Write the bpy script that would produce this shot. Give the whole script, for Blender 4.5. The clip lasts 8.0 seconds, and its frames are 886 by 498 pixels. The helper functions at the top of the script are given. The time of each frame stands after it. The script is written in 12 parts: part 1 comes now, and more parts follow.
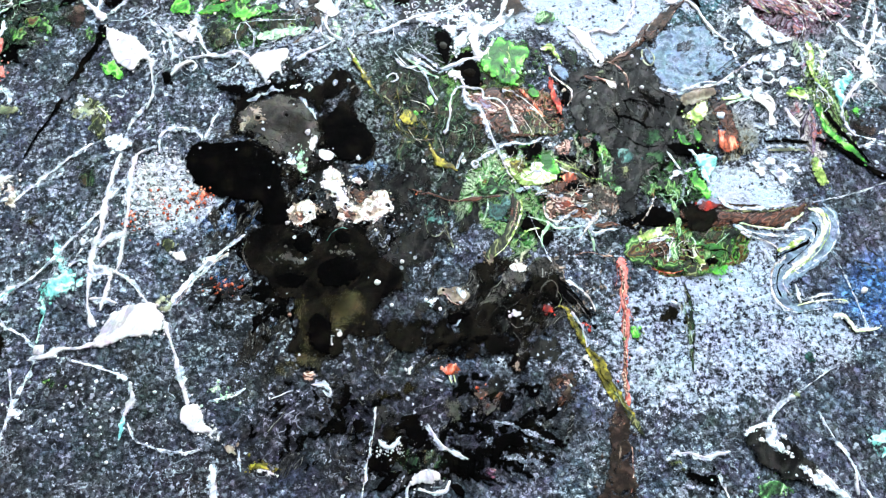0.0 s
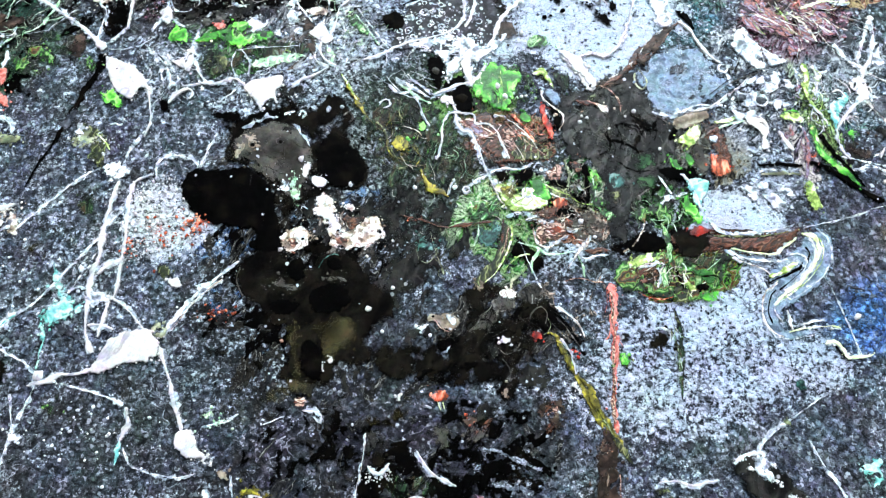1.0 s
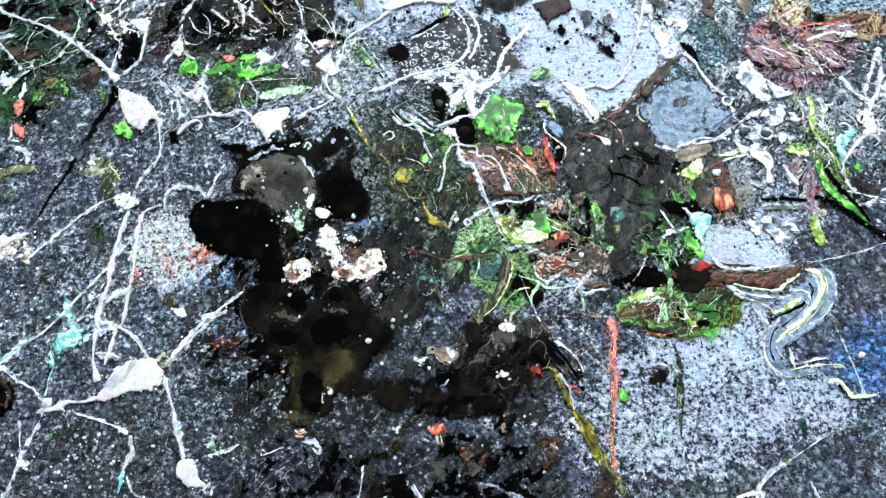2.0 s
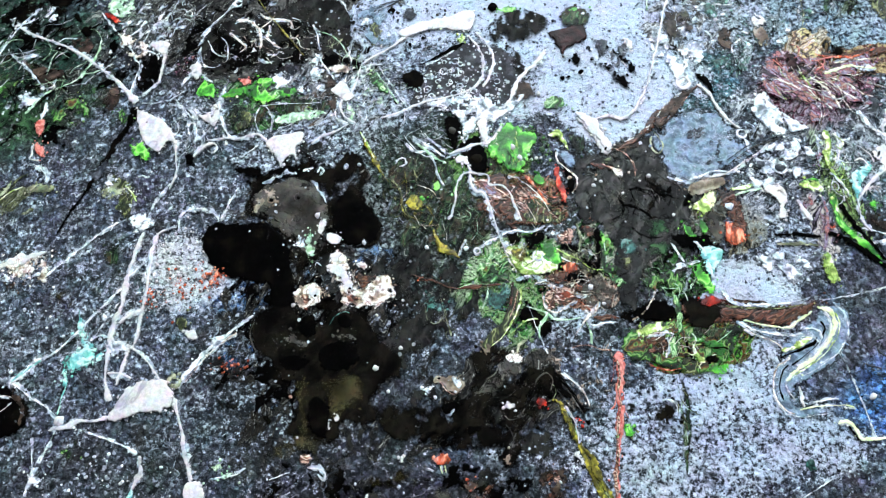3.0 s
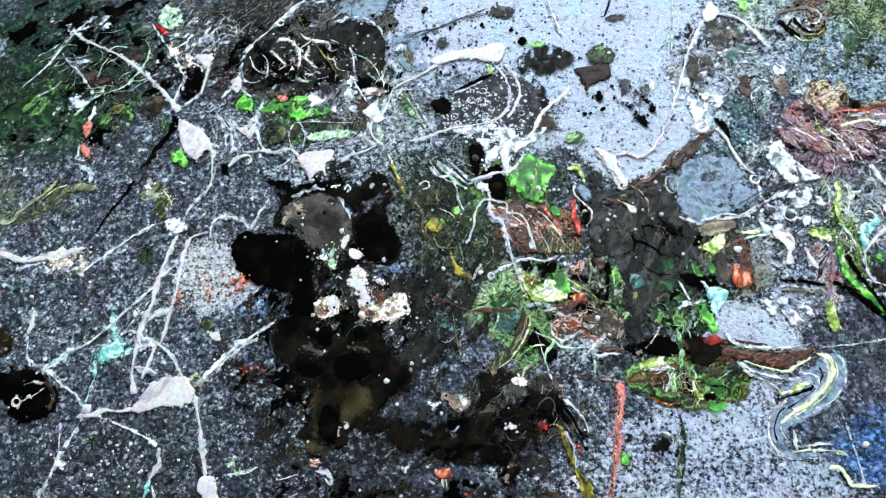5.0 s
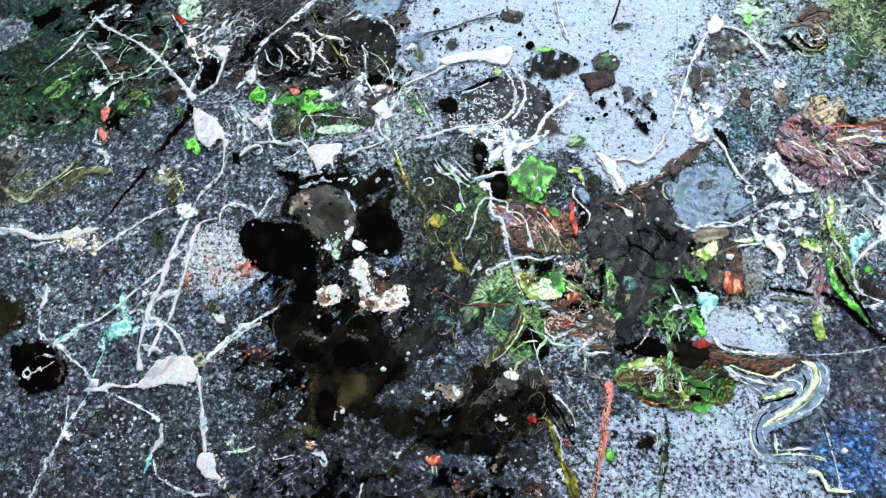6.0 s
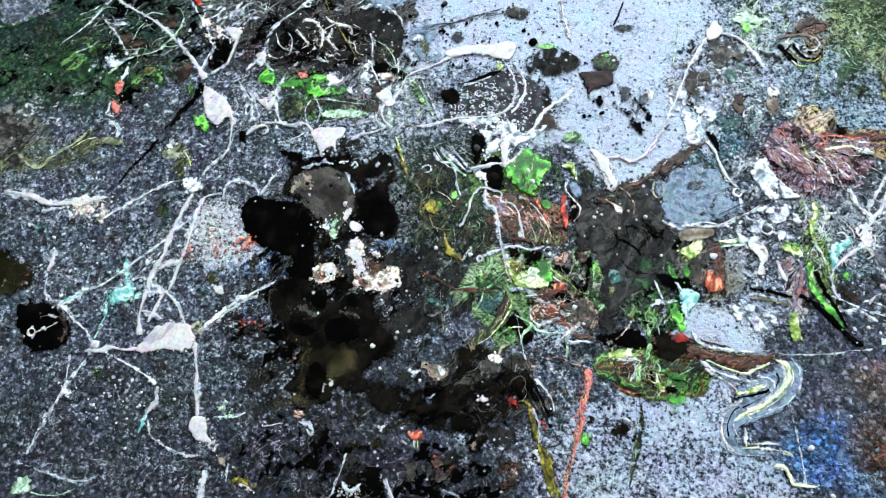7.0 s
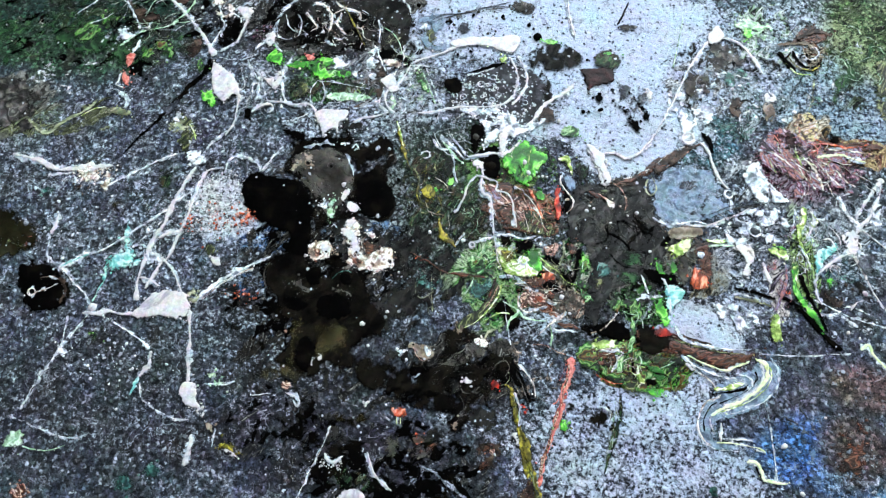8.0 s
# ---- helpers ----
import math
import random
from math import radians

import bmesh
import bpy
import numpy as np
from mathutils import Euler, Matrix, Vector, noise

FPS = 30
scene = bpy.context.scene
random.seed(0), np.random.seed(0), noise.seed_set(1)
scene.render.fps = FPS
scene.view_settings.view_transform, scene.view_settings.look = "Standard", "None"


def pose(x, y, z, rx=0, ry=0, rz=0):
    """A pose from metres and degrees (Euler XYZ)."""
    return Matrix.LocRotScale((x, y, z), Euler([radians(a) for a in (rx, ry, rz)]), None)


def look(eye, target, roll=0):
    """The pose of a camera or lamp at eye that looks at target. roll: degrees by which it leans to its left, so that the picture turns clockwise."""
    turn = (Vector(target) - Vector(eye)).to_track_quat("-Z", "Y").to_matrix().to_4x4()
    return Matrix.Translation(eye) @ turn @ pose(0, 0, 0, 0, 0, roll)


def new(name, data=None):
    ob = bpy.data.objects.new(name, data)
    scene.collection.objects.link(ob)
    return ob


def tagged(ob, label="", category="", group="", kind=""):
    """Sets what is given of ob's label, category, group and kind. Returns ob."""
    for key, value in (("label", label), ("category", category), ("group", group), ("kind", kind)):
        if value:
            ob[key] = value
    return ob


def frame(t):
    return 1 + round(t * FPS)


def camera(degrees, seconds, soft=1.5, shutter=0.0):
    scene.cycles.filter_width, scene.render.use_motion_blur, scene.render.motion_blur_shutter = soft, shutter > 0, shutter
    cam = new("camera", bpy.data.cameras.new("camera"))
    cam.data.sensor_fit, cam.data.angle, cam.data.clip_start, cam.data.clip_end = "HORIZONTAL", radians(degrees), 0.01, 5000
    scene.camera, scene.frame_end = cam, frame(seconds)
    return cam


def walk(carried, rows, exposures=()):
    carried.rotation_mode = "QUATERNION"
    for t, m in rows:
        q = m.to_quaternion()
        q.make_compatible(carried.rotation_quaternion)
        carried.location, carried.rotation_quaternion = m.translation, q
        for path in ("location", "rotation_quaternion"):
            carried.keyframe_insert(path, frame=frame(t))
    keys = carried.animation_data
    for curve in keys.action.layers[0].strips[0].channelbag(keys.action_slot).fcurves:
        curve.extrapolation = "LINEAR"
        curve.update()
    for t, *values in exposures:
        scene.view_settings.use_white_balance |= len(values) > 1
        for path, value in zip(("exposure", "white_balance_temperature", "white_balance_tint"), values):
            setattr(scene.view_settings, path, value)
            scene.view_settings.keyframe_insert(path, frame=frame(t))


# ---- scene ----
cam = camera(66.3, 8.0, soft=1.2)
PATH = [
    (0, (-0.00786, -0.13279, 0.27610), (0.00917, -0.01467, -0.10569), 2.41),
    (0.5, (-0.00180, -0.12878, 0.27841), (0.01027, -0.00995, -0.10334), 0.15),
    (1, (0.00508, -0.12402, 0.28173), (0.01130, -0.00479, -0.10004), -2.70),
    (1.5, (0.01088, -0.11954, 0.28501), (0.01087, 0.00193, -0.09610), -5.45),
    (3, (0.01965, -0.10520, 0.29143), (0.00352, 0.02196, -0.08748), -10.73),
    (3.5, (0.01862, -0.10167, 0.29533), (-0.00004, 0.02612, -0.08325), -10.88),
    (4, (0.01957, -0.10098, 0.29956), (-0.00222, 0.02881, -0.07817), -11.21),
    (4.5, (0.02108, -0.10163, 0.30321), (-0.00397, 0.02969, -0.07379), -11.33),
    (6, (0.02616, -0.10695, 0.31595), (-0.00571, 0.02232, -0.06124), -10.62),
    (6.5, (0.03052, -0.11050, 0.32123), (-0.00334, 0.01717, -0.05633), -10.06),
    (7, (0.03393, -0.11571, 0.32467), (-0.00136, 0.01153, -0.05290), -9.11),
    (7.5, (0.03710, -0.11974, 0.32735), (0.00058, 0.00661, -0.05041), -8.08),
    (8, (0.04116, -0.12396, 0.32904), (0.00337, 0.00213, -0.04868), -7.02),
]
EXPOSURES = [(0.0, 0.23), (1.5, 0.05), (4.0, -0.24), (8.0, -0.28)]
walk(cam, [(t, look(eye, target, roll)) for t, eye, target, roll in PATH], EXPOSURES)

# daylight: a cool sky outside an assumed window
world = bpy.data.worlds.new("sky")
scene.world = world
world.use_nodes = True
wn = world.node_tree.nodes
sky = wn.new("ShaderNodeTexSky")
sky.sky_type = "NISHITA"
sky.sun_disc = False
sky.sun_elevation, sky.sun_rotation = radians(40), radians(25)
wn["Background"].inputs["Strength"].default_value = 0.12
world.node_tree.links.new(sky.outputs[0], wn["Background"].inputs["Color"])

# assumed, unseen window; the area lamp in it is added in place of sky
WIN_X, WIN_Z, WIN_W, WIN_H, WIN_Y = 0.45, 1.4, 1.5, 1.6, 1.3
lamp = bpy.data.lights.new("added_sky_lamp", "AREA")
lamp.shape, lamp.size, lamp.size_y = "RECTANGLE", WIN_W - 0.1, WIN_H - 0.1
lamp.energy, lamp.color = 118.0, (0.80, 0.905, 0.985)
lamp_ob = new("added_sky_lamp", lamp)
lamp_ob.matrix_world = look((WIN_X, WIN_Y + 0.06, WIN_Z), (WIN_X, 0.0, WIN_Z - 0.9))


# ---- materials ----
def node_mat(name):
    m = bpy.data.materials.new(name)
    m.use_nodes = True
    nt = m.node_tree
    return m, nt, nt.nodes["Principled BSDF"]


def add(nt, kind, **values):
    n = nt.nodes.new(kind)
    for k, v in values.items():
        n.inputs[k.replace("_", " ")].default_value = v
    return n


def calc(nt, op, a, b=None, c=None):
    n = nt.nodes.new("ShaderNodeMath")
    n.operation = op
    for i, v in enumerate((a, b, c)):
        if v is None:
            continue
        if isinstance(v, (int, float)):
            n.inputs[i].default_value = v
        else:
            nt.links.new(v, n.inputs[i])
    return n.outputs[0]


def blend(nt, fac, a, b):
    n = nt.nodes.new("ShaderNodeMix")
    n.data_type = "RGBA"
    for i, v in ((0, fac), (6, a), (7, b)):
        if isinstance(v, (int, float)):
            n.inputs[i].default_value = v
        elif isinstance(v, tuple):
            n.inputs[i].default_value = (*v, 1)
        else:
            nt.links.new(v, n.inputs[i])
    return n.outputs[2]


def soft_step(nt, value, low, high):
    n = nt.nodes.new("ShaderNodeMapRange")
    n.interpolation_type = "SMOOTHSTEP"
    for i, v in ((0, value), (1, low), (2, high)):
        if isinstance(v, (int, float)):
            n.inputs[i].default_value = v
        else:
            nt.links.new(v, n.inputs[i])
    return n.outputs[0]


def millimetres(nt, stretch=(1, 1, 1), turn=0.0, shift=0.0):
    tc = nt.nodes.new("ShaderNodeTexCoord")
    mp = nt.nodes.new("ShaderNodeMapping")
    mp.vector_type = "TEXTURE"
    mp.inputs["Scale"].default_value = [0.001 / s for s in stretch]
    mp.inputs["Rotation"].default_value = (0, 0, radians(turn))
    mp.inputs["Location"].default_value = (shift * 0.001, shift * 0.0007, 0)
    nt.links.new(tc.outputs["Object"], mp.inputs[0])
    return mp.outputs[0]


def grain(nt, co, scale, detail=3.0, rough=0.6, warp=0.0):
    n = add(nt, "ShaderNodeTexNoise", Scale=scale, Detail=detail, Roughness=rough, Distortion=warp)
    nt.links.new(co, n.inputs["Vector"])
    return n.outputs[0]


def relief(nt, bsdf, height, strength, depth):
    b = add(nt, "ShaderNodeBump", Strength=strength, Distance=depth)
    nt.links.new(height, b.inputs["Height"])
    nt.links.new(b.outputs[0], bsdf.inputs["Normal"])


def warped(nt, co, scale, reach, detail=2.0):
    """Coordinates pushed about by noise, for flowing, folded paint."""
    n = add(nt, "ShaderNodeTexNoise", Scale=scale, Detail=detail, Roughness=0.55)
    nt.links.new(co, n.inputs["Vector"])
    sub = nt.nodes.new("ShaderNodeVectorMath")
    sub.operation = "SUBTRACT"
    nt.links.new(n.outputs["Color"], sub.inputs[0])
    sub.inputs[1].default_value = (0.5, 0.5, 0.5)
    mad = nt.nodes.new("ShaderNodeVectorMath")
    mad.operation = "MULTIPLY_ADD"
    nt.links.new(sub.outputs[0], mad.inputs[0])
    mad.inputs[1].default_value = (reach, reach, reach)
    nt.links.new(co, mad.inputs[2])
    return mad.outputs[0]


def scaled(nt, colour, factor):
    n = nt.nodes.new("ShaderNodeVectorMath")
    n.operation = "SCALE"
    nt.links.new(colour, n.inputs[0])
    nt.links.new(factor, n.inputs["Scale"])
    return n.outputs[0]


def tinted(nt, colour, co, scale, reach):
    """Drifts a colour through neighbouring hues."""
    n = add(nt, "ShaderNodeTexNoise", Scale=scale, Detail=3.0, Roughness=0.65)
    nt.links.new(co, n.inputs["Vector"])
    mad = nt.nodes.new("ShaderNodeVectorMath")
    mad.operation = "MULTIPLY_ADD"
    nt.links.new(n.outputs["Color"], mad.inputs[0])
    mad.inputs[1].default_value = (2 * reach, 2 * reach, 2 * reach)
    mad.inputs[2].default_value = (1 - reach, 1 - reach, 1 - reach)
    mul = nt.nodes.new("ShaderNodeVectorMath")
    mul.operation = "MULTIPLY"
    nt.links.new(colour, mul.inputs[0])
    nt.links.new(mad.outputs[0], mul.inputs[1])
    return mul.outputs[0]


def sprayed(nt, co, amount):
    """Cover of pale sprayed grains, and the relief that they make."""
    blotch = grain(nt, warped(nt, co, 0.08, 8.0), 0.11, 4, 0.6)
    mid = grain(nt, co, 0.62, 5, 0.75)
    fine = grain(nt, co, 1.9, 3, 0.7)
    coarse = grain(nt, warped(nt, co, 0.5, 1.2), 0.3, 3, 0.6)
    level = calc(nt, "ADD", calc(nt, "ADD", calc(nt, "MULTIPLY", mid, 0.50), calc(nt, "MULTIPLY", fine, 0.20)), calc(nt, "MULTIPLY", coarse, 0.30))
    sway = calc(nt, "SUBTRACT", 1.15, calc(nt, "MULTIPLY", soft_step(nt, amount, 0.4, 0.75), 0.85))
    local = calc(nt, "ADD", amount, calc(nt, "MULTIPLY", calc(nt, "SUBTRACT", blotch, 0.5), sway))
    low = calc(nt, "SUBTRACT", 0.655, calc(nt, "MULTIPLY", local, 0.30))
    return soft_step(nt, level, low, calc(nt, "ADD", low, 0.09)), level, blotch, fine


def ground_material():
    """Dark sandy undercoat with pale sprayed dust; the coats' amounts come with the mesh."""
    m, nt, bsdf = node_mat("sanded_ground")
    co = millimetres(nt)
    coat = nt.nodes.new("ShaderNodeAttribute")
    coat.attribute_name = "coat"
    dust = nt.nodes.new("ShaderNodeAttribute")
    dust.attribute_name = "dust"
    spray = nt.nodes.new("ShaderNodeAttribute")
    spray.attribute_name = "spray"
    sep = nt.nodes.new("ShaderNodeSeparateColor")
    nt.links.new(dust.outputs["Color"], sep.inputs[0])
    amount, pits, stones = sep.outputs[0], sep.outputs[1], sep.outputs[2]
    cover, level, blotch, fine = sprayed(nt, co, amount)
    spray_c = tinted(nt, tinted(nt, spray.outputs["Color"], co, 0.5, 0.12), co, 0.06, 0.2)
    tone = grain(nt, co, 0.45, 4, 0.7)
    bold = soft_step(nt, amount, 0.4, 0.85)
    strength = calc(nt, "ADD", calc(nt, "MULTIPLY", soft_step(nt, tone, 0.34, 0.68), calc(nt, "SUBTRACT", 1.6, calc(nt, "MULTIPLY", bold, 1.35))), calc(nt, "ADD", 0.18, calc(nt, "MULTIPLY", bold, 0.66)))
    hue = grain(nt, co, 0.07, 3, 0.6, 1.0)
    coat_t = tinted(nt, tinted(nt, coat.outputs["Color"], co, 0.25, 0.28), co, 0.05, 0.4)
    coat_c = blend(nt, soft_step(nt, hue, 0.52, 0.7), coat_t, blend(nt, 0.5, coat_t, (0.045, 0.032, 0.022)))
    # sand grains of many tones; the shade between them is put into the colour
    peb = nt.nodes.new("ShaderNodeTexVoronoi")
    peb.inputs["Scale"].default_value = 0.5
    nt.links.new(warped(nt, warped(nt, co, 0.4, 3.0), 1.4, 1.3), peb.inputs["Vector"])
    ps = nt.nodes.new("ShaderNodeSeparateColor")
    nt.links.new(peb.outputs["Color"], ps.inputs[0])
    knob = calc(nt, "SUBTRACT", 1.0, soft_step(nt, peb.outputs["Distance"], 0.26, 0.62))
    sand = calc(nt, "MULTIPLY", calc(nt, "ADD", 0.4, calc(nt, "MULTIPLY", calc(nt, "POWER", ps.outputs[2], 1.5), 2.2)), calc(nt, "ADD", 0.5, calc(nt, "MULTIPLY", knob, 0.6)))
    under = blend(nt, soft_step(nt, level, 0.42, 0.52), (0.004, 0.0047, 0.0064), scaled(nt, coat_c, sand))
    colour = blend(nt, calc(nt, "MULTIPLY", cover, 0.95), under, scaled(nt, spray_c, strength))
    # thin pale veins and dark cracks of flowed paint
    flow = grain(nt, warped(nt, co, 0.05, 14.0, 3), 0.07, 4, 0.55)
    vein = calc(nt, "SUBTRACT", 1.0, soft_step(nt, calc(nt, "ABSOLUTE", calc(nt, "SUBTRACT", flow, 0.5)), 0.0, 0.016))
    vein = calc(nt, "MULTIPLY", vein, soft_step(nt, grain(nt, co, 0.05, 3, 0.6), 0.46, 0.62))
    colour = blend(nt, calc(nt, "MULTIPLY", vein, calc(nt, "MULTIPLY", stones, 0.8)), colour, scaled(nt, spray_c, strength))
    crack = calc(nt, "SUBTRACT", 1.0, soft_step(nt, calc(nt, "ABSOLUTE", calc(nt, "SUBTRACT", flow, 0.6)), 0.004, 0.02))
    colour = blend(nt, calc(nt, "MULTIPLY", crack, calc(nt, "MULTIPLY", pits, 1.6)), colour, (0.010, 0.011, 0.013))
    # folded, marbled pours of two paints, torn open in places
    pa, pb = nt.nodes.new("ShaderNodeAttribute"), nt.nodes.new("ShaderNodeAttribute")
    pa.attribute_name, pb.attribute_name = "pour_a", "pour_b"
    folded = warped(nt, warped(nt, millimetres(nt, (0.6, 1, 1), 52), 0.035, 34.0, 2), 0.16, 6.0, 2)
    fold = calc(nt, "MULTIPLY", calc(nt, "PINGPONG", calc(nt, "MULTIPLY", grain(nt, folded, 0.15, 3.5, 0.5), 3.2), 0.5), 2.0)
    shade = calc(nt, "ADD", 0.35, calc(nt, "MULTIPLY", soft_step(nt, level, 0.34, 0.62), 0.95))
    ca, cb = scaled(nt, pa.outputs["Color"], shade), scaled(nt, pb.outputs["Color"], shade)
    dark = (0.006, 0.006, 0.006)
    pour = blend(nt, soft_step(nt, fold, 0.10, 0.24), dark, blend(nt, 0.6, dark, ca))
    pour = blend(nt, soft_step(nt, fold, 0.26, 0.36), pour, ca)
    pour = blend(nt, calc(nt, "MULTIPLY", calc(nt, "SUBTRACT", 1.0, soft_step(nt, calc(nt, "ABSOLUTE", calc(nt, "SUBTRACT", fold, 0.52)), 0.015, 0.05)), 0.75), pour, blend(nt, 0.55, pb.outputs["Color"], (0.62, 0.62, 0.56)))
    pour = blend(nt, soft_step(nt, fold, 0.56, 0.66), pour, cb)
    pour = blend(nt, soft_step(nt, fold, 0.80, 0.86), pour, blend(nt, 0.5, ca, cb))
    pour = blend(nt, soft_step(nt, fold, 0.93, 0.97), pour, dark)
    hair = grain(nt, folded, 0.33, 3, 0.5)
    hairs = calc(nt, "MULTIPLY", calc(nt, "SUBTRACT", 1.0, soft_step(nt, calc(nt, "ABSOLUTE", calc(nt, "SUBTRACT", hair, 0.5)), 0.004, 0.02)), soft_step(nt, grain(nt, co, 0.1, 3, 0.6), 0.46, 0.6))
    pour = blend(nt, calc(nt, "MULTIPLY", hairs, 0.6), pour, blend(nt, 0.4, pb.outputs["Color"], (0.55, 0.56, 0.54)))
    torn = grain(nt, folded, 0.11, 6, 0.65)
    open_at = calc(nt, "SUBTRACT", 0.80, calc(nt, "MULTIPLY", pa.outputs["Alpha"], 0.52))
    poured = soft_step(nt, torn, open_at, calc(nt, "ADD", open_at, 0.03))
    colour = blend(nt, poured, colour, pour)
    # the palest grains
    free = calc(nt, "SUBTRACT", 1.0, calc(nt, "MULTIPLY", poured, 0.85))
    pale = calc(nt, "MULTIPLY", calc(nt, "GREATER_THAN", calc(nt, "ADD", ps.outputs[0], calc(nt, "MULTIPLY", calc(nt, "SUBTRACT", blotch, 0.5), 0.9)), calc(nt, "SUBTRACT", 1.0, calc(nt, "MULTIPLY", stones, 0.62))), knob)
    colour = blend(nt, calc(nt, "MULTIPLY", calc(nt, "MULTIPLY", pale, free), 0.85), colour, scaled(nt, spray_c, calc(nt, "ADD", 0.06, calc(nt, "POWER", ps.outputs[1], 2.2))))
    # pale stones, and pits with their shadow painted in as dark spots
    v = nt.nodes.new("ShaderNodeTexVoronoi")
    v.inputs["Scale"].default_value = 0.5
    nt.links.new(warped(nt, co, 0.9, 1.6), v.inputs["Vector"])
    vs = nt.nodes.new("ShaderNodeSeparateColor")
    nt.links.new(v.outputs["Color"], vs.inputs[0])
    size = calc(nt, "ADD", 0.08, calc(nt, "MULTIPLY", calc(nt, "POWER", vs.outputs[1], 2.0), 0.5))
    spot = calc(nt, "SUBTRACT", 1.0, soft_step(nt, v.outputs["Distance"], calc(nt, "MULTIPLY", size, 0.6), size))
    hole = calc(nt, "ADD", 0.2, calc(nt, "MULTIPLY", vs.outputs[1], 0.32))
    hollow = calc(nt, "SUBTRACT", 1.0, soft_step(nt, v.outputs["Distance"], calc(nt, "MULTIPLY", hole, 0.45), hole))
    is_stone = calc(nt, "LESS_THAN", vs.outputs[0], calc(nt, "MULTIPLY", stones, 0.10))
    is_pit = calc(nt, "GREATER_THAN", vs.outputs[0], calc(nt, "SUBTRACT", 1.0, calc(nt, "MULTIPLY", pits, 0.9)))
    colour = blend(nt, calc(nt, "MULTIPLY", spot, calc(nt, "MULTIPLY", is_stone, 0.9)), colour, scaled(nt, spray_c, calc(nt, "ADD", 0.15, vs.outputs[2])))
    colour = blend(nt, calc(nt, "MULTIPLY", hollow, calc(nt, "MULTIPLY", is_pit, 0.85)), colour, (0.014, 0.016, 0.02))
    nt.links.new(colour, bsdf.inputs["Base Color"])
    bsdf.inputs["Roughness"].default_value = 0.5
    bsdf.inputs["Specular IOR Level"].default_value = 0.08
    height = calc(nt, "SUBTRACT", calc(nt, "ADD", calc(nt, "ADD", level, calc(nt, "MULTIPLY", knob, calc(nt, "MULTIPLY", stones, 0.45))), calc(nt, "MULTIPLY", spot, calc(nt, "MULTIPLY", is_stone, 0.3))), calc(nt, "MULTIPLY", hollow, calc(nt, "MULTIPLY", is_pit, 0.5)))
    relief(nt, bsdf, calc(nt, "ADD", height, calc(nt, "MULTIPLY", poured, calc(nt, "MULTIPLY", fold, 0.5))), 1.0, 0.0018)
    return m


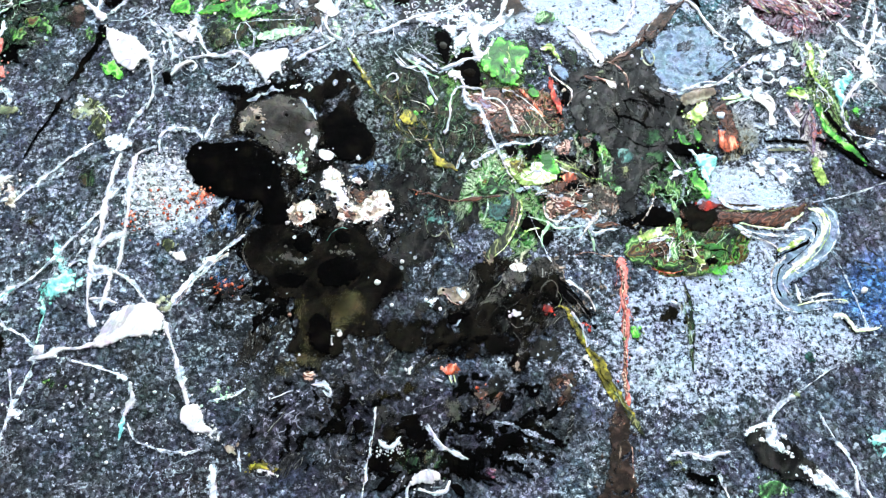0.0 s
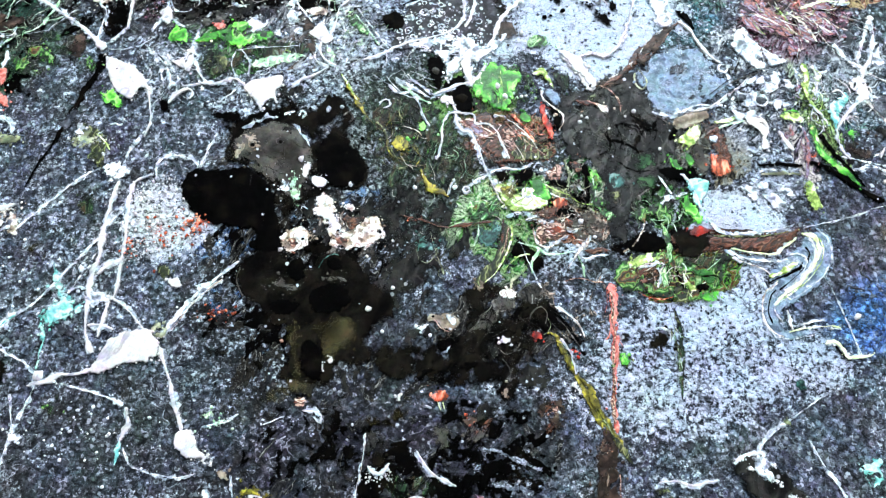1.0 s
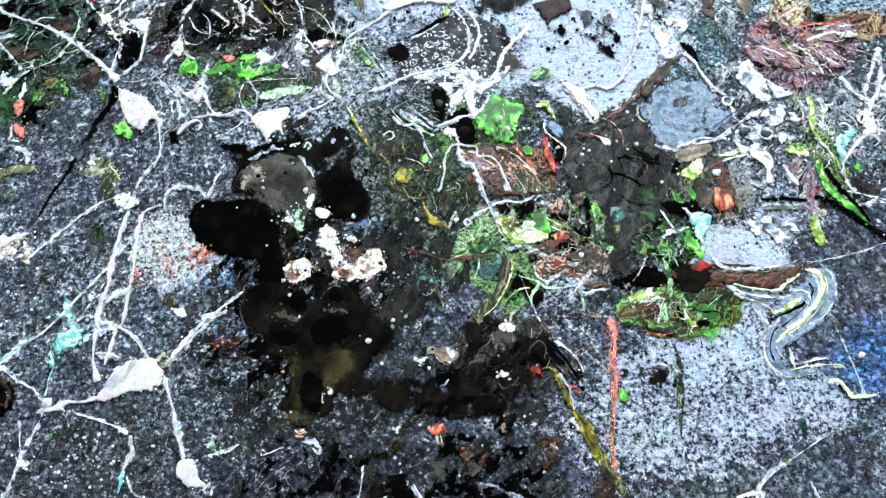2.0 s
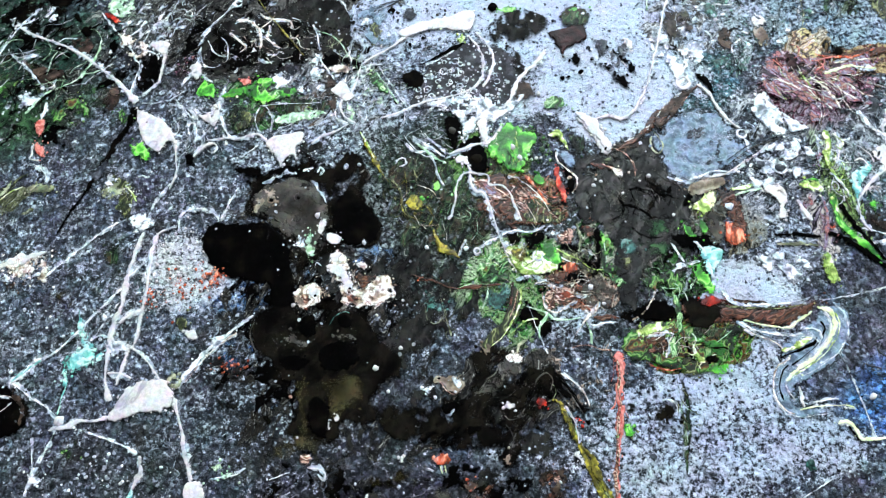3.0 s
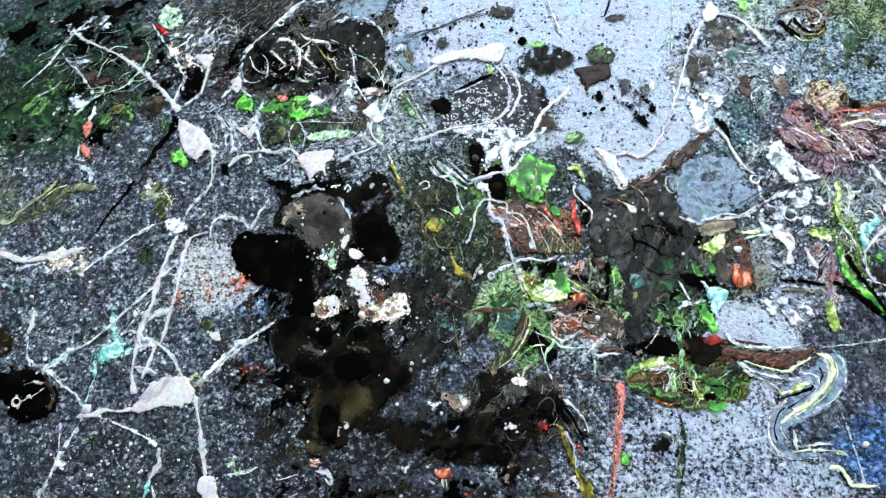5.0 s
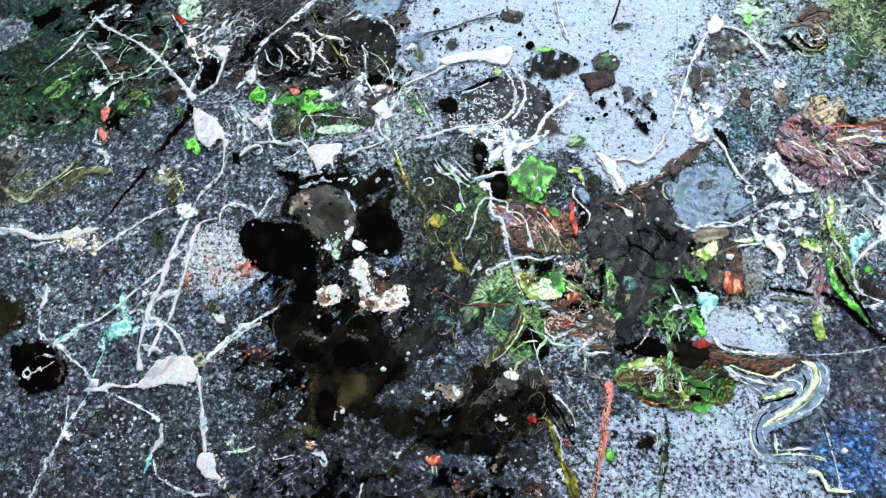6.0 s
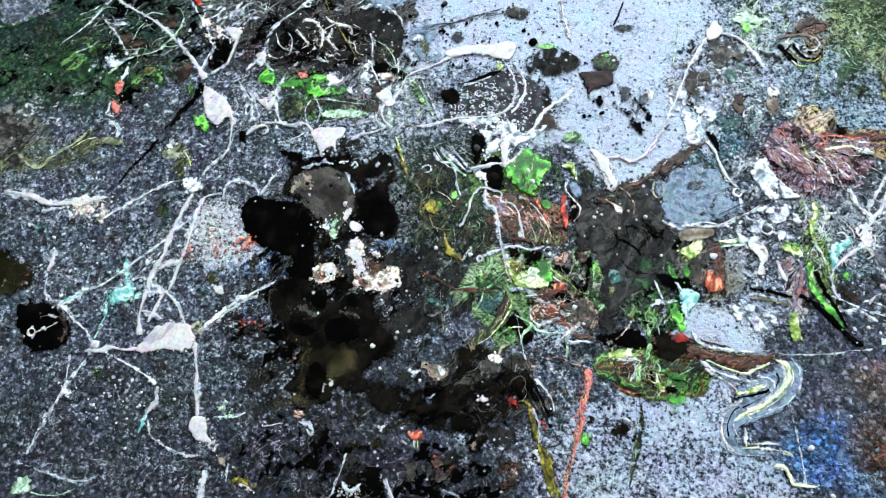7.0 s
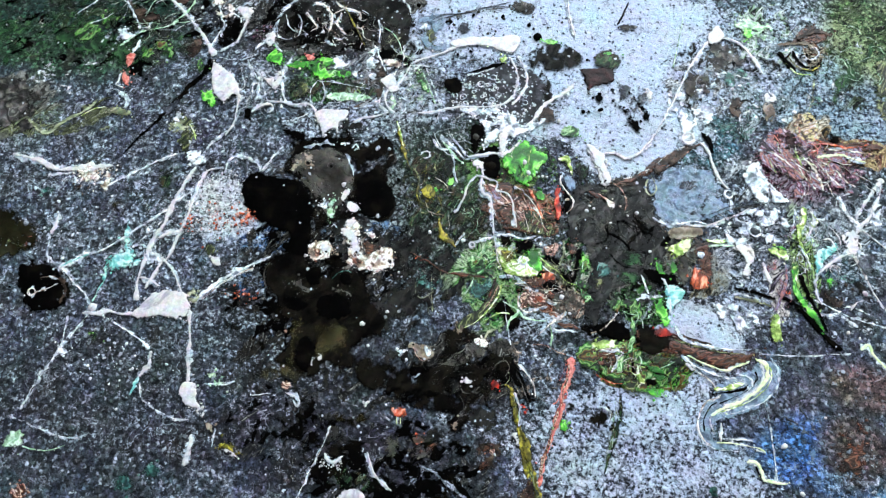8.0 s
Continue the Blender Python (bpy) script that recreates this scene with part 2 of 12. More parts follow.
def paint(name, stops, scale=0.12, warp=6.0, gloss=0.35, spec=0.2, stretch=(1, 1, 1), turn=0.0, shift=0.0, bump=0.6, dots=0.0, dot_colour=(0.6, 0.64, 0.7), detail=2.5, dust=0.0, mottle=0.45, bands=0.0, outline=None, dust_colour=(0.34, 0.39, 0.47), wear=0.06, rings=0.0, soft=0.4):
    """Poured paint, marbled between the given colours; stops: (place, (r, g, b)). warp: how far the bands fold, in mm; dust: pale grains blown on it; wear: how readily the film breaks up, mostly at its rim; rings: bands per mm that follow the pool's outline; soft: how far from its rim the film reaches its full thickness, in mm."""
    m, nt, bsdf = node_mat(name)
    mm = millimetres(nt)
    co = millimetres(nt, stretch, turn, shift)
    flow = grain(nt, warped(nt, warped(nt, co, scale * 0.8, warp), scale * 2.5, warp * 0.35), scale, detail, 0.5)
    ramp = nt.nodes.new("ShaderNodeValToRGB")
    el = ramp.color_ramp.elements
    while len(el) < len(stops):
        el.new(0.5)
    for e, (place, colour) in zip(el, stops):
        e.position, e.color = place, (*colour, 1)
    rim, depth = nt.nodes.new("ShaderNodeAttribute"), nt.nodes.new("ShaderNodeAttribute")
    rim.attribute_name, depth.attribute_name = "rim", "depth"
    if bands:
        fold = calc(nt, "MULTIPLY", flow, bands)
        if rings:
            fold = calc(nt, "ADD", fold, calc(nt, "MULTIPLY", depth.outputs["Fac"], rings))
        flow = calc(nt, "MULTIPLY_ADD", calc(nt, "PINGPONG", fold, 0.5), 0.86, 0.28)
    nt.links.new(flow, ramp.inputs[0])
    cover, level, blotch, fine = sprayed(nt, mm, calc(nt, "ADD", dust, calc(nt, "MULTIPLY", rim.outputs["Fac"], 0.3 if dust else 0.2)))
    colour = scaled(nt, ramp.outputs[0], calc(nt, "ADD", 1.0 - mottle * 0.6, calc(nt, "MULTIPLY", soft_step(nt, level, 0.36, 0.62), mottle)))
    if dots:
        v = nt.nodes.new("ShaderNodeTexVoronoi")
        v.inputs["Scale"].default_value = 0.5
        nt.links.new(warped(nt, mm, 0.9, 0.8), v.inputs["Vector"])
        vs = nt.nodes.new("ShaderNodeSeparateColor")
        nt.links.new(v.outputs["Color"], vs.inputs[0])
        reach = calc(nt, "ADD", 0.05, calc(nt, "MULTIPLY", calc(nt, "POWER", vs.outputs[1], 2.0), 0.5))
        spot = calc(nt, "SUBTRACT", 1.0, soft_step(nt, v.outputs["Distance"], calc(nt, "MULTIPLY", reach, 0.75), reach))
        colour = blend(nt, calc(nt, "MULTIPLY", calc(nt, "MULTIPLY", spot, calc(nt, "LESS_THAN", vs.outputs[0], dots)), calc(nt, "ADD", 0.25, calc(nt, "MULTIPLY", vs.outputs[2], 0.7))), colour, dot_colour)
    colour = tinted(nt, colour, mm, 0.22, 0.3)
    if outline:
        line = calc(nt, "MULTIPLY", soft_step(nt, rim.outputs["Fac"], 0.62, 0.85), soft_step(nt, grain(nt, mm, 0.14, 3, 0.6), 0.42, 0.6))
        colour = blend(nt, calc(nt, "MULTIPLY", line, 0.85), colour, outline)
    if dust:
        colour = blend(nt, calc(nt, "MULTIPLY", cover, 0.9), colour, scaled(nt, tinted(nt, blend(nt, 0.5, dust_colour, dust_colour), mm, 0.4, 0.2), calc(nt, "ADD", 0.1, calc(nt, "MULTIPLY", soft_step(nt, fine, 0.35, 0.7), 1.3))))
    nt.links.new(colour, bsdf.inputs["Base Color"])
    bsdf.inputs["Roughness"].default_value = gloss
    bsdf.inputs["Specular IOR Level"].default_value = spec
    torn = grain(nt, warped(nt, mm, 0.3, 2.0), 0.34, 5, 0.72)
    thin = calc(nt, "ADD", torn, calc(nt, "MULTIPLY", calc(nt, "POWER", rim.outputs["Fac"], 1.3), 0.17 + 1.3 * wear))
    film = calc(nt, "SUBTRACT", 1.0, calc(nt, "MULTIPLY", soft_step(nt, thin, 0.73 - wear, 0.84 - wear), 0.92))
    thick = calc(nt, "ADD", depth.outputs["Fac"], calc(nt, "MULTIPLY", calc(nt, "SUBTRACT", torn, 0.5), 2.4 * soft))
    nt.links.new(calc(nt, "MULTIPLY", film, soft_step(nt, thick, -0.15 * soft, soft)), bsdf.inputs["Alpha"])
    relief(nt, bsdf, calc(nt, "ADD", calc(nt, "MULTIPLY", flow, 0.6), calc(nt, "MULTIPLY", level, 0.6)), bump, 0.0012)
    return m


def plain(name, a, b, scale, rough):
    m, nt, bsdf = node_mat(name)
    tc = nt.nodes.new("ShaderNodeTexCoord")
    n = grain(nt, tc.outputs["Object"], scale, 5, 0.6, 0.3)
    nt.links.new(blend(nt, soft_step(nt, n, 0.35, 0.65), a, b), bsdf.inputs["Base Color"])
    bsdf.inputs["Roughness"].default_value = rough
    relief(nt, bsdf, n, 0.2, 0.002)
    return m


GROUND = ground_material()
PLASTER = plain("wall_plaster", (0.72, 0.72, 0.70), (0.78, 0.78, 0.77), 3.0, 0.8)
CONCRETE = plain("floor_concrete", (0.20, 0.20, 0.20), (0.30, 0.30, 0.29), 4.0, 0.7)
FRAME_WHITE = plain("window_paint", (0.75, 0.75, 0.74), (0.8, 0.8, 0.79), 8.0, 0.4)
INK = {}


def ink(key, *args, **kw):
    INK[key] = paint(key, *args, **kw)


# grey-lilac bands put the soft shading of thick white into its colour
ink("white", [(0.28, (0.325, 0.315, 0.343)), (0.35, (0.505, 0.487, 0.496)), (0.46, (0.551, 0.523, 0.523)), (0.58, (0.586, 0.568, 0.56)), (0.68, (0.487, 0.469, 0.496)), (0.75, (0.532, 0.523, 0.523))], 0.13, 9, 0.4, 0.25, mottle=0.35, bump=0.5, stretch=(0.5, 1, 1), turn=60, bands=1.6, wear=0.05, soft=0.7)
ink("chalk", [(0.32, (0.125, 0.144, 0.173)), (0.42, (0.326, 0.365, 0.413)), (0.5, (0.557, 0.595, 0.634)), (0.6, (0.73, 0.749, 0.768))], 0.3, 4, 0.5, 0.2, bump=0.6, dust=0.05, wear=0.13, soft=1)
ink("bone", [(0.3, (0.06, 0.04, 0.03)), (0.40, (0.36, 0.27, 0.21)), (0.47, (0.72, 0.66, 0.58)), (0.53, (0.84, 0.82, 0.77)), (0.58, (0.30, 0.20, 0.15)), (0.66, (0.8, 0.78, 0.75))], 0.2, 5, 0.4, wear=0.1, soft=0.9)
ink("black", [(0.35, (0.0008, 0.0008, 0.0008)), (0.55, (0.0014, 0.0012, 0.0012)), (0.68, (0.004, 0.0034, 0.0024))], 0.08, 5, 0.4, 0.004, bump=0.15, dots=0.02, mottle=0.2, wear=0, soft=0.9)
ink("char", [(0.3, (0.003, 0.003, 0.003)), (0.42, (0.006, 0.006, 0.006)), (0.52, (0.012, 0.012, 0.011)), (0.6, (0.026, 0.025, 0.023)), (0.68, (0.009, 0.009, 0.009))], 0.11, 12, 0.5, 0.015, dots=0.16, dust=0.02, bump=1.0, stretch=(0.55, 1, 1), turn=70, bands=1.3, outline=(0.12, 0.12, 0.12), wear=0.07, soft=1.4)
ink("skin", [(0.3, (0.005, 0.005, 0.005)), (0.42, (0.014, 0.014, 0.013)), (0.5, (0.032, 0.032, 0.030)), (0.58, (0.058, 0.057, 0.052)), (0.66, (0.018, 0.018, 0.017))], 0.10, 14, 0.45, 0.1, dots=0.08, dust=0.015, bump=1.0, stretch=(0.45, 1, 1), turn=60, bands=2.2, outline=(0.12, 0.12, 0.12), wear=0.07, rings=0.04, soft=1.2)
ink("mist", [(0.3, (0.072, 0.102, 0.134)), (0.45, (0.152, 0.209, 0.269)), (0.54, (0.216, 0.291, 0.381)), (0.64, (0.072, 0.102, 0.14))], 0.16, 8, 0.5, 0.1, dots=0.16, dot_colour=(0.05, 0.055, 0.065), dust=0.45, bump=0.8, dust_colour=(0.36, 0.42, 0.52), wear=0.09, soft=1.2)
ink("bubbled", [(0.3, (0.0036, 0.0036, 0.0048)), (0.5, (0.018, 0.018, 0.0216)), (0.7, (0.066, 0.066, 0.078))], 0.2, 5, 0.5, 0.1, dots=0.95, dust=0.12, wear=0.05, soft=1.6)
ink("ash", [(0.3, (0.012, 0.011, 0.010)), (0.42, (0.05, 0.047, 0.043)), (0.5, (0.11, 0.10, 0.09)), (0.56, (0.17, 0.16, 0.145)), (0.62, (0.05, 0.047, 0.043))], 0.12, 8, 0.5, 0.1, dots=0.15, dust=0.03, bands=2.0, outline=(0.3, 0.29, 0.27), wear=0.12, soft=1.2)
ink("olive", [(0.3, (0.003, 0.0028, 0.0016)), (0.5, (0.011, 0.010, 0.005)), (0.7, (0.028, 0.025, 0.014))], 0.07, 6, 0.4, 0.01, dots=0.05, wear=0.1, soft=2.5)
ink("moss", [(0.3, (0.006, 0.008, 0.004)), (0.41, (0.025, 0.032, 0.012)), (0.48, (0.09, 0.10, 0.035)), (0.53, (0.26, 0.28, 0.13)), (0.58, (0.05, 0.06, 0.02)), (0.68, (0.012, 0.016, 0.009))], 0.17, 9, 0.4, dust=0.05, stretch=(0.35, 1, 1), turn=70, bands=2.4, outline=(0.62, 0.60, 0.50), wear=0.1, rings=0.08, soft=1)
ink("green", [(0.3, (0.012, 0.08, 0.010)), (0.38, (0.025, 0.15, 0.014)), (0.46, (0.06, 0.34, 0.025)), (0.52, (0.15, 0.55, 0.06)), (0.56, (0.32, 0.62, 0.16)), (0.60, (0.06, 0.30, 0.03)), (0.68, (0.015, 0.10, 0.012))], 0.10, 16, 0.35, 0.25, stretch=(0.75, 1, 1), turn=60, bands=1.5, outline=(0.12, 0.2, 0.08), wear=0.09, rings=0.04, soft=1.1)
# pale and near-black bands paint in highlights and shaded gaps of crumpled folds
ink("leaf", [(0.30, (0.004, 0.007, 0.004)), (0.39, (0.012, 0.045, 0.010)), (0.44, (0.06, 0.22, 0.03)), (0.475, (0.27, 0.37, 0.15)), (0.50, (0.05, 0.17, 0.04)), (0.54, (0.006, 0.014, 0.006)), (0.59, (0.11, 0.24, 0.05)), (0.63, (0.12, 0.05, 0.016)), (0.7, (0.008, 0.016, 0.008))], 0.115, 11, 0.35, stretch=(0.35, 1, 1), turn=60, bump=1.0, bands=1.9, outline=(0.62, 0.60, 0.50), wear=0.08, rings=0.08, soft=0.9)
# same here: highlights and gaps of the folds are put into the colour
ink("mintleaf", [(0.30, (0.010, 0.022, 0.010)), (0.39, (0.04, 0.13, 0.04)), (0.44, (0.16, 0.36, 0.13)), (0.48, (0.58, 0.70, 0.46)), (0.51, (0.14, 0.34, 0.10)), (0.55, (0.03, 0.08, 0.03)), (0.59, (0.36, 0.56, 0.30)), (0.66, (0.08, 0.2, 0.07))], 0.13, 11, 0.35, stretch=(0.35, 1, 1), turn=55, bump=1.0, bands=2, outline=(0.62, 0.60, 0.50), wear=0.09, rings=0.08, soft=0.9)
ink("forest", [(0.30, (0.003, 0.004, 0.003)), (0.41, (0.008, 0.016, 0.009)), (0.47, (0.02, 0.055, 0.022)), (0.505, (0.085, 0.10, 0.055)), (0.53, (0.010, 0.020, 0.011)), (0.6, (0.045, 0.03, 0.016)), (0.68, (0.006, 0.010, 0.006))], 0.16, 12, 0.45, 0.1, dots=0.06, dust=0.12, stretch=(0.35, 1, 1), turn=75, bands=2.4, wear=0.1, soft=1.6)
ink("jade", [(0.3, (0.003, 0.007, 0.004)), (0.43, (0.008, 0.024, 0.010)), (0.52, (0.016, 0.052, 0.019)), (0.58, (0.045, 0.105, 0.042)), (0.66, (0.006, 0.016, 0.009))], 0.1, 10, 0.5, 0.1, dots=0.08, dust=0.1, bump=0.9, wear=0.14, soft=1.8)
ink("mint", [(0.3, (0.10, 0.19, 0.11)), (0.46, (0.32, 0.48, 0.32)), (0.53, (0.62, 0.74, 0.62)), (0.6, (0.25, 0.42, 0.25))], 0.2, 5, 0.4, wear=0.12, soft=1)
ink("lime", [(0.3, (0.14, 0.22, 0.04)), (0.43, (0.42, 0.56, 0.16)), (0.5, (0.74, 0.80, 0.52)), (0.58, (0.85, 0.86, 0.78)), (0.66, (0.4, 0.5, 0.2))], 0.16, 5, 0.35, bands=2.0, wear=0.1, rings=0.08, soft=0.9)
ink("sage", [(0.3, (0.05, 0.055, 0.03)), (0.43, (0.17, 0.19, 0.11)), (0.5, (0.40, 0.43, 0.29)), (0.58, (0.2, 0.22, 0.13)), (0.68, (0.07, 0.08, 0.05))], 0.13, 9, 0.45, 0.15, stretch=(0.4, 1, 1), turn=20, bands=1.5, wear=0.13, soft=0.8)
ink("cream", [(0.28, (0.344, 0.42, 0.158)), (0.38, (0.574, 0.63, 0.343)), (0.48, (0.689, 0.714, 0.502)), (0.6, (0.59, 0.655, 0.363)), (0.7, (0.41, 0.47, 0.238))], 0.13, 8, 0.4, 0.2, mottle=0.3, wear=0.1, soft=0.8)
ink("yellow", [(0.3, (0.05, 0.042, 0.006)), (0.44, (0.16, 0.14, 0.018)), (0.52, (0.42, 0.36, 0.04)), (0.6, (0.20, 0.17, 0.03)), (0.7, (0.05, 0.05, 0.015))], 0.17, 6, 0.35, bands=2.0, wear=0.1, soft=0.9)
ink("red", [(0.3, (0.06, 0.005, 0.004)), (0.44, (0.32, 0.018, 0.009)), (0.5, (0.58, 0.030, 0.012)), (0.58, (0.72, 0.15, 0.09)), (0.68, (0.3, 0.02, 0.01))], 0.16, 5, 0.35, stretch=(0.5, 1, 1), turn=70, bands=1.6, wear=0.1, soft=0.9)
ink("orange", [(0.3, (0.14, 0.025, 0.01)), (0.43, (0.55, 0.10, 0.04)), (0.51, (0.76, 0.36, 0.24)), (0.57, (0.5, 0.12, 0.06)), (0.68, (0.22, 0.06, 0.04))], 0.2, 5, 0.4, stretch=(0.5, 1, 1), turn=75, bands=2.0, wear=0.13, soft=0.9)
ink("rust", [(0.3, (0.005, 0.004, 0.003)), (0.41, (0.028, 0.011, 0.007)), (0.47, (0.12, 0.036, 0.018)), (0.505, (0.19, 0.10, 0.065)), (0.53, (0.06, 0.020, 0.012)), (0.6, (0.015, 0.009, 0.006)), (0.68, (0.09, 0.03, 0.016))], 0.16, 10, 0.35, stretch=(0.35, 1, 1), turn=20, bands=2.4, outline=(0.62, 0.60, 0.50), wear=0.1, rings=0.08, soft=1.1)
ink("flesh", [(0.3, (0.02, 0.010, 0.007)), (0.40, (0.15, 0.05, 0.032)), (0.46, (0.52, 0.30, 0.22)), (0.50, (0.80, 0.68, 0.58)), (0.53, (0.16, 0.05, 0.03)), (0.6, (0.04, 0.02, 0.014)), (0.68, (0.5, 0.3, 0.24))], 0.18, 9, 0.4, stretch=(0.35, 1, 1), turn=-30, bands=2.4, outline=(0.62, 0.60, 0.50), wear=0.1, rings=0.08, soft=0.9)
ink("plum", [(0.3, (0.010, 0.007, 0.012)), (0.40, (0.06, 0.018, 0.040)), (0.46, (0.22, 0.06, 0.10)), (0.495, (0.50, 0.45, 0.50)), (0.52, (0.07, 0.03, 0.06)), (0.57, (0.30, 0.26, 0.36)), (0.61, (0.06, 0.02, 0.04)), (0.7, (0.34, 0.14, 0.13))], 0.17, 12, 0.4, stretch=(0.35, 1, 1), turn=-45, bands=2.4, outline=(0.62, 0.60, 0.50), wear=0.11, rings=0.08, soft=1.6)
ink("maroon", [(0.3, (0.004, 0.002, 0.002)), (0.5, (0.012, 0.005, 0.005)), (0.7, (0.04, 0.014, 0.014))], 0.2, 5, 0.35, 0.08, wear=0)
ink("swirl", [(0.3, (0.02, 0.014, 0.012)), (0.39, (0.22, 0.12, 0.055)), (0.44, (0.66, 0.58, 0.38)), (0.475, (0.06, 0.035, 0.035)), (0.51, (0.72, 0.68, 0.62)), (0.54, (0.25, 0.10, 0.07)), (0.6, (0.60, 0.50, 0.22)), (0.68, (0.05, 0.03, 0.03))], 0.17, 11, 0.4, stretch=(0.35, 1, 1), turn=30, bands=2.4, outline=(0.62, 0.60, 0.50), wear=0.08, rings=0.08)
ink("turquoise", [(0.3, (0.04, 0.18, 0.17)), (0.46, (0.17, 0.48, 0.44)), (0.56, (0.55, 0.76, 0.73)), (0.66, (0.1, 0.32, 0.3))], 0.18, 5, 0.4, wear=0.12, soft=0.9)
ink("teal", [(0.3, (0.006, 0.022, 0.020)), (0.45, (0.04, 0.13, 0.11)), (0.55, (0.18, 0.32, 0.28)), (0.65, (0.03, 0.08, 0.07))], 0.18, 6, 0.4, dust=0.1, bands=2.0, wear=0.12, soft=1.5)
ink("blue", [(0.3, (0.010, 0.018, 0.04)), (0.45, (0.028, 0.065, 0.14)), (0.55, (0.10, 0.18, 0.30)), (0.65, (0.02, 0.045, 0.10))], 0.14, 8, 0.5, dots=0.1, dust=0.3, wear=0.1, soft=1.4)
ink("silver", [(0.3, (0.018, 0.021, 0.028)), (0.45, (0.04, 0.048, 0.06)), (0.54, (0.10, 0.12, 0.15)), (0.6, (0.035, 0.04, 0.052))], 0.14, 9, 0.6, 0.1, dots=0.08, dot_colour=(0.02, 0.024, 0.03), bump=1.0, dust=0.52, bands=1.5, outline=(0.5, 0.52, 0.56), dust_colour=(0.46, 0.50, 0.60), wear=0.12, soft=1)
ink("slate", [(0.3, (0.016, 0.018, 0.023)), (0.45, (0.05, 0.055, 0.066)), (0.52, (0.12, 0.13, 0.15)), (0.6, (0.04, 0.045, 0.055))], 0.12, 10, 0.5, 0.1, dust=0.15, bands=2.0, outline=(0.4, 0.43, 0.48), wear=0.13, rings=0.08, soft=1)

ink("tar", [(0.3, (0.0008, 0.0008, 0.0008)), (0.48, (0.0016, 0.0014, 0.0013)), (0.6, (0.0035, 0.003, 0.0025)), (0.7, (0.008, 0.0068, 0.005)), (0.76, (0.002, 0.0017, 0.0014))], 0.1, 12, 0.4, 0.005, bump=0.7, dots=0.02, mottle=0.4, stretch=(0.6, 1, 1), turn=50, bands=1.2, wear=0, soft=1.6)
ink("taupe", [(0.3, (0.017, 0.015, 0.013)), (0.45, (0.034, 0.031, 0.027)), (0.55, (0.056, 0.052, 0.045)), (0.65, (0.090, 0.083, 0.071)), (0.72, (0.038, 0.035, 0.030))], 0.09, 10, 0.45, 0.03, bump=0.7, dots=0.05, dust=0.015, mottle=0.5, bands=1.3, wear=0.1, rings=0.03, soft=1.6)
ink("sand", [(0.3, (0.0816, 0.0578, 0.0396)), (0.45, (0.204, 0.16, 0.119)), (0.55, (0.313, 0.272, 0.218)), (0.66, (0.15, 0.109, 0.0759))], 0.12, 8, 0.4, 0.15, bump=0.6, mottle=0.4, bands=1.4, wear=0.1, rings=0.08, soft=0.7)
ink("amber", [(0.3, (0.012, 0.010, 0.005)), (0.5, (0.034, 0.029, 0.014)), (0.65, (0.062, 0.052, 0.025)), (0.75, (0.02, 0.017, 0.008))], 0.07, 8, 0.3, 0.01, bump=0.3, dots=0.04, mottle=0.3, wear=0.02, soft=4)
ink("umber", [(0.3, (0.012, 0.008, 0.006)), (0.45, (0.045, 0.028, 0.021)), (0.55, (0.10, 0.066, 0.052)), (0.65, (0.05, 0.03, 0.022)), (0.73, (0.15, 0.115, 0.095))], 0.12, 9, 0.4, 0.1, dust=0.06, bands=1.7, wear=0.12, rings=0.06, soft=1)
ink("coral", [(0.3, (0.20, 0.03, 0.025)), (0.45, (0.52, 0.11, 0.09)), (0.56, (0.68, 0.26, 0.22)), (0.7, (0.4, 0.08, 0.06))], 0.2, 5, 0.4, bands=1.4, wear=0.08, soft=0.9)
ink("veil", [(0.3, (0.14, 0.165, 0.20)), (0.45, (0.32, 0.36, 0.41)), (0.6, (0.52, 0.56, 0.60))], 0.3, 4, 0.5, 0.1, bump=0.4, wear=0.2, soft=1.2)


# ---- numeric noise and meshes ----
TABLES = [np.random.RandomState(k).rand(256, 256) for k in range(12)]


def ripple(x, y, k):
    xi, yi = np.floor(x).astype(int), np.floor(y).astype(int)
    fx, fy = x - xi, y - yi
    fx, fy = fx * fx * (3 - 2 * fx), fy * fy * (3 - 2 * fy)
    t = TABLES[k % 12]
    a, b = t[xi & 255, yi & 255], t[(xi + 1) & 255, yi & 255]
    c, d = t[xi & 255, (yi + 1) & 255], t[(xi + 1) & 255, (yi + 1) & 255]
    return (a + (b - a) * fx) * (1 - fy) + (c + (d - c) * fx) * fy


def fbm(x, y, wave, octaves=3, seed=0, rough=0.55):
    """Noise from -1 to 1 with the given longest wave, in mm."""
    total, norm, amp = 0, 0, 1.0
    for o in range(octaves):
        f = 2 ** o / wave
        total = total + amp * (2 * ripple(x * f + 37.7 * seed + 11 * o, y * f + 91.3 * seed + 5 * o, seed + o) - 1)
        norm += amp
        amp *= rough
    return total / norm


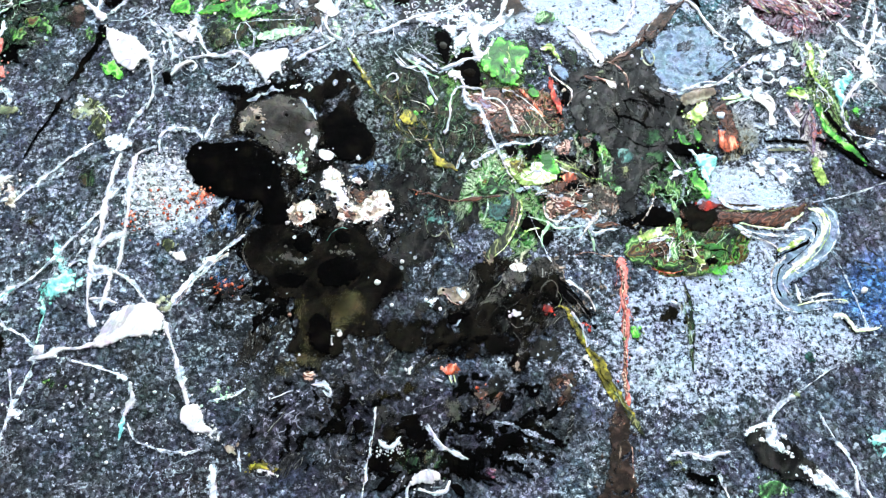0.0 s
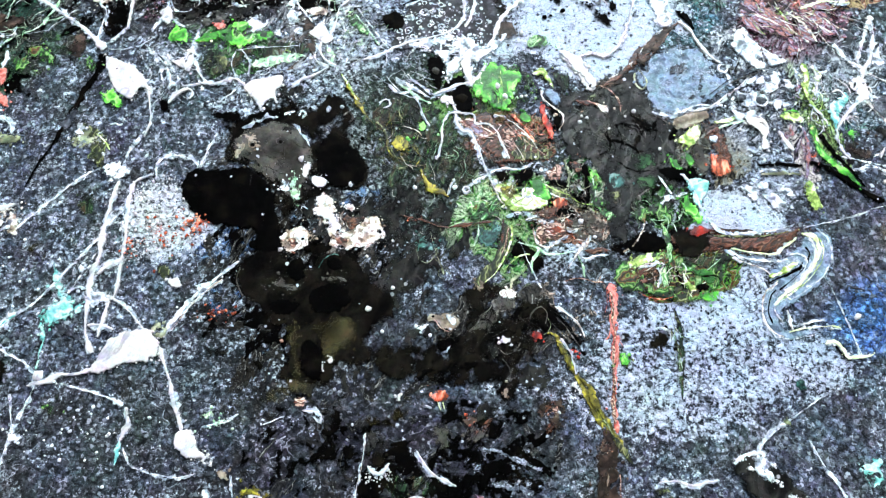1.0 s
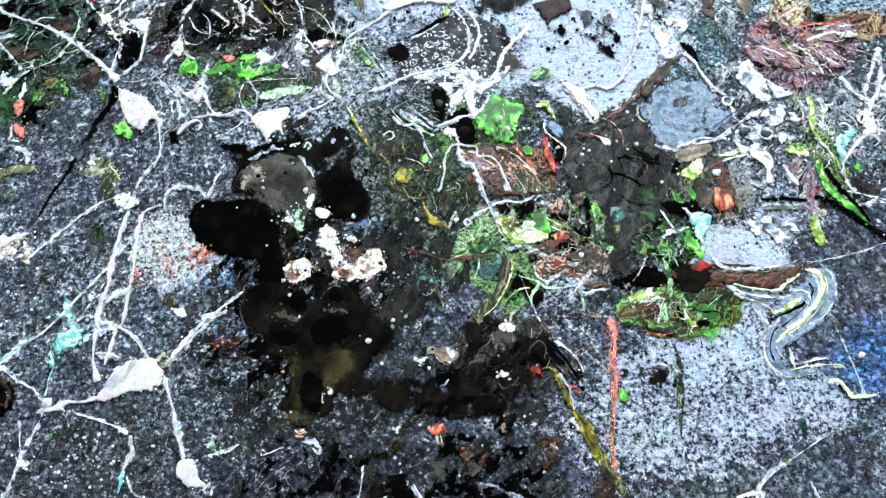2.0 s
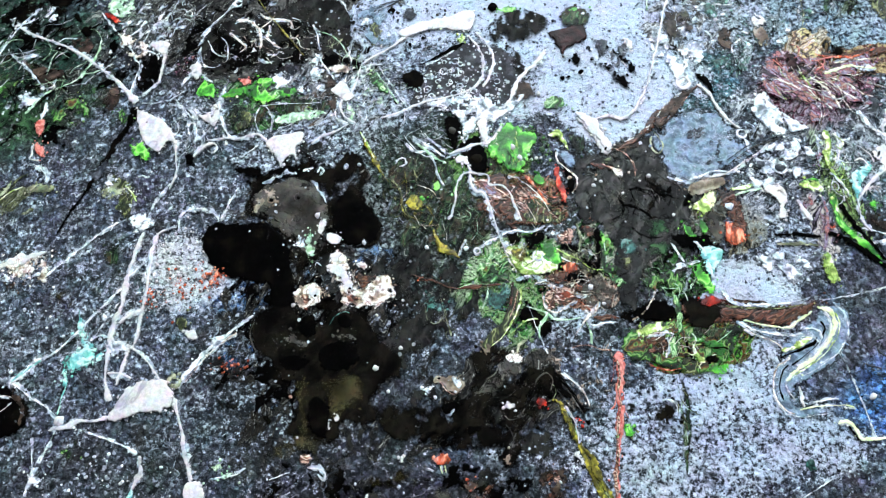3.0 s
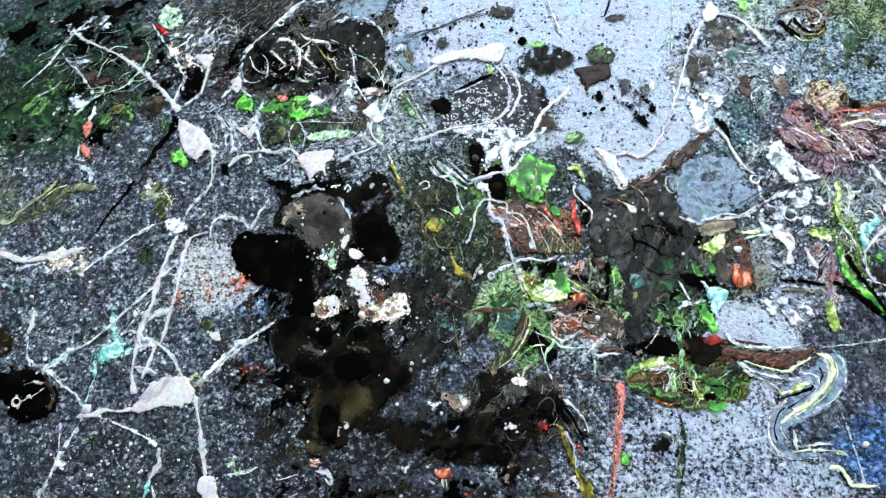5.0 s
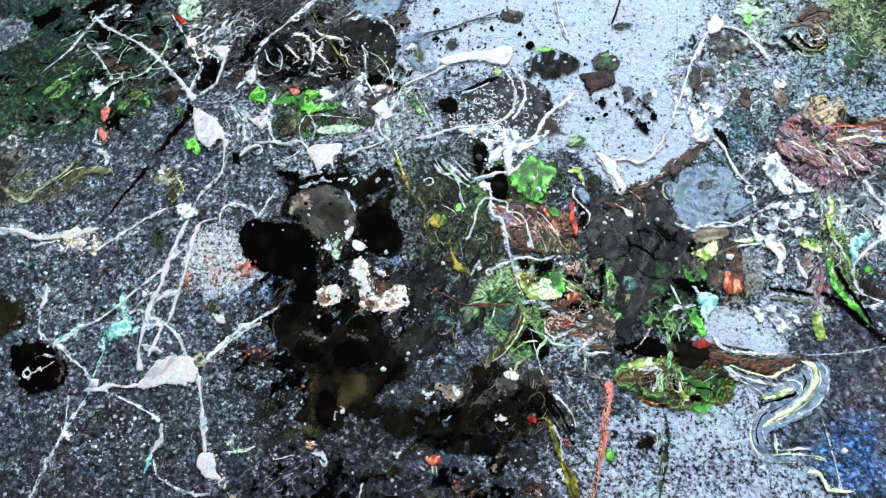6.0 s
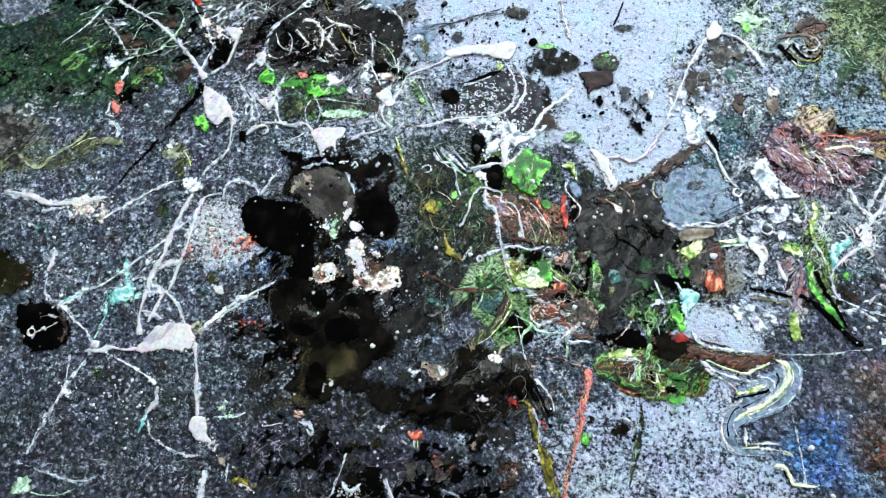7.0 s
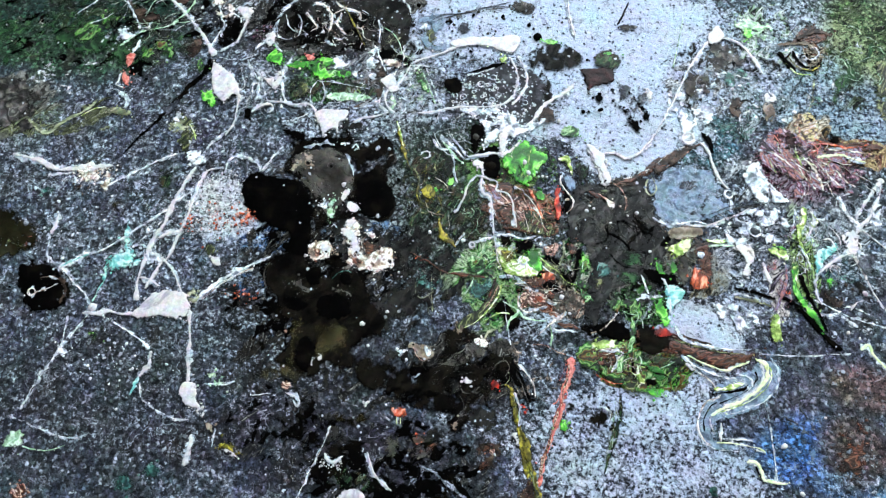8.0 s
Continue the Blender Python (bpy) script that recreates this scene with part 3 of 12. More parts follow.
def smooth_curve(points, closed, steps):
    p = np.array(points, float)
    n = len(p)
    if n == 2:
        k = np.linspace(0, 1, 2 * steps)[:, None]
        return p[0] * (1 - k) + p[1] * k
    out = []
    for i in range(n if closed else n - 1):
        if closed:
            a, b, c, d = p[i - 1], p[i], p[(i + 1) % n], p[(i + 2) % n]
        else:
            a, b, c, d = p[max(i - 1, 0)], p[i], p[i + 1], p[min(i + 2, n - 1)]
        k = np.linspace(0, 1, steps, endpoint=False)[:, None]
        out.append(0.5 * (2 * b + (c - a) * k + (2 * a - 5 * b + 4 * c - d) * k ** 2 + (3 * b - a - 3 * c + d) * k ** 3))
    if not closed:
        out.append(p[-1:])
    return np.concatenate(out)


def depth_in(px, py, poly):
    """Signed distance to a closed outline, negative inside."""
    best = np.full(px.shape, 1e9)
    inside = np.zeros(px.shape, bool)
    for (ax, ay), (bx, by) in zip(poly, np.roll(poly, -1, 0)):
        ex, ey = bx - ax, by - ay
        wx, wy = px - ax, py - ay
        k = np.clip((wx * ex + wy * ey) / (ex * ex + ey * ey + 1e-9), 0, 1)
        best = np.minimum(best, (wx - k * ex) ** 2 + (wy - k * ey) ** 2)
        if abs(ey) > 1e-9:
            inside ^= ((ay > py) != (by > py)) & (wx < ex * (py - ay) / ey)
    return np.where(inside, -1, 1) * np.sqrt(best)


def grade(ob, **values):
    """Lays numbers over a mesh, a value for each vertex, for its material to read."""
    for key, v in values.items():
        at = ob.data.attributes.get(key) or ob.data.attributes.new(key, "FLOAT", "POINT")
        at.data.foreach_set("value", np.asarray(v, np.float32))
    return ob


def link_mesh(name, verts, faces, material, parent, label="", kind="", smooth=True):
    me = bpy.data.meshes.new(name)
    me.from_pydata((np.asarray(verts) * 0.001).tolist(), [], faces if isinstance(faces, list) else faces.tolist())
    if smooth:
        me.polygons.foreach_set("use_smooth", np.ones(len(me.polygons), bool))
    me.materials.append(material)
    me.update()
    ob = new(name, me)
    ob.parent = parent
    if label or kind:
        tagged(ob, label, "", "", kind)
    return grade(ob, depth=np.full(len(me.vertices), 5.0))


SEED = [0]


def skin(gx, gy, sd, res, base, h, edge, lumps, seed):
    """A thin film of paint where sd is negative: vertices, faces and nearness to the rim."""
    ins = sd < 0
    quad = ins[:-1, :-1] | ins[1:, :-1] | ins[:-1, 1:] | ins[1:, 1:]
    if not quad.any():
        return None
    sx, sy = np.gradient(sd, res)
    g2 = np.maximum(sx * sx + sy * sy, 0.15)
    px = np.where(ins, gx, gx - np.clip(sx * sd / g2, -res, res))
    py = np.where(ins, gy, gy - np.clip(sy * sd / g2, -res, res))
    top = base + h * (1 - np.exp(np.minimum(sd, 0) / edge)) + lumps * fbm(gx, gy, 2.6, 3, seed + 2)
    pz = np.where(ins, np.maximum(top, base - 0.1), -0.15)
    idx = np.arange(gx.size).reshape(gx.shape)
    q = np.stack([idx[:-1, :-1], idx[1:, :-1], idx[1:, 1:], idx[:-1, 1:]], -1)[quad]
    used = np.unique(q)
    remap = np.zeros(gx.size, int)
    remap[used] = np.arange(len(used))
    verts = np.stack([px, py, pz], -1).reshape(-1, 3)[used]
    return verts, remap[q].tolist(), np.exp(np.minimum(sd, 0) / 0.8).ravel()[used], np.maximum(-sd, 0).ravel()[used]


def pool(name, key, points, h=0.3, fray=1.0, holes=0.0, lift=0.0, label="", wave=7.0, res=0.5, lumps=0.12, edge=0.7, specks=1.0):
    """A poured puddle of paint with a torn rim and stray drops; holes: share of gaps (0 to 1)."""
    SEED[0] += 1
    seed = SEED[0]
    rng = np.random.RandomState(seed)
    poly = smooth_curve(points, True, 5)
    lo, hi = poly.min(0) - 5, poly.max(0) + 5
    span = float((hi - lo).min()) - 10
    fray = min(3.6 * fray, 0.42 * span)
    res = min(res, max(0.26, 0.03 * span))
    gx, gy = np.meshgrid(np.arange(lo[0], hi[0], res), np.arange(lo[1], hi[1], res), indexing="ij")
    wx, wy = gx + 1.5 * fbm(gx, gy, 5.0, 2, seed + 7), gy + 1.5 * fbm(gx, gy, 5.0, 2, seed + 8)
    sd = depth_in(gx, gy, poly) + fray * (0.75 * fbm(wx, wy, wave, 4, seed, 0.7) + 0.75 * fbm(wx, wy, 2.8, 4, seed + 3, 0.8))
    if holes:
        gaps = (fbm(wx, wy, 5.0, 4, seed + 5, 0.65) - (0.42 - 0.7 * holes)) * 4.0
        sd = np.maximum(sd, gaps)
    made = skin(gx, gy, sd, res, 0.36 + 0.6 * lift, 0.6 * h, edge, lumps, seed)
    if made is None:
        return None
    verts, faces, rim, deep = made
    # stray drops about the rim
    seg = np.roll(poly, -1, 0) - poly
    count = int(specks * np.hypot(*seg.T).sum() * 0.5)
    if count:
        k = rng.randint(0, len(poly), count)
        away = 0.7 * fray * rng.randn(count)
        ln = np.hypot(*seg[k].T) + 1e-6
        at = poly[k] + seg[k] * rng.rand(count, 1) + np.stack([seg[k, 1], -seg[k, 0]], -1) / ln[:, None] * away[:, None]
        r = 0.15 + 0.75 * rng.rand(count) ** 3
        v, f = domes(np.stack([at[:, 0], at[:, 1], r, 0.3 * r, np.full(count, 0.3 + 0.6 * lift)], -1), seed)
        faces += (f + len(verts)).tolist()
        rim, deep = np.concatenate([rim, np.full(len(v), 0.3)]), np.concatenate([deep, np.full(len(v), 2.0)])
        verts = np.concatenate([verts, v])
    return grade(link_mesh(name, verts, faces, INK[key], PAINTING, label), rim=rim, depth=deep)


def flakes(key, x, y, rx, ry, turn, stretch, wave, cover, lift=0.1, label="", res=0.45):
    """Torn scraps and streaks of one paint, scattered over an oval; cover: share of the middle that they take."""
    SEED[0] += 1
    seed = SEED[0]
    gx, gy = np.meshgrid(np.arange(max(x - 1.5 * rx, BX0 + 2), min(x + 1.5 * rx, BX1 - 2), res), np.arange(max(y - 1.5 * ry, BY0 + 2), min(y + 1.5 * ry, BY1 - 2), res), indexing="ij")
    far = np.hypot((gx - x) / rx, (gy - y) / ry) + 0.5 * fbm(gx, gy, 0.7 * min(rx, ry) + 4, 3, seed + 9)
    wx, wy = gx + wave * 0.9 * fbm(gx, gy, 1.6 * wave, 3, seed + 7), gy + wave * 0.9 * fbm(gx, gy, 1.6 * wave, 3, seed + 8)
    ca, sa = math.cos(radians(turn)), math.sin(radians(turn))
    n = fbm((wx * ca + wy * sa) / stretch, wy * ca - wx * sa, wave, 5, seed, 0.7)
    limit = 0.5 - 1.1 * cover + 0.75 * np.clip(far - 0.45, 0, 2) ** 1.5
    made = skin(gx, gy, (limit - n) * wave * 0.8, res, 0.3 + 0.6 * lift, 0.14, 0.5, 0.12, seed)
    if made is None:
        return None
    verts, faces, rim, deep = made
    return grade(link_mesh("paint_crust", verts, faces, INK[key], PAINTING, label, "stuff"), rim=rim, depth=deep)


def net(key, x, y, rx, ry, turn, stretch, wave, width, cover, lift=0.4, label="", res=0.33):
    """A web of thin joined lines of paint round open cells, as pale paint dries; cover: how much of the web is left."""
    SEED[0] += 1
    seed = SEED[0]
    gx, gy = np.meshgrid(np.arange(max(x - 1.4 * rx, BX0 + 2), min(x + 1.4 * rx, BX1 - 2), res), np.arange(max(y - 1.4 * ry, BY0 + 2), min(y + 1.4 * ry, BY1 - 2), res), indexing="ij")
    far = np.hypot((gx - x) / rx, (gy - y) / ry) + 0.5 * fbm(gx, gy, 0.7 * min(rx, ry) + 4, 3, seed + 9)
    wx, wy = gx + wave * 0.6 * fbm(gx, gy, wave, 3, seed + 7), gy + wave * 0.6 * fbm(gx, gy, wave, 3, seed + 8)
    ca, sa = math.cos(radians(turn)), math.sin(radians(turn))
    u, v = (wx * ca + wy * sa) / stretch, wy * ca - wx * sa
    n = np.minimum(np.abs(fbm(u, v, wave, 3, seed, 0.5)), 1.25 * np.abs(fbm(u + 60, v, 1.5 * wave, 3, seed + 4, 0.5)))
    sx, sy = np.gradient(n, res)
    away = n / np.maximum(np.hypot(sx, sy), 0.35 / wave)
    thick = width * (1.0 + 1.4 * fbm(gx, gy, 9.0, 3, seed + 6)) - 1.4 * width * np.clip(far - 0.55, 0, 2)
    thick = thick - 1.6 * width * np.clip(0.45 - cover + 1.1 * fbm(gx, gy, 12.0, 3, seed + 11), 0, 1)
    made = skin(gx, gy, away - thick, res, 0.34 + 0.6 * lift, 0.16, 0.4, 0.08, seed)
    if made is None:
        return None
    verts, faces, rim, deep = made
    return link_mesh("paint_web", verts, faces, INK[key], PAINTING, label, "stuff")


def ribbon(points, seed, swell=0.25, wobble=0.35, lift=0.0, high=0.06):
    """Vertices and faces of one run of paint; points: (x, y, width)."""
    c = smooth_curve(points, False, 8)
    seg = np.hypot(*np.diff(c[:, :2], axis=0).T)
    s = np.concatenate([[0], np.cumsum(seg)])
    count = int(np.clip(s[-1] / 0.4, 6, 600))
    at = np.linspace(0, s[-1], count)
    x, y, w = (np.interp(at, s, c[:, k]) for k in range(3))
    tx, ty = np.gradient(x), np.gradient(y)
    ln = np.hypot(tx, ty) + 1e-9
    nx, ny = -ty / ln, tx / ln
    zero = np.zeros(count)
    w = w * np.clip(0.95 + 1.35 * swell * (fbm(at, zero + 70, 14.0, 2, seed + 5) * 1.6 + fbm(at, zero + 80, 5.0, 2, seed + 6)), 0.25, 2.1)
    off = wobble * (fbm(at, zero, 9.0, 4, seed, 0.65) + 0.5 * np.minimum(w, 2.0) * fbm(at, zero + 3, 3.0, 3, seed + 4))
    x, y = x + nx * off, y + ny * off
    ends = np.clip(np.minimum(at, s[-1] - at) / (0.6 * w.mean() + 0.2), 0.12, 1) ** 0.5
    left = 0.5 * w * ends * (1 + swell * 3.0 * fbm(at, zero + 9, 4.0, 5, seed + 1, 0.8))
    right = 0.5 * w * ends * (1 + swell * 3.0 * fbm(at, zero + 29, 4.0, 5, seed + 2, 0.8))
    left, right = np.maximum(left, 0.07), np.maximum(right, 0.07)
    hz = high * np.minimum(w, 2.6) * ends * (1 + 0.5 * fbm(at, zero + 50, 2.5, 3, seed + 3))
    rows = []
    for k, z in ((-1.0, -0.3), (-0.85, 0.45), (-0.45, 0.88), (0.0, 1.0), (0.45, 0.88), (0.85, 0.45), (1.0, -0.3)):
        r = np.where(k < 0, left, right) * k
        rows.append(np.stack([x + nx * r, y + ny * r, np.where(z < 0, -0.1, 0.32 + 0.6 * lift + hz * z + 0.05 * abs(k) * fbm(x, y, 1.5, 2, seed))], -1))
    verts = np.stack(rows, 1).reshape(-1, 3)
    i = np.arange(count - 1)[:, None] * 7 + np.arange(6)[None]
    faces = np.stack([i, i + 7, i + 8, i + 1], -1).reshape(-1, 4)
    return verts, faces


def run(name, key, points, lift=0.0, label="", swell=0.25, wobble=0.5, high=0.06, specks=1.0):
    """A drip or trail of paint along a line, with a few stray drops beside it."""
    SEED[0] += 1
    seed = SEED[0]
    v, f = ribbon(points, seed, swell, wobble, lift, high)
    faces = f.tolist()
    mid = v[3::7]
    width = float(np.mean([p[2] for p in points]))
    count = int(specks * len(mid) * 0.4 * min(1.0, width * 0.22))
    if count:
        rng = np.random.RandomState(seed)
        at = mid[rng.randint(0, len(mid), count), :2] + rng.randn(count, 2) * (0.7 * width + 0.3)
        r = 0.1 + 0.45 * rng.rand(count) ** 3
        dv, df = domes(np.stack([at[:, 0], at[:, 1], r, 0.3 * r, np.full(count, 0.3 + 0.6 * lift)], -1), seed)
        faces += (df + len(v)).tolist()
        v = np.concatenate([v, dv])
    rim = np.full(len(v), 0.2)
    rim[:7 * len(mid)] = np.tile((0.9, 0.7, 0.3, 0.05, 0.3, 0.7, 0.9), len(mid))
    solid = len(faces)
    if key in ("white", "chalk", "bone", "cream"):
        # a thin milky film that has bled out on both sides
        vv, vf = ribbon([(x, y, 1.6 * w + 0.8) for x, y, w in points], seed + 40, 0.5, 1.2, max(lift - 0.25, 0.0), 0.02)
        faces += (vf + len(v)).tolist()
        rim = np.concatenate([rim, np.tile((0.9, 0.6, 0.2, 0.0, 0.2, 0.6, 0.9), len(vv) // 7)])
        v = np.concatenate([v, vv])
    ob = grade(link_mesh(name, v, faces, INK[key], PAINTING, label), rim=rim, depth=2.4 * (1 - rim))
    ob.data.materials.append(INK["veil"])
    ob.data.polygons.foreach_set("material_index", (np.arange(len(faces)) >= solid).astype(np.int32))
    return ob


def domes(spots, seed):
    """Many small uneven drops in one mesh; spots: (x, y, radius, height, lift)."""
    rng = np.random.RandomState(seed)
    spots = np.asarray(spots, float)
    n, ring = len(spots), 9
    ang = np.linspace(0, 2 * np.pi, ring, endpoint=False)[None]
    wob = 1 + 0.22 * (rng.rand(n, ring) - 0.5) * 2
    asp, tilt = 0.7 + 0.3 * rng.rand(n, 1), rng.rand(n, 1) * np.pi
    layers = []
    for k, z in ((1.0, -0.4), (0.8, 0.6)):
        u, v = np.cos(ang) * wob * k, np.sin(ang) * wob * k * asp
        rx, ry = u * np.cos(tilt) - v * np.sin(tilt), u * np.sin(tilt) + v * np.cos(tilt)
        layers.append(np.stack([spots[:, :1] + rx * spots[:, 2:3], spots[:, 1:2] + ry * spots[:, 2:3], np.broadcast_to(spots[:, 4:5] + spots[:, 3:4] * z, rx.shape)], -1))
    tip = np.stack([spots[:, 0], spots[:, 1], spots[:, 4] + spots[:, 3]], -1)[:, None]
    verts = np.concatenate([*layers, tip], 1)
    per = 2 * ring + 1
    faces = []
    for j in range(ring):
        k = (j + 1) % ring
        faces += [(j, k, ring + k), (j, ring + k, ring + j), (ring + j, ring + k, 2 * ring)]
    faces = (np.array(faces)[None] + np.arange(n)[:, None, None] * per).reshape(-1, 3)
    return verts.reshape(-1, 3), faces


def drop(key, x, y, r, lift=0.3, label="", high=0.45):
    """One single drop of paint."""
    SEED[0] += 1
    v, f = domes([(x, y, r, high * min(r, 2.0), 0.2 + lift)], SEED[0])
    return link_mesh("paint_drop", v, f, INK[key], PAINTING, label)


def spatter(key, x, y, rx, ry, count, small, large, lift=0.15, label="", turn=0.0):
    """A cloud of fine drops, too many to count."""
    SEED[0] += 1
    rng = np.random.RandomState(SEED[0])
    u, v = rng.randn(count) * 0.5, rng.randn(count) * 0.5
    ca, sa = math.cos(radians(turn)), math.sin(radians(turn))
    r = small + (large - small) * rng.rand(count) ** 3
    spots = np.stack([x + u * rx * ca - v * ry * sa, y + u * rx * sa + v * ry * ca, r, 0.5 * np.minimum(r, 1.2), np.full(count, 0.15 + lift)], -1)
    spots = spots[(np.abs(spots[:, 0] + 25) < 290) & (np.abs(spots[:, 1] - 3) < 195)]
    vv, f = domes(spots, SEED[0])
    return link_mesh("paint_spatter", vv, f, INK[key], PAINTING, label, "stuff")


def ring(key, x, y, r, thick, lift=0.4, label=""):
    """A burst bubble: a raised rim of paint."""
    pts = [(x + r * math.cos(a), y + r * math.sin(a), thick) for a in np.linspace(0, 2 * math.pi, 11)]
    return run("paint_ring", key, pts, lift, label, 0.2, 0.1)


def bubbles(key, x, y, rx, ry, count, small, large, lift=0.4, label=""):
    """Burst bubbles: many small raised rims in one mesh."""
    SEED[0] += 1
    rng = np.random.RandomState(SEED[0])
    vs, fs, n = [], [], 0
    for _ in range(count):
        cx, cy, r = x + 0.5 * rx * rng.randn(), y + 0.5 * ry * rng.randn(), small + (large - small) * rng.rand() ** 3
        turn, flat = rng.rand() * 6, 0.75 + 0.25 * rng.rand()
        pts = [(cx + r * math.cos(a + turn), cy + flat * r * math.sin(a + turn), 0.3 * r + 0.1) for a in np.linspace(0, 5.2 + 1.1 * rng.rand(), 9)]
        v, f = ribbon(pts, SEED[0] + len(vs), 0.2, 0.1, lift, 0.2)
        vs.append(v)
        fs.append(f + n)
        n += len(v)
    return link_mesh("paint_froth", np.concatenate(vs), np.concatenate(fs), INK[key], PAINTING, label, "stuff")


def threads(key, x, y, rx, ry, count, length, width, turn, spread=40, lift=0.3, label="", curl=1.0):
    """Fine tangled threads of paint, in one mesh."""
    SEED[0] += 1
    rng = np.random.RandomState(SEED[0])
    vs, fs, n = [], [], 0
    for _ in range(count):
        px, py = x + rng.randn() * 0.5 * rx, y + rng.randn() * 0.5 * ry
        a = radians(turn + spread * rng.randn())
        bend = rng.randn() * 0.2 * curl
        pts, w = [], width * (0.14 + 0.42 * rng.rand() ** 3)
        for _ in range(rng.randint(4, 8)):
            pts.append((px, py, w * (0.6 + 0.8 * rng.rand())))
            step = length * (0.1 + 0.12 * rng.rand())
            px, py = px + step * math.cos(a), py + step * math.sin(a)
            a += bend + 0.22 * curl * rng.randn()
        v, f = ribbon(pts, SEED[0] + len(vs), 0.45, 0.7, lift, 0.06)
        vs.append(v)
        fs.append(f + n)
        n += len(v)
    ob = link_mesh("paint_tangle", np.concatenate(vs), np.concatenate(fs), INK[key], PAINTING, label, "stuff")
    return grade(ob, depth=np.tile((0.0, 0.3, 0.6, 0.8, 0.6, 0.3, 0.0), n // 7))


# ---- the studio: an unseen room, added to close the place ----
def slab(name, lo, hi, material, label, category, holes=()):
    """A box wall between two corners, with its bevelled edges."""
    bm = bmesh.new()
    bmesh.ops.create_cube(bm, size=1)
    for v in bm.verts:
        v.co = [(a + b) / 2 + c * (b - a) for a, b, c in zip(lo, hi, v.co)]
    bmesh.ops.bevel(bm, geom=bm.edges[:], offset=0.004, segments=2, affect="EDGES")
    me = bpy.data.meshes.new(name)
    bm.to_mesh(me)
    bm.free()
    me.materials.append(material)
    return tagged(new(name, me), label, category, "", "structure")


X0, X1, Y0, Y1, FLOOR, TOP, T = -2.0, 2.0, -2.2, WIN_Y, -0.022, 2.5, 0.12
slab("floor", (X0, Y0, FLOOR - 0.1), (X1, Y1, FLOOR), CONCRETE, "plain grey concrete studio floor", "floor")
slab("ceiling", (X0, Y0, TOP), (X1, Y1, TOP + 0.1), PLASTER, "plain white plaster ceiling", "ceiling")
slab("wall_south", (X0, Y0 - T, FLOOR), (X1, Y0, TOP), PLASTER, "plain white plaster wall", "wall")
slab("wall_west", (X0 - T, Y0, FLOOR), (X0, Y1, TOP), PLASTER, "plain white plaster wall", "wall")
slab("wall_east", (X1, Y0, FLOOR), (X1 + T, Y1, TOP), PLASTER, "plain white plaster wall", "wall")


def north_wall():
    a, b, c, d = WIN_X - WIN_W / 2, WIN_X + WIN_W / 2, WIN_Z - WIN_H / 2, WIN_Z + WIN_H / 2
    bm = bmesh.new()
    for lo, hi in (((X0, FLOOR), (a, TOP)), ((b, FLOOR), (X1, TOP)), ((a, FLOOR), (b, c)), ((a, d), (b, TOP))):
        made = bmesh.ops.create_cube(bm, size=1)["verts"]
        for v in made:
            v.co = ((lo[0] + hi[0]) / 2 + v.co.x * (hi[0] - lo[0]), Y1 + T / 2 + v.co.y * T, (lo[1] + hi[1]) / 2 + v.co.z * (hi[1] - lo[1]))
    me = bpy.data.meshes.new("wall_north")
    bm.to_mesh(me)
    bm.free()
    me.materials.append(PLASTER)
    tagged(new("wall_north", me), "plain white plaster wall with an assumed window opening", "wall", "", "structure")
    # the window is assumed, added to hold the area lamp
    win = tagged(new("assumed_window"), "assumed white wooden window, unseen, added for the lamp", "window", "", "structure")
    for lo, hi in (((a, c), (a + 0.05, d)), ((b - 0.05, c), (b, d)), ((a + 0.05, c), (b - 0.05, c + 0.05)), ((a + 0.05, d - 0.05), (b - 0.05, d))):
        bar = slab("assumed_window_frame", (lo[0], Y1 + 0.07, lo[1]), (hi[0], Y1 + 0.11, hi[1]), FRAME_WHITE, "", "")
        bar.parent = win


north_wall()

# ---- the painting: board, ground coat ----
PAINTING = tagged(new("painting"), "abstract mixed-media painting, black, green and white pours on sandy blue-grey ground", "painting")
BX0, BX1, BY0, BY1 = -325, 275, -200, 205

# washes of the ground: x, y, rx, ry, turn, strength, then pale dust, pits, stones, roughness
DUST = [
    (-143.1, -115.4, 71.8, 47, 0, 1, 0.37, 0.25, 0.75, 1.3),
    (-218.1, 46.7, 52.8, 24.7, 0, 1, 0.42, 0.2, 0.6, 1),
    (-242.1, 82.1, 77.8, 33.4, 10, 1, 0.12, 0.1, 0.25, 1),
    (-89.7, 112.4, 65.5, 23.7, 0, 1, 0.1, 0.1, 0.25, 0.8),
    (-153.9, 60.1, 31.5, 14, 0, 0.8, 0.45, 0.2, 0.5, 1),
    (-152.5, 23.8, 66.8, 15, 0, 1, 0.42, 0.2, 0.6, 1),
    (-113.3, -9.4, 23.7, 17.4, 0, 1, 0.8, 0.3, 0.5, 1),
]
DUST += [
    (-147.1, -23, 22, 18.8, 0, 0.8, 0.5, 0.2, 0.5, 1),
    (-82.1, -65.1, 26, 26, 0, 0.9, 0.46, 0.25, 0.5, 1.2),
    (-68.1, -105.2, 24.4, 16.3, 0, 1, 0.36, 0.3, 0.4, 1.2),
    (-21.2, -125.9, 59.3, 20.6, 0, 1, 0.12, 0.4, 0.2, 1.2),
    (-15.1, -104.1, 45.2, 12, 0, 1, 0.27, 0.35, 0.4, 1.3),
    (20.8, -121.1, 22.9, 17.8, 0, 1, 0.24, 0.5, 0.2, 1.4),
    (62.7, -101, 38.7, 28.4, 0, 1, 0.54, 0.5, 0.2, 1.4),
]
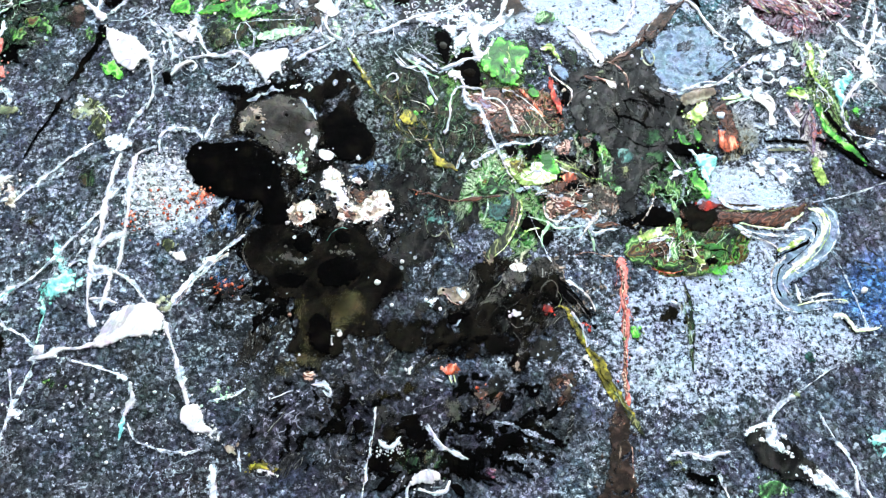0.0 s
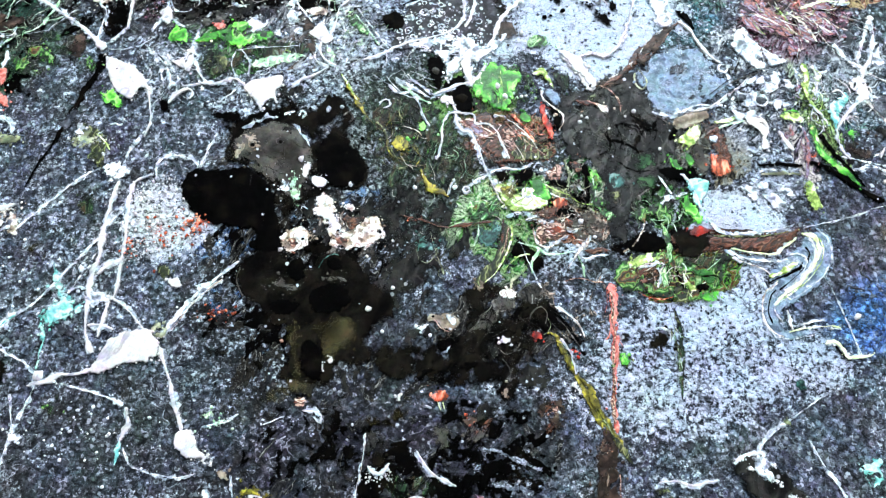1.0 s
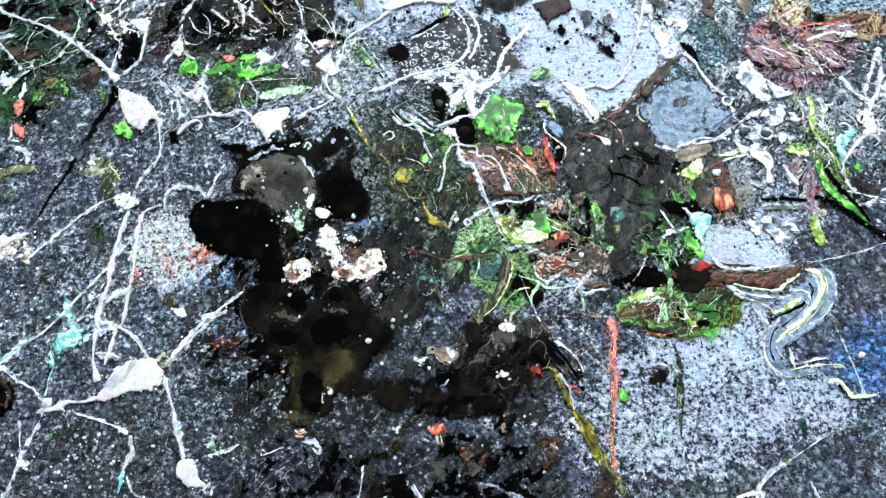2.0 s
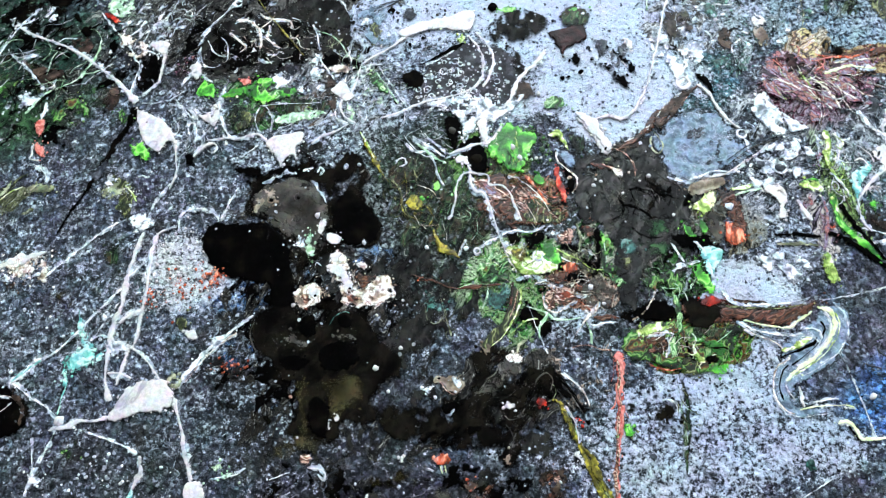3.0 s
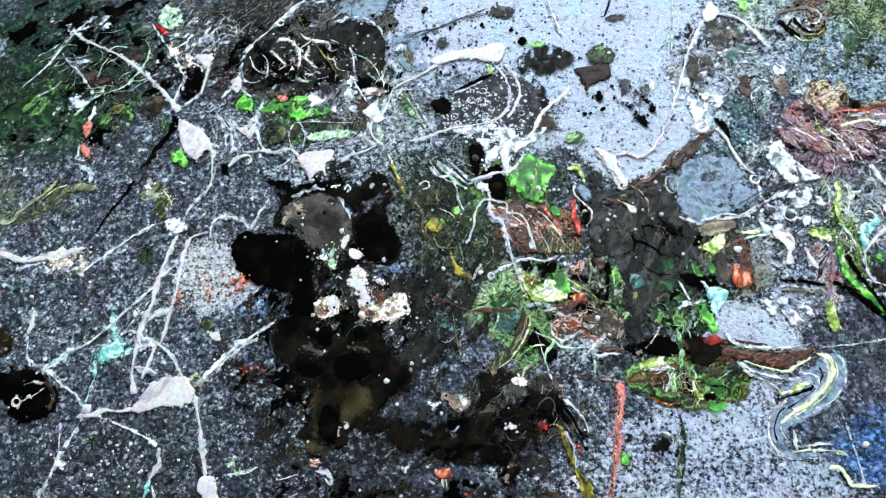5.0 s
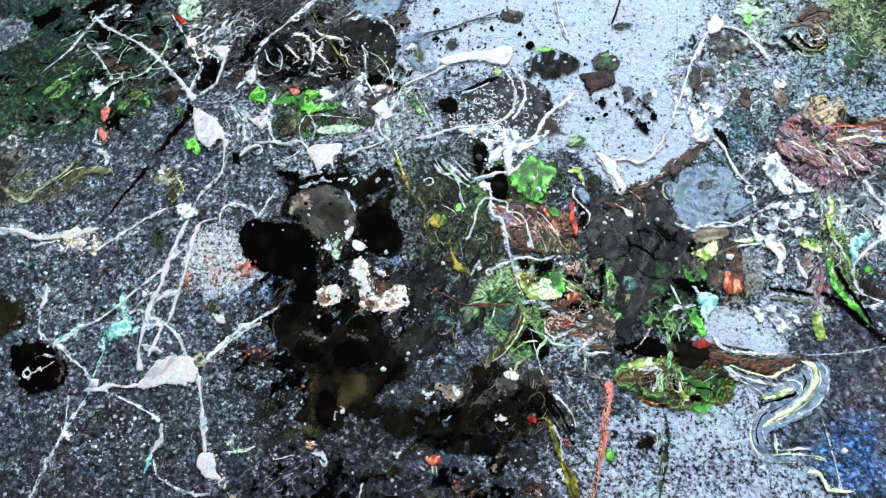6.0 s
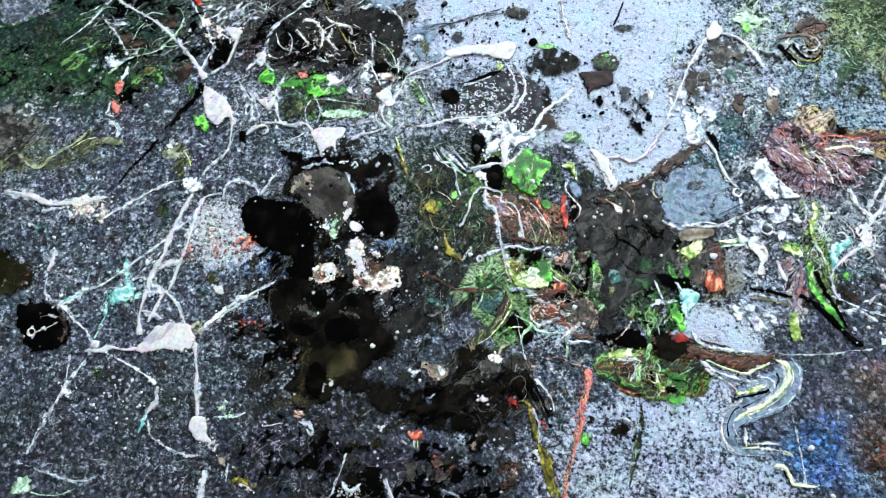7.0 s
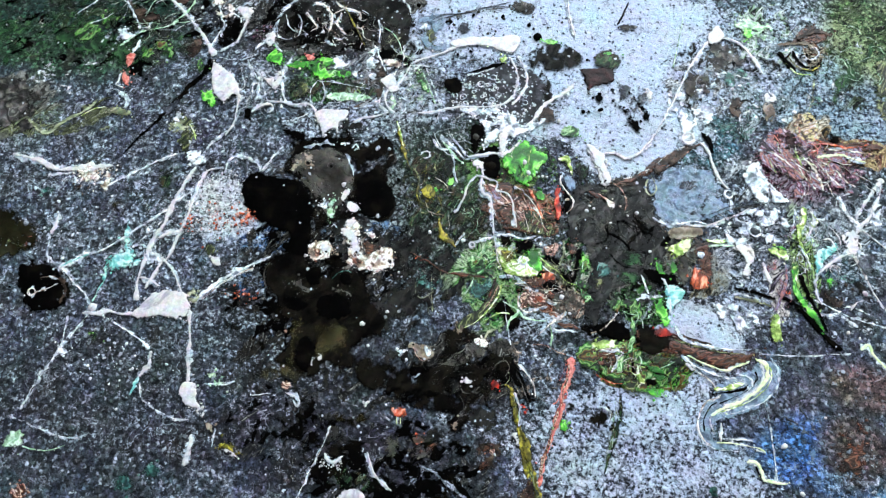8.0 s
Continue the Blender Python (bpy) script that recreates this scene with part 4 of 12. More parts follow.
DUST += [
    (96.4, -97.6, 28.1, 28.1, 0, 1, 0.7, 0.5, 0.1, 2.0),
    (128.7, -79.1, 33.6, 33.6, 0, 1, 0.82, 0.5, 0.12, 2.0),
    (122.8, -105.6, 36, 20, 0, 1, 0.72, 0.45, 0.15, 1.8),
    (142, -36.1, 30.1, 13.7, 0, 1, 0.9, 0.2, 0.1, 0.6),
    (163, -24.1, 16.6, 16.6, 0, 0.8, 0.7, 0.2, 0.3, 0.6),
    (-21.6, 10.2, 12.5, 28.1, 10, 1, 0.58, 0.3, 0.2, 1),
    (-17.1, -27.2, 17.8, 20.8, 0, 1, 0.5, 0.4, 0.3, 1),
]
DUST += [
    (6.7, -44.4, 28.7, 17.2, 0, 1, 0.45, 0.4, 0.2, 1),
    (60.2, -41.3, 16.9, 11.3, 0, 1, 0.66, 0.3, 0.1, 1),
    (-4.4, 124.8, 32.2, 28.7, 0, 1, 0.88, 0.25, 0.1, 0.5),
    (60.4, 130.3, 84.6, 38.8, 0, 1, 0.95, 0.25, 0.05, 0.4),
    (94.1, 76, 42.3, 29.3, 0, 1, 0.92, 0.25, 0.1, 0.5),
    (90.6, 47.9, 18.8, 7.8, 0, 1, 0.9, 0.2, 0.1, 0.4),
    (146.8, 109.1, 29.9, 23.3, 0, 1, 0.74, 0.2, 0.5, 0.8),
]
DUST += [
    (179.8, 128.8, 47.1, 37, 0, 1, 0.68, 0.15, 0.5, 0.8),
    (209.7, 104.3, 35.5, 35.5, 0, 1, 0.66, 0.15, 0.4, 0.8),
    (186.7, 21.4, 46.6, 35, 0, 1, 0.52, 0.2, 0.5, 0.7),
    (197.5, -56.7, 36.3, 28.5, 0, 1, 0.2, 0.1, 0.35, 0.5),
    (181.9, -37.7, 21.5, 13.4, 0, 1, 0.24, 0.1, 0.35, 0.5),
    (208.1, -16.5, 24.6, 13.7, 0, 1, 0.25, 0.1, 0.3, 0.6),
    (156.8, -74.2, 12.9, 15.4, 0, 0.8, 0.35, 0.1, 0.3, 0.5),
]
DUST += [
    (155.4, -102.3, 17.3, 9.9, 0, 1, 0.74, 0.2, 0.2, 0.6),
    (21.2, 86.5, 33.9, 20.3, 0, 1, 0.6, 0.3, 0.5, 0.6),
    (-33.8, 70.9, 40.7, 17, 0, 1, 0.5, 0.2, 0.5, 0.8),
    (-54.3, 46.1, 39.7, 9.9, 0, 1, 0.6, 0.2, 0.5, 0.8),
    (-160.6, -154.4, 44.7, 15.8, 0, 1, 0.1, 0.2, 0.5, 1.2),
    # dust is cut here also to paint in the shading of the far-left corner
    (-228.1, 132.7, 88, 38.7, 0, 1, 0.03, 0.1, 0.2, 1),
    (-140.7, 132.3, 41.3, 20.6, 0, 1, 0.22, 0.2, 0.5, 1),
]
DUST += [
    (-205.7, 135.4, 21.1, 14, 0, 0.8, 0.4, 0.2, 0.7, 1),
    (-11.3, -121.6, 64.6, 20.7, 0, 1, 0.15, 0.3, 0.35, 1.3),
    (15.5, -77.1, 43.6, 16.4, 0, 1, 0.12, 0.3, 0.3, 1.1),
    (39.9, 65.9, 24.6, 11.5, 0, 1, 0.86, 0.2, 0.1, 0.5),
    (47.2, 94.1, 15.2, 16.9, 0, 1, 0.82, 0.2, 0.1, 0.5),
    (-26.6, 109.8, 8.9, 19.5, 0, 1, 0.8, 0.2, 0.2, 0.5),
    (144.5, -137.7, 32.8, 24, 0, 0.45, 0.14, 0.1, 0.35, 0.6),
    (-30.8, 67.6, 34, 12, 0, 0.9, 0.7, 0.2, 0.4, 0.7),
    (-42.7, 41.3, 22, 9, 0, 0.8, 0.55, 0.2, 0.4, 0.8),
]
# undercoat colours
COAT = [
    (-245.5, 81.6, 81.6, 29.7, 0, 1, 0.012, 0.026, 0.014),
    (-86.3, 112.9, 65.5, 25.5, 0, 1, 0.01, 0.009, 0.009),
    (7.9, 14.9, 43.5, 43.5, 0, 1, 0.014, 0.022, 0.014),
    (71.1, -15.8, 52.3, 34.8, 0, 0.8, 0.018, 0.02, 0.018),
    (-141.3, -120.5, 71.3, 41.1, 0, 1, 0.021, 0.023, 0.027),
    (-52.3, -42.2, 47.1, 58.9, 0, 1, 0.008, 0.008, 0.009),
    (-22.3, -121, 67.6, 23.4, 0, 1, 0.012, 0.012, 0.015),
]
COAT += [
    (-242.2, 28.1, 20.8, 20.8, 0, 0.8, 0.07, 0.075, 0.06),
    (-85.4, -19.5, 18.5, 9.2, 0, 0.8, 0.03, 0.06, 0.13),
    (179.8, 128.8, 53.8, 37, 0, 0.8, 0.02, 0.045, 0.045),
    (219.2, 138.4, 26.8, 43.6, 0, 0.9, 0.035, 0.055, 0.02),
    (209.7, 100.7, 28.9, 19.3, 0, 0.7, 0.02, 0.04, 0.07),
    (197.5, -56.7, 38.9, 28.5, 0, 1, 0.035, 0.037, 0.045),
    (187.4, -84.2, 17.5, 15, 0, 0.9, 0.025, 0.06, 0.14),
]
COAT += [
    (211.9, -97.1, 26.7, 9.7, 0, 0.9, 0.028, 0.055, 0.10),
    (209.8, -80.3, 14.9, 14.9, 0, 0.8, 0.045, 0.03, 0.024),
    (212.8, -51.4, 15.6, 10.4, 0, 0.6, 0.07, 0.04, 0.03),
    (136.7, 68.7, 19, 15.8, 0, 0.8, 0.03, 0.07, 0.07),
    (200.4, 20.6, 26.1, 20.3, 0, 0.7, 0.03, 0.05, 0.055),
    (121.2, -83, 41.3, 36.1, 0, 1, 0.028, 0.032, 0.045),
    (60.9, 126.5, 91.2, 49.1, 0, 1, 0.1, 0.115, 0.14),
]
COAT += [
    # dark green coat, lowered further for that corner's shading
    (-225, 117.8, 69, 37.9, 0, 1, 0.007, 0.018, 0.012),
    (-102.5, 130.5, 47.6, 23.8, 0, 1, 0.008, 0.008, 0.008),
]
# spray colours
SPRAY = [
    (60.9, 126.5, 105.2, 59.6, 0, 1, 0.48, 0.55, 0.68),
    (123.5, -80, 49.2, 41.4, 0, 1, 0.47, 0.53, 0.66),
    (-113.3, -9.4, 25.2, 18.9, 0, 0.9, 0.66, 0.67, 0.72),
    (-3.9, 13, 37.3, 40.5, 0, 0.9, 0.26, 0.3, 0.3),
    (187.4, -81.7, 22.6, 20.1, 0, 0.9, 0.25, 0.36, 0.52),
    (209.7, 100.7, 38.5, 38.5, 0, 0.8, 0.34, 0.46, 0.52),
    (219.5, 149.7, 23.8, 30.6, 0, 0.9, 0.3, 0.36, 0.16),
]
SPRAY += [
    (-242.1, 82.1, 74.1, 33.4, 0, 0.8, 0.3, 0.36, 0.3),
    (202.6, -55.8, 31.1, 23.3, 0, 0.7, 0.35, 0.39, 0.46),
    (-141.3, -120.5, 60.3, 38.4, 0, 0.7, 0.48, 0.53, 0.62),
    (3.8, -116.4, 56.9, 23.3, 0, 0.9, 0.62, 0.64, 0.76),
    (-220.7, 128.6, 69.9, 38.4, 0, 0.9, 0.34, 0.4, 0.4),
    (-11.8, -119.2, 67.5, 28.5, 0, 1, 0.7, 0.72, 0.86),
]
# poured pairs of paint: two colours and the cover
POUR = [
    (-52.3, -42.2, 44.2, 58.9, 0, 1, 0.006, 0.006, 0.006, 0.016, 0.013, 0.009, 0.6),
    (-243.5, 85.9, 78.2, 29.8, 0, 1, 0.01, 0.036, 0.011, 0.008, 0.022, 0.018, 0.35),
    (-174.3, 92, 33, 22, 0, 1, 0.03, 0.04, 0.03, 0.012, 0.012, 0.012, 0.6),
    (-244.3, 33.3, 22.7, 24.5, 0, 1, 0.12, 0.12, 0.1, 0.2, 0.2, 0.18, 0.75),
    (-217.4, 26.4, 37.8, 9.6, 15, 1, 0.16, 0.18, 0.08, 0.05, 0.055, 0.03, 0.6),
    (-83, 113.4, 49.1, 25.4, 0, 1, 0.008, 0.008, 0.008, 0.05, 0.045, 0.04, 0.9),
    (-80.6, 74.9, 38.1, 15.6, 0, 1, 0.06, 0.2, 0.05, 0.02, 0.035, 0.02, 0.7),
]
POUR += [
    (-39.2, 81.2, 20.6, 24.1, 0, 1, 0.45, 0.47, 0.5, 0.1, 0.06, 0.04, 0.6),
    (-112.8, 70.1, 20.9, 20.9, 0, 1, 0.35, 0.38, 0.42, 0.06, 0.065, 0.075, 0.4),
    (-63.9, 88.8, 17.5, 10.5, 0, 1, 0.12, 0.12, 0.14, 0.3, 0.32, 0.35, 0.6),
    (-14.1, 34.9, 16.1, 25.7, 0, 1, 0.06, 0.06, 0.03, 0.03, 0.035, 0.02, 0.35),
    (7.4, 18.1, 28.1, 34.3, 0, 1, 0.02, 0.05, 0.02, 0.04, 0.036, 0.022, 0.6),
    (2.9, -23.9, 26.6, 23.6, 0, 1, 0.02, 0.03, 0.025, 0.05, 0.06, 0.06, 0.55),
    (36.6, -70.7, 35.5, 19.1, 0, 1, 0.018, 0.018, 0.018, 0.05, 0.046, 0.04, 0.75),
]
POUR += [
    (94.5, 6.4, 31.1, 34.1, 0, 1, 0.03, 0.03, 0.03, 0.09, 0.1, 0.09, 0.85),
    (43.3, -21.9, 29.1, 20.4, 0, 1, 0.12, 0.32, 0.08, 0.5, 0.62, 0.4, 0.9),
    (39.7, -35.9, 20, 17.2, 0, 1, 0.06, 0.2, 0.05, 0.22, 0.34, 0.14, 0.75),
    (30.5, 35.1, 22.1, 17.4, 0, 1, 0.05, 0.2, 0.03, 0.16, 0.3, 0.08, 0.8),
    (46.9, 14.6, 22.9, 13.8, -25, 1, 0.34, 0.14, 0.09, 0.11, 0.11, 0.04, 0.9),
    (73.9, -27.3, 20, 14.3, 0, 1, 0.38, 0.18, 0.12, 0.65, 0.55, 0.45, 0.85),
    (79, -9.9, 13.1, 17.5, 0, 1, 0.04, 0.13, 0.04, 0.5, 0.5, 0.4, 0.8),
]
POUR += [
    (112, -26, 14, 14, 0, 1, 0.04, 0.15, 0.03, 0.012, 0.02, 0.012, 0.6),
    (111.3, -58, 24.2, 11.3, 0, 1, 0.08, 0.27, 0.03, 0.15, 0.05, 0.02, 0.95),
    (137.2, -45.9, 32.5, 6, -10, 1, 0.06, 0.024, 0.014, 0.014, 0.01, 0.008, 0.85),
    (137.5, -1.9, 17.3, 18.7, 0, 1, 0.15, 0.13, 0.085, 0.24, 0.26, 0.24, 0.75),
    (167.4, 15.2, 29.1, 20.4, 0, 1, 0.6, 0.62, 0.7, 0.18, 0.2, 0.25, 0.6),
    (163.7, 46.2, 19.8, 15.2, 0, 1, 0.6, 0.65, 0.68, 0.2, 0.23, 0.27, 0.6),
    (208.8, 31.2, 29.3, 26.3, 0, 1, 0.5, 0.57, 0.62, 0.12, 0.14, 0.16, 0.6),
]
POUR += [
    (185, 59.4, 26.1, 24.6, 0, 1, 0.12, 0.035, 0.06, 0.3, 0.25, 0.31, 0.85),
    (212.2, 73, 30.9, 8.7, 0, 1, 0.24, 0.1, 0.06, 0.5, 0.4, 0.2, 0.9),
    (187.7, 86.2, 11.1, 11.1, 0, 1, 0.3, 0.2, 0.08, 0.66, 0.6, 0.5, 0.9),
    (188.9, 130.2, 18.5, 18.5, 0, 1, 0.2, 0.11, 0.07, 0.6, 0.55, 0.4, 0.8),
    (188.1, 6.4, 6.8, 31.4, 12, 1, 0.4, 0.6, 0.2, 0.04, 0.08, 0.03, 0.75),
    (175.5, -7.5, 5.6, 16.9, 10, 1, 0.2, 0.16, 0.23, 0.6, 0.55, 0.5, 0.85),
    (162.7, 141.4, 20.6, 24.1, 0, 1, 0.3, 0.45, 0.3, 0.6, 0.63, 0.66, 0.55),
]
POUR += [
    (219.2, 138.4, 20.1, 43.6, 0, 1, 0.03, 0.06, 0.02, 0.08, 0.11, 0.05, 0.5),
    (150.8, 84.7, 19.3, 19.3, 0, 1, 0.12, 0.22, 0.2, 0.45, 0.5, 0.55, 0.55),
    (180.1, 106.9, 29.5, 16.4, 0, 1, 0.04, 0.08, 0.085, 0.25, 0.3, 0.33, 0.5),
    (134.9, 103.7, 23.2, 19.9, 0, 1, 0.14, 0.14, 0.14, 0.5, 0.53, 0.57, 0.55),
    (159.1, -64.6, 18.3, 18.3, 0, 1, 0.05, 0.055, 0.065, 0.14, 0.15, 0.17, 0.25),
    (65.8, -63, 16.3, 16.3, 0, 1, 0.03, 0.03, 0.03, 0.4, 0.3, 0.24, 0.45),
    (18.1, 86.1, 23.7, 16.9, 0, 1, 0.02, 0.02, 0.025, 0.1, 0.1, 0.11, 0.4),
]
POUR += [
    (-24.4, 72.3, 23.7, 13.5, 0, 1, 0.03, 0.03, 0.03, 0.4, 0.43, 0.46, 0.5),
    (-30.5, -20.1, 18.1, 13.5, 0, 1, 0.6, 0.55, 0.5, 0.15, 0.1, 0.08, 0.5),
    (-8.2, -123.6, 59.2, 18, 0, 1, 0.008, 0.008, 0.009, 0.03, 0.03, 0.034, 0.5),
    (-73.4, 18.8, 22.6, 16.1, 0, 1, 0.05, 0.046, 0.04, 0.02, 0.018, 0.016, 0.5),
    (-218, 99.6, 37, 20.2, 0, 1, 0.012, 0.05, 0.012, 0.02, 0.03, 0.012, 0.5),
    (-150.8, 136.5, 24.3, 20.8, 0, 1, 0.22, 0.25, 0.22, 0.05, 0.06, 0.055, 0.5),
    (-102.5, 130.5, 40.8, 23.8, 0, 1, 0.006, 0.006, 0.006, 0.03, 0.028, 0.026, 0.8),
]
POUR += [
    (-56, 135.6, 30.4, 16.9, 0, 1, 0.02, 0.02, 0.019, 0.1, 0.095, 0.09, 0.8),
    (-11.8, -119.2, 62.3, 20.8, 0, 1, 0.006, 0.006, 0.007, 0.02, 0.019, 0.02, 0.42),
    (-18.5, -88.4, 24.5, 10.9, 0, 1, 0.006, 0.006, 0.006, 0.014, 0.013, 0.012, 0.5),
]


def washed(x, y, start, patches):
    """Lays soft-edged washes over one another; patches: (x, y, rx, ry, turn, strength, *values)."""
    out = [np.full(x.shape, float(s)) for s in start]
    for n, (cx, cy, rx, ry, turn, strength, *values) in enumerate(patches):
        ca, sa = math.cos(radians(turn)), math.sin(radians(turn))
        dx, dy = x - cx, y - cy
        u, v = (dx * ca + dy * sa) / rx, (dy * ca - dx * sa) / ry
        d = np.sqrt(u * u + v * v) + 0.45 * fbm(x, y, 22.0, 5, n, 0.65)
        k = strength * np.clip((1.25 - d) / 0.5, 0, 1)
        k = k * k * (3 - 2 * k) if strength == 1 else k
        out = [o * (1 - k) + val * k for o, val in zip(out, values)]
    return out


def ground_coat():
    res = 0.6
    xs, ys = np.arange(BX0, BX1 + 0.1, res), np.arange(BY0, BY1 + 0.1, res)
    gx, gy = np.meshgrid(xs, ys, indexing="ij")
    dust, pits, stones, rough = washed(gx, gy, (0.45, 0.15, 0.5, 1.0), DUST)
    cr, cg, cb = washed(gx, gy, (0.030, 0.034, 0.042), COAT)
    cr, cg, cb = 2.5 * cr, 2.66 * cg, 2.8 * cb
    sr, sg, sb = washed(gx, gy, (0.50, 0.56, 0.66), SPRAY)
    ar, ag, ab, br, bg, bb, pour = washed(gx, gy, (0.03, 0.03, 0.03, 0.1, 0.1, 0.1, 0.0), POUR)
    z = rough * (0.55 * fbm(gx, gy, 3.2, 3, 3, 0.7) + 0.4 * (0.5 - np.abs(fbm(gx, gy, 5.0, 2, 8, 0.6))) + 0.15 * fbm(gx, gy, 14.0, 2, 4))
    rim = np.minimum(np.minimum(gx - BX0, BX1 - gx), np.minimum(gy - BY0, BY1 - gy))
    z = z - 1.5 * np.exp(-np.maximum(rim, 0) / 0.8)
    idx = np.arange(gx.size).reshape(gx.shape)
    q = np.stack([idx[:-1, :-1], idx[1:, :-1], idx[1:, 1:], idx[:-1, 1:]], -1).reshape(-1, 4)
    me = bpy.data.meshes.new("ground_coat")
    me.vertices.add(gx.size)
    me.vertices.foreach_set("co", (np.stack([gx, gy, z], -1) * 0.001).astype(np.float32).ravel())
    me.loops.add(q.size)
    me.loops.foreach_set("vertex_index", q.ravel().astype(np.int32))
    me.polygons.add(len(q))
    me.polygons.foreach_set("loop_start", np.arange(0, q.size, 4, dtype=np.int32))
    me.polygons.foreach_set("use_smooth", np.ones(len(q), bool))
    me.update(calc_edges=True)
    one = np.ones(gx.size)
    for name, chans in (("dust", (dust, pits, stones, one)), ("coat", (cr, cg, cb, one)), ("spray", (sr, sg, sb, one)), ("pour_a", (ar, ag, ab, pour)), ("pour_b", (br, bg, bb, one))):
        at = me.attributes.new(name, "FLOAT_COLOR", "POINT")
        at.data.foreach_set("color", np.stack([c.ravel() for c in chans], -1).astype(np.float32).ravel())
    me.materials.append(GROUND)
    ob = new("ground_coat", me)
    ob.parent = PAINTING
    tagged(ob, "sandy dark slate ground with pale blue spray")


def board():
    bm = bmesh.new()
    bmesh.ops.create_cube(bm, size=1)
    for v in bm.verts:
        v.co = ((BX0 + BX1) / 2000 + v.co.x * (BX1 - BX0) / 1000, (BY0 + BY1) / 2000 + v.co.y * (BY1 - BY0) / 1000, -0.0115 + v.co.z * 0.021)
    bmesh.ops.bevel(bm, geom=bm.edges[:], offset=0.0015, segments=2, affect="EDGES")
    me = bpy.data.meshes.new("board")
    bm.to_mesh(me)
    bm.free()
    me.materials.append(INK["slate"])
    ob = new("board", me)
    ob.parent = PAINTING


board()
ground_coat()

# ---- the paint on it, large pours first ----
flakes("char", -40.9, -40.3, 44.1, 61.8, 70, 1.5, 9, 0.5, label='charcoal paint scraps')
flakes("black", -55.9, -27.4, 45.2, 60.2, 60, 1.5, 7, 0.42, label='black paint scraps')
flakes("black", -9.2, -118.7, 59.7, 23.3, 20, 1.5, 9, 0.42, label='black paint scraps')
flakes("silver", 10, -120.4, 51.3, 20.5, 10, 1.5, 4, 0.18, label='pale blue-grey sprayed crust')
flakes("silver", 63.4, -106, 30.7, 23.0, 10, 1.3, 4, 0.3, label='pale blue-grey sprayed crust')
flakes("char", 30.8, -85.4, 32.1, 24.1, 40, 1.6, 8, 0.45, label='charcoal paint scraps')
flakes("forest", 4.4, 17.6, 34.3, 34.3, 65, 2, 7, 0.5, label='dark green paint streaks')
flakes("leaf", 12.8, 22.3, 15.6, 18.8, 60, 2.2, 6, 0.36, label='green paint streaks')
flakes("mint", 5.1, 31.1, 12.7, 15.9, 65, 3, 4, 0.2, label='pale green paint streaks')
flakes("char", 2.9, -23.9, 32.5, 29.5, 75, 2, 7, 0.45, label='charcoal paint scraps')
flakes("teal", 7.4, -32.3, 17.5, 17.5, 75, 2, 6, 0.25, label='dark teal paint scraps')
flakes("silver", -16, -17.8, 18.0, 27.0, 70, 1.5, 3.5, 0.3, label='pale blue-grey specks')
flakes("silver", 13.3, -49.1, 28.4, 14.2, 20, 1.5, 3.5, 0.32, label='pale blue-grey specks')
flakes("rust", 47.3, 11.5, 27.4, 15.2, -25, 2.4, 6, 0.42, label='rusty paint streaks')
flakes("black", 66.6, -13.5, 17.5, 14.6, -40, 2.2, 6, 0.33, label='black paint streaks')
flakes("chalk", 43.5, -3.4, 20.9, 6.6, 15, 2.5, 4, 0.28, label='pale paint streaks')
flakes("green", 78.1, -14.6, 13.1, 16.0, 70, 2, 5, 0.3, label='green paint streaks')
flakes("skin", 94.5, 6.4, 32.6, 32.6, 70, 2, 9, 0.5, label='charcoal paint streaks')
flakes("ash", 94.8, 3.4, 26.6, 26.6, 70, 2.5, 6, 0.28, label='grey paint streaks')
flakes("teal", 97.3, -8.5, 14.5, 17.4, 70, 2, 5, 0.2, label='dark teal paint streaks')
flakes("black", 118.8, -13.9, 17.1, 17.1, 60, 2, 7, 0.4, label='black paint streaks')
flakes("chalk", 125, -24.6, 8.4, 14.0, 70, 3, 4, 0.22, label='pale paint streaks')
flakes("black", 96.5, -43.8, 19.3, 5.5, 10, 2, 5, 0.45)
flakes("leaf", 111.3, -58, 21.5, 10.8, 35, 1.8, 6, 0.45, label='green paint folds')
flakes("chalk", -140.1, -25.1, 18.7, 31.2, 62, 2.6, 5, 0.3, label='white paint lace')
flakes("chalk", -192.2, -5.1, 29.4, 9.8, 15, 2, 5, 0.34, label='white paint lace')
flakes("chalk", -136.8, 15.7, 19.7, 9.9, 30, 2, 4, 0.3, label='white paint lace')
flakes("silver", -76, -87.1, 22.4, 30.7, 30, 1.4, 4, 0.14, label='pale blue-grey specks')
flakes("blue", -79.3, -64.6, 17.3, 17.3, 30, 1.4, 5, 0.24, label='blue paint specks')
flakes("chalk", -114.6, -4.6, 19.1, 15.9, 40, 1.3, 4, 0.34, label='white paint specks')
flakes("orange", -108.2, -16.1, 20.3, 9.4, 20, 1.4, 3, 0.3, label='orange paint specks')
flakes("jade", -250.4, 84.9, 55.9, 26.1, 30, 1.8, 8, 0.42, label='dark green paint scraps')
flakes("black", -229, 76, 58.6, 22.0, 30, 1.8, 8, 0.42, label='black paint scraps')
flakes("bone", -262.6, 79.1, 22.3, 18.6, 50, 1.8, 5, 0.25, label='cream paint scraps')
flakes("chalk", -224.1, 53.4, 39.1, 17.8, 20, 1.8, 5, 0.24, label='pale paint scraps')
flakes("jade", -171.9, 84.4, 25.4, 18.1, 30, 1.8, 6, 0.33, label='dark green paint scraps')
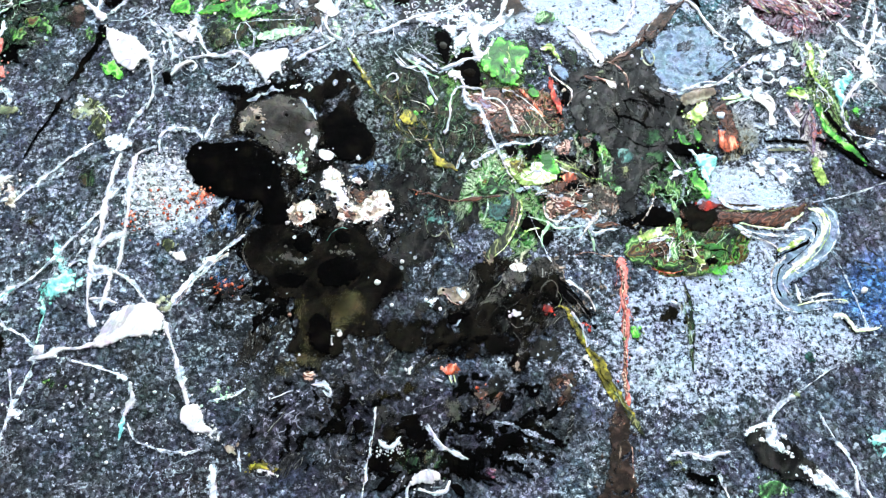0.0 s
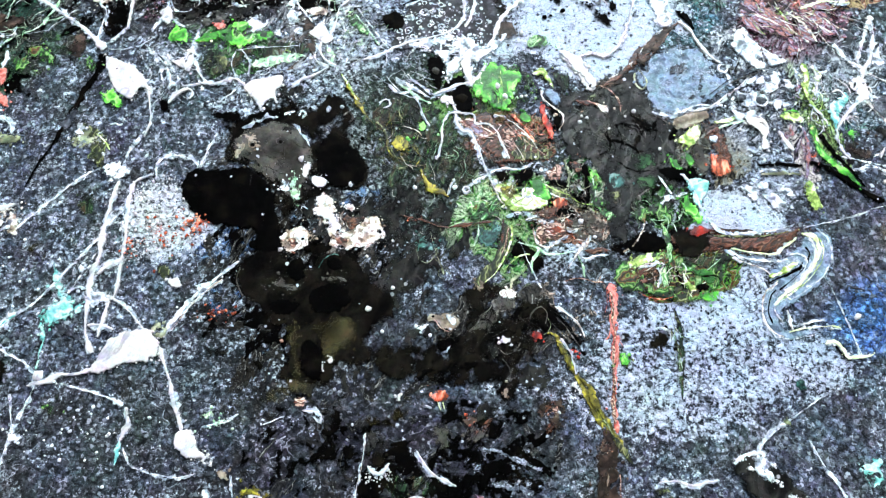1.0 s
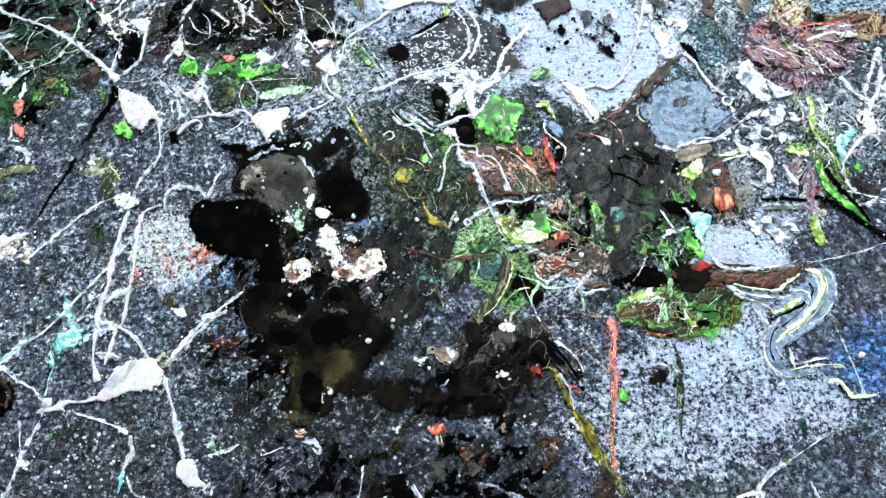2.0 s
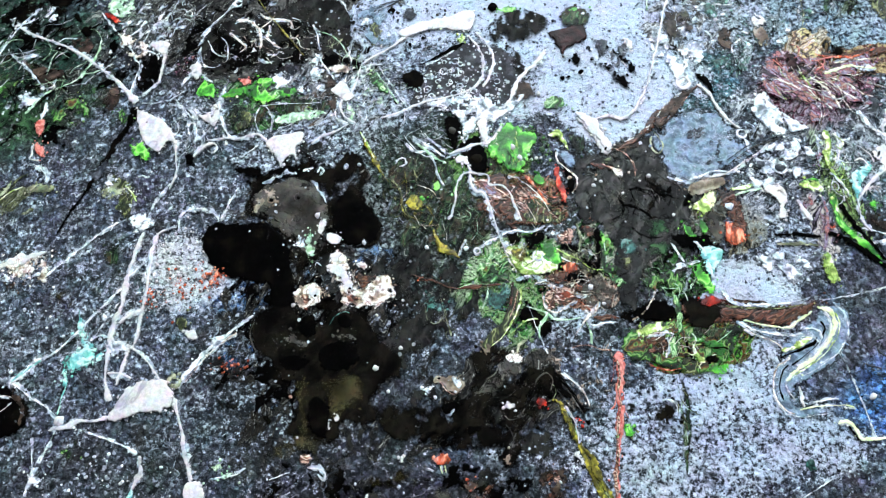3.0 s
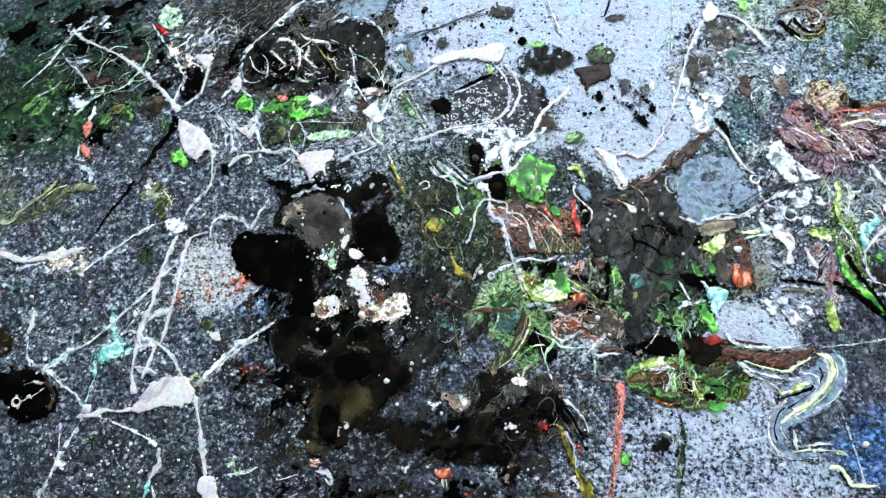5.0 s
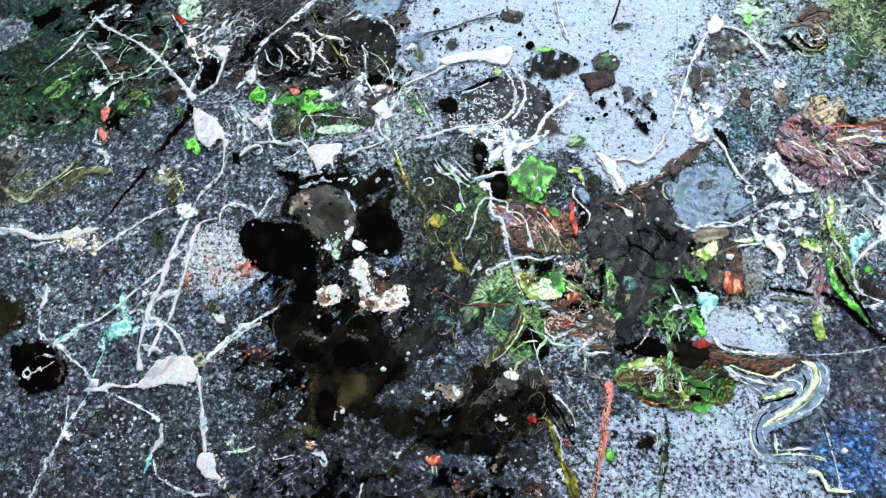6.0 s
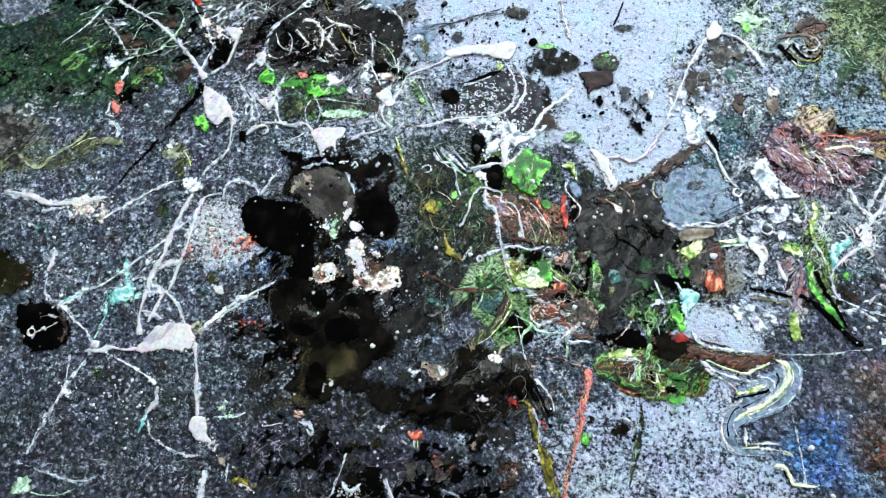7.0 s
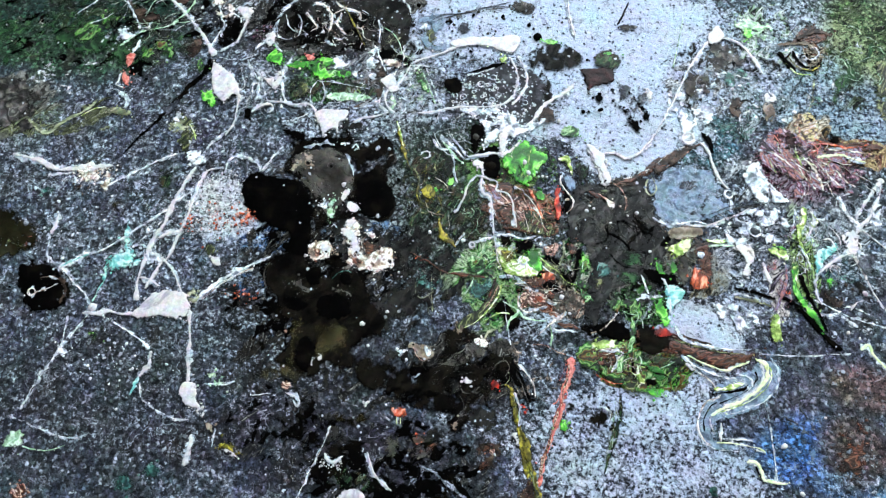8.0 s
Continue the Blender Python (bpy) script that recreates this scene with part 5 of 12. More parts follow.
flakes("black", -164.2, 93.5, 32.9, 21.9, 30, 1.8, 7, 0.4, label='black paint scraps')
flakes("ash", -246.9, 31.1, 21.0, 21.0, 60, 1.6, 10, 0.4, label='worn grey paint')
flakes("black", -79.7, 113.8, 45.4, 25.4, 50, 1.7, 9, 0.6, label='black paint skin')
flakes("bone", -83.5, 115.3, 29.2, 16.4, 60, 2.6, 5, 0.24, label='cream paint streaks')
flakes("forest", -60.7, 104.7, 25.0, 14.3, 60, 2, 6, 0.3, label='dark green paint streaks')
flakes("chalk", -106.6, 98, 25.2, 21.6, 60, 2.5, 5, 0.2, label='white paint streaks')
flakes("chalk", -111.8, 66.5, 20.8, 20.8, 70, 2.5, 5, 0.34, label='white paint lace')
flakes("ash", -63.9, 88.8, 28.0, 17.5, 30, 1.8, 7, 0.34, label='grey paint scraps')
flakes("chalk", -35.3, 78, 27.4, 20.5, 60, 2.2, 5, 0.36, label='white paint lace')
flakes("char", -30.4, 86.2, 27.6, 24.2, 60, 2, 6, 0.36, label='black paint scraps')
flakes("mint", -21.4, 82, 10.3, 17.1, 70, 3, 4, 0.28, label='pale green paint streaks')
flakes("forest", -79.3, 69.5, 31.0, 13.8, 10, 2, 6, 0.42, label='dark green paint scraps')
flakes("char", -49.2, 52.2, 33.3, 10.0, 15, 2, 6, 0.42, label='black paint scraps')
flakes("silver", 13.8, 92.9, 34.2, 20.5, 20, 1.4, 5, 0.3, label='pale bubbles')
flakes("char", 51.4, 98.5, 20.4, 20.4, 50, 1.6, 6, 0.24, label='black paint scraps')
flakes("black", 96.5, 83.5, 36.1, 19.7, -30, 1.6, 7, 0.2, label='black paint splashes')
flakes("ash", 101.5, 59.8, 22.2, 9.5, 10, 1.6, 6, 0.2, label='grey paint scraps')
flakes("chalk", 147.3, 98.3, 26.2, 19.7, 20, 1.8, 6, 0.3, label='chalky paint scraps')
flakes("char", 146.8, 109.1, 33.2, 23.3, 30, 1.6, 7, 0.32, label='dark paint scraps')
flakes("ash", 132, 99.6, 19.8, 16.5, 30, 1.6, 7, 0.36, label='grey paint scraps')
flakes("teal", 180, 114.1, 39.6, 29.7, 30, 1.6, 7, 0.2, label='dark teal paint scraps')
flakes("chalk", 195, 123.7, 36.6, 26.6, 50, 2, 5, 0.26, label='pale paint scraps')
flakes("jade", 219.2, 138.4, 20.1, 40.3, 70, 2, 8, 0.46, label='mossy green paint streaks')
flakes("rust", 203.6, 72.3, 27.9, 7.8, -8, 2.6, 5, 0.36, label='rusty paint streaks')
flakes("plum", 203.5, 55.8, 27.3, 15.2, 60, 2, 7, 0.4, label='purple-grey paint scraps')
flakes("char", 167.3, 18.3, 26.3, 17.6, 30, 1.8, 5, 0.3, label='dark paint scraps')
flakes("mint", 192.2, 28.5, 17.6, 17.6, 70, 2.4, 5, 0.34, label='pale green paint streaks')
flakes("slate", 186.5, 40.2, 35.9, 17.9, 50, 1.8, 7, 0.36, label='slate paint scraps')
flakes("plum", 174.7, -4.7, 8.5, 16.9, 75, 2.6, 5, 0.36, label='purple paint streaks')
flakes("teal", 203.2, 18, 23.0, 14.4, 40, 1.8, 6, 0.3, label='teal paint scraps')
flakes("chalk", 211.6, 34.7, 20.6, 23.5, 60, 2.4, 6, 0.38, label='pale paint streaks')
flakes("silver", 160.4, -27.3, 19.3, 12.4, 20, 1.6, 7, 0.5, label='pale blue-grey paint skin')
flakes("char", 205.6, -5.4, 19.5, 13.9, 30, 1.6, 7, 0.4, label='dark paint scraps')
flakes("chalk", 200.2, -17.8, 24.7, 8.2, -15, 2.4, 6, 0.3, label='pale paint streaks')
flakes("rust", 209.8, -77.7, 15.0, 17.5, 30, 1.6, 8, 0.28, label='rusty stains')
flakes("blue", 187.4, -87.9, 14.9, 12.4, 40, 1.6, 8, 0.3, label='blue paint wash')
pool("paint_pool", "mist", [(110.7, 37.2), (115.9, 46.9), (128.8, 51.2), (141.1, 49.9), (144.6, 36.7), (150.6, 29.3), (141.9, 21.9), (127.9, 17.5), (119.3, 18), (112.5, 25.8)], h=0.25, fray=1.6, label='smooth pale blue-grey island')
run("paint_run", "white", [(115.2, 16.1, 0.41), (125.1, 18, 0.81), (139.1, 19.9, 1.02), (153, 27.8, 0.81), (162.6, 34.8, 0.61)], lift=0.4, swell=0.42, label='white rim line')
run("paint_run", "white", [(209.2, 18.9, 1.97), (215.2, 7.9, 1.16), (220.3, -3, 0.95), (226.1, -11.2, 0.75)], lift=0.4, swell=0.42, label='white branching paint web')
run("paint_run", "white", [(226, 60, 1.86), (217.3, 45.1, 1.63), (212.7, 34.3, 1.61), (217, 28.8, 1.20), (227.1, 21.3, 0.78)], lift=0.4, swell=0.42, label='white branching paint web')
run("paint_run", "chalk", [(192.3, -11.1, 0.76), (208.1, -16.5, 0.94), (225.9, -19.7, 1.11)], lift=0.3, swell=0.42)
pool("paint_pool", "rust", [(107.2, -41.4), (116.4, -38.1), (126, -39.4), (137, -43.1), (147.8, -44.6), (158.3, -42.8), (168.8, -42.2), (158.5, -48.6), (149.4, -52.9), (138.8, -51.9), (129.3, -48.9), (115.9, -48.9)], h=0.8, fray=0.6, label='dark rusty brown paint arm')
run("paint_run", "cream", [(213.6, -32.4, 1.33), (217.1, -29.6, 1.34), (219.8, -34.6, 1.59), (225.3, -39.9, 1.58)], lift=0.3, label='pale lime paint hook')
run("paint_run", "chalk", [(166.7, -42.5, 0.30), (187.1, -39.6, 0.22), (209.2, -34.8, 0.22)], lift=0.1, wobble=0.05, swell=0.42)
run("paint_run", "chalk", [(170.3, -61.4, 0.32), (173.6, -81.6, 0.27), (176.7, -100, 0.27)], lift=0.1, wobble=0.05, swell=0.42)
pool("paint_pool", "rust", [(204.9, -76.1), (213.6, -72), (214.6, -86.9), (208.4, -90.4), (203.5, -85.1)], fray=3, h=0.15, holes=0.3, label='rusty stain')
pool("paint_pool", "rust", [(209.5, -66.3), (215, -66.7), (213.6, -72), (209.9, -71.4)], fray=2, h=0.15, holes=0.3)
drop("white", 179.4, -83.1, 1.76, label='white paint drop')
drop("white", 187.5, -102.6, 1.21, label='white paint drop')
drop("white", 197.4, -67.1, 0.77, label='white paint drop')
run("paint_run", "forest", [(104, -72.8, 1.06), (104.5, -83.3, 2.08), (102.7, -92.7, 3.85), (101.3, -99.8, 2.54), (100.2, -109.6, 1.00)], lift=0.2, label='dark green paint drip')
drop("slate", 87.8, -101.7, 1.53, lift=0.1)
run("paint_run", "coral", [(78.9, -58.6, 5.67), (79.3, -66.8, 4.55), (78, -74.6, 4.16), (77.1, -82.8, 2.74), (75.3, -93.6, 2.69), (73.6, -101.6, 2.67), (71.8, -110.1, 2.30), (71.8, -120, 1.95)], lift=0.4, label='orange-pink paint drip')
pool("paint_pool", "moss", [(77.2, -90.1), (81.8, -93.2), (78.9, -95), (76.8, -93.3)], lift=0.2, fray=1.4, label='green paint dab')
run("paint_run", "yellow", [(61.1, -100.7, 2.07), (65.1, -110.7, 3.05), (68.6, -117.6, 3.26), (72.7, -125.3, 2.47)], lift=0.3, label='olive yellow paint streak')
pool("paint_pool", "olive", [(-235, -31.2), (-218, -32.5), (-206.8, -35.9), (-202.6, -41.7), (-205.1, -48.6), (-215.3, -55.3), (-224.8, -55.6)], fray=1.6, h=0.4, label='olive yellow paint patch')
pool("paint_pool", "teal", [(-123.4, -151.6), (-119, -147.3), (-114.5, -151.3), (-116, -155.4), (-120.7, -154.7)], fray=0.8, label='teal paint fleck')
pool("paint_pool", "teal", [(-111.8, -144.5), (-108.5, -140.8), (-102.6, -144.1), (-107.4, -148.3)], fray=1, label='teal paint fleck')
pool("paint_pool", "mint", [(-183.6, -141.9), (-178.4, -138.9), (-173.2, -142.2), (-174.2, -145.6), (-181.3, -146.3)], fray=1.5, holes=0.15, label='dull green paint dab')
run("paint_run", "chalk", [(-185.5, -132.3, 0.56), (-171, -135.2, 0.55), (-158.6, -137, 0.55), (-146.6, -136.5, 0.37)], lift=0.1, swell=0.42)
run("paint_run", "mint", [(-173.1, -144.8, 0.80), (-161.4, -144.9, 0.80), (-152.6, -140.5, 0.54)], lift=0.1)
pool("paint_pool", "flesh", [(-172, -165.3), (-169.5, -161.1), (-163.6, -161.3), (-160.9, -164.6), (-166.6, -168.2)], fray=1.5, holes=0.2)
pool("paint_pool", "bone", [(-197.2, -0.7), (-180.4, 3.3), (-175, -9.2), (-179.8, -12.3), (-185.4, -5.7), (-190.9, -8.7)], holes=0.35, fray=1.5, lift=0.2, label='crusty white paint lace')
run("paint_run", "chalk", [(-131.4, 19.3, 0.68), (-126.2, 29.3, 0.91), (-119.8, 37.8, 0.69), (-118.1, 47.1, 0.70)], lift=0.3, swell=0.42)
pool("paint_pool", "jade", [(-261.3, 89.5), (-244.8, 98.9), (-226.4, 93.3), (-227.7, 84.2), (-242, 77.3), (-255.4, 79.3)], fray=2.5, holes=0.35, h=0.4, label='dark green paint patch')
pool("paint_pool", "jade", [(-276.4, 77.1), (-272.6, 85.8), (-261.6, 81.3), (-249.8, 65), (-258.9, 52), (-272, 57.8)], fray=2.5, holes=0.4, h=0.4, label='mossy paint patch')
run("paint_run", "sage", [(-243.1, 19.9, 2.75), (-238.5, 25.7, 2.77), (-230.5, 20.3, 4.11), (-222.7, 17.9, 3.41), (-218.1, 23.7, 2.74), (-211.8, 29.8, 3.10), (-205.4, 35.5, 2.77), (-201.7, 41.7, 2.78)], lift=0.3, label='dull olive paint trail')
pool("paint_pool", "ash", [(-267.6, 43), (-252.7, 49.8), (-240.5, 39.5), (-240.6, 28.3), (-243.4, 22.4), (-256.6, 16.7)], fray=1, h=0.25, lift=0.2, label='grey worn paint')
pool("paint_pool", "moss", [(-156, 32.5), (-149.5, 40.8), (-140.6, 34.6), (-139.3, 25.8), (-142.2, 18.3), (-146.8, 24.7), (-146.4, 31.9), (-150.8, 34.1)], lift=0.3, fray=0.8, label='olive leaf-shaped paint')
run("paint_run", "lime", [(-150.1, 39.2, 1.02), (-142.5, 34.3, 1.01), (-137.6, 26.8, 0.67)], lift=0.6)
pool("paint_pool", "white", [(73.1, 54.7), (78.1, 53.4), (83.4, 48.8), (88.2, 35.9), (84.9, 33.7), (81.2, 41.4), (76.9, 47.5)], lift=0.4, h=0.9, fray=0.6, label='thick white paint drip')
run("paint_run", "chalk", [(51.5, 150.9, 0.99), (54.8, 137.4, 1.22), (59.5, 124.4, 1.20)], lift=0.2, swell=0.42)
drop("black", -12.5, 123.6, 2.15, lift=0.15, label='black paint drop')
drop("black", 17.7, 132, 1.43, lift=0.15, label='black paint drop')
run("paint_run", "char", [(88.1, 152.1, 1.43), (85.1, 141.8, 1.42), (83.1, 135.2, 1.05)], lift=0.1)
pool("paint_pool", "ash", [(21.3, 141.3), (30.9, 143.9), (34.9, 138.5), (28.7, 135.6)], fray=1.5, h=0.3)
run("paint_run", "slate", [(-28.8, 121.3, 1.08), (-11.6, 127.7, 1.08), (7, 136.4, 0.72), (21.1, 142.5, 0.73)], lift=0.1)
run("paint_run", "rust", [(105.3, 42.9, 2.79), (112.5, 52.4, 4.38), (118.2, 55.6, 3.45), (126.7, 61.7, 2.52), (134.4, 67, 0.95)], lift=0.3, label='rusty brown paint stroke')
pool("paint_pool", "rust", [(181.2, 141.1), (188.8, 151.4), (195.6, 148.2), (200.5, 147), (195, 140.1), (185.9, 137.6)], lift=0.3, fray=1, label='rusty paint swirl')
pool("paint_pool", "moss", [(226.6, 132.1), (232.6, 133), (231.4, 97.1), (224.3, 103)], fray=2, holes=0.2, h=0.3)
drop("teal", 148.8, -108.5, 2.32, label='teal paint drop')
run("paint_run", "yellow", [(53, -80.4, 1.18), (57.3, -91.5, 2.10), (60.4, -101.1, 2.30), (64.1, -112.8, 2.71), (67.8, -120.4, 2.23)], lift=0.5, label='olive yellow paint streak')
spatter("black", 118.6, -83.4, 62.0, 46.5, 500, 0.12, 0.5, lift=0.1, label='fine black paint specks')
net("slate", 192.3, -57.6, 28.6, 23.4, 70, 1.6, 16, 0.4, 0.35, lift=0.2, label='grey paint veins')
net("chalk", -138.8, 33, 30.3, 13.5, 35, 1.8, 12, 0.35, 0.4, lift=0.4, label='pale paint web')
run("paint_run", "rust", [(190.7, 79.9, 3.09), (200.2, 76.8, 3.99), (211.4, 76.5, 4.58), (226.9, 78.3, 4.87)], lift=0.5, label='rusty paint streak')
flakes("turquoise", 157.6, 86.4, 17.4, 15.8, 30, 1.6, 5, 0.24, lift=0.3, label='pale turquoise paint crust')
flakes("chalk", 151.8, 89.3, 22.2, 19.0, 20, 1.5, 6, 0.3, lift=0.3, label='chalky paint crust')
pool("paint_pool", "rust", [(133.3, 12.1), (138.7, 10.1), (142.1, 2.2), (143.5, -9.2), (139.7, -13.2), (137.3, -5.7), (135, 3)], lift=0.7, fray=0.5, label='rusty brown paint streak')
run("paint_run", "lime", [(138.8, 10.6, 1.63), (146.6, 12.7, 1.37), (155.3, 13.8, 1.10)], lift=0.7)
flakes("black", -209, 135.5, 52.7, 21.1, 30, 1.6, 8, 0.5, lift=0.2, label='black paint crust')
flakes("chalk", -205.7, 135.4, 24.6, 14.0, 30, 1.5, 5, 0.28, lift=0.3, label='pale paint crust')
flakes("chalk", -149.3, 125.3, 23.9, 20.5, 60, 1.8, 5, 0.3, lift=0.4, label='pale paint crust')
flakes("jade", -224.3, 114.1, 44.6, 30.9, 30, 1.6, 8, 0.3, lift=0.2, label='dark green paint crust')
run("paint_run", "slate", [(-27.8, 124.8, 0.99), (-15.7, 128.2, 0.99), (-6.6, 130.3, 0.66), (5.6, 136.2, 1.00), (21.4, 139.1, 1.00)], lift=0.3)
pool("paint_pool", "ash", [(21.8, 142), (30, 143.4), (36.9, 141.2), (33.5, 136.3), (25.6, 136.3)], fray=0.7, lift=0.2, h=0.2, label='grey paint blot')
drop("ash", -13.5, 142.7, 2.03, lift=0.3)
spatter("ash", 2.5, 125.5, 52.6, 23.0, 120, 0.2, 1.0, lift=0.2, label='grey paint specks')
flakes("ash", -18.7, 126.5, 26.5, 16.6, 20, 1.5, 6, 0.2, lift=0.1, label='thin grey paint crust')
pool("paint_pool", "bone", [(-39.3, -28.6), (-31.6, -24.2), (-23.8, -21.3), (-17.6, -23.1), (-18.8, -28.7), (-22.9, -33.1), (-31.9, -31.4)], lift=0.9, fray=0.8, label='cream crusty paint')
pool("paint_pool", "bone", [(-60.9, -24), (-54.4, -20.9), (-48.3, -23.9), (-49.4, -28.2), (-55.1, -30.6), (-59.5, -28.6)], lift=0.9, fray=0.7, label='cream crusty paint')
flakes("blue", -90.7, -22, 16.3, 10.9, 20, 1.4, 4, 0.34, lift=0.2, label='dull blue specks')
flakes("silver", -13.7, 7.4, 11.1, 16.7, 70, 1.4, 3, 0.36, lift=0.5, label='blue-grey specks')
flakes("silver", 5.1, -44.4, 17.9, 15.3, 70, 1.4, 4, 0.2, lift=0.5, label='blue-grey specks')
flakes("silver", -53.3, -99.9, 23.7, 9.5, 10, 1.4, 4, 0.26, lift=0.4, label='blue-grey specks')
flakes("silver", -75.4, -73.8, 15.0, 17.5, 30, 1.4, 4, 0.24, lift=0.4, label='blue-grey specks')
pool("paint_pool", "ash", [(27, -62.6), (35.1, -57), (39, -63.4), (36.4, -67.8), (29.8, -68.7)], lift=0.7, fray=0.9, holes=0.2, label='cream crusty paint')
pool("paint_pool", "rust", [(179.1, 137), (188, 149.2), (195.4, 148.5), (199.2, 144.6), (193.5, 139.5), (187.2, 138.5)], lift=0.4, fray=0.7, label='rusty paint cap')
pool("paint_pool", "silver", [(-280.7, 128.3), (-256.7, 131.9), (-248.8, 119.8), (-260.9, 110.9), (-274.1, 107.9)], lift=0.2, fray=1, label='grey worn paint patch')
run("paint_run", "jade", [(-273.3, 105.5, 5.16), (-258.1, 113.4, 5.56), (-243.1, 124.5, 4.48)], lift=0.2)
pool("paint_pool", "plum", [(-284, 138.4), (-274.7, 138.9), (-272.8, 129.5), (-281.2, 129.9)], lift=0.3, fray=0.6)
flakes("chalk", 136.8, 111.7, 19.5, 13.0, 20, 1.4, 4, 0.36, lift=0.3, label='chalky paint crust')
flakes("chalk", 183.1, 103.7, 28.4, 18.9, 30, 1.4, 4, 0.24, lift=0.3, label='pale paint crust')
flakes("char", 148.8, 115.9, 22.7, 13.0, 20, 1.4, 5, 0.3, lift=0.2, label='dark paint crust')
flakes("char", -7.7, -112.2, 33.3, 13.3, 20, 1.4, 6, 0.4, lift=0.1, label='dark paint crust')
flakes("black", 12.1, -135.8, 34.3, 15.0, -25, 1.6, 8, 0.42, lift=0.1, label='black scraps near the edge')
flakes("black", -61.5, -115.4, 26.2, 19.6, 60, 1.6, 8, 0.36, lift=0.1, label='black paint crust')
flakes("silver", 22, -128.3, 19.6, 4.4, -15, 1.6, 4, 0.34, lift=0.4, label='pale sprayed crust')
flakes("silver", 38.1, -140.6, 17.1, 8.6, -15, 1.5, 4, 0.34, lift=0.4, label='pale sprayed crust')
flakes("silver", -46.8, -129.7, 17.1, 8.5, 20, 1.5, 4, 0.22, lift=0.4, label='pale sprayed crust')
flakes("rust", 10.7, -109.6, 13.4, 6.7, 20, 1.5, 5, 0.3, lift=0.3, label='rusty brown paint crust')
flakes("olive", -16, -104.7, 20.2, 4.5, 20, 1.5, 6, 0.35, lift=0.3)
flakes("rust", 47.2, -111.1, 6.8, 6.8, 20, 1.5, 5, 0.4, lift=0.3, label='rusty brown paint crust')
flakes("jade", 16.8, 21.1, 11.0, 13.7, 70, 2, 5, 0.3, lift=0.5, label='dark green paint crust')
flakes("rust", 24.7, -25.5, 15.4, 5.1, 5, 2.4, 4, 0.28, lift=0.8, label='rusty paint flecks')
drop("white", 216.3, -3.7, 1.39, lift=0.6)
drop("white", 208, -25, 1.08, lift=0.6)
drop("white", 213.2, -26.9, 0.81, lift=0.6)
run("paint_run", "lime", [(139, 12.1, 1.17), (145.2, 11.6, 1.46), (153.5, 14.8, 1.17)], lift=0.7)
flakes("silver", -12.6, -117.2, 13.2, 6.6, 10, 1.4, 4, 0.22, lift=0.5, label='lilac-white sprayed crust')
flakes("silver", -31.1, -125, 13.0, 4.3, 10, 1.4, 4, 0.32, lift=0.5, label='lilac-white sprayed crust')
flakes("silver", 13.4, -125.3, 15.3, 5.5, -20, 1.4, 5, 0.36, lift=0.5, label='lilac-white sprayed crust')
flakes("forest", -14.1, -133.1, 15.0, 5.4, 10, 1.5, 6, 0.4, lift=0.3, label='dark green paint crust')
flakes("teal", 148.7, 46.2, 11.5, 14.3, 40, 1.5, 5, 0.34, lift=0.5, label='thin teal film')
drop("white", 149.9, 6.6, 0.81, lift=1)
pool("paint_pool", "slate", [(213.2, 15.1), (220.9, 15.8), (217.5, 4.4), (213.2, 7.8)], lift=0.7, fray=0.8, h=0.2)
run("paint_run", "white", [(225.3, 56.9, 1.00), (222.7, 46, 1.38), (217.8, 35.7, 1.56), (211.8, 28.7, 1.73)], lift=0.9, swell=0.6)
flakes("chalk", 30.8, 64.5, 19.7, 9.8, 10, 1.8, 5, 0.36, lift=0.3, label='pale paint film')
flakes("chalk", 15.5, 62.2, 13.2, 13.2, 30, 1.8, 5, 0.3, lift=0.3, label='pale paint film')
flakes("white", 105.3, 88.4, 19.7, 13.2, -30, 1.8, 5, 0.26, lift=0.3, label='white paint splashes')
flakes("chalk", -29, 113.3, 7.1, 17.8, 80, 1.6, 5, 0.34, lift=0.3, label='pale paint film')
flakes("black", -50.1, -103.1, 31.3, 11.2, 10, 1.5, 7, 0.34, lift=0.4, label='black paint crust')
flakes("slate", 131, 35.4, 14.2, 14.2, 30, 1.4, 5, 0.34, lift=0.5, label='grey grains')
flakes("moss", -216.6, -44, 9.4, 9.4, 40, 1.5, 5, 0.4, lift=0.3, label='olive film')
flakes("rust", -207.6, -46.4, 4.7, 5.6, 60, 1.5, 4, 0.4, lift=0.4, label='rusty film')
flakes("chalk", -147.9, -85, 17.3, 7.2, 10, 1.3, 3.5, 0.22, lift=0.3, label='pale flakes')
flakes("chalk", -200.1, 16.4, 40.5, 16.9, 20, 1.3, 3.5, 0.14, lift=0.2, label='pale flakes')
flakes("chalk", -26.5, 86.5, 29.9, 13.3, 30, 1.8, 5, 0.3, lift=0.4, label='pale paint film')
flakes("silver", -9.8, 75.2, 29.3, 13.0, 20, 1.5, 4, 0.3, lift=0.4, label='blue-grey specks')
flakes("chalk", -52.1, 90.4, 23.6, 16.8, 60, 2, 5, 0.26, lift=0.4, label='pale paint film')

# black figure
pool("paint_pool", "black", [(-104.3, 6.2), (-101.9, 10.5), (-96.6, 13), (-86.6, 11.6), (-77, 12.6), (-71.1, 8.4), (-65.1, 2.5), (-62.4, -6), (-61.6, -17.1), (-60.4, -28), (-65.4, -31.9), (-71.6, -27.8), (-72.2, -19.7), (-80, -16.8), (-88.3, -15.3), (-95.4, -12.4), (-100.8, -5.3), (-104.5, 0.5)], h=0.5, fray=0.5, lift=0.6, label="glossy black paint pool, head-shaped")
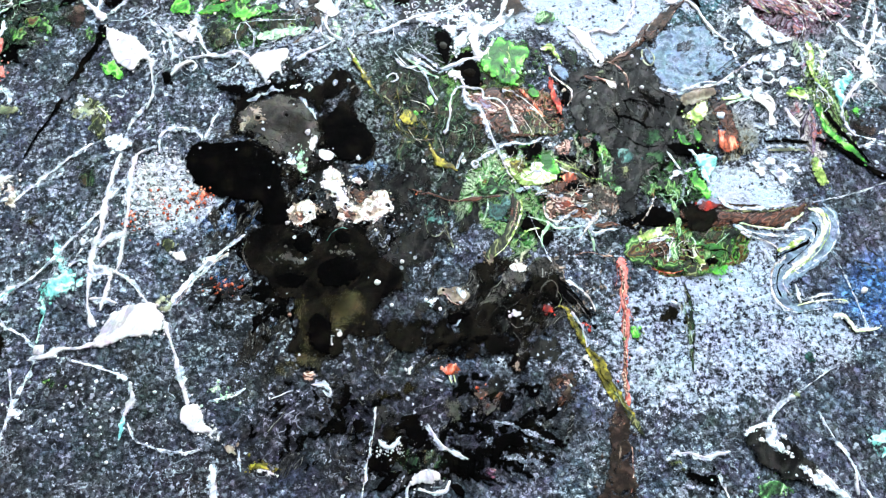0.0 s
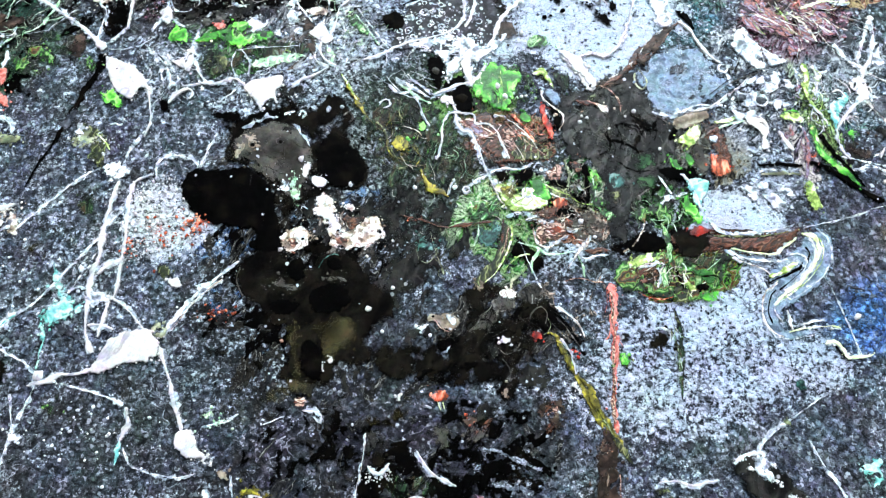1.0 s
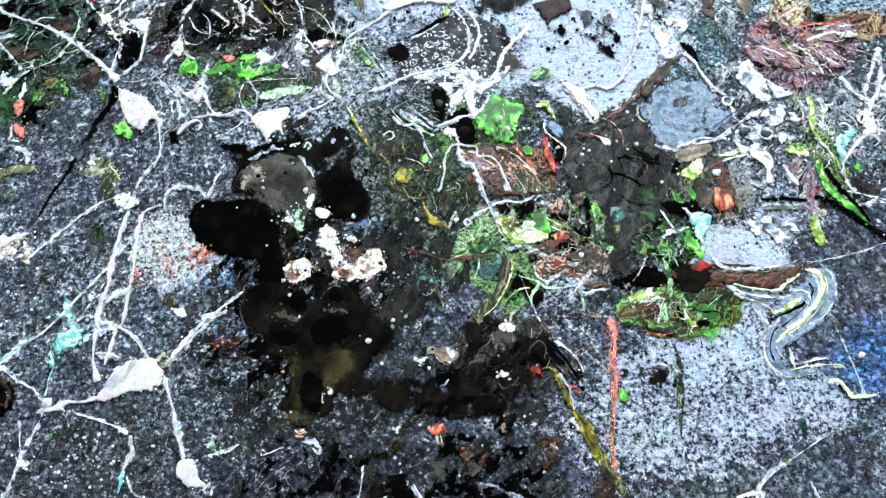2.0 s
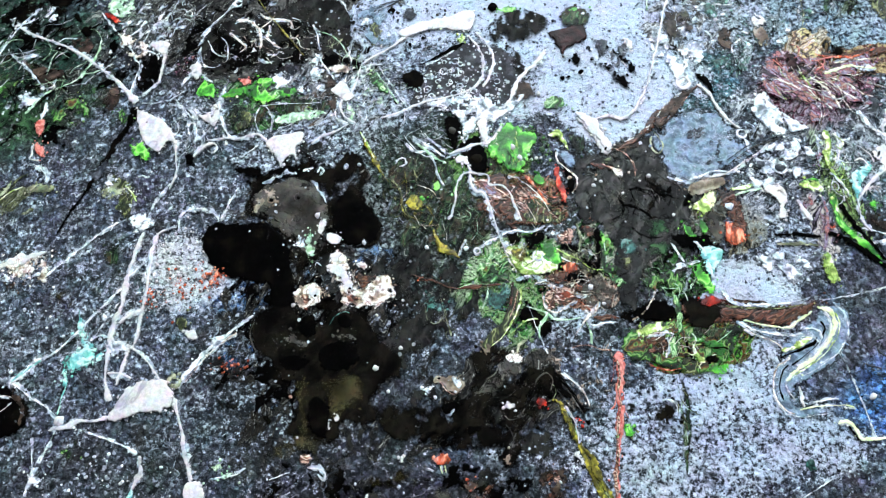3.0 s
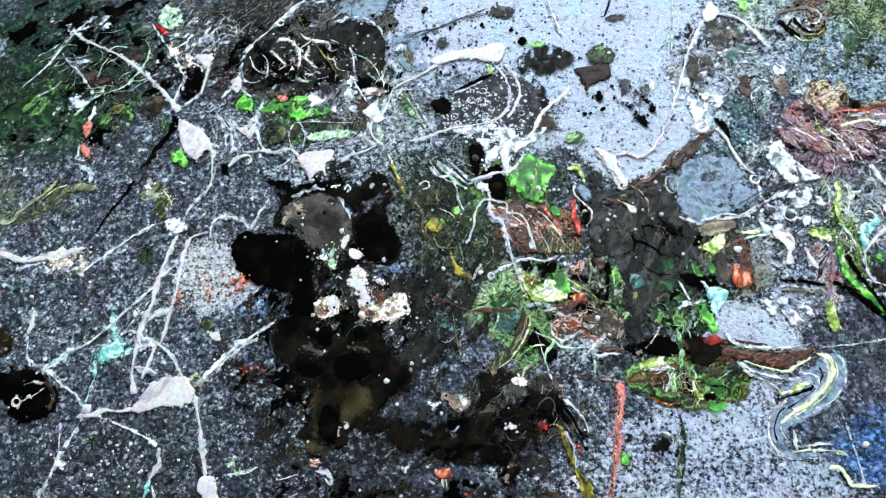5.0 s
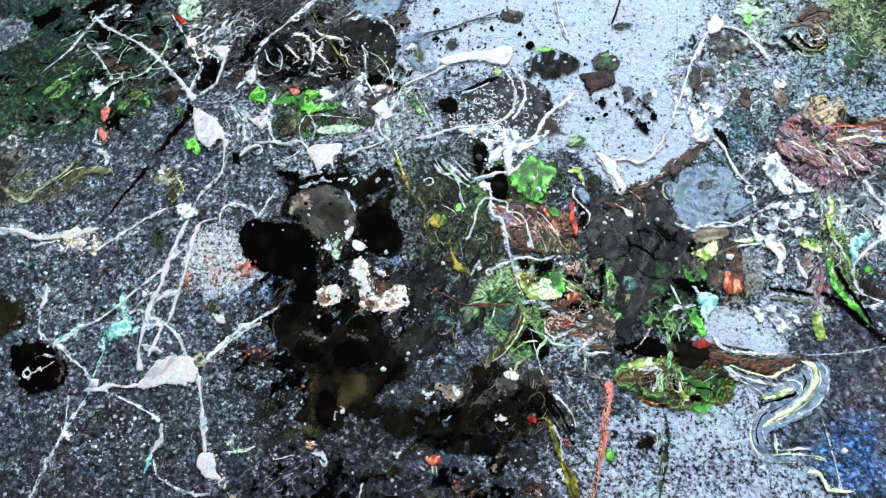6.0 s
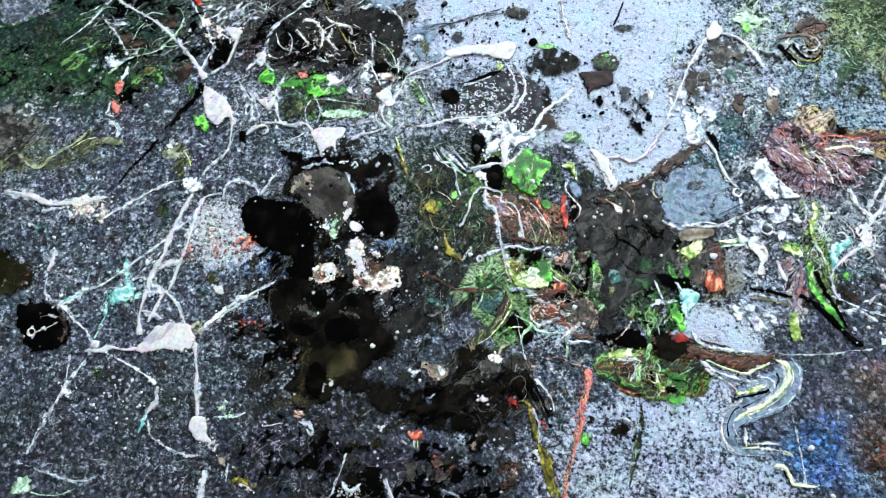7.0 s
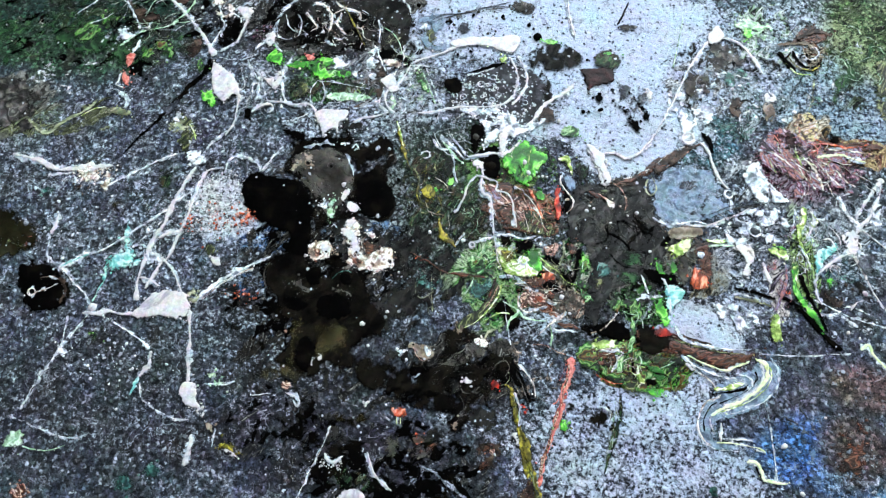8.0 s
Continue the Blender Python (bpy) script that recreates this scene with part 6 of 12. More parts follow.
pool("paint_pool", "tar", [(-79, -34.4), (-71, -28.4), (-61.9, -25.3), (-57.4, -33.4), (-49.2, -38.2), (-42.9, -32.2), (-31.1, -35), (-25.6, -41.6), (-20.3, -49.3), (-14.6, -53.2), (-12.9, -61.9), (-18.6, -64.8), (-26.7, -72.8), (-21.5, -78.9), (-29.3, -82.4), (-38.1, -81.2), (-41, -88.3), (-53.8, -88.3), (-64.1, -84.7), (-58.6, -73.9), (-60, -64.1), (-65.8, -61.6), (-70.3, -54), (-77.2, -48.8), (-80.5, -41.5)], h=0.4, fray=0.6, lift=0.7, label="glossy black paint pool")
pool("paint_pool", "tar", [(17.7, -54.7), (31.4, -53.6), (42.2, -62.3), (52, -62.4), (56.3, -72), (62.8, -83.8), (63.7, -87.2), (60.3, -84.9), (53.7, -76.3), (43.9, -79.1), (42.4, -86.1), (36.3, -88.4), (33.5, -99.7), (28.7, -103.1), (24.1, -99.7), (21.8, -95.2), (7.4, -95.2), (-4.6, -91.8), (-19.3, -88.3), (-23.2, -81.2), (-22.1, -75.3), (-9.7, -76), (2.6, -73.7), (13.7, -73.7), (17.5, -64.6)], h=0.3, fray=0.7, holes=0.04, lift=0.5, label="dark flowed tar-black paint")
pool("paint_pool", "tar", [(-84, 23.4), (-82.7, 30.9), (-77.5, 36.8), (-69.1, 39.7), (-66.7, 44.8), (-58.2, 46.1), (-50.8, 42.2), (-44.9, 37.4), (-36.7, 44), (-30.5, 43.2), (-25.1, 30.9), (-27.6, 22), (-23.2, 13.1), (-20.3, 4.4), (-24.1, -4.5), (-37.6, -3.7), (-45.5, -6.9), (-50.8, -8.5), (-58.7, -13.1), (-63, -8.8), (-65.1, 2.5), (-74.1, 11.4), (-81.2, 13), (-85.8, 17.5)], h=0.3, fray=0.7, holes=0.03, lift=0.6, label="black paint crown")
pool("paint_pool", "black", [(-43.9, 16.5), (-36, 25.2), (-27.5, 19), (-21.7, 7.3), (-24.1, -2.5), (-36.3, -2.3), (-42, 4.9)], h=0.2, fray=0.6, lift=0.8)
pool("paint_pool", "black", [(-75.9, 35.3), (-67.7, 39.6), (-59.2, 39.4), (-53.6, 40.8), (-56.1, 34.7), (-65.9, 33.5), (-72.8, 31.5)], h=0.2, fray=0.6, lift=0.8)
pool("paint_pool", "black", [(-92.1, 40.3), (-86.4, 41.1), (-79, 38.4), (-78.8, 35.3), (-87.5, 37.1)], h=0.2, fray=0.6, lift=0.8)
pool("paint_pool", "taupe", [(-80.7, 23.9), (-75.5, 29.2), (-67.2, 32), (-55.9, 32.3), (-50.1, 27.9), (-45.7, 18.9), (-44.7, 9.3), (-48.6, 0.8), (-51, -4.8), (-55.8, -6.1), (-60.4, -3.3), (-61.9, 3), (-65.9, 5.4), (-69.9, 11.3), (-75.8, 15.8), (-79.6, 17.3)], h=0.3, fray=0.6, lift=1, label="grey-brown paint skin")
pool("paint_pool", "sand", [(-80.6, 23.3), (-76.8, 27.7), (-72.5, 27.6), (-68.1, 24.5), (-69.1, 19.5), (-73.5, 21.6), (-77.3, 17.3), (-79.5, 16.8)], h=0.2, fray=0.6, holes=0.05, lift=1.2, label="beige paint skin")
pool("paint_pool", "taupe", [(-74.3, 14.3), (-67.3, 13.5), (-62.3, 8.8), (-62.4, 3), (-66.7, 5.4), (-71.1, 9)], h=0.2, fray=0.5, holes=0.1, lift=1.25)
pool("paint_pool", "char", [(-76.1, 18.7), (-73.4, 20.2), (-72.3, 17.2), (-75, 16.1)], h=0.2, fray=0.5, holes=0.1, lift=1.2)
ring("sand", -72.1, 22.5, 1.74, 0.58, lift=1.5)
drop("black", -72.1, 22.2, 1.16, lift=0.78)
ring("taupe", -59.6, 22.8, 1.73, 0.58, lift=1.4)
drop("tar", -59.3, 22.5, 1.16, lift=0.81)
pool("paint_pool", "char", [(-58.6, 29.3), (-54.4, 30.1), (-52.8, 27.1), (-56.2, 26.9)], h=0.2, fray=0.5, lift=1.3)
run("paint_run", "chalk", [(-52.5, 31, 0.41), (-50, 26.1, 0.52), (-47.9, 23.1, 0.63), (-46, 18.9, 0.40)], lift=1.5, swell=0.4)
drop("white", -50.1, 13.1, 1.42, lift=0.90)
pool("paint_pool", "white", [(-47.8, 10.8), (-45.9, 10.7), (-46.2, 7.3), (-47.9, 3.3), (-49.6, 3.9), (-49.6, 7.9)], h=0.4, fray=0.4, lift=1.4)
pool("paint_pool", "white", [(-46, 3), (-42.8, 3.5), (-39.4, 1.4), (-39.8, -1.4), (-43.1, -1.9), (-45.9, 0.4)], h=0.4, fray=0.4, lift=1.4)
run("paint_run", "bone", [(-45.4, 1.5, 0.39), (-43.3, 2.6, 0.39), (-40.5, 0.9, 0.39), (-41.5, -1.1, 0.39), (-44.5, -0.2, 0.39)], lift=1.6, swell=0.4)
pool("paint_pool", "chalk", [(-59.7, 3), (-57.9, 5.8), (-56.4, 2.3), (-55.7, -3.9), (-57.6, -4.4), (-60.2, -1)], h=0.2, fray=0.6, holes=0.15, lift=1.3, label="chalky paint smear")
pool("paint_pool", "mint", [(-54.9, 5.7), (-52.8, 7.4), (-51.8, -0.6), (-52, -6.8), (-54.2, -6.2), (-56, -3.3)], h=0.2, fray=0.6, holes=0.15, lift=1.35, label="pale grey-green smear")
run("paint_run", "chalk", [(-77.1, 31.6, 0.41), (-72.4, 33.3, 0.65), (-67.9, 34.4, 0.65), (-64, 35.5, 0.86), (-60.3, 34.8, 0.41)], lift=1.4, swell=0.4)
run("paint_run", "chalk", [(-57.2, 35.7, 0.85), (-55.1, 36.8, 1.27), (-52.3, 37.3, 0.85)], lift=1.4, swell=0.4)
run("paint_run", "chalk", [(-50.4, 34.6, 0.65), (-48.9, 37.6, 0.85), (-47.1, 35.1, 0.85), (-48.9, 33, 0.41)], lift=1.4, swell=0.4)
drop("chalk", -36.5, 36.9, 1.76, lift=0.78)
drop("chalk", -30.3, 37.3, 1.17, lift=0.78)
run("paint_run", "ash", [(-30.1, 32.5, 0.58), (-27.4, 34.5, 0.87), (-25.6, 30.9, 0.87), (-27.8, 28.5, 0.58)], lift=1.2, swell=0.4)
drop("black", -22, 20.4, 1.14, lift=0.84)
drop("white", -28.7, -1.9, 1.10, lift=0.84)
run("paint_run", "white", [(-28.5, -0.5, 0.61), (-28.4, -3.3, 0.60)], lift=1.4, swell=0.4)
pool("paint_pool", "black", [(-53.3, -72.7), (-50, -69.8), (-45.7, -73), (-44.4, -78.8), (-45.1, -84.7), (-48.2, -87.8), (-51.8, -84.7), (-54, -78.8)], h=0.3, fray=0.2, lift=1.7, label="small deep black pool")
pool("paint_pool", "black", [(-58.2, -36), (-54.7, -33.4), (-49.8, -36.6), (-50.3, -41.8), (-54, -44.4), (-57.9, -41.2)], h=0.3, fray=0.4, lift=1.05)
pool("paint_pool", "black", [(-66.5, -52.7), (-60.1, -51.5), (-53.5, -54.1), (-55.8, -57.9), (-62.2, -58.6), (-66.2, -56)], h=0.3, fray=0.4, lift=1.05)
pool("paint_pool", "black", [(-48.6, -49.1), (-40.9, -47.1), (-33.1, -49.2), (-31.6, -55.6), (-37.8, -59.8), (-45.5, -59.2), (-48.7, -55.4)], h=0.3, fray=0.4, lift=1.05)
pool("paint_pool", "black", [(-40.9, -36.7), (-37.3, -34.9), (-33.6, -37.6), (-34.7, -41), (-38.6, -41.4)], h=0.3, fray=0.3, lift=1.05)
pool("paint_pool", "taupe", [(-65.1, -43.2), (-60.7, -41.7), (-57.2, -44.4), (-53.4, -47), (-56.4, -49), (-61.7, -47.4)], h=0.2, fray=0.6, holes=0.15, lift=1.1)
pool("paint_pool", "taupe", [(-43.1, -44), (-38.5, -43), (-33.3, -44.6), (-33.7, -46.7), (-39.7, -46.6)], h=0.2, fray=0.6, holes=0.2, lift=1.1)
run("paint_run", "taupe", [(-78.4, -35.7, 0.80), (-80, -41.5, 0.79), (-77.2, -48.8, 0.78)], lift=1.1, swell=0.4)
run("paint_run", "taupe", [(-72.8, -38.4, 0.53), (-74.5, -43.7, 0.52), (-72, -48.8, 0.52)], lift=1.1, swell=0.4)
run("paint_run", "teal", [(-44.4, -39.3, 0.52), (-42, -35.7, 0.79), (-37.4, -33.9, 0.79), (-32, -37.4, 0.52)], lift=1.1, swell=0.4)
run("paint_run", "ash", [(-53.1, -38.2, 0.52), (-49.1, -40, 0.52), (-46.5, -39.5, 0.52)], lift=1.1, swell=0.4)
pool("paint_pool", "amber", [(-47.7, -64.7), (-40.7, -61.7), (-33.1, -61.8), (-29.4, -66.3), (-30.9, -72.8), (-37.5, -76.9), (-42.3, -81.7), (-45, -76.9), (-45.9, -70.3)], h=0.2, fray=0.5, lift=1.35, label="olive brown translucent pool")
pool("paint_pool", "amber", [(-68.7, -89.4), (-59.1, -84.7), (-53.5, -85.4), (-45.9, -88.3), (-49.9, -92), (-58.6, -91.8), (-64.5, -95.7), (-68.4, -93.4)], h=0.2, fray=0.5, holes=0.05, lift=1.35, label="olive brown translucent pool")
pool("paint_pool", "amber", [(-59.1, -65.3), (-54.1, -64.1), (-53.4, -71.5), (-54, -78.8), (-52.5, -85.9), (-57.1, -84.7), (-58.2, -75.1)], h=0.15, fray=0.8, holes=0.1, lift=1.35)
drop("white", -24.3, -59.6, 1.38, lift=1.08)
drop("white", -13.4, -51.4, 1.01, lift=0.84)
drop("white", -60.8, -29.3, 1.07, lift=0.84)
drop("white", -19.3, -69.7, 0.86, lift=1.08)
pool("paint_pool", "white", [(-42.4, -79.3), (-40.7, -77.8), (-40.1, -79.8), (-41.6, -81.2)], h=0.4, fray=0.3, lift=1.8)
pool("paint_pool", "white", [(-45.3, -81.2), (-44.1, -80.2), (-44.2, -83.6), (-45.4, -83.6)], h=0.4, fray=0.3, lift=1.8)
drop("flesh", -61.4, -69.5, 1.00, lift=0.78)
pool("paint_pool", "flesh", [(-56.9, -94.8), (-54.5, -92.9), (-51.9, -94.8), (-53.8, -97.1)], h=0.3, fray=0.6, holes=0.1, lift=1.1, label="pinkish brown paint dab")

# bone cluster
flakes("blue", -25.3, -10, 12.2, 6.0, 20, 1.4, 3.5, 0.45, lift=0.5)
flakes("blue", -54.4, -15.9, 8.7, 4.9, 20, 1.4, 3.5, 0.4, lift=0.5)
pool("paint_pool", "bone", [(-43.9, -6.9), (-39.1, -5.3), (-36.7, -10.7), (-34.4, -15.4), (-34.8, -18.1), (-30.9, -24.4), (-23.7, -19.1), (-18.4, -17.3), (-15.7, -21.9), (-14.6, -28.1), (-19.7, -31.7), (-28.1, -30), (-36.5, -28.3), (-40.6, -20.7), (-44.1, -13.6)], h=0.5, fray=0.5, holes=0.04, lift=1, label="feathery cream paint crust")
pool("paint_pool", "white", [(-46.6, -11.9), (-42.6, -10.8), (-35.8, -15.4), (-33.6, -21.7), (-35.3, -26.2), (-38.3, -24.3), (-40.1, -18.8), (-44.6, -14.7)], h=0.4, fray=0.5, holes=0.03, lift=1.3)
pool("paint_pool", "white", [(-43.9, -6.9), (-39.6, -5.6), (-37.3, -9.8), (-38.8, -12.6), (-42.7, -10.6)], h=0.4, fray=0.4, holes=0.03, lift=1.3)
pool("paint_pool", "rust", [(-33.9, -14.8), (-29.6, -16.6), (-23.7, -18.8), (-26.2, -22), (-29.4, -23.6), (-32.7, -19.8)], h=0.2, fray=0.4, holes=0.05, lift=1.5)
pool("paint_pool", "bone", [(-33.2, -11.6), (-27.9, -11.1), (-25.9, -14.4), (-29.6, -15.5)], h=0.3, fray=0.5, holes=0.1, lift=1.2)
pool("paint_pool", "bone", [(-60.1, -24), (-54.2, -20), (-48.1, -20.1), (-44.1, -24.2), (-47.2, -27.1), (-54.4, -29.7), (-58.8, -27.5)], h=0.4, fray=0.6, holes=0.1, lift=1, label="cream paint crust")
pool("paint_pool", "white", [(-54.1, -21.3), (-50.2, -20.6), (-48.4, -24.1), (-51.4, -26.5), (-54.2, -24.3)], h=0.3, fray=0.4, holes=0.05, lift=1.2)
pool("paint_pool", "flesh", [(-57.9, -25.3), (-54.2, -24.9), (-52.4, -28.1), (-56, -29.7)], h=0.2, fray=0.5, holes=0.1, lift=1.3)
pool("paint_pool", "flesh", [(-36.6, -26.2), (-32.7, -25.2), (-31.3, -28.9), (-35.2, -29.4)], h=0.2, fray=0.4, holes=0.1, lift=1.4)
run("paint_run", "chalk", [(-51.2, -11.8, 0.60), (-50.2, -10.2, 0.79), (-48, -11.9, 0.60)], lift=1.4, swell=0.4)
drop("black", -35.2, -23.3, 0.80, lift=1.02)
drop("black", -49.1, -30.3, 1.59, lift=0.96)
drop("black", -45.3, -27.4, 1.60, lift=0.96)
drop("black", -50.2, -19.2, 1.08, lift=0.96)
drop("black", -50.9, -25.7, 0.80, lift=0.96)

# tar flow right
flakes("taupe", 24.7, -74.3, 20.5, 15.7, 50, 2.6, 5, 0.3, lift=0.9)
flakes("black", 5, -86, 21.4, 10.7, 30, 1.6, 6, 0.35, lift=0.95)
flakes("black", 44.2, -72, 12.0, 9.6, 60, 2, 5, 0.3, lift=0.95)
pool("paint_pool", "sand", [(0.1, -67.4), (1.1, -65), (5.1, -64.5), (8.8, -64), (13, -65.8), (13.5, -69.9), (10, -72.8), (5.8, -71.3), (3.8, -68.4)], h=0.5, fray=0.4, lift=1.1, label="cream shell-like paint lump")
pool("paint_pool", "chalk", [(7.1, -65), (10.6, -65), (13, -68), (11.5, -70.8), (8.5, -68.9)], h=0.4, fray=0.4, lift=1.4)
ring("slate", 9.5, -67.4, 1.47, 0.49, lift=1.6)
run("paint_run", "flesh", [(1.4, -65.7, 0.74), (3.4, -67.4, 0.74), (5.6, -70.8, 0.73), (8.8, -72.5, 0.73)], lift=1.5, swell=0.4)
drop("black", 2.6, -65.5, 0.74, lift=0.96)
pool("paint_pool", "chalk", [(-4.8, -68.1), (-1.9, -67.4), (-0.4, -69.8), (-2.8, -72.9), (-4.3, -71.3)], h=0.2, fray=0.7, holes=0.2, lift=1)
pool("paint_pool", "taupe", [(28.7, -61), (33, -57.8), (37.4, -59.8), (38.4, -64.7), (34.1, -68.1), (31, -66.1)], h=0.3, fray=0.7, holes=0.12, lift=1.1, label="grey crust")
run("paint_run", "ash", [(20.3, -71.4, 0.49), (22.9, -67.5, 0.73), (26.1, -65.1, 0.49), (27.9, -62.2, 0.49)], lift=1.2, swell=0.4)
run("paint_run", "ash", [(29.2, -86, 0.47), (31, -88.4, 0.47), (31.9, -92.5, 0.47), (30, -97.5, 0.69)], lift=1.2, swell=0.4)
run("paint_run", "ash", [(37.8, -80.2, 0.71), (35.3, -83.3, 0.47), (31.2, -84.2, 0.47), (29.3, -82.3, 0.48)], lift=1.2, swell=0.4)
run("paint_run", "taupe", [(43.1, -70.8, 0.72), (44.9, -67.6, 0.73), (48.2, -66, 0.97), (50.4, -69.1, 0.72), (49, -73.2, 0.48)], lift=1.2, swell=0.4)
run("paint_run", "sage", [(50.3, -70.8, 0.72), (51.4, -73.9, 0.96), (50, -76.7, 1.19), (47.6, -77.9, 0.71)], lift=1.3, swell=0.4)
run("paint_run", "ash", [(54, -70.8, 0.48), (56.7, -74.4, 0.48), (59.5, -79.6, 0.71), (61.6, -83.8, 0.47)], lift=1.2, swell=0.4)
run("paint_run", "ash", [(51.9, -73.2, 0.48), (54.8, -77.9, 0.48), (58.6, -82.6, 0.47)], lift=1.2, swell=0.4)
run("paint_run", "black", [(53.7, -67.7, 1.69), (58.1, -74.9, 2.15), (61.9, -81.9, 1.65)], lift=1.1, swell=0.4)
pool("paint_pool", "red", [(42.8, -77.2), (45.3, -75.8), (47.6, -77.2), (46.8, -79.5), (43.9, -80)], h=0.3, fray=0.5, holes=0.1, lift=1.4, label="dark red paint knot")
pool("paint_pool", "red", [(58.4, -84.9), (61.2, -85.6), (61.5, -87.9), (59.2, -87.5)], h=0.2, fray=0.6, holes=0.3, lift=1.1)
pool("paint_pool", "white", [(28.9, -78.5), (30.7, -76.7), (33.3, -78.1), (33.3, -80), (31.3, -80.4)], h=0.5, fray=0.4, lift=1.5, label="white paint drop")
run("paint_run", "chalk", [(5.1, -80.8, 0.34), (7, -80.4, 0.53), (8.5, -78.5, 0.34)], lift=1.4, swell=0.4)
pool("paint_pool", "sand", [(27.6, -98.6), (30.1, -97), (30.7, -100.2), (28.7, -102.4), (27.3, -100.9)], h=0.3, fray=0.5, holes=0.1, lift=1.2)
pool("paint_pool", "ash", [(31, -90.7), (33.9, -89.5), (33.2, -95.2), (30.8, -97.5), (29.9, -94.1)], h=0.2, fray=0.6, holes=0.1, lift=1)
run("paint_run", "yellow", [(50, -77.2, 1.19), (53, -79.6, 1.90), (55.1, -84.9, 2.11), (56.7, -90.2, 1.86), (58.3, -94.8, 1.61)], lift=1.4, swell=0.4)
run("paint_run", "lime", [(53.7, -80.3, 0.71), (56, -86.1, 0.70), (57.7, -91.8, 0.70)], lift=1.5, swell=0.4)
run("paint_run", "white", [(54.4, -80, 0.69), (56.6, -83.3, 0.33), (58.1, -89.5, 0.51), (58.5, -95.2, 0.51)], lift=1.6, swell=0.4)
pool("paint_pool", "white", [(56.1, -99.3), (58.1, -97.9), (59.7, -101), (60, -103.7), (58.4, -103.3), (56.9, -101)], h=0.5, fray=0.4, lift=1.6)
run("paint_run", "yellow", [(58.7, -94.8, 1.85), (61.8, -98.6, 2.06), (64.2, -103.2, 2.04), (65.7, -108.5, 2.02)], lift=1.3, swell=0.4)
run("paint_run", "bone", [(54.2, -66.3, 0.34), (57, -68.4, 0.70), (60.2, -71.6, 0.86), (63.3, -75.8, 0.86), (64.6, -81, 0.52)], lift=1.5, swell=0.4)

# yellow-green area
pool("paint_pool", "forest", [(-22.3, 30.8), (-11.2, 32), (2.6, 28.6), (13.5, 21), (26.8, 14.8), (29.2, 3.4), (23.7, -7.6), (13.1, -12.9), (2.6, -4.5), (-8.1, 4.2), (-17.8, 15.9)], h=0.25, fray=1.3, holes=0.4, lift=0.4, label="thin dark green paint skin")
flakes("moss", -2.8, 15.5, 15.4, 16.8, -60, 2.4, 5, 0.2, lift=0.6)
flakes("char", -5.5, 9.8, 16.7, 16.7, -60, 2, 5, 0.36, lift=0.7)
flakes("forest", 19.9, 3.6, 12.3, 12.3, 70, 2, 5, 0.4, lift=0.7)
flakes("leaf", 18.7, 9.3, 11.1, 11.1, 70, 2, 4, 0.22, lift=0.8)
flakes("ash", -3, 36.3, 14.5, 8.7, -40, 2, 4, 0.26, lift=0.8)
flakes("mint", 5.4, 39.1, 14.5, 10.2, -45, 3, 3.5, 0.2, lift=0.8)
run("paint_run", "yellow", [(-29.1, 54, 1.20), (-26.1, 46.1, 2.37), (-22.5, 38.3, 2.92), (-19, 31.3, 2.89), (-16.1, 27, 1.15)], lift=1.1, swell=0.4)
run("paint_run", "lime", [(-29.7, 55, 0.60), (-26.1, 46.7, 0.89), (-23.1, 39.9, 0.59)], lift=1.3, swell=0.4)
run("paint_run", "moss", [(-15.3, 28.2, 1.44), (-11.1, 22.2, 1.42), (-9.9, 15.1, 1.12), (-6.8, 8.4, 1.11), (-2.2, 4.1, 0.83)], lift=1.1, swell=0.4)
run("paint_run", "yellow", [(-10.5, 18.6, 0.57), (-10.4, 13.4, 0.84), (-7.7, 8.7, 0.83)], lift=1.2, swell=0.4)
pool("paint_pool", "yellow", [(-8.8, 17.4), (-5, 20.3), (-1.2, 18.4), (-0.1, 14.3), (-2.8, 12.1), (-7.2, 13.3)], h=0.3, fray=0.6, holes=0.03, lift=1.2, label="ochre yellow paint blot")
pool("paint_pool", "green", [(-2.9, 19), (-0.7, 19), (0.4, 15.5), (-1.2, 14.9)], h=0.2, fray=0.9, holes=0.1, lift=1.3)
run("paint_run", "yellow", [(3.7, 2.5, 1.10), (4.7, -3.1, 1.91), (7.4, -7.3, 2.70), (11, -9.6, 2.42), (14.7, -11.9, 1.07)], lift=1.2, swell=0.4)
run("paint_run", "lime", [(3.9, -0.3, 0.55), (5.5, -5.6, 0.54), (8.9, -9, 0.54)], lift=1.4, swell=0.4)
run("paint_run", "white", [(-13.2, 36.6, 0.32), (-11.3, 38.9, 0.41), (-8.5, 38.6, 0.41), (-8.5, 35.8, 0.41), (-11.3, 34.7, 0.32)], lift=1.4, swell=0.4)
run("paint_run", "mint", [(-2.4, 46, 0.88), (2.6, 41.6, 1.46), (6.7, 37.5, 2.32), (10.9, 34.7, 2.59)], lift=1.1, swell=0.4)
run("paint_run", "chalk", [(-4.2, 50.4, 0.86), (0.3, 46.6, 1.26), (5.4, 42.7, 1.46), (10.3, 38.3, 1.25), (13.6, 37.6, 0.84)], lift=1.3, swell=0.4)
run("paint_run", "chalk", [(1.2, 51.5, 0.41), (5.4, 45.8, 0.41), (9.5, 41.4, 0.64), (12.6, 39.5, 0.64)], lift=1.3, swell=0.4)
run("paint_run", "chalk", [(-7.2, 47.1, 0.65), (-3, 41.7, 0.85), (2.6, 41.6, 0.64), (5.4, 36, 0.64), (6.7, 30, 0.40), (9.4, 23.4, 0.40)], lift=1.2, swell=0.4)
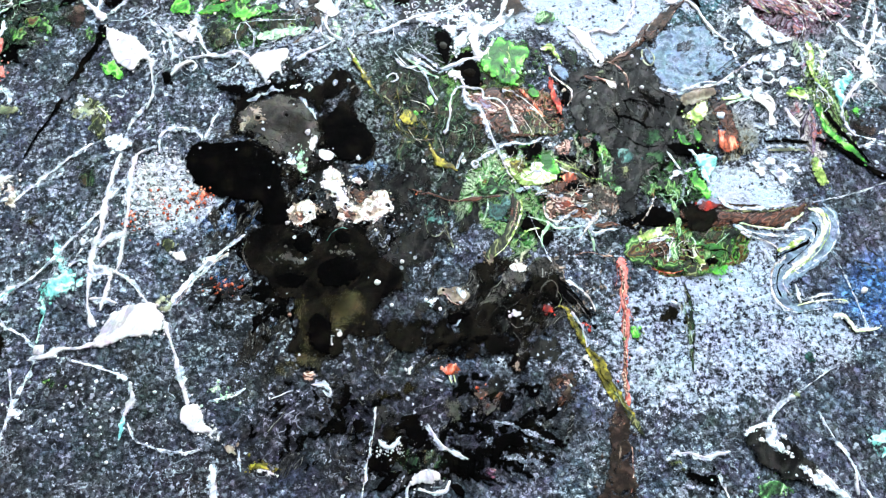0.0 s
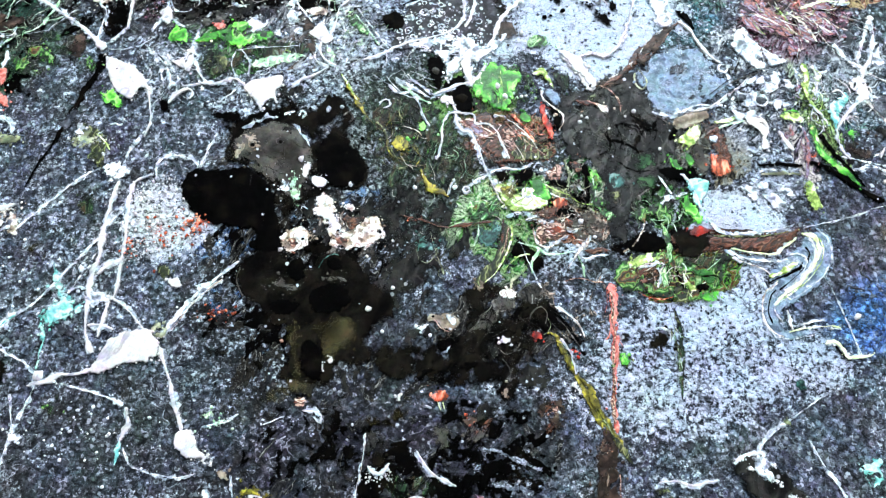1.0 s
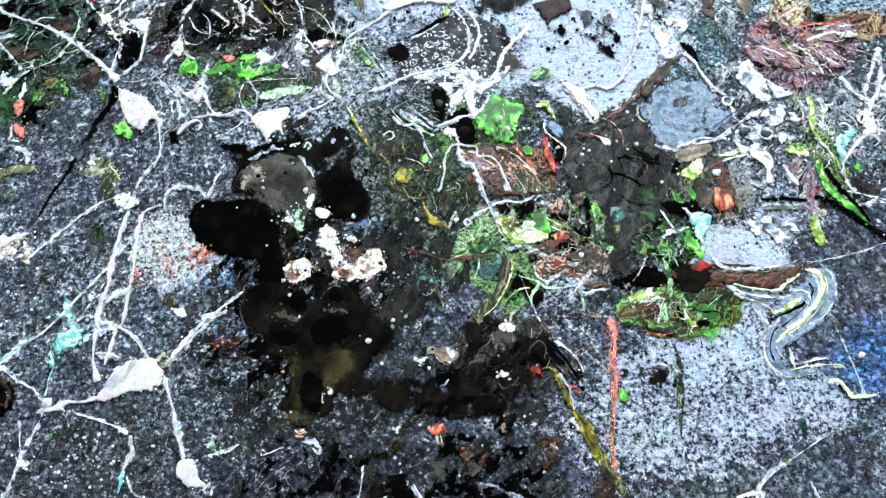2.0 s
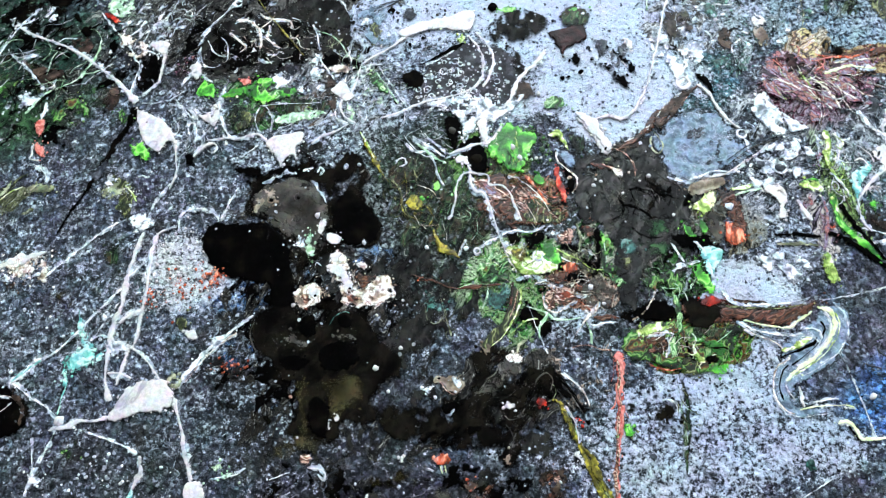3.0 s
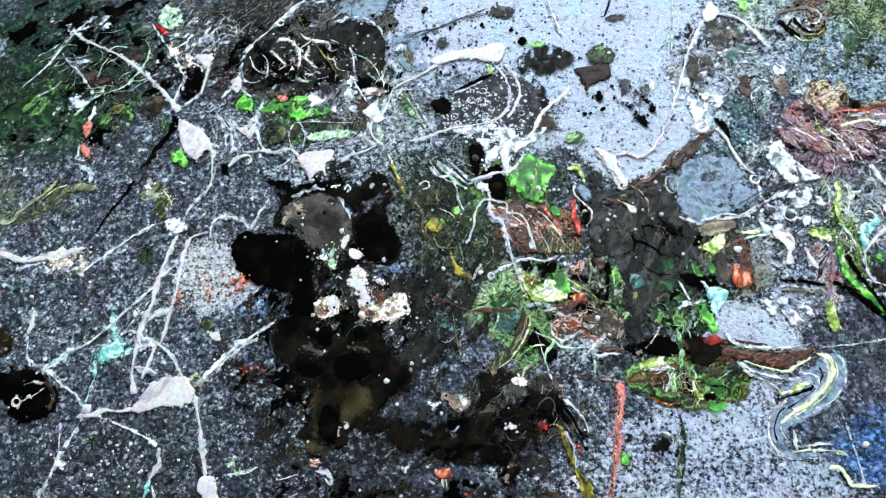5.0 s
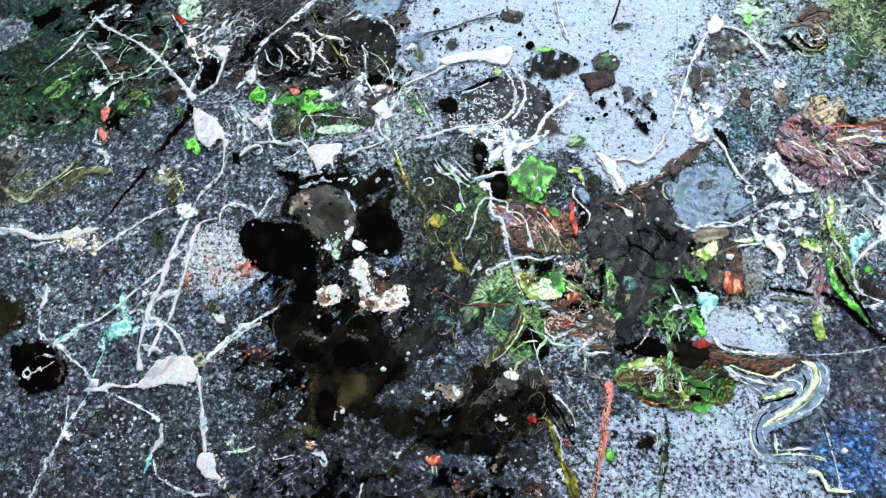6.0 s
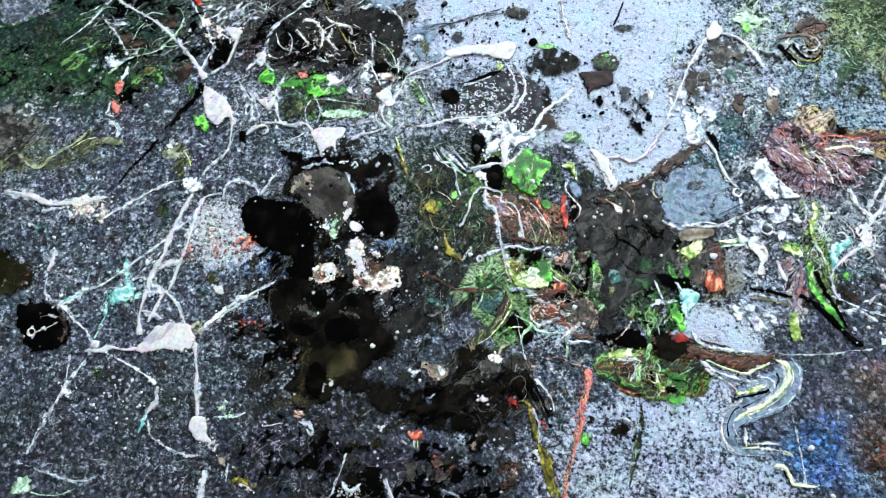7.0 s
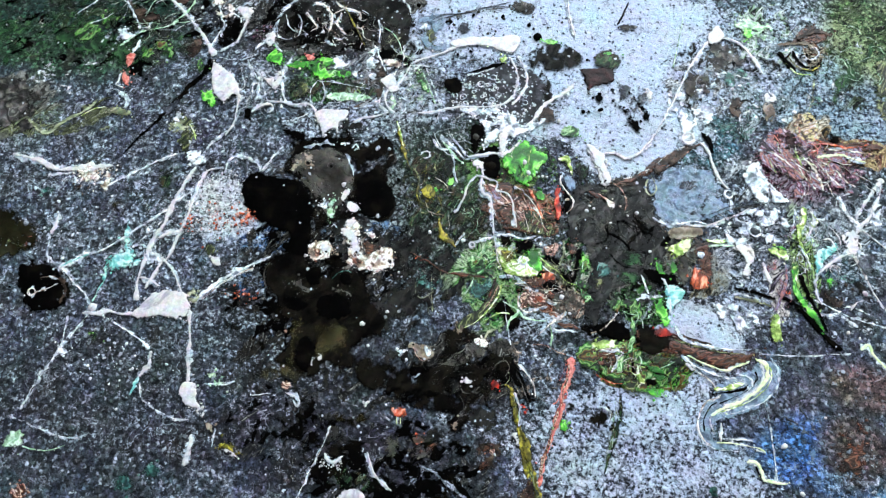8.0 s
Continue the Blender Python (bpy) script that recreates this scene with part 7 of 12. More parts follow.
pool("paint_pool", "green", [(4.2, 24.7), (7, 27), (8.6, 23.4), (5.3, 21.2)], h=0.3, fray=0.9, holes=0.1, lift=1.2)
pool("paint_pool", "mintleaf", [(12.9, 23.3), (15.2, 26.2), (16.8, 23.8), (15.6, 20.3), (13.5, 19.8)], h=0.3, fray=0.5, holes=0.05, lift=1.2)
run("paint_run", "white", [(21.7, 29, 0.63), (17.9, 27.9, 0.82), (15.1, 22.7, 0.82), (14.2, 15.7, 1.01), (12.3, 8.3, 1.00), (10.6, 6.1, 0.61)], lift=1.5, swell=0.4)
run("paint_run", "white", [(21.2, 29.6, 0.83), (26.1, 28.3, 0.82), (29.9, 27, 0.82), (30.5, 22.3, 0.81), (36.2, 21.6, 0.81), (39.8, 16.8, 0.81), (40.7, 12.8, 0.80), (42.6, 6.5, 0.60), (43.7, 3.1, 0.38)], lift=1.5, swell=0.4)
run("paint_run", "white", [(22, 28.4, 0.82), (22.2, 23.1, 1.02), (24.3, 19.5, 1.21), (27.5, 18.3, 1.20), (29.5, 12.5, 0.80), (31.4, 4.5, 0.60), (33, -3.7, 0.38)], lift=1.5, swell=0.4)
pool("paint_pool", "flesh", [(23.3, 24.2), (29.3, 25.3), (33.7, 21.1), (40.4, 19.1), (43, 16.8), (38.8, 12.8), (32.7, 14.1), (26.9, 18.9)], h=0.25, fray=0.5, holes=0.03, lift=1.1, label="pink marbled paint")
pool("paint_pool", "plum", [(27, 23), (32.4, 21.1), (33.6, 17), (29.6, 17.7)], h=0.2, fray=0.5, holes=0.1, lift=1.3)
pool("paint_pool", "black", [(11.6, 58.7), (17.3, 59.7), (19.4, 54), (18.2, 44.8), (14.8, 41.2), (12.1, 48.1)], h=0.3, fray=0.5, lift=1)
pool("paint_pool", "black", [(18.2, 44.2), (26, 48.2), (29.2, 44.5), (30.6, 35.3), (28.3, 28.8), (21.8, 30.2), (18.6, 36.9)], h=0.3, fray=0.5, lift=1, label="glossy black paint inset")
drop("taupe", 14.9, 51.7, 2.36, lift=0.78)
drop("tar", 25.2, 36.1, 3.45, lift=0.84)
pool("paint_pool", "chalk", [(8.8, 64.5), (19.6, 63.5), (33.7, 65.5), (50.7, 69.4), (47, 61.9), (39.6, 57.1), (33.9, 52.9), (32, 44.4), (28.7, 45.7), (25.5, 48.9), (19.8, 44.7), (18.9, 53.4), (16.1, 59.8)], h=0.4, fray=0.5, holes=0.03, lift=1.2, label="chalky white paint skin")
pool("paint_pool", "white", [(26.7, 56.3), (31.8, 56.8), (31.4, 45), (29.2, 44.5), (27.2, 50.7)], h=0.5, fray=0.3, lift=1.5)
run("paint_run", "white", [(12.6, 38.9, 0.84), (18.7, 41.1, 1.25), (25.3, 43.4, 1.98), (31.7, 43.8, 2.21), (36.5, 49.1, 1.05), (38.9, 54, 0.65)], lift=1.5, swell=0.4)
pool("paint_pool", "white", [(14.7, 37), (18.1, 38.7), (21.3, 35.6), (22.3, 32), (19.1, 33.9), (16.4, 34.5)], h=0.5, fray=0.4, lift=1.5)
run("paint_run", "white", [(20.7, 33.2, 1.03), (22.3, 29.6, 0.83)], lift=1.5, swell=0.4)
pool("paint_pool", "leaf", [(47.1, 51.6), (56.5, 46.7), (61.1, 40.5), (57.2, 33.1), (50.3, 30.3), (46.3, 31.9), (48, 40.9)], h=0.3, fray=0.7, holes=0.1, lift=0.9)
pool("paint_pool", "green", [(30.8, 40.2), (33.7, 46.8), (40, 51.5), (45.5, 52), (48.7, 48.8), (54.1, 47.4), (55, 43.1), (50.9, 37.8), (48.1, 30.4), (45.3, 27.2), (40.2, 29.7), (35, 34)], h=0.5, fray=0.9, lift=1.2, label="bright green paint pool")
pool("paint_pool", "lime", [(34.5, 44.3), (40.1, 47.2), (41.2, 41.1), (37, 36.7), (33.7, 38.9)], h=0.2, fray=0.5, holes=0.1, lift=1.4)
pool("paint_pool", "leaf", [(43.8, 50.2), (46.5, 48.5), (45, 40.3), (42.7, 36.5), (42.4, 44.1)], h=0.2, fray=0.5, holes=0.1, lift=1.5)
pool("paint_pool", "mint", [(47.9, 37.8), (50.1, 43.8), (52.9, 45.6), (51.6, 40.2), (49.1, 34.8)], h=0.2, fray=0.5, holes=0.1, lift=1.5)
drop("white", 42.8, 40.7, 1.73, lift=1.02)
drop("white", 45.6, 34.9, 1.71, lift=1.02)
drop("white", 53.2, 34.1, 0.85, lift=0.90)
drop("white", 55.3, 34, 0.85, lift=0.90)
pool("paint_pool", "amber", [(31.8, 36.5), (35.1, 38.2), (38.2, 33.3), (35.9, 30.4), (33.3, 32.3)], h=0.2, fray=0.5, holes=0.05, lift=1.5)
pool("paint_pool", "rust", [(30.4, 27), (39.3, 25.6), (48.5, 20.7), (54.9, 16.5), (58.8, 5.6), (48.1, 0.8), (37.7, 2.7), (29.3, 6.2), (26.8, 14.3)], h=0.3, fray=0.8, holes=0.1, lift=0.8, label="rust brown marbled paint")
pool("paint_pool", "moss", [(43.9, 7.3), (56, 10.7), (65.5, 2.6), (58.1, 1.1), (47.1, 2.5)], h=0.2, fray=0.7, holes=0.1, lift=1)
pool("paint_pool", "flesh", [(40.3, 16), (47, 17.2), (47.9, 8.6), (42.6, 7.3)], h=0.2, fray=0.6, holes=0.1, lift=1.1)
pool("paint_pool", "mintleaf", [(46.9, 14.4), (53, 14.2), (51.1, 8.6), (46.9, 9.2)], h=0.2, fray=0.6, holes=0.1, lift=1.1)
run("paint_run", "orange", [(47.4, 25.4, 1.69), (51.1, 20, 1.95), (54.1, 14.8, 1.38), (56.4, 9.9, 0.82)], lift=1.2, swell=0.4)
run("paint_run", "flesh", [(43.2, 22.6, 0.84), (48.8, 15.8, 0.83), (54.5, 8.5, 0.82), (60.8, 2.7, 0.54)], lift=1.3, swell=0.4)
run("paint_run", "bone", [(39.3, 26.2, 0.39), (45.9, 22.5, 0.39), (52.2, 15.7, 0.39), (57.1, 7, 0.38)], lift=1.3, swell=0.4)
pool("paint_pool", "green", [(50.8, 23.5), (53.6, 25.8), (56.1, 22.8), (55.4, 19.9), (52.5, 20.6)], h=0.3, fray=0.9, lift=1.4)
pool("paint_pool", "red", [(60.1, 27.4), (62.8, 28.5), (64, 22), (65.7, 14.5), (63.9, 10.6), (62.3, 14.6), (60.8, 21)], h=0.5, fray=0.4, lift=1.4, label="bright red paint streak")
pool("paint_pool", "black", [(64.6, 30.8), (68.6, 26), (70.2, 18.4), (67.3, 14.5), (65.6, 21.4)], h=0.3, fray=0.5, lift=1.1)
drop("bone", 67.6, 22.8, 1.39, lift=0.84)
run("paint_run", "lime", [(60, 45.4, 2.02), (64.5, 46.4, 2.31), (66.9, 42.1, 2.01), (68.7, 36.7, 1.42)], lift=1.4, swell=0.4)
run("paint_run", "bone", [(62.8, 36.8, 0.40), (63, 32, 0.62), (66.5, 27.2, 0.62), (70.5, 23, 0.81), (70.2, 18.4, 0.61), (67.8, 15, 0.39)], lift=1.4, swell=0.4)
pool("paint_pool", "mist", [(63.3, 36.8), (69.2, 36), (72.1, 31.2), (70.3, 27.7), (66.2, 30.2)], h=0.3, fray=0.4, lift=1)
pool("paint_pool", "forest", [(68.2, 45.7), (76.8, 43.6), (76.8, 37), (72.1, 34.2), (70, 39.6)], h=0.3, fray=0.6, holes=0.05, lift=1)

# lower greens
pool("paint_pool", "mintleaf", [(21.4, -17.9), (25.6, -13.1), (32.8, -10), (36, -15.5), (36.2, -24.1), (30.2, -25.6), (23.8, -24.4)], h=0.5, fray=0.5, holes=0.03, lift=0.9, label="pale green marbled paint lump")
pool("paint_pool", "lime", [(35.7, -9.5), (43.5, -9.1), (44.8, -13.5), (53.6, -9.8), (58.1, -15.9), (55.7, -21.7), (47, -23.2), (40.4, -22), (37.5, -16.1)], h=0.4, fray=0.5, lift=1.1, label="yellow-green marbled paint lump")
pool("paint_pool", "yellow", [(38.2, -10.6), (43, -9.1), (44.3, -14), (41.6, -16.7), (39.1, -13.9)], h=0.2, fray=0.6, holes=0.05, lift=1.4)
pool("paint_pool", "green", [(50.2, -8.7), (56.9, -9.3), (60.1, -17.5), (55.3, -20.6), (52.4, -16.3)], h=0.3, fray=0.9, holes=0.05, lift=1.3)
pool("paint_pool", "leaf", [(23.9, -19.1), (29.2, -16.5), (31.6, -21.3), (27.2, -23.9)], h=0.3, fray=0.5, holes=0.05, lift=1.2)
ring("chalk", 49.5, -14.1, 2.11, 1.06, lift=1.6)
run("paint_run", "chalk", [(38.7, -24.1, 0.76), (43.9, -22.8, 0.76), (48.5, -23.7, 0.75), (48.8, -27.4, 0.57)], lift=1.5, swell=0.4)
run("paint_run", "white", [(33, -3.7, 0.38), (35.1, -10, 0.59), (37, -16, 0.58), (39.4, -20.9, 0.58)], lift=1.4, swell=0.4)
pool("paint_pool", "teal", [(24.8, -26.5), (35.6, -26.7), (33.7, -35.8), (27.6, -37.6)], h=0.3, fray=0.6, holes=0.1, lift=0.8, label="dark teal paint film")
run("paint_run", "mint", [(26.4, -25.2, 0.78), (25.5, -31.3, 1.03), (23.3, -36.5, 0.77)], lift=1.3, swell=0.4)
pool("paint_pool", "moss", [(38.6, -26.7), (41.5, -32.5), (37.6, -41.8), (31.8, -49.8), (27.2, -52.3), (24.1, -55.3), (21.2, -52.7), (26.4, -46.2), (31.5, -42.2), (34.3, -35.1), (35.5, -28.3)], h=0.4, fray=0.4, holes=0.02, lift=1, label="olive green paint stalk")
run("paint_run", "lime", [(40.6, -28.3, 0.78), (39.9, -34.6, 1.03), (36, -42.3, 1.01), (30.8, -49.3, 0.75), (25.7, -52.8, 1.00)], lift=1.4, swell=0.4)
run("paint_run", "rust", [(37.7, -25.4, 1.30), (36.4, -32.5, 1.29), (33.8, -40.5, 0.76)], lift=1.3, swell=0.4)
run("paint_run", "flesh", [(39.1, -29.4, 0.52), (37.3, -35.9, 0.51), (34.6, -41.2, 0.51)], lift=1.4, swell=0.4)
pool("paint_pool", "sand", [(20.7, -52.2), (25.2, -52.3), (26.1, -55.8), (23.1, -57.2), (21.1, -55.2)], h=0.4, fray=0.5, holes=0.05, lift=1.3)
pool("paint_pool", "bone", [(31.3, -57.8), (35.5, -56.8), (38.9, -58.8), (36.1, -60.8), (32.4, -60.3)], h=0.3, fray=0.5, holes=0.05, lift=1.2)
run("paint_run", "sage", [(36.3, -57.3, 1.48), (37.6, -53.6, 1.74), (41.4, -51.4, 0.75)], lift=1.2, swell=0.4)
pool("paint_pool", "black", [(38.6, -40.3), (43.4, -34.6), (47.3, -38.8), (51.9, -40.9), (47.4, -46.5), (42.5, -44.4)], h=0.2, fray=0.5, lift=1)
pool("paint_pool", "black", [(45.9, -45.9), (52.5, -43.5), (52.3, -48), (47.7, -50.5)], h=0.2, fray=0.5, lift=1)
run("paint_run", "mint", [(42.3, -36.7, 1.02), (46.3, -38.3, 1.27), (50.2, -39.9, 1.27), (53.6, -43, 1.01), (59.3, -43.5, 0.75), (65.5, -43.1, 0.50)], lift=1.3, swell=0.4)
run("paint_run", "lime", [(34.8, -48.3, 1.00), (38.4, -45.4, 1.01), (42.6, -42.9, 1.26), (46.8, -42.9, 0.76)], lift=1.3, swell=0.4)
run("paint_run", "mint", [(51.9, -40.4, 1.01), (47.9, -45.5, 1.00), (46.7, -51.2, 1.00)], lift=1.3, swell=0.4)
run("paint_run", "chalk", [(42.9, -35.9, 0.36), (44.4, -39.8, 0.36), (45.4, -45.4, 0.35), (48, -53.7, 0.35), (49.3, -57.9, 0.27)], lift=1.4, swell=0.4)
pool("paint_pool", "rust", [(46.3, -26.3), (56.3, -21.7), (66.9, -22.9), (72.1, -27.2), (75.7, -33), (66.2, -32.9), (58.8, -30.2), (51.3, -29)], h=0.3, fray=0.6, holes=0.05, lift=0.9, label="rust brown marbled paint")
pool("paint_pool", "black", [(59.1, -25.7), (62.8, -22.9), (68.4, -23), (69.1, -26.7), (64.5, -28.7)], h=0.3, fray=0.5, lift=1.2)
pool("paint_pool", "orange", [(58.9, -19.6), (63.1, -17.6), (67, -20.8), (62.3, -23.4)], h=0.3, fray=0.5, holes=0.05, lift=1.3, label="coral paint dab")
pool("paint_pool", "flesh", [(52.5, -29.6), (58.9, -28.6), (64.8, -31.3), (61.9, -36.4), (56.4, -37.4), (52.3, -39.4), (50.5, -33.4)], h=0.3, fray=0.5, holes=0.03, lift=1.2, label="pink and brown marbled paint")
pool("paint_pool", "orange", [(56.7, -31.7), (61.8, -31), (62.5, -34.9), (58, -36.1)], h=0.2, fray=0.5, holes=0.1, lift=1.4)
pool("paint_pool", "rust", [(52.1, -32.7), (55.2, -31.7), (54.8, -37.9), (52.3, -38.4)], h=0.2, fray=0.5, holes=0.05, lift=1.4)
run("paint_run", "bone", [(46.8, -26.9, 0.57), (51.4, -26.4, 0.75), (55.4, -28.6, 0.75), (59.3, -30.2, 0.74), (66.2, -33.4, 0.74), (71.2, -32.9, 0.56)], lift=1.5, swell=0.4)
run("paint_run", "bone", [(49.9, -30.8, 0.57), (50.3, -37.3, 0.74), (55.2, -40.4, 0.73), (59.6, -37.4, 0.56), (64.5, -35.4, 0.56)], lift=1.5, swell=0.4)
run("paint_run", "flesh", [(59.1, -25.7, 0.78), (56.6, -24.4, 0.78), (52.7, -25.6, 0.78)], lift=1.5, swell=0.4)
pool("paint_pool", "taupe", [(67, -28.7), (76.3, -25.2), (81.7, -32.6), (76.1, -40.7), (68.3, -38)], h=0.3, fray=0.6, holes=0.1, lift=1, label="grey-brown folded paint")
flakes("rust", 73.8, -31.2, 8.9, 7.1, 40, 2, 4, 0.3, lift=1.2)
drop("white", 70.9, -29.8, 1.54, lift=0.96)
drop("white", 75.8, -37.6, 1.01, lift=0.96)
pool("paint_pool", "moss", [(56.9, -11), (64.9, -13.3), (70.2, -19.3), (77.6, -22), (71.8, -24.1), (63.3, -18.6), (57.7, -15)], h=0.3, fray=0.5, holes=0.05, lift=1.1)
run("paint_run", "lime", [(57.4, -11, 0.79), (62.3, -14.3, 1.05), (67.3, -17.1, 0.78), (72, -21.4, 1.04), (77.5, -22.6, 1.03)], lift=1.4, swell=0.4)
run("paint_run", "chalk", [(59.2, -15.1, 0.58), (62.2, -17, 0.58), (67.1, -19.2, 0.36)], lift=1.4, swell=0.4)
pool("paint_pool", "black", [(58.5, -9.4), (65.2, -10), (68, -13.3), (63.7, -12.7)], h=0.2, fray=0.5, lift=1.2)
pool("paint_pool", "black", [(68.4, -15.5), (74.8, -18.8), (75.1, -20.9), (71.2, -19.3)], h=0.2, fray=0.5, lift=1.2)
pool("paint_pool", "black", [(75.4, -3.1), (78.8, -5.9), (77.2, -20.7), (74.4, -23.3), (74.1, -14)], h=0.3, fray=0.5, lift=1.1)
run("paint_run", "sage", [(67.9, 0.4, 1.08), (69.1, -5.7, 1.60), (68.2, -11.2, 1.32), (65.9, -14.9, 0.79)], lift=1.3, swell=0.4)
pool("paint_pool", "taupe", [(68.5, -13.3), (73.8, -11.3), (76.5, -16.7), (72.7, -19.3)], h=0.3, fray=0.5, holes=0.05, lift=1.2)
run("paint_run", "bone", [(69.1, -12.5, 0.37), (72.6, -13.4, 0.58), (74.9, -16.7, 0.57), (74.2, -19.9, 0.36)], lift=1.4, swell=0.4)
pool("paint_pool", "rust", [(70.9, -1.9), (76.7, -0.4), (75.7, -6.4), (71.6, -6.3)], h=0.3, fray=0.6, holes=0.1, lift=1.1)
pool("paint_pool", "flesh", [(59.1, -4.2), (65.7, -2.4), (65.2, -9.5), (60.1, -8.9)], h=0.3, fray=0.6, holes=0.15, lift=1.1)
pool("paint_pool", "leaf", [(77.2, -13.5), (79.7, -8.1), (82, -11.4), (80.3, -19.4), (83.6, -22.1), (79.7, -26.3), (76.4, -24.7)], h=0.4, fray=0.5, holes=0.05, lift=1.1)
run("paint_run", "mint", [(79.3, -10, 0.79), (79.5, -16.8, 1.04), (77.1, -22, 0.78)], lift=1.4, swell=0.4)
pool("paint_pool", "mintleaf", [(79.4, -24.7), (83.1, -24.8), (86.6, -28.7), (82.7, -30.5)], h=0.3, fray=0.5, holes=0.1, lift=1.2)
run("paint_run", "chalk", [(20.5, -9.8, 0.97), (25.8, -6.6, 0.78), (32.2, -3.9, 0.97), (39.6, -1.3, 0.78), (47.4, -2.6, 0.78), (54.1, 0.1, 0.78)], lift=1.3, swell=0.4)
pool("paint_pool", "chalk", [(34.7, -6.2), (42.1, -5.2), (42.4, -10.7), (36.7, -10.1)], h=0.3, fray=0.6, holes=0.1, lift=1.2)
pool("paint_pool", "black", [(36.3, -4.6), (40.6, -2.4), (42.6, -6.3), (38.3, -7.9)], h=0.2, fray=0.4, lift=1.5)
pool("paint_pool", "black", [(44.2, -4.2), (53.2, -2.7), (51.7, -10.3), (46, -10.8)], h=0.2, fray=0.5, holes=0.05, lift=1.1)
pool("paint_pool", "chalk", [(54.1, 0.1), (63.2, 0.5), (60.4, -4.2), (55.2, -4.1)], h=0.3, fray=0.6, holes=0.2, lift=1.1)
ring("white", 22.6, -9.8, 1.34, 0.80, lift=1.5)
drop("chalk", 17.6, -8.1, 1.35, lift=0.90)
drop("chalk", -0.1, -6.4, 1.08, lift=0.90)
run("paint_run", "bone", [(17.4, -3.6, 0.38), (14.7, -8.8, 0.38), (13.6, -11.6, 0.38)], lift=1.3, swell=0.4)
flakes("moss", 10.4, -18.3, 8.0, 8.0, 75, 3, 4, 0.3, lift=1)
flakes("char", -7.8, -28.7, 13.1, 15.7, 70, 1.6, 6, 0.4, lift=0.6)
flakes("silver", 2.6, -44.5, 15.3, 10.2, 60, 1.4, 3, 0.3, lift=0.7)
pool("paint_pool", "teal", [(-3.1, -32.7), (0, -29.4), (4.1, -31), (6.7, -34.2), (2.6, -35.7)], h=0.3, fray=0.8, holes=0.2, lift=1, label="teal paint splash")
run("paint_run", "teal", [(-1.3, -36.2, 0.52), (0, -31.5, 0.78), (2.6, -29.4, 0.52)], lift=1.2, swell=0.4)
run("paint_run", "sage", [(4.7, -27.6, 0.52), (6.2, -35.5, 0.78), (7.7, -42.5, 0.77), (8.9, -47.6, 1.01)], lift=1.1, swell=0.4)
run("paint_run", "rust", [(-7.4, -18.6, 1.33), (-2.6, -20.2, 1.86), (3.9, -23, 1.32), (11.7, -26.3, 1.05), (23.3, -26, 1.31), (32.3, -26.1, 1.04)], lift=1.2, swell=0.4)
pool("paint_pool", "orange", [(-4.2, -20.2), (-0, -19.2), (1.3, -21.9), (-2.6, -22.4)], h=0.2, fray=0.6, holes=0.15, lift=1.2)
run("paint_run", "bone", [(62, -50.6, 0.35), (65.3, -46.6, 0.55), (68, -43.1, 0.90), (71.1, -41.1, 1.08), (73.9, -36.6, 0.56)], lift=1.5, swell=0.4)
pool("paint_pool", "white", [(69.2, -40.6), (71.7, -39.1), (71.5, -42.2), (69.9, -43.7)], h=0.4, fray=0.4, lift=1.5)
run("paint_run", "chalk", [(67, -43.1, 0.73), (69.7, -46.7, 0.72), (75.2, -46.2, 0.55), (80.6, -46.3, 0.55)], lift=1.4, swell=0.4)
run("paint_run", "mint", [(67.3, -45.2, 1.00), (68.5, -50.2, 1.24), (68.6, -55.1, 0.98)], lift=1.2, swell=0.4)
run("paint_run", "rust", [(70.5, -43.2, 1.25), (76.6, -43.7, 2.50), (81.5, -44.3, 2.49)], lift=1.1, swell=0.4)
run("paint_run", "flesh", [(59.7, -56, 0.74), (65.9, -55.1, 0.98), (73.1, -57.6, 1.47), (76.7, -58.1, 1.22)], lift=1.2, swell=0.4)

# charcoal skin
pool("paint_pool", "skin", [(70.1, 32.7), (76.8, 36.4), (86.7, 32.6), (95.3, 39.5), (103.2, 43.4), (108.5, 37.6), (111.6, 27.2), (112.5, 20.8), (115.6, 16.7), (121.9, 12.6), (124.8, 6.9), (119.5, 1.5), (120.1, -6.7), (115.1, -1.2), (113, -6.6), (113.6, -14.7), (108, -15.1), (98.6, -20.3), (91.9, -30.1), (89.4, -41.6), (83, -40.8), (81.5, -30), (83.3, -14.1), (79.2, -1), (70.9, -0.8), (68.8, 13.9)], h=0.4, fray=0.6, holes=0.02, lift=0.5, label="charcoal grey-brown paint skin")
pool("paint_pool", "skin", [(86.7, 2.2), (99.6, 1.9), (109.5, -1), (109.9, -9.2), (98, -14.4), (92.7, -30.1), (83.5, -35.2), (84, -14.2)], h=0.3, fray=0.7, holes=0.05, lift=0.8)
flakes("tar", 79.8, 13.6, 13.7, 16.4, 60, 2, 6, 0.34, lift=0.8)
flakes("tar", 102.7, 7.4, 13.5, 13.5, -50, 2, 6, 0.34, lift=0.8)
flakes("taupe", 92.9, 13.3, 19.1, 19.1, 60, 2.5, 6, 0.22, lift=0.9)
pool("paint_pool", "tar", [(101.6, 16.5), (106.1, 20.4), (109, 12.9), (105.3, 7.4), (101.1, 1.3), (99.9, 4.7), (103.6, 10.8)], h=0.3, fray=0.5, lift=0.9)
run("paint_run", "black", [(89.3, 7.7, 1.35), (94.9, 6.5, 1.62), (99.7, 3, 1.61), (102.4, -0.9, 1.06)], lift=1.1, swell=0.4)
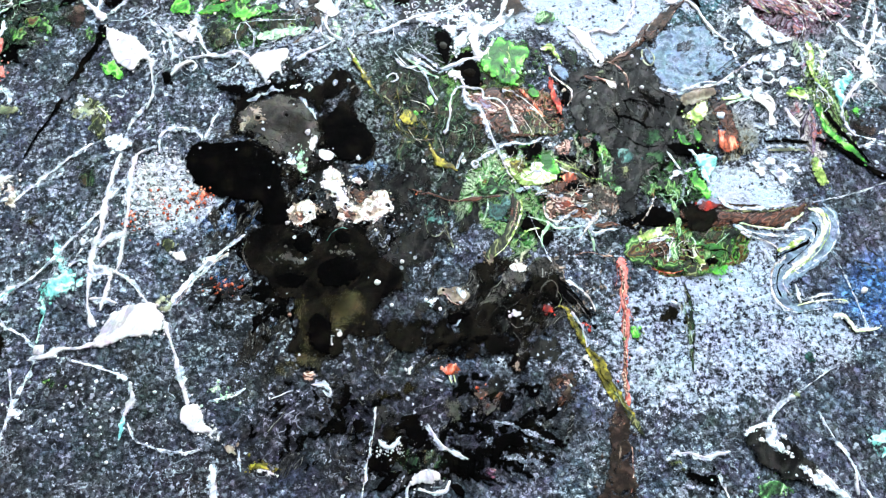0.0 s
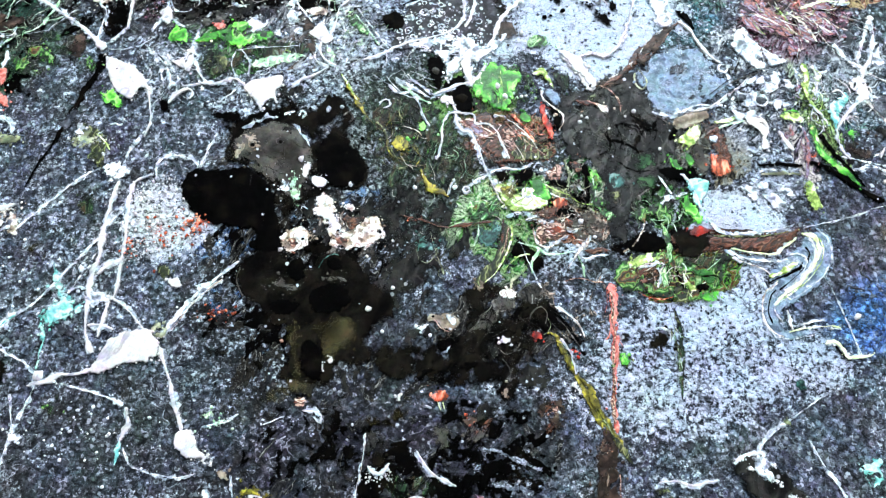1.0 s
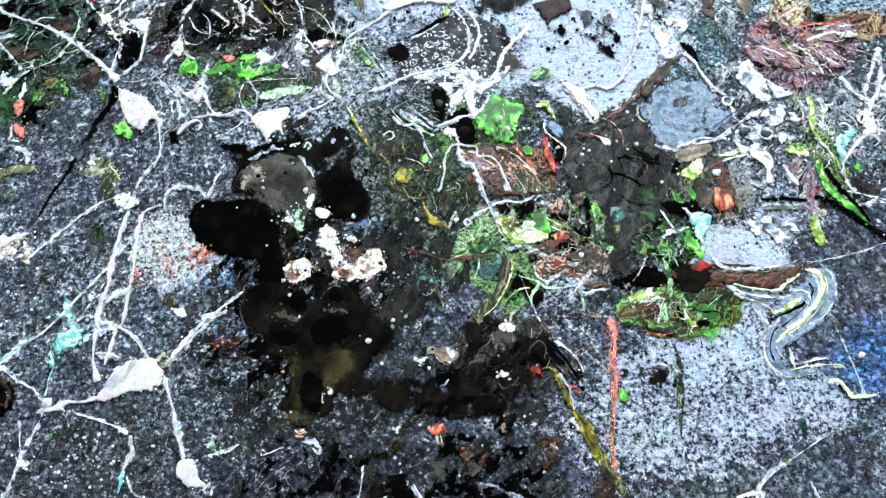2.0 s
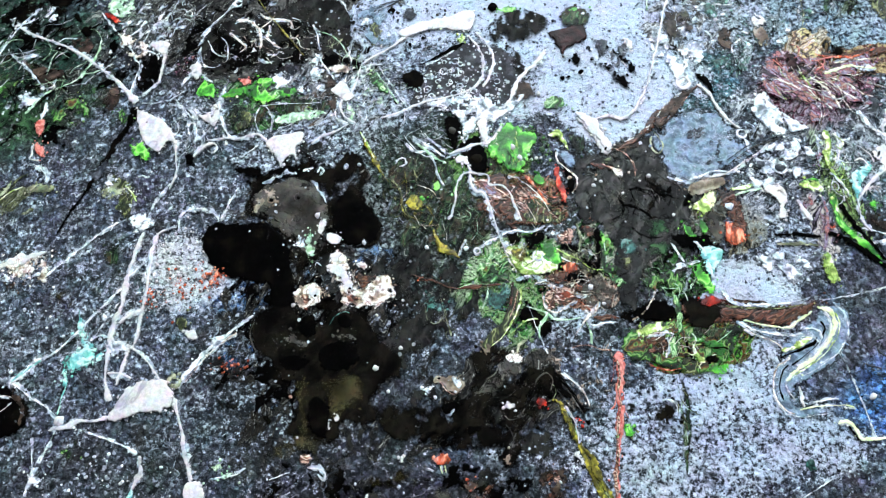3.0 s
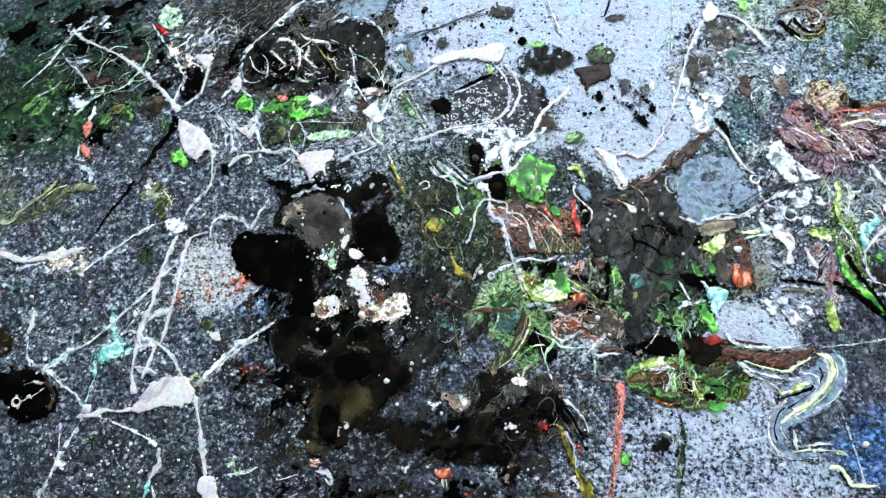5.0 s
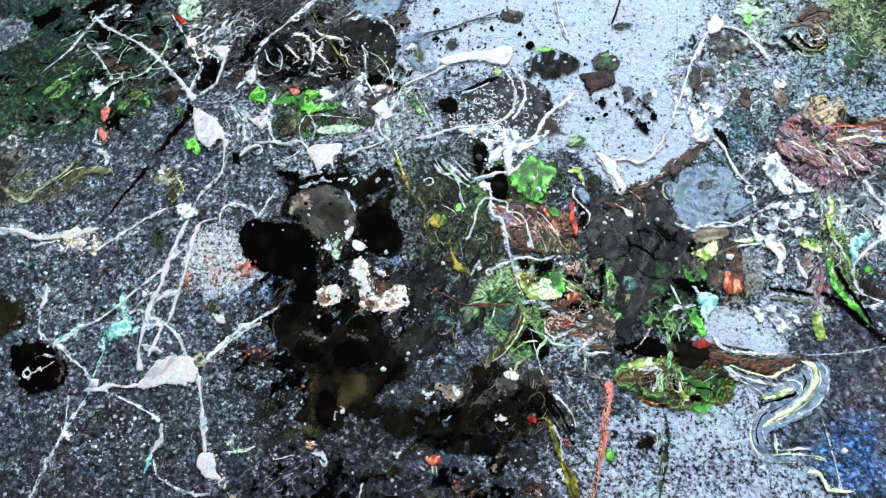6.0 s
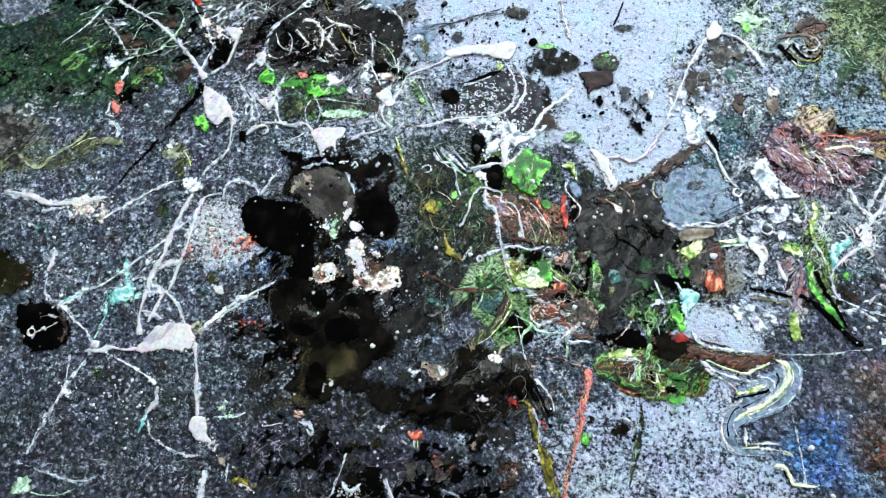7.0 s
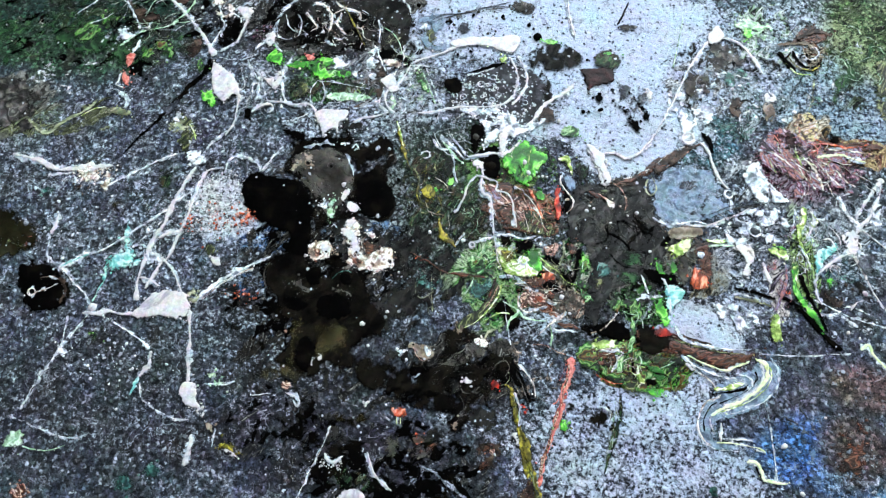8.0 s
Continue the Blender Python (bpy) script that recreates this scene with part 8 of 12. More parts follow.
run("paint_run", "black", [(101.5, 21.1, 1.10), (105.6, 15.3, 1.91), (109.9, 11.8, 1.62), (112.9, 15.1, 1.09)], lift=1.1, swell=0.4)
pool("paint_pool", "black", [(116, 6), (120.2, 11.5), (121.4, 8.7), (118.3, 4.3)], h=0.3, fray=0.4, lift=1.1)
run("paint_run", "ash", [(101.9, 19.9, 0.55), (103.9, 14.2, 0.54), (106.6, 9.6, 0.54), (104.9, 3.2, 0.53)], lift=1.2, swell=0.4)
run("paint_run", "ash", [(111.5, 17.1, 0.55), (114.9, 12.8, 0.54), (113.4, 5.8, 0.80), (115.3, 0.2, 0.53)], lift=1.2, swell=0.4)
run("paint_run", "ash", [(113, 18.5, 0.55), (117.6, 13.3, 0.81), (115.1, 7.1, 0.54)], lift=1.2, swell=0.4)
run("paint_run", "taupe", [(107.1, 24.4, 0.83), (109.7, 19.2, 0.82), (115.3, 15.6, 1.09), (121.2, 11.2, 0.81)], lift=1.2, swell=0.4)
pool("paint_pool", "jade", [(94.1, -2.1), (108.2, -1.6), (110.1, -14.6), (100.1, -18.4), (94.2, -14.3)], h=0.2, fray=0.8, holes=0.25, lift=1)
pool("paint_pool", "teal", [(86.2, -10.1), (93.4, -8.9), (94.4, -14.3), (87.7, -16.4)], h=0.2, fray=0.8, holes=0.25, lift=1.1)
pool("paint_pool", "moss", [(87.6, -16.9), (92.8, -15.6), (90.8, -23.6), (87, -23.5)], h=0.2, fray=0.8, holes=0.3, lift=1.1)
run("paint_run", "flesh", [(77.9, 29.3, 1.12), (82.5, 27.4, 1.40), (86.7, 26.7, 1.39), (90.6, 23.1, 1.94)], lift=1.3, swell=0.4)
pool("paint_pool", "bone", [(87.7, 25.5), (91.9, 25.4), (92.1, 21.9), (89, 22)], h=0.3, fray=0.5, holes=0.05, lift=1.4)
pool("paint_pool", "sage", [(84.4, 30.9), (87.7, 32), (88.5, 29.6), (85.8, 29.1)], h=0.3, fray=0.4, lift=1.3)
run("paint_run", "rust", [(90.6, 34.8, 2.26), (95.7, 37.7, 2.83), (100.7, 39.9, 2.27), (106.6, 45.2, 1.71)], lift=1.3, swell=0.4)
run("paint_run", "flesh", [(90.2, 36, 0.56), (94.7, 32.9, 0.84), (97.4, 27.6, 0.83), (97.3, 21.2, 0.55)], lift=1.3, swell=0.4)
run("paint_run", "bone", [(95.2, 38.9, 0.40), (101.4, 41.7, 0.63), (108.1, 46.9, 0.40)], lift=1.3, swell=0.4)
run("paint_run", "sage", [(109.1, 43.3, 0.85), (112.6, 36.6, 0.84), (110, 31.9, 0.84), (106.7, 35.6, 0.84), (107.7, 40.9, 0.85)], lift=1.2, swell=0.4)
pool("paint_pool", "mist", [(109.5, 42.1), (111.6, 37.2), (109.6, 33.7), (107.8, 36.7)], h=0.2, fray=0.4, lift=1.1)
flakes("flesh", 80.3, 19.9, 6.1, 5.0, 20, 1.5, 3, 0.2, lift=1.2)
drop("white", 79.4, 21.1, 0.83, lift=0.84)
drop("white", 81.7, 19.9, 0.83, lift=0.84)
drop("white", 78.1, 18.2, 1.10, lift=0.84)
drop("white", 103.6, 21, 1.10, lift=0.84)
drop("white", 111.8, 1.1, 0.80, lift=0.84)
drop("white", 90.8, 13.3, 0.82, lift=0.84)
drop("white", 99.2, 18.8, 0.69, lift=0.84)
pool("paint_pool", "black", [(109.2, -8.7), (118.8, -8.9), (126.5, -11.2), (124.2, -18), (118.5, -15.3), (113.6, -14.1)], h=0.3, fray=0.6, lift=0.9)
pool("paint_pool", "sand", [(118.3, 13.3), (124.4, 16.5), (135, 18.5), (137.6, 14.5), (132, 11.2), (125.6, 9.1), (121.1, 10.4)], h=0.3, fray=0.5, lift=1.2, label="beige paint tongue")
run("paint_run", "taupe", [(120.3, 12.1, 0.54), (125.6, 13.6, 0.54), (131.9, 14.1, 0.54), (137, 13.9, 0.54)], lift=1.4, swell=0.4)
run("paint_run", "chalk", [(111.8, 19.7, 0.79), (118.3, 17.2, 1.17), (126, 18.8, 1.36), (132.7, 20.9, 1.17), (139.1, 20.1, 0.79)], lift=1.4, swell=0.4)
pool("paint_pool", "lime", [(119.8, 3.7), (125.6, 9.1), (130.6, 12.4), (131, 7.9), (127.6, 1.3), (124.1, 1.4)], h=0.4, fray=0.4, lift=1.3, label="lime and cream paint lobe")
pool("paint_pool", "cream", [(126.6, 9.1), (132.1, 11.8), (131.1, 4.6), (127.8, 2.4)], h=0.3, fray=0.4, lift=1.5)
pool("paint_pool", "green", [(113.4, -2.8), (117, -2.3), (118, -6.7), (120.7, -9.4), (116.8, -8.8)], h=0.3, fray=0.9, holes=0.1, lift=1.3, label="bright lime green blot")
pool("paint_pool", "green", [(121.7, -1.3), (125.1, -2.5), (125.9, -8.5), (122.8, -8.9)], h=0.3, fray=0.9, holes=0.1, lift=1.3)
pool("paint_pool", "taupe", [(127.1, 1.3), (133.4, 6.7), (134.9, -1.6), (131.4, -12.3), (127, -13.6), (126.1, -6.8)], h=0.2, fray=0.7, holes=0.05, lift=1, label="grey olive translucent paint")
pool("paint_pool", "rust", [(137.3, 8.9), (140.5, 9.9), (142.8, 1), (143.1, -7.2), (140.3, -9.8), (138.6, -0.3)], h=0.3, fray=0.6, holes=0.05, lift=1.2)
pool("paint_pool", "orange", [(132.7, -6.4), (135.6, -3.8), (141.3, -9.3), (141.1, -14.1), (133.6, -14.5)], h=0.5, fray=0.5, lift=1.4, label="orange-red paint dab")
pool("paint_pool", "red", [(135.2, -8.4), (139.3, -9.2), (139.5, -13), (135.3, -12.9)], h=0.2, fray=0.5, holes=0.1, lift=1.5)
drop("chalk", 136.8, 3.3, 2.12, lift=0.84)
ring("slate", 136.8, 3.3, 1.86, 0.53, lift=1.6)
run("paint_run", "mint", [(138.2, 8, 1.34), (146.6, 9.8, 1.61), (153.1, 10.8, 1.07)], lift=1.3, swell=0.4)

# right lower greens and lump
pool("paint_pool", "turquoise", [(121.5, -15.3), (130.4, -16.3), (128.5, -22.8), (124.1, -30.6), (125.6, -37.7), (122.9, -31.8), (121.5, -23.3)], h=0.3, fray=0.5, holes=0.05, lift=1.2, label="pale bluish paint run")
run("paint_run", "white", [(118.4, -12.1, 0.57), (121.9, -16.1, 0.93), (123.6, -22.8, 0.92), (124.2, -29.3, 0.73)], lift=1.5, swell=0.4)
run("paint_run", "chalk", [(108.3, -11.9, 0.37), (110.8, -17.3, 0.75), (112.8, -21.3, 0.56)], lift=1.4, swell=0.4)
pool("paint_pool", "green", [(112.8, -16.8), (119.6, -22.7), (124.3, -36.2), (119.5, -35.1), (115.4, -28.4), (113.6, -22.6)], h=0.4, fray=0.9, holes=0.02, lift=1.2, label="green paint flake")
pool("paint_pool", "leaf", [(92.8, -29.1), (99.8, -26.3), (106.9, -24.6), (111.8, -30.4), (109.6, -36), (103.5, -33.4), (97.4, -32.8)], h=0.4, fray=0.6, holes=0.05, lift=1.1, label="green paint flake")
pool("paint_pool", "mintleaf", [(94.1, -28.1), (98.2, -27.1), (98.9, -30.2), (95.1, -31.2)], h=0.2, fray=0.5, holes=0.1, lift=1.3)
run("paint_run", "chalk", [(99, -28.9, 0.36), (106.9, -25.1, 0.36), (119.8, -21.4, 0.36)], lift=1.4, swell=0.4)
pool("paint_pool", "black", [(88.2, -43.4), (97.7, -36.9), (105.6, -41), (106.1, -45.6), (95.2, -47.4)], h=0.3, fray=0.5, lift=1.1, label="glossy black paint inset")
run("paint_run", "bone", [(87, -45.9, 0.55), (92.2, -42.9, 0.55), (96.1, -38.4, 0.55), (99.1, -32.8, 0.56)], lift=1.4, swell=0.4)
pool("paint_pool", "tar", [(108.5, -37), (117.7, -38.1), (127.4, -42.3), (119.1, -50.7), (110.1, -49.1)], h=0.3, fray=0.5, lift=0.9)
run("paint_run", "mintleaf", [(105.9, -34.2, 2.01), (106.7, -40.5, 2.99), (106.8, -48.1, 2.95), (105.3, -53, 2.20)], lift=1.3, swell=0.4)
pool("paint_pool", "red", [(117.1, -39.1), (122.2, -37.4), (127.8, -39.3), (124.6, -41.5), (118.8, -41.2)], h=0.3, fray=0.4, lift=1.4, label="red paint dab")
pool("paint_pool", "rust", [(123.7, -41.2), (131.6, -43.3), (141.1, -44.4), (153.1, -44.1), (165.5, -41.7), (160.9, -48.6), (155, -50), (150.8, -52.7), (140.1, -50.9), (130.9, -48.3), (124.8, -47.2)], h=0.5, fray=0.4, lift=1, label="dark rusty brown paint arm")
run("paint_run", "moss", [(126.9, -42, 0.74), (136.4, -43.4, 1.23), (148.3, -44.5, 1.23), (160.4, -43.7, 1.22)], lift=1.3, swell=0.4)
run("paint_run", "chalk", [(126.4, -35.2, 0.55), (129.6, -40.3, 0.72), (135.4, -42.4, 0.89), (143.8, -42.5, 0.71), (153.4, -42.6, 0.88), (163.2, -40.7, 0.71)], lift=1.4, swell=0.4)
run("paint_run", "cream", [(133.2, -48.8, 0.73), (142.4, -51.4, 0.97), (150.5, -52.9, 1.21), (156.4, -50, 1.21), (162.2, -46.6, 1.46)], lift=1.4, swell=0.4)
pool("paint_pool", "leaf", [(81.4, -54), (88.5, -48.4), (95.9, -47.5), (104.5, -46.8), (111.4, -50.6), (125.8, -50.7), (133.4, -50.8), (130.4, -55.7), (126.1, -62.9), (119.9, -68.1), (112.6, -70.4), (104.9, -68.9), (97.5, -67), (90.7, -63.6), (83.6, -62.6)], h=0.4, fray=0.6, lift=0.7, label="green and brown folded paint lump")
pool("paint_pool", "lime", [(88.1, -49.9), (94.2, -47.9), (102.1, -46.5), (104.6, -50), (95.7, -52.4), (88.3, -52.8)], h=0.3, fray=0.5, holes=0.03, lift=1.3, label="lime paint fold")
pool("paint_pool", "rust", [(91.6, -54.3), (99.5, -52.9), (99.7, -60.3), (92.3, -61.7)], h=0.3, fray=0.5, holes=0.02, lift=1.3, label="brown translucent paint fold")
pool("paint_pool", "amber", [(93.9, -55.3), (97.8, -54.9), (97.4, -59.3), (94, -59.7)], h=0.2, fray=0.5, holes=0.1, lift=1.5)
pool("paint_pool", "mintleaf", [(100.2, -55.4), (105.2, -54), (104.7, -62.7), (100.3, -63.2)], h=0.3, fray=0.5, holes=0.03, lift=1.3)
pool("paint_pool", "forest", [(111.8, -51.1), (125.8, -50.7), (133.4, -51.3), (129.4, -55.6), (123.8, -56.8), (115.7, -54.3)], h=0.3, fray=0.5, lift=1.2)
pool("paint_pool", "green", [(114.6, -56), (124.4, -57.5), (122.7, -63.3), (117.7, -61.4)], h=0.3, fray=0.9, holes=0.05, lift=1.4)
run("paint_run", "lime", [(110.5, -57.4, 1.21), (111.1, -60.8, 2.17), (113, -64.7, 2.39), (114.3, -65.7, 1.19)], lift=1.6, swell=0.4)
run("paint_run", "black", [(107.9, -55.5, 1.22), (108.8, -60.3, 1.45), (110.1, -65.2, 1.20)], lift=1.5, swell=0.4)
run("paint_run", "rust", [(105.4, -56.4, 1.21), (107.1, -62.7, 1.20), (108.8, -68, 0.95)], lift=1.5, swell=0.4)
pool("paint_pool", "black", [(115.2, -62.3), (119.8, -63.8), (118.5, -66.2), (114.9, -65.2)], h=0.2, fray=0.5, lift=1.4)
pool("paint_pool", "green", [(115.6, -66.6), (123.7, -66.7), (121.8, -70), (116.6, -70.4)], h=0.3, fray=0.9, holes=0.05, lift=1.4)
pool("paint_pool", "moss", [(102.5, -65.1), (110.3, -63.2), (112.9, -69.9), (105.5, -70.4)], h=0.2, fray=0.5, holes=0.05, lift=1.4)
run("paint_run", "bone", [(90.7, -53.4, 0.54), (96.7, -51.9, 0.71), (102.9, -52.5, 0.71)], lift=1.6, swell=0.4)
run("paint_run", "bone", [(98.5, -62.7, 0.34), (101.2, -55.4, 0.54), (103.8, -53, 0.34)], lift=1.6, swell=0.4)
run("paint_run", "orange", [(90.2, -63.6, 0.96), (92.8, -66, 1.20), (98.6, -67.9, 0.95), (104.2, -67, 0.72)], lift=1.5, swell=0.4)
run("paint_run", "mint", [(127.9, -52.7, 0.49), (122.7, -56.1, 0.73), (118, -59.4, 0.48)], lift=1.6, swell=0.4)
run("paint_run", "lime", [(117.5, -62.8, 0.48), (122.5, -60.9, 0.72), (126, -58, 0.48)], lift=1.6, swell=0.4)
run("paint_run", "mint", [(110.6, -53, 0.73), (112.2, -56, 0.73), (109.8, -59.4, 0.48)], lift=1.6, swell=0.4)

# snake
pool("paint_pool", "mist", [(131.3, -48.8), (139.9, -52.1), (151.4, -54.6), (161.5, -51.1), (167.3, -45), (176.6, -45.8), (176.8, -54.8), (170.6, -65.5), (157.6, -73.6), (150.1, -77.1), (146.9, -82.8), (153.1, -86.2), (168.9, -86.7), (154.8, -89.6), (143.5, -89.6), (139.7, -81.7), (141.8, -71.2), (147.3, -65.4), (145.7, -60.6), (151, -57), (139.4, -55.7)], h=0.3, fray=0.4, lift=0.5, label="grey banded paint")
run("paint_run", "cream", [(164.9, -44.7, 1.22), (168.5, -46.2, 2.19), (170.6, -50.2, 2.42), (169.7, -55, 2.40), (165.4, -60.7, 2.38), (158.4, -66.4, 2.12), (151.2, -70.6, 1.88), (145.8, -75.2, 1.86)], lift=1.3, swell=0.4)
run("paint_run", "lime", [(166.8, -44.7, 0.73), (172.2, -49.2, 0.73), (171.4, -56, 0.72), (166, -62.7, 0.71), (158.5, -68.3, 0.70), (149.6, -72.9, 0.70)], lift=1.2, swell=0.4)
run("paint_run", "white", [(167.4, -46.7, 0.53), (169, -51.1, 0.70), (167.5, -56.9, 0.69), (161.8, -62.6, 0.52)], lift=1.4, swell=0.4)
run("paint_run", "black", [(165.2, -51.1, 0.72), (166, -54.7, 0.96), (162.2, -60.2, 0.95), (155.6, -65, 0.95), (149.1, -68.7, 0.71)], lift=1.2, swell=0.4)
run("paint_run", "chalk", [(172.6, -44.3, 0.34), (176, -48.8, 0.34), (175.1, -56.5, 0.33), (169.5, -64.1, 0.33), (161, -69.7, 0.33), (153, -73.4, 0.33)], lift=1.1, swell=0.4)
run("paint_run", "chalk", [(131.3, -49.3, 0.88), (137.4, -53.3, 0.87), (146.5, -55.8, 1.03), (153.4, -56.8, 0.86), (160.3, -57.8, 0.69), (162.6, -60.7, 0.52)], lift=1.2, swell=0.4)
run("paint_run", "bone", [(132.6, -53.2, 0.34), (139.3, -56.2, 0.53), (145.4, -59.6, 0.53), (147.6, -63.5, 0.33)], lift=1.2, swell=0.4)
run("paint_run", "slate", [(135.2, -52, 0.73), (143.8, -57.7, 0.96), (150.7, -59.2, 0.72)], lift=1.2, swell=0.4)
run("paint_run", "chalk", [(156.2, -54.4, 0.53), (161, -54, 0.70), (164.2, -56.9, 0.53), (161.5, -61.7, 0.52)], lift=1.3, swell=0.4)
run("paint_run", "lime", [(146.4, -62.5, 2.14), (151.2, -61.6, 2.86), (156.3, -59.2, 3.10), (159.8, -57.8, 1.91)], lift=1.3, swell=0.4)
run("paint_run", "black", [(145.5, -65.4, 0.47), (152.9, -63, 0.71), (159.8, -60.7, 0.71), (162.2, -57.8, 0.48)], lift=1.1, swell=0.4)
run("paint_run", "bone", [(149.6, -65.9, 0.52), (143.9, -69.1, 0.68), (140.7, -75.2, 0.68), (140.2, -81.2, 0.67), (143, -86.7, 0.66), (146.4, -88.5, 0.50)], lift=1.2, swell=0.4)
run("paint_run", "black", [(148.2, -68.7, 0.71), (145, -71.5, 0.94), (142.6, -77.5, 0.93), (143.2, -82.6, 0.69)], lift=1.2, swell=0.4)
run("paint_run", "chalk", [(148.1, -72, 0.33), (145.2, -76.1, 0.51), (146.3, -80.3, 0.51), (148.2, -83, 0.32)], lift=1.3, swell=0.4)
run("paint_run", "white", [(150.5, -77.6, 0.51), (150.6, -82.1, 0.67), (150.9, -86.2, 0.66)], lift=1.3, swell=0.4)
run("paint_run", "cream", [(148.9, -87.1, 0.91), (155.4, -86.2, 1.37), (162.8, -85.8, 1.37), (168.1, -86.2, 1.14), (171, -87.8, 0.68)], lift=1.3, swell=0.4)
run("paint_run", "chalk", [(150.2, -84.9, 0.32), (155.8, -84, 0.50), (160.9, -83.5, 0.50), (165.1, -83.1, 0.66)], lift=1.3, swell=0.4)
run("paint_run", "chalk", [(142.6, -88, 0.32), (150.3, -89.8, 0.32), (159.5, -88.9, 0.32)], lift=1, swell=0.4)
run("paint_run", "cream", [(162.7, -93.4, 1.12), (166, -92.5, 1.35), (168.7, -95.2, 1.34), (170.6, -99.1, 1.33), (176.5, -99.7, 1.11), (181, -99.1, 0.67)], lift=1.2, swell=0.4)
run("paint_run", "black", [(166.6, -94.3, 0.67), (168.2, -97.8, 0.67), (171.6, -100.8, 0.66)], lift=1.2, swell=0.4)

# green and white tangle of the far left
flakes("black", -196.2, 111.6, 54.0, 28.8, 30, 1.8, 6, 0.3, lift=0.4)
flakes("jade", -209.8, 85.3, 42.0, 17.5, 30, 1.8, 5, 0.32, lift=0.5)
flakes("chalk", -194.4, 104.1, 42.7, 28.5, 30, 1.8, 3.5, 0.14, lift=0.6)
pool("paint_pool", "jade", [(-241.8, 80.8), (-233.9, 88.3), (-222.3, 88.6), (-203.2, 85.5), (-204, 75.4), (-219, 70), (-234.9, 73.8)], h=0.25, fray=0.9, holes=0.25, lift=0.7, label="mossy paint patch")
pool("paint_pool", "leaf", [(-239.5, 84.5), (-228.2, 92.1), (-211.5, 105.6), (-205.2, 100.1), (-213.5, 87), (-223.2, 79.5)], h=0.2, fray=0.9, holes=0.35, lift=0.8)
pool("paint_pool", "leaf", [(-187.7, 82.3), (-173.9, 86.3), (-164.9, 77.6), (-173.2, 71.4), (-183.2, 72.5)], h=0.2, fray=0.9, holes=0.3, lift=0.8)
pool("paint_pool", "jade", [(-204.7, 78.2), (-191.4, 84), (-184.1, 73.5), (-192, 66.3), (-202.5, 69.4)], h=0.2, fray=0.9, holes=0.3, lift=0.8)
run("paint_run", "chalk", [(-233.6, 97.2, 0.79), (-229.3, 102.5, 1.05), (-222.3, 111, 1.82), (-217.1, 121, 1.32), (-210.6, 132.1, 1.34), (-206.4, 137.7, 0.82), (-200.2, 143.3, 0.83)], lift=1.1, swell=0.4)
run("paint_run", "white", [(-210.6, 132.1, 1.08), (-201.3, 126, 1.07), (-189.9, 120.9, 1.05), (-180.4, 115.7, 1.29), (-170.5, 108.4, 1.28), (-160.6, 100.5, 1.26), (-152.4, 92.3, 1.48), (-147, 86, 2.32), (-142.5, 80.8, 3.72)], lift=1.3, swell=0.4)
run("paint_run", "mint", [(-200, 79.1, 1.38), (-192.5, 88.7, 1.74), (-183.7, 93.3, 1.75), (-176.2, 96.4, 2.10), (-170.9, 102.8, 2.47), (-166.2, 111.5, 2.49), (-164.6, 119.9, 1.80)], lift=1.1, swell=0.4)
run("paint_run", "chalk", [(-214.8, 118.8, 0.51), (-209.8, 112, 0.80), (-203.6, 107.6, 0.50)], lift=1.1, swell=0.4)
pool("paint_pool", "umber", [(-206.7, 110.6), (-197.2, 108.5), (-186, 105.1), (-179.9, 101.5), (-187.6, 97.6), (-191.7, 92.4), (-198.2, 100.3)], h=0.3, fray=0.6, holes=0.04, lift=0.9, label="mauve brown paint patch")
pool("paint_pool", "umber", [(-181.4, 120.3), (-173.5, 122.7), (-168.4, 116), (-174.4, 112.8)], h=0.3, fray=0.6, holes=0.1, lift=0.9)
run("paint_run", "chalk", [(-206.9, 111.3, 0.80), (-202.2, 105.8, 0.79), (-196.4, 98.5, 1.03), (-192, 92.3, 0.77)], lift=1.2, swell=0.4)
run("paint_run", "chalk", [(-206.4, 112.1, 0.51), (-202.6, 112.9, 0.80), (-197.6, 113.4, 0.79)], lift=1.2, swell=0.4)
run("paint_run", "chalk", [(-191.9, 93.1, 0.49), (-188.1, 93.9, 0.77), (-185.7, 97.7, 0.49)], lift=1.2, swell=0.4)
pool("paint_pool", "chalk", [(-212.5, 83.1), (-207.4, 89), (-198.2, 91.8), (-191.7, 89.4), (-195.1, 85.7), (-205.6, 81.8)], h=0.2, fray=0.8, holes=0.3, lift=1)
pool("paint_pool", "coral", [(-193.2, 74), (-189, 75.1), (-188.7, 69.9), (-189.7, 66), (-193, 67.6)], h=0.4, fray=0.4, lift=1.2, label="coral red paint streak")
pool("paint_pool", "coral", [(-192.5, 62.8), (-189, 61.8), (-186, 55.7), (-188.4, 53.9), (-192.1, 58.3)], h=0.4, fray=0.4, lift=1.2)
run("paint_run", "chalk", [(-190, 85.1, 0.76), (-190.2, 80.5, 1.00), (-190.9, 75.1, 0.75)], lift=1.3, swell=0.4)
run("paint_run", "bone", [(-192.9, 61.7, 0.47), (-193, 56.9, 0.74), (-193.4, 53.4, 0.73), (-188.7, 52.2, 0.46)], lift=1.3, swell=0.4)
run("paint_run", "chalk", [(-196.3, 50.6, 0.47), (-190.7, 50.1, 0.73), (-185.2, 45.6, 0.95), (-183.6, 41.6, 1.40), (-184.4, 39.6, 0.94)], lift=1.1, swell=0.4)
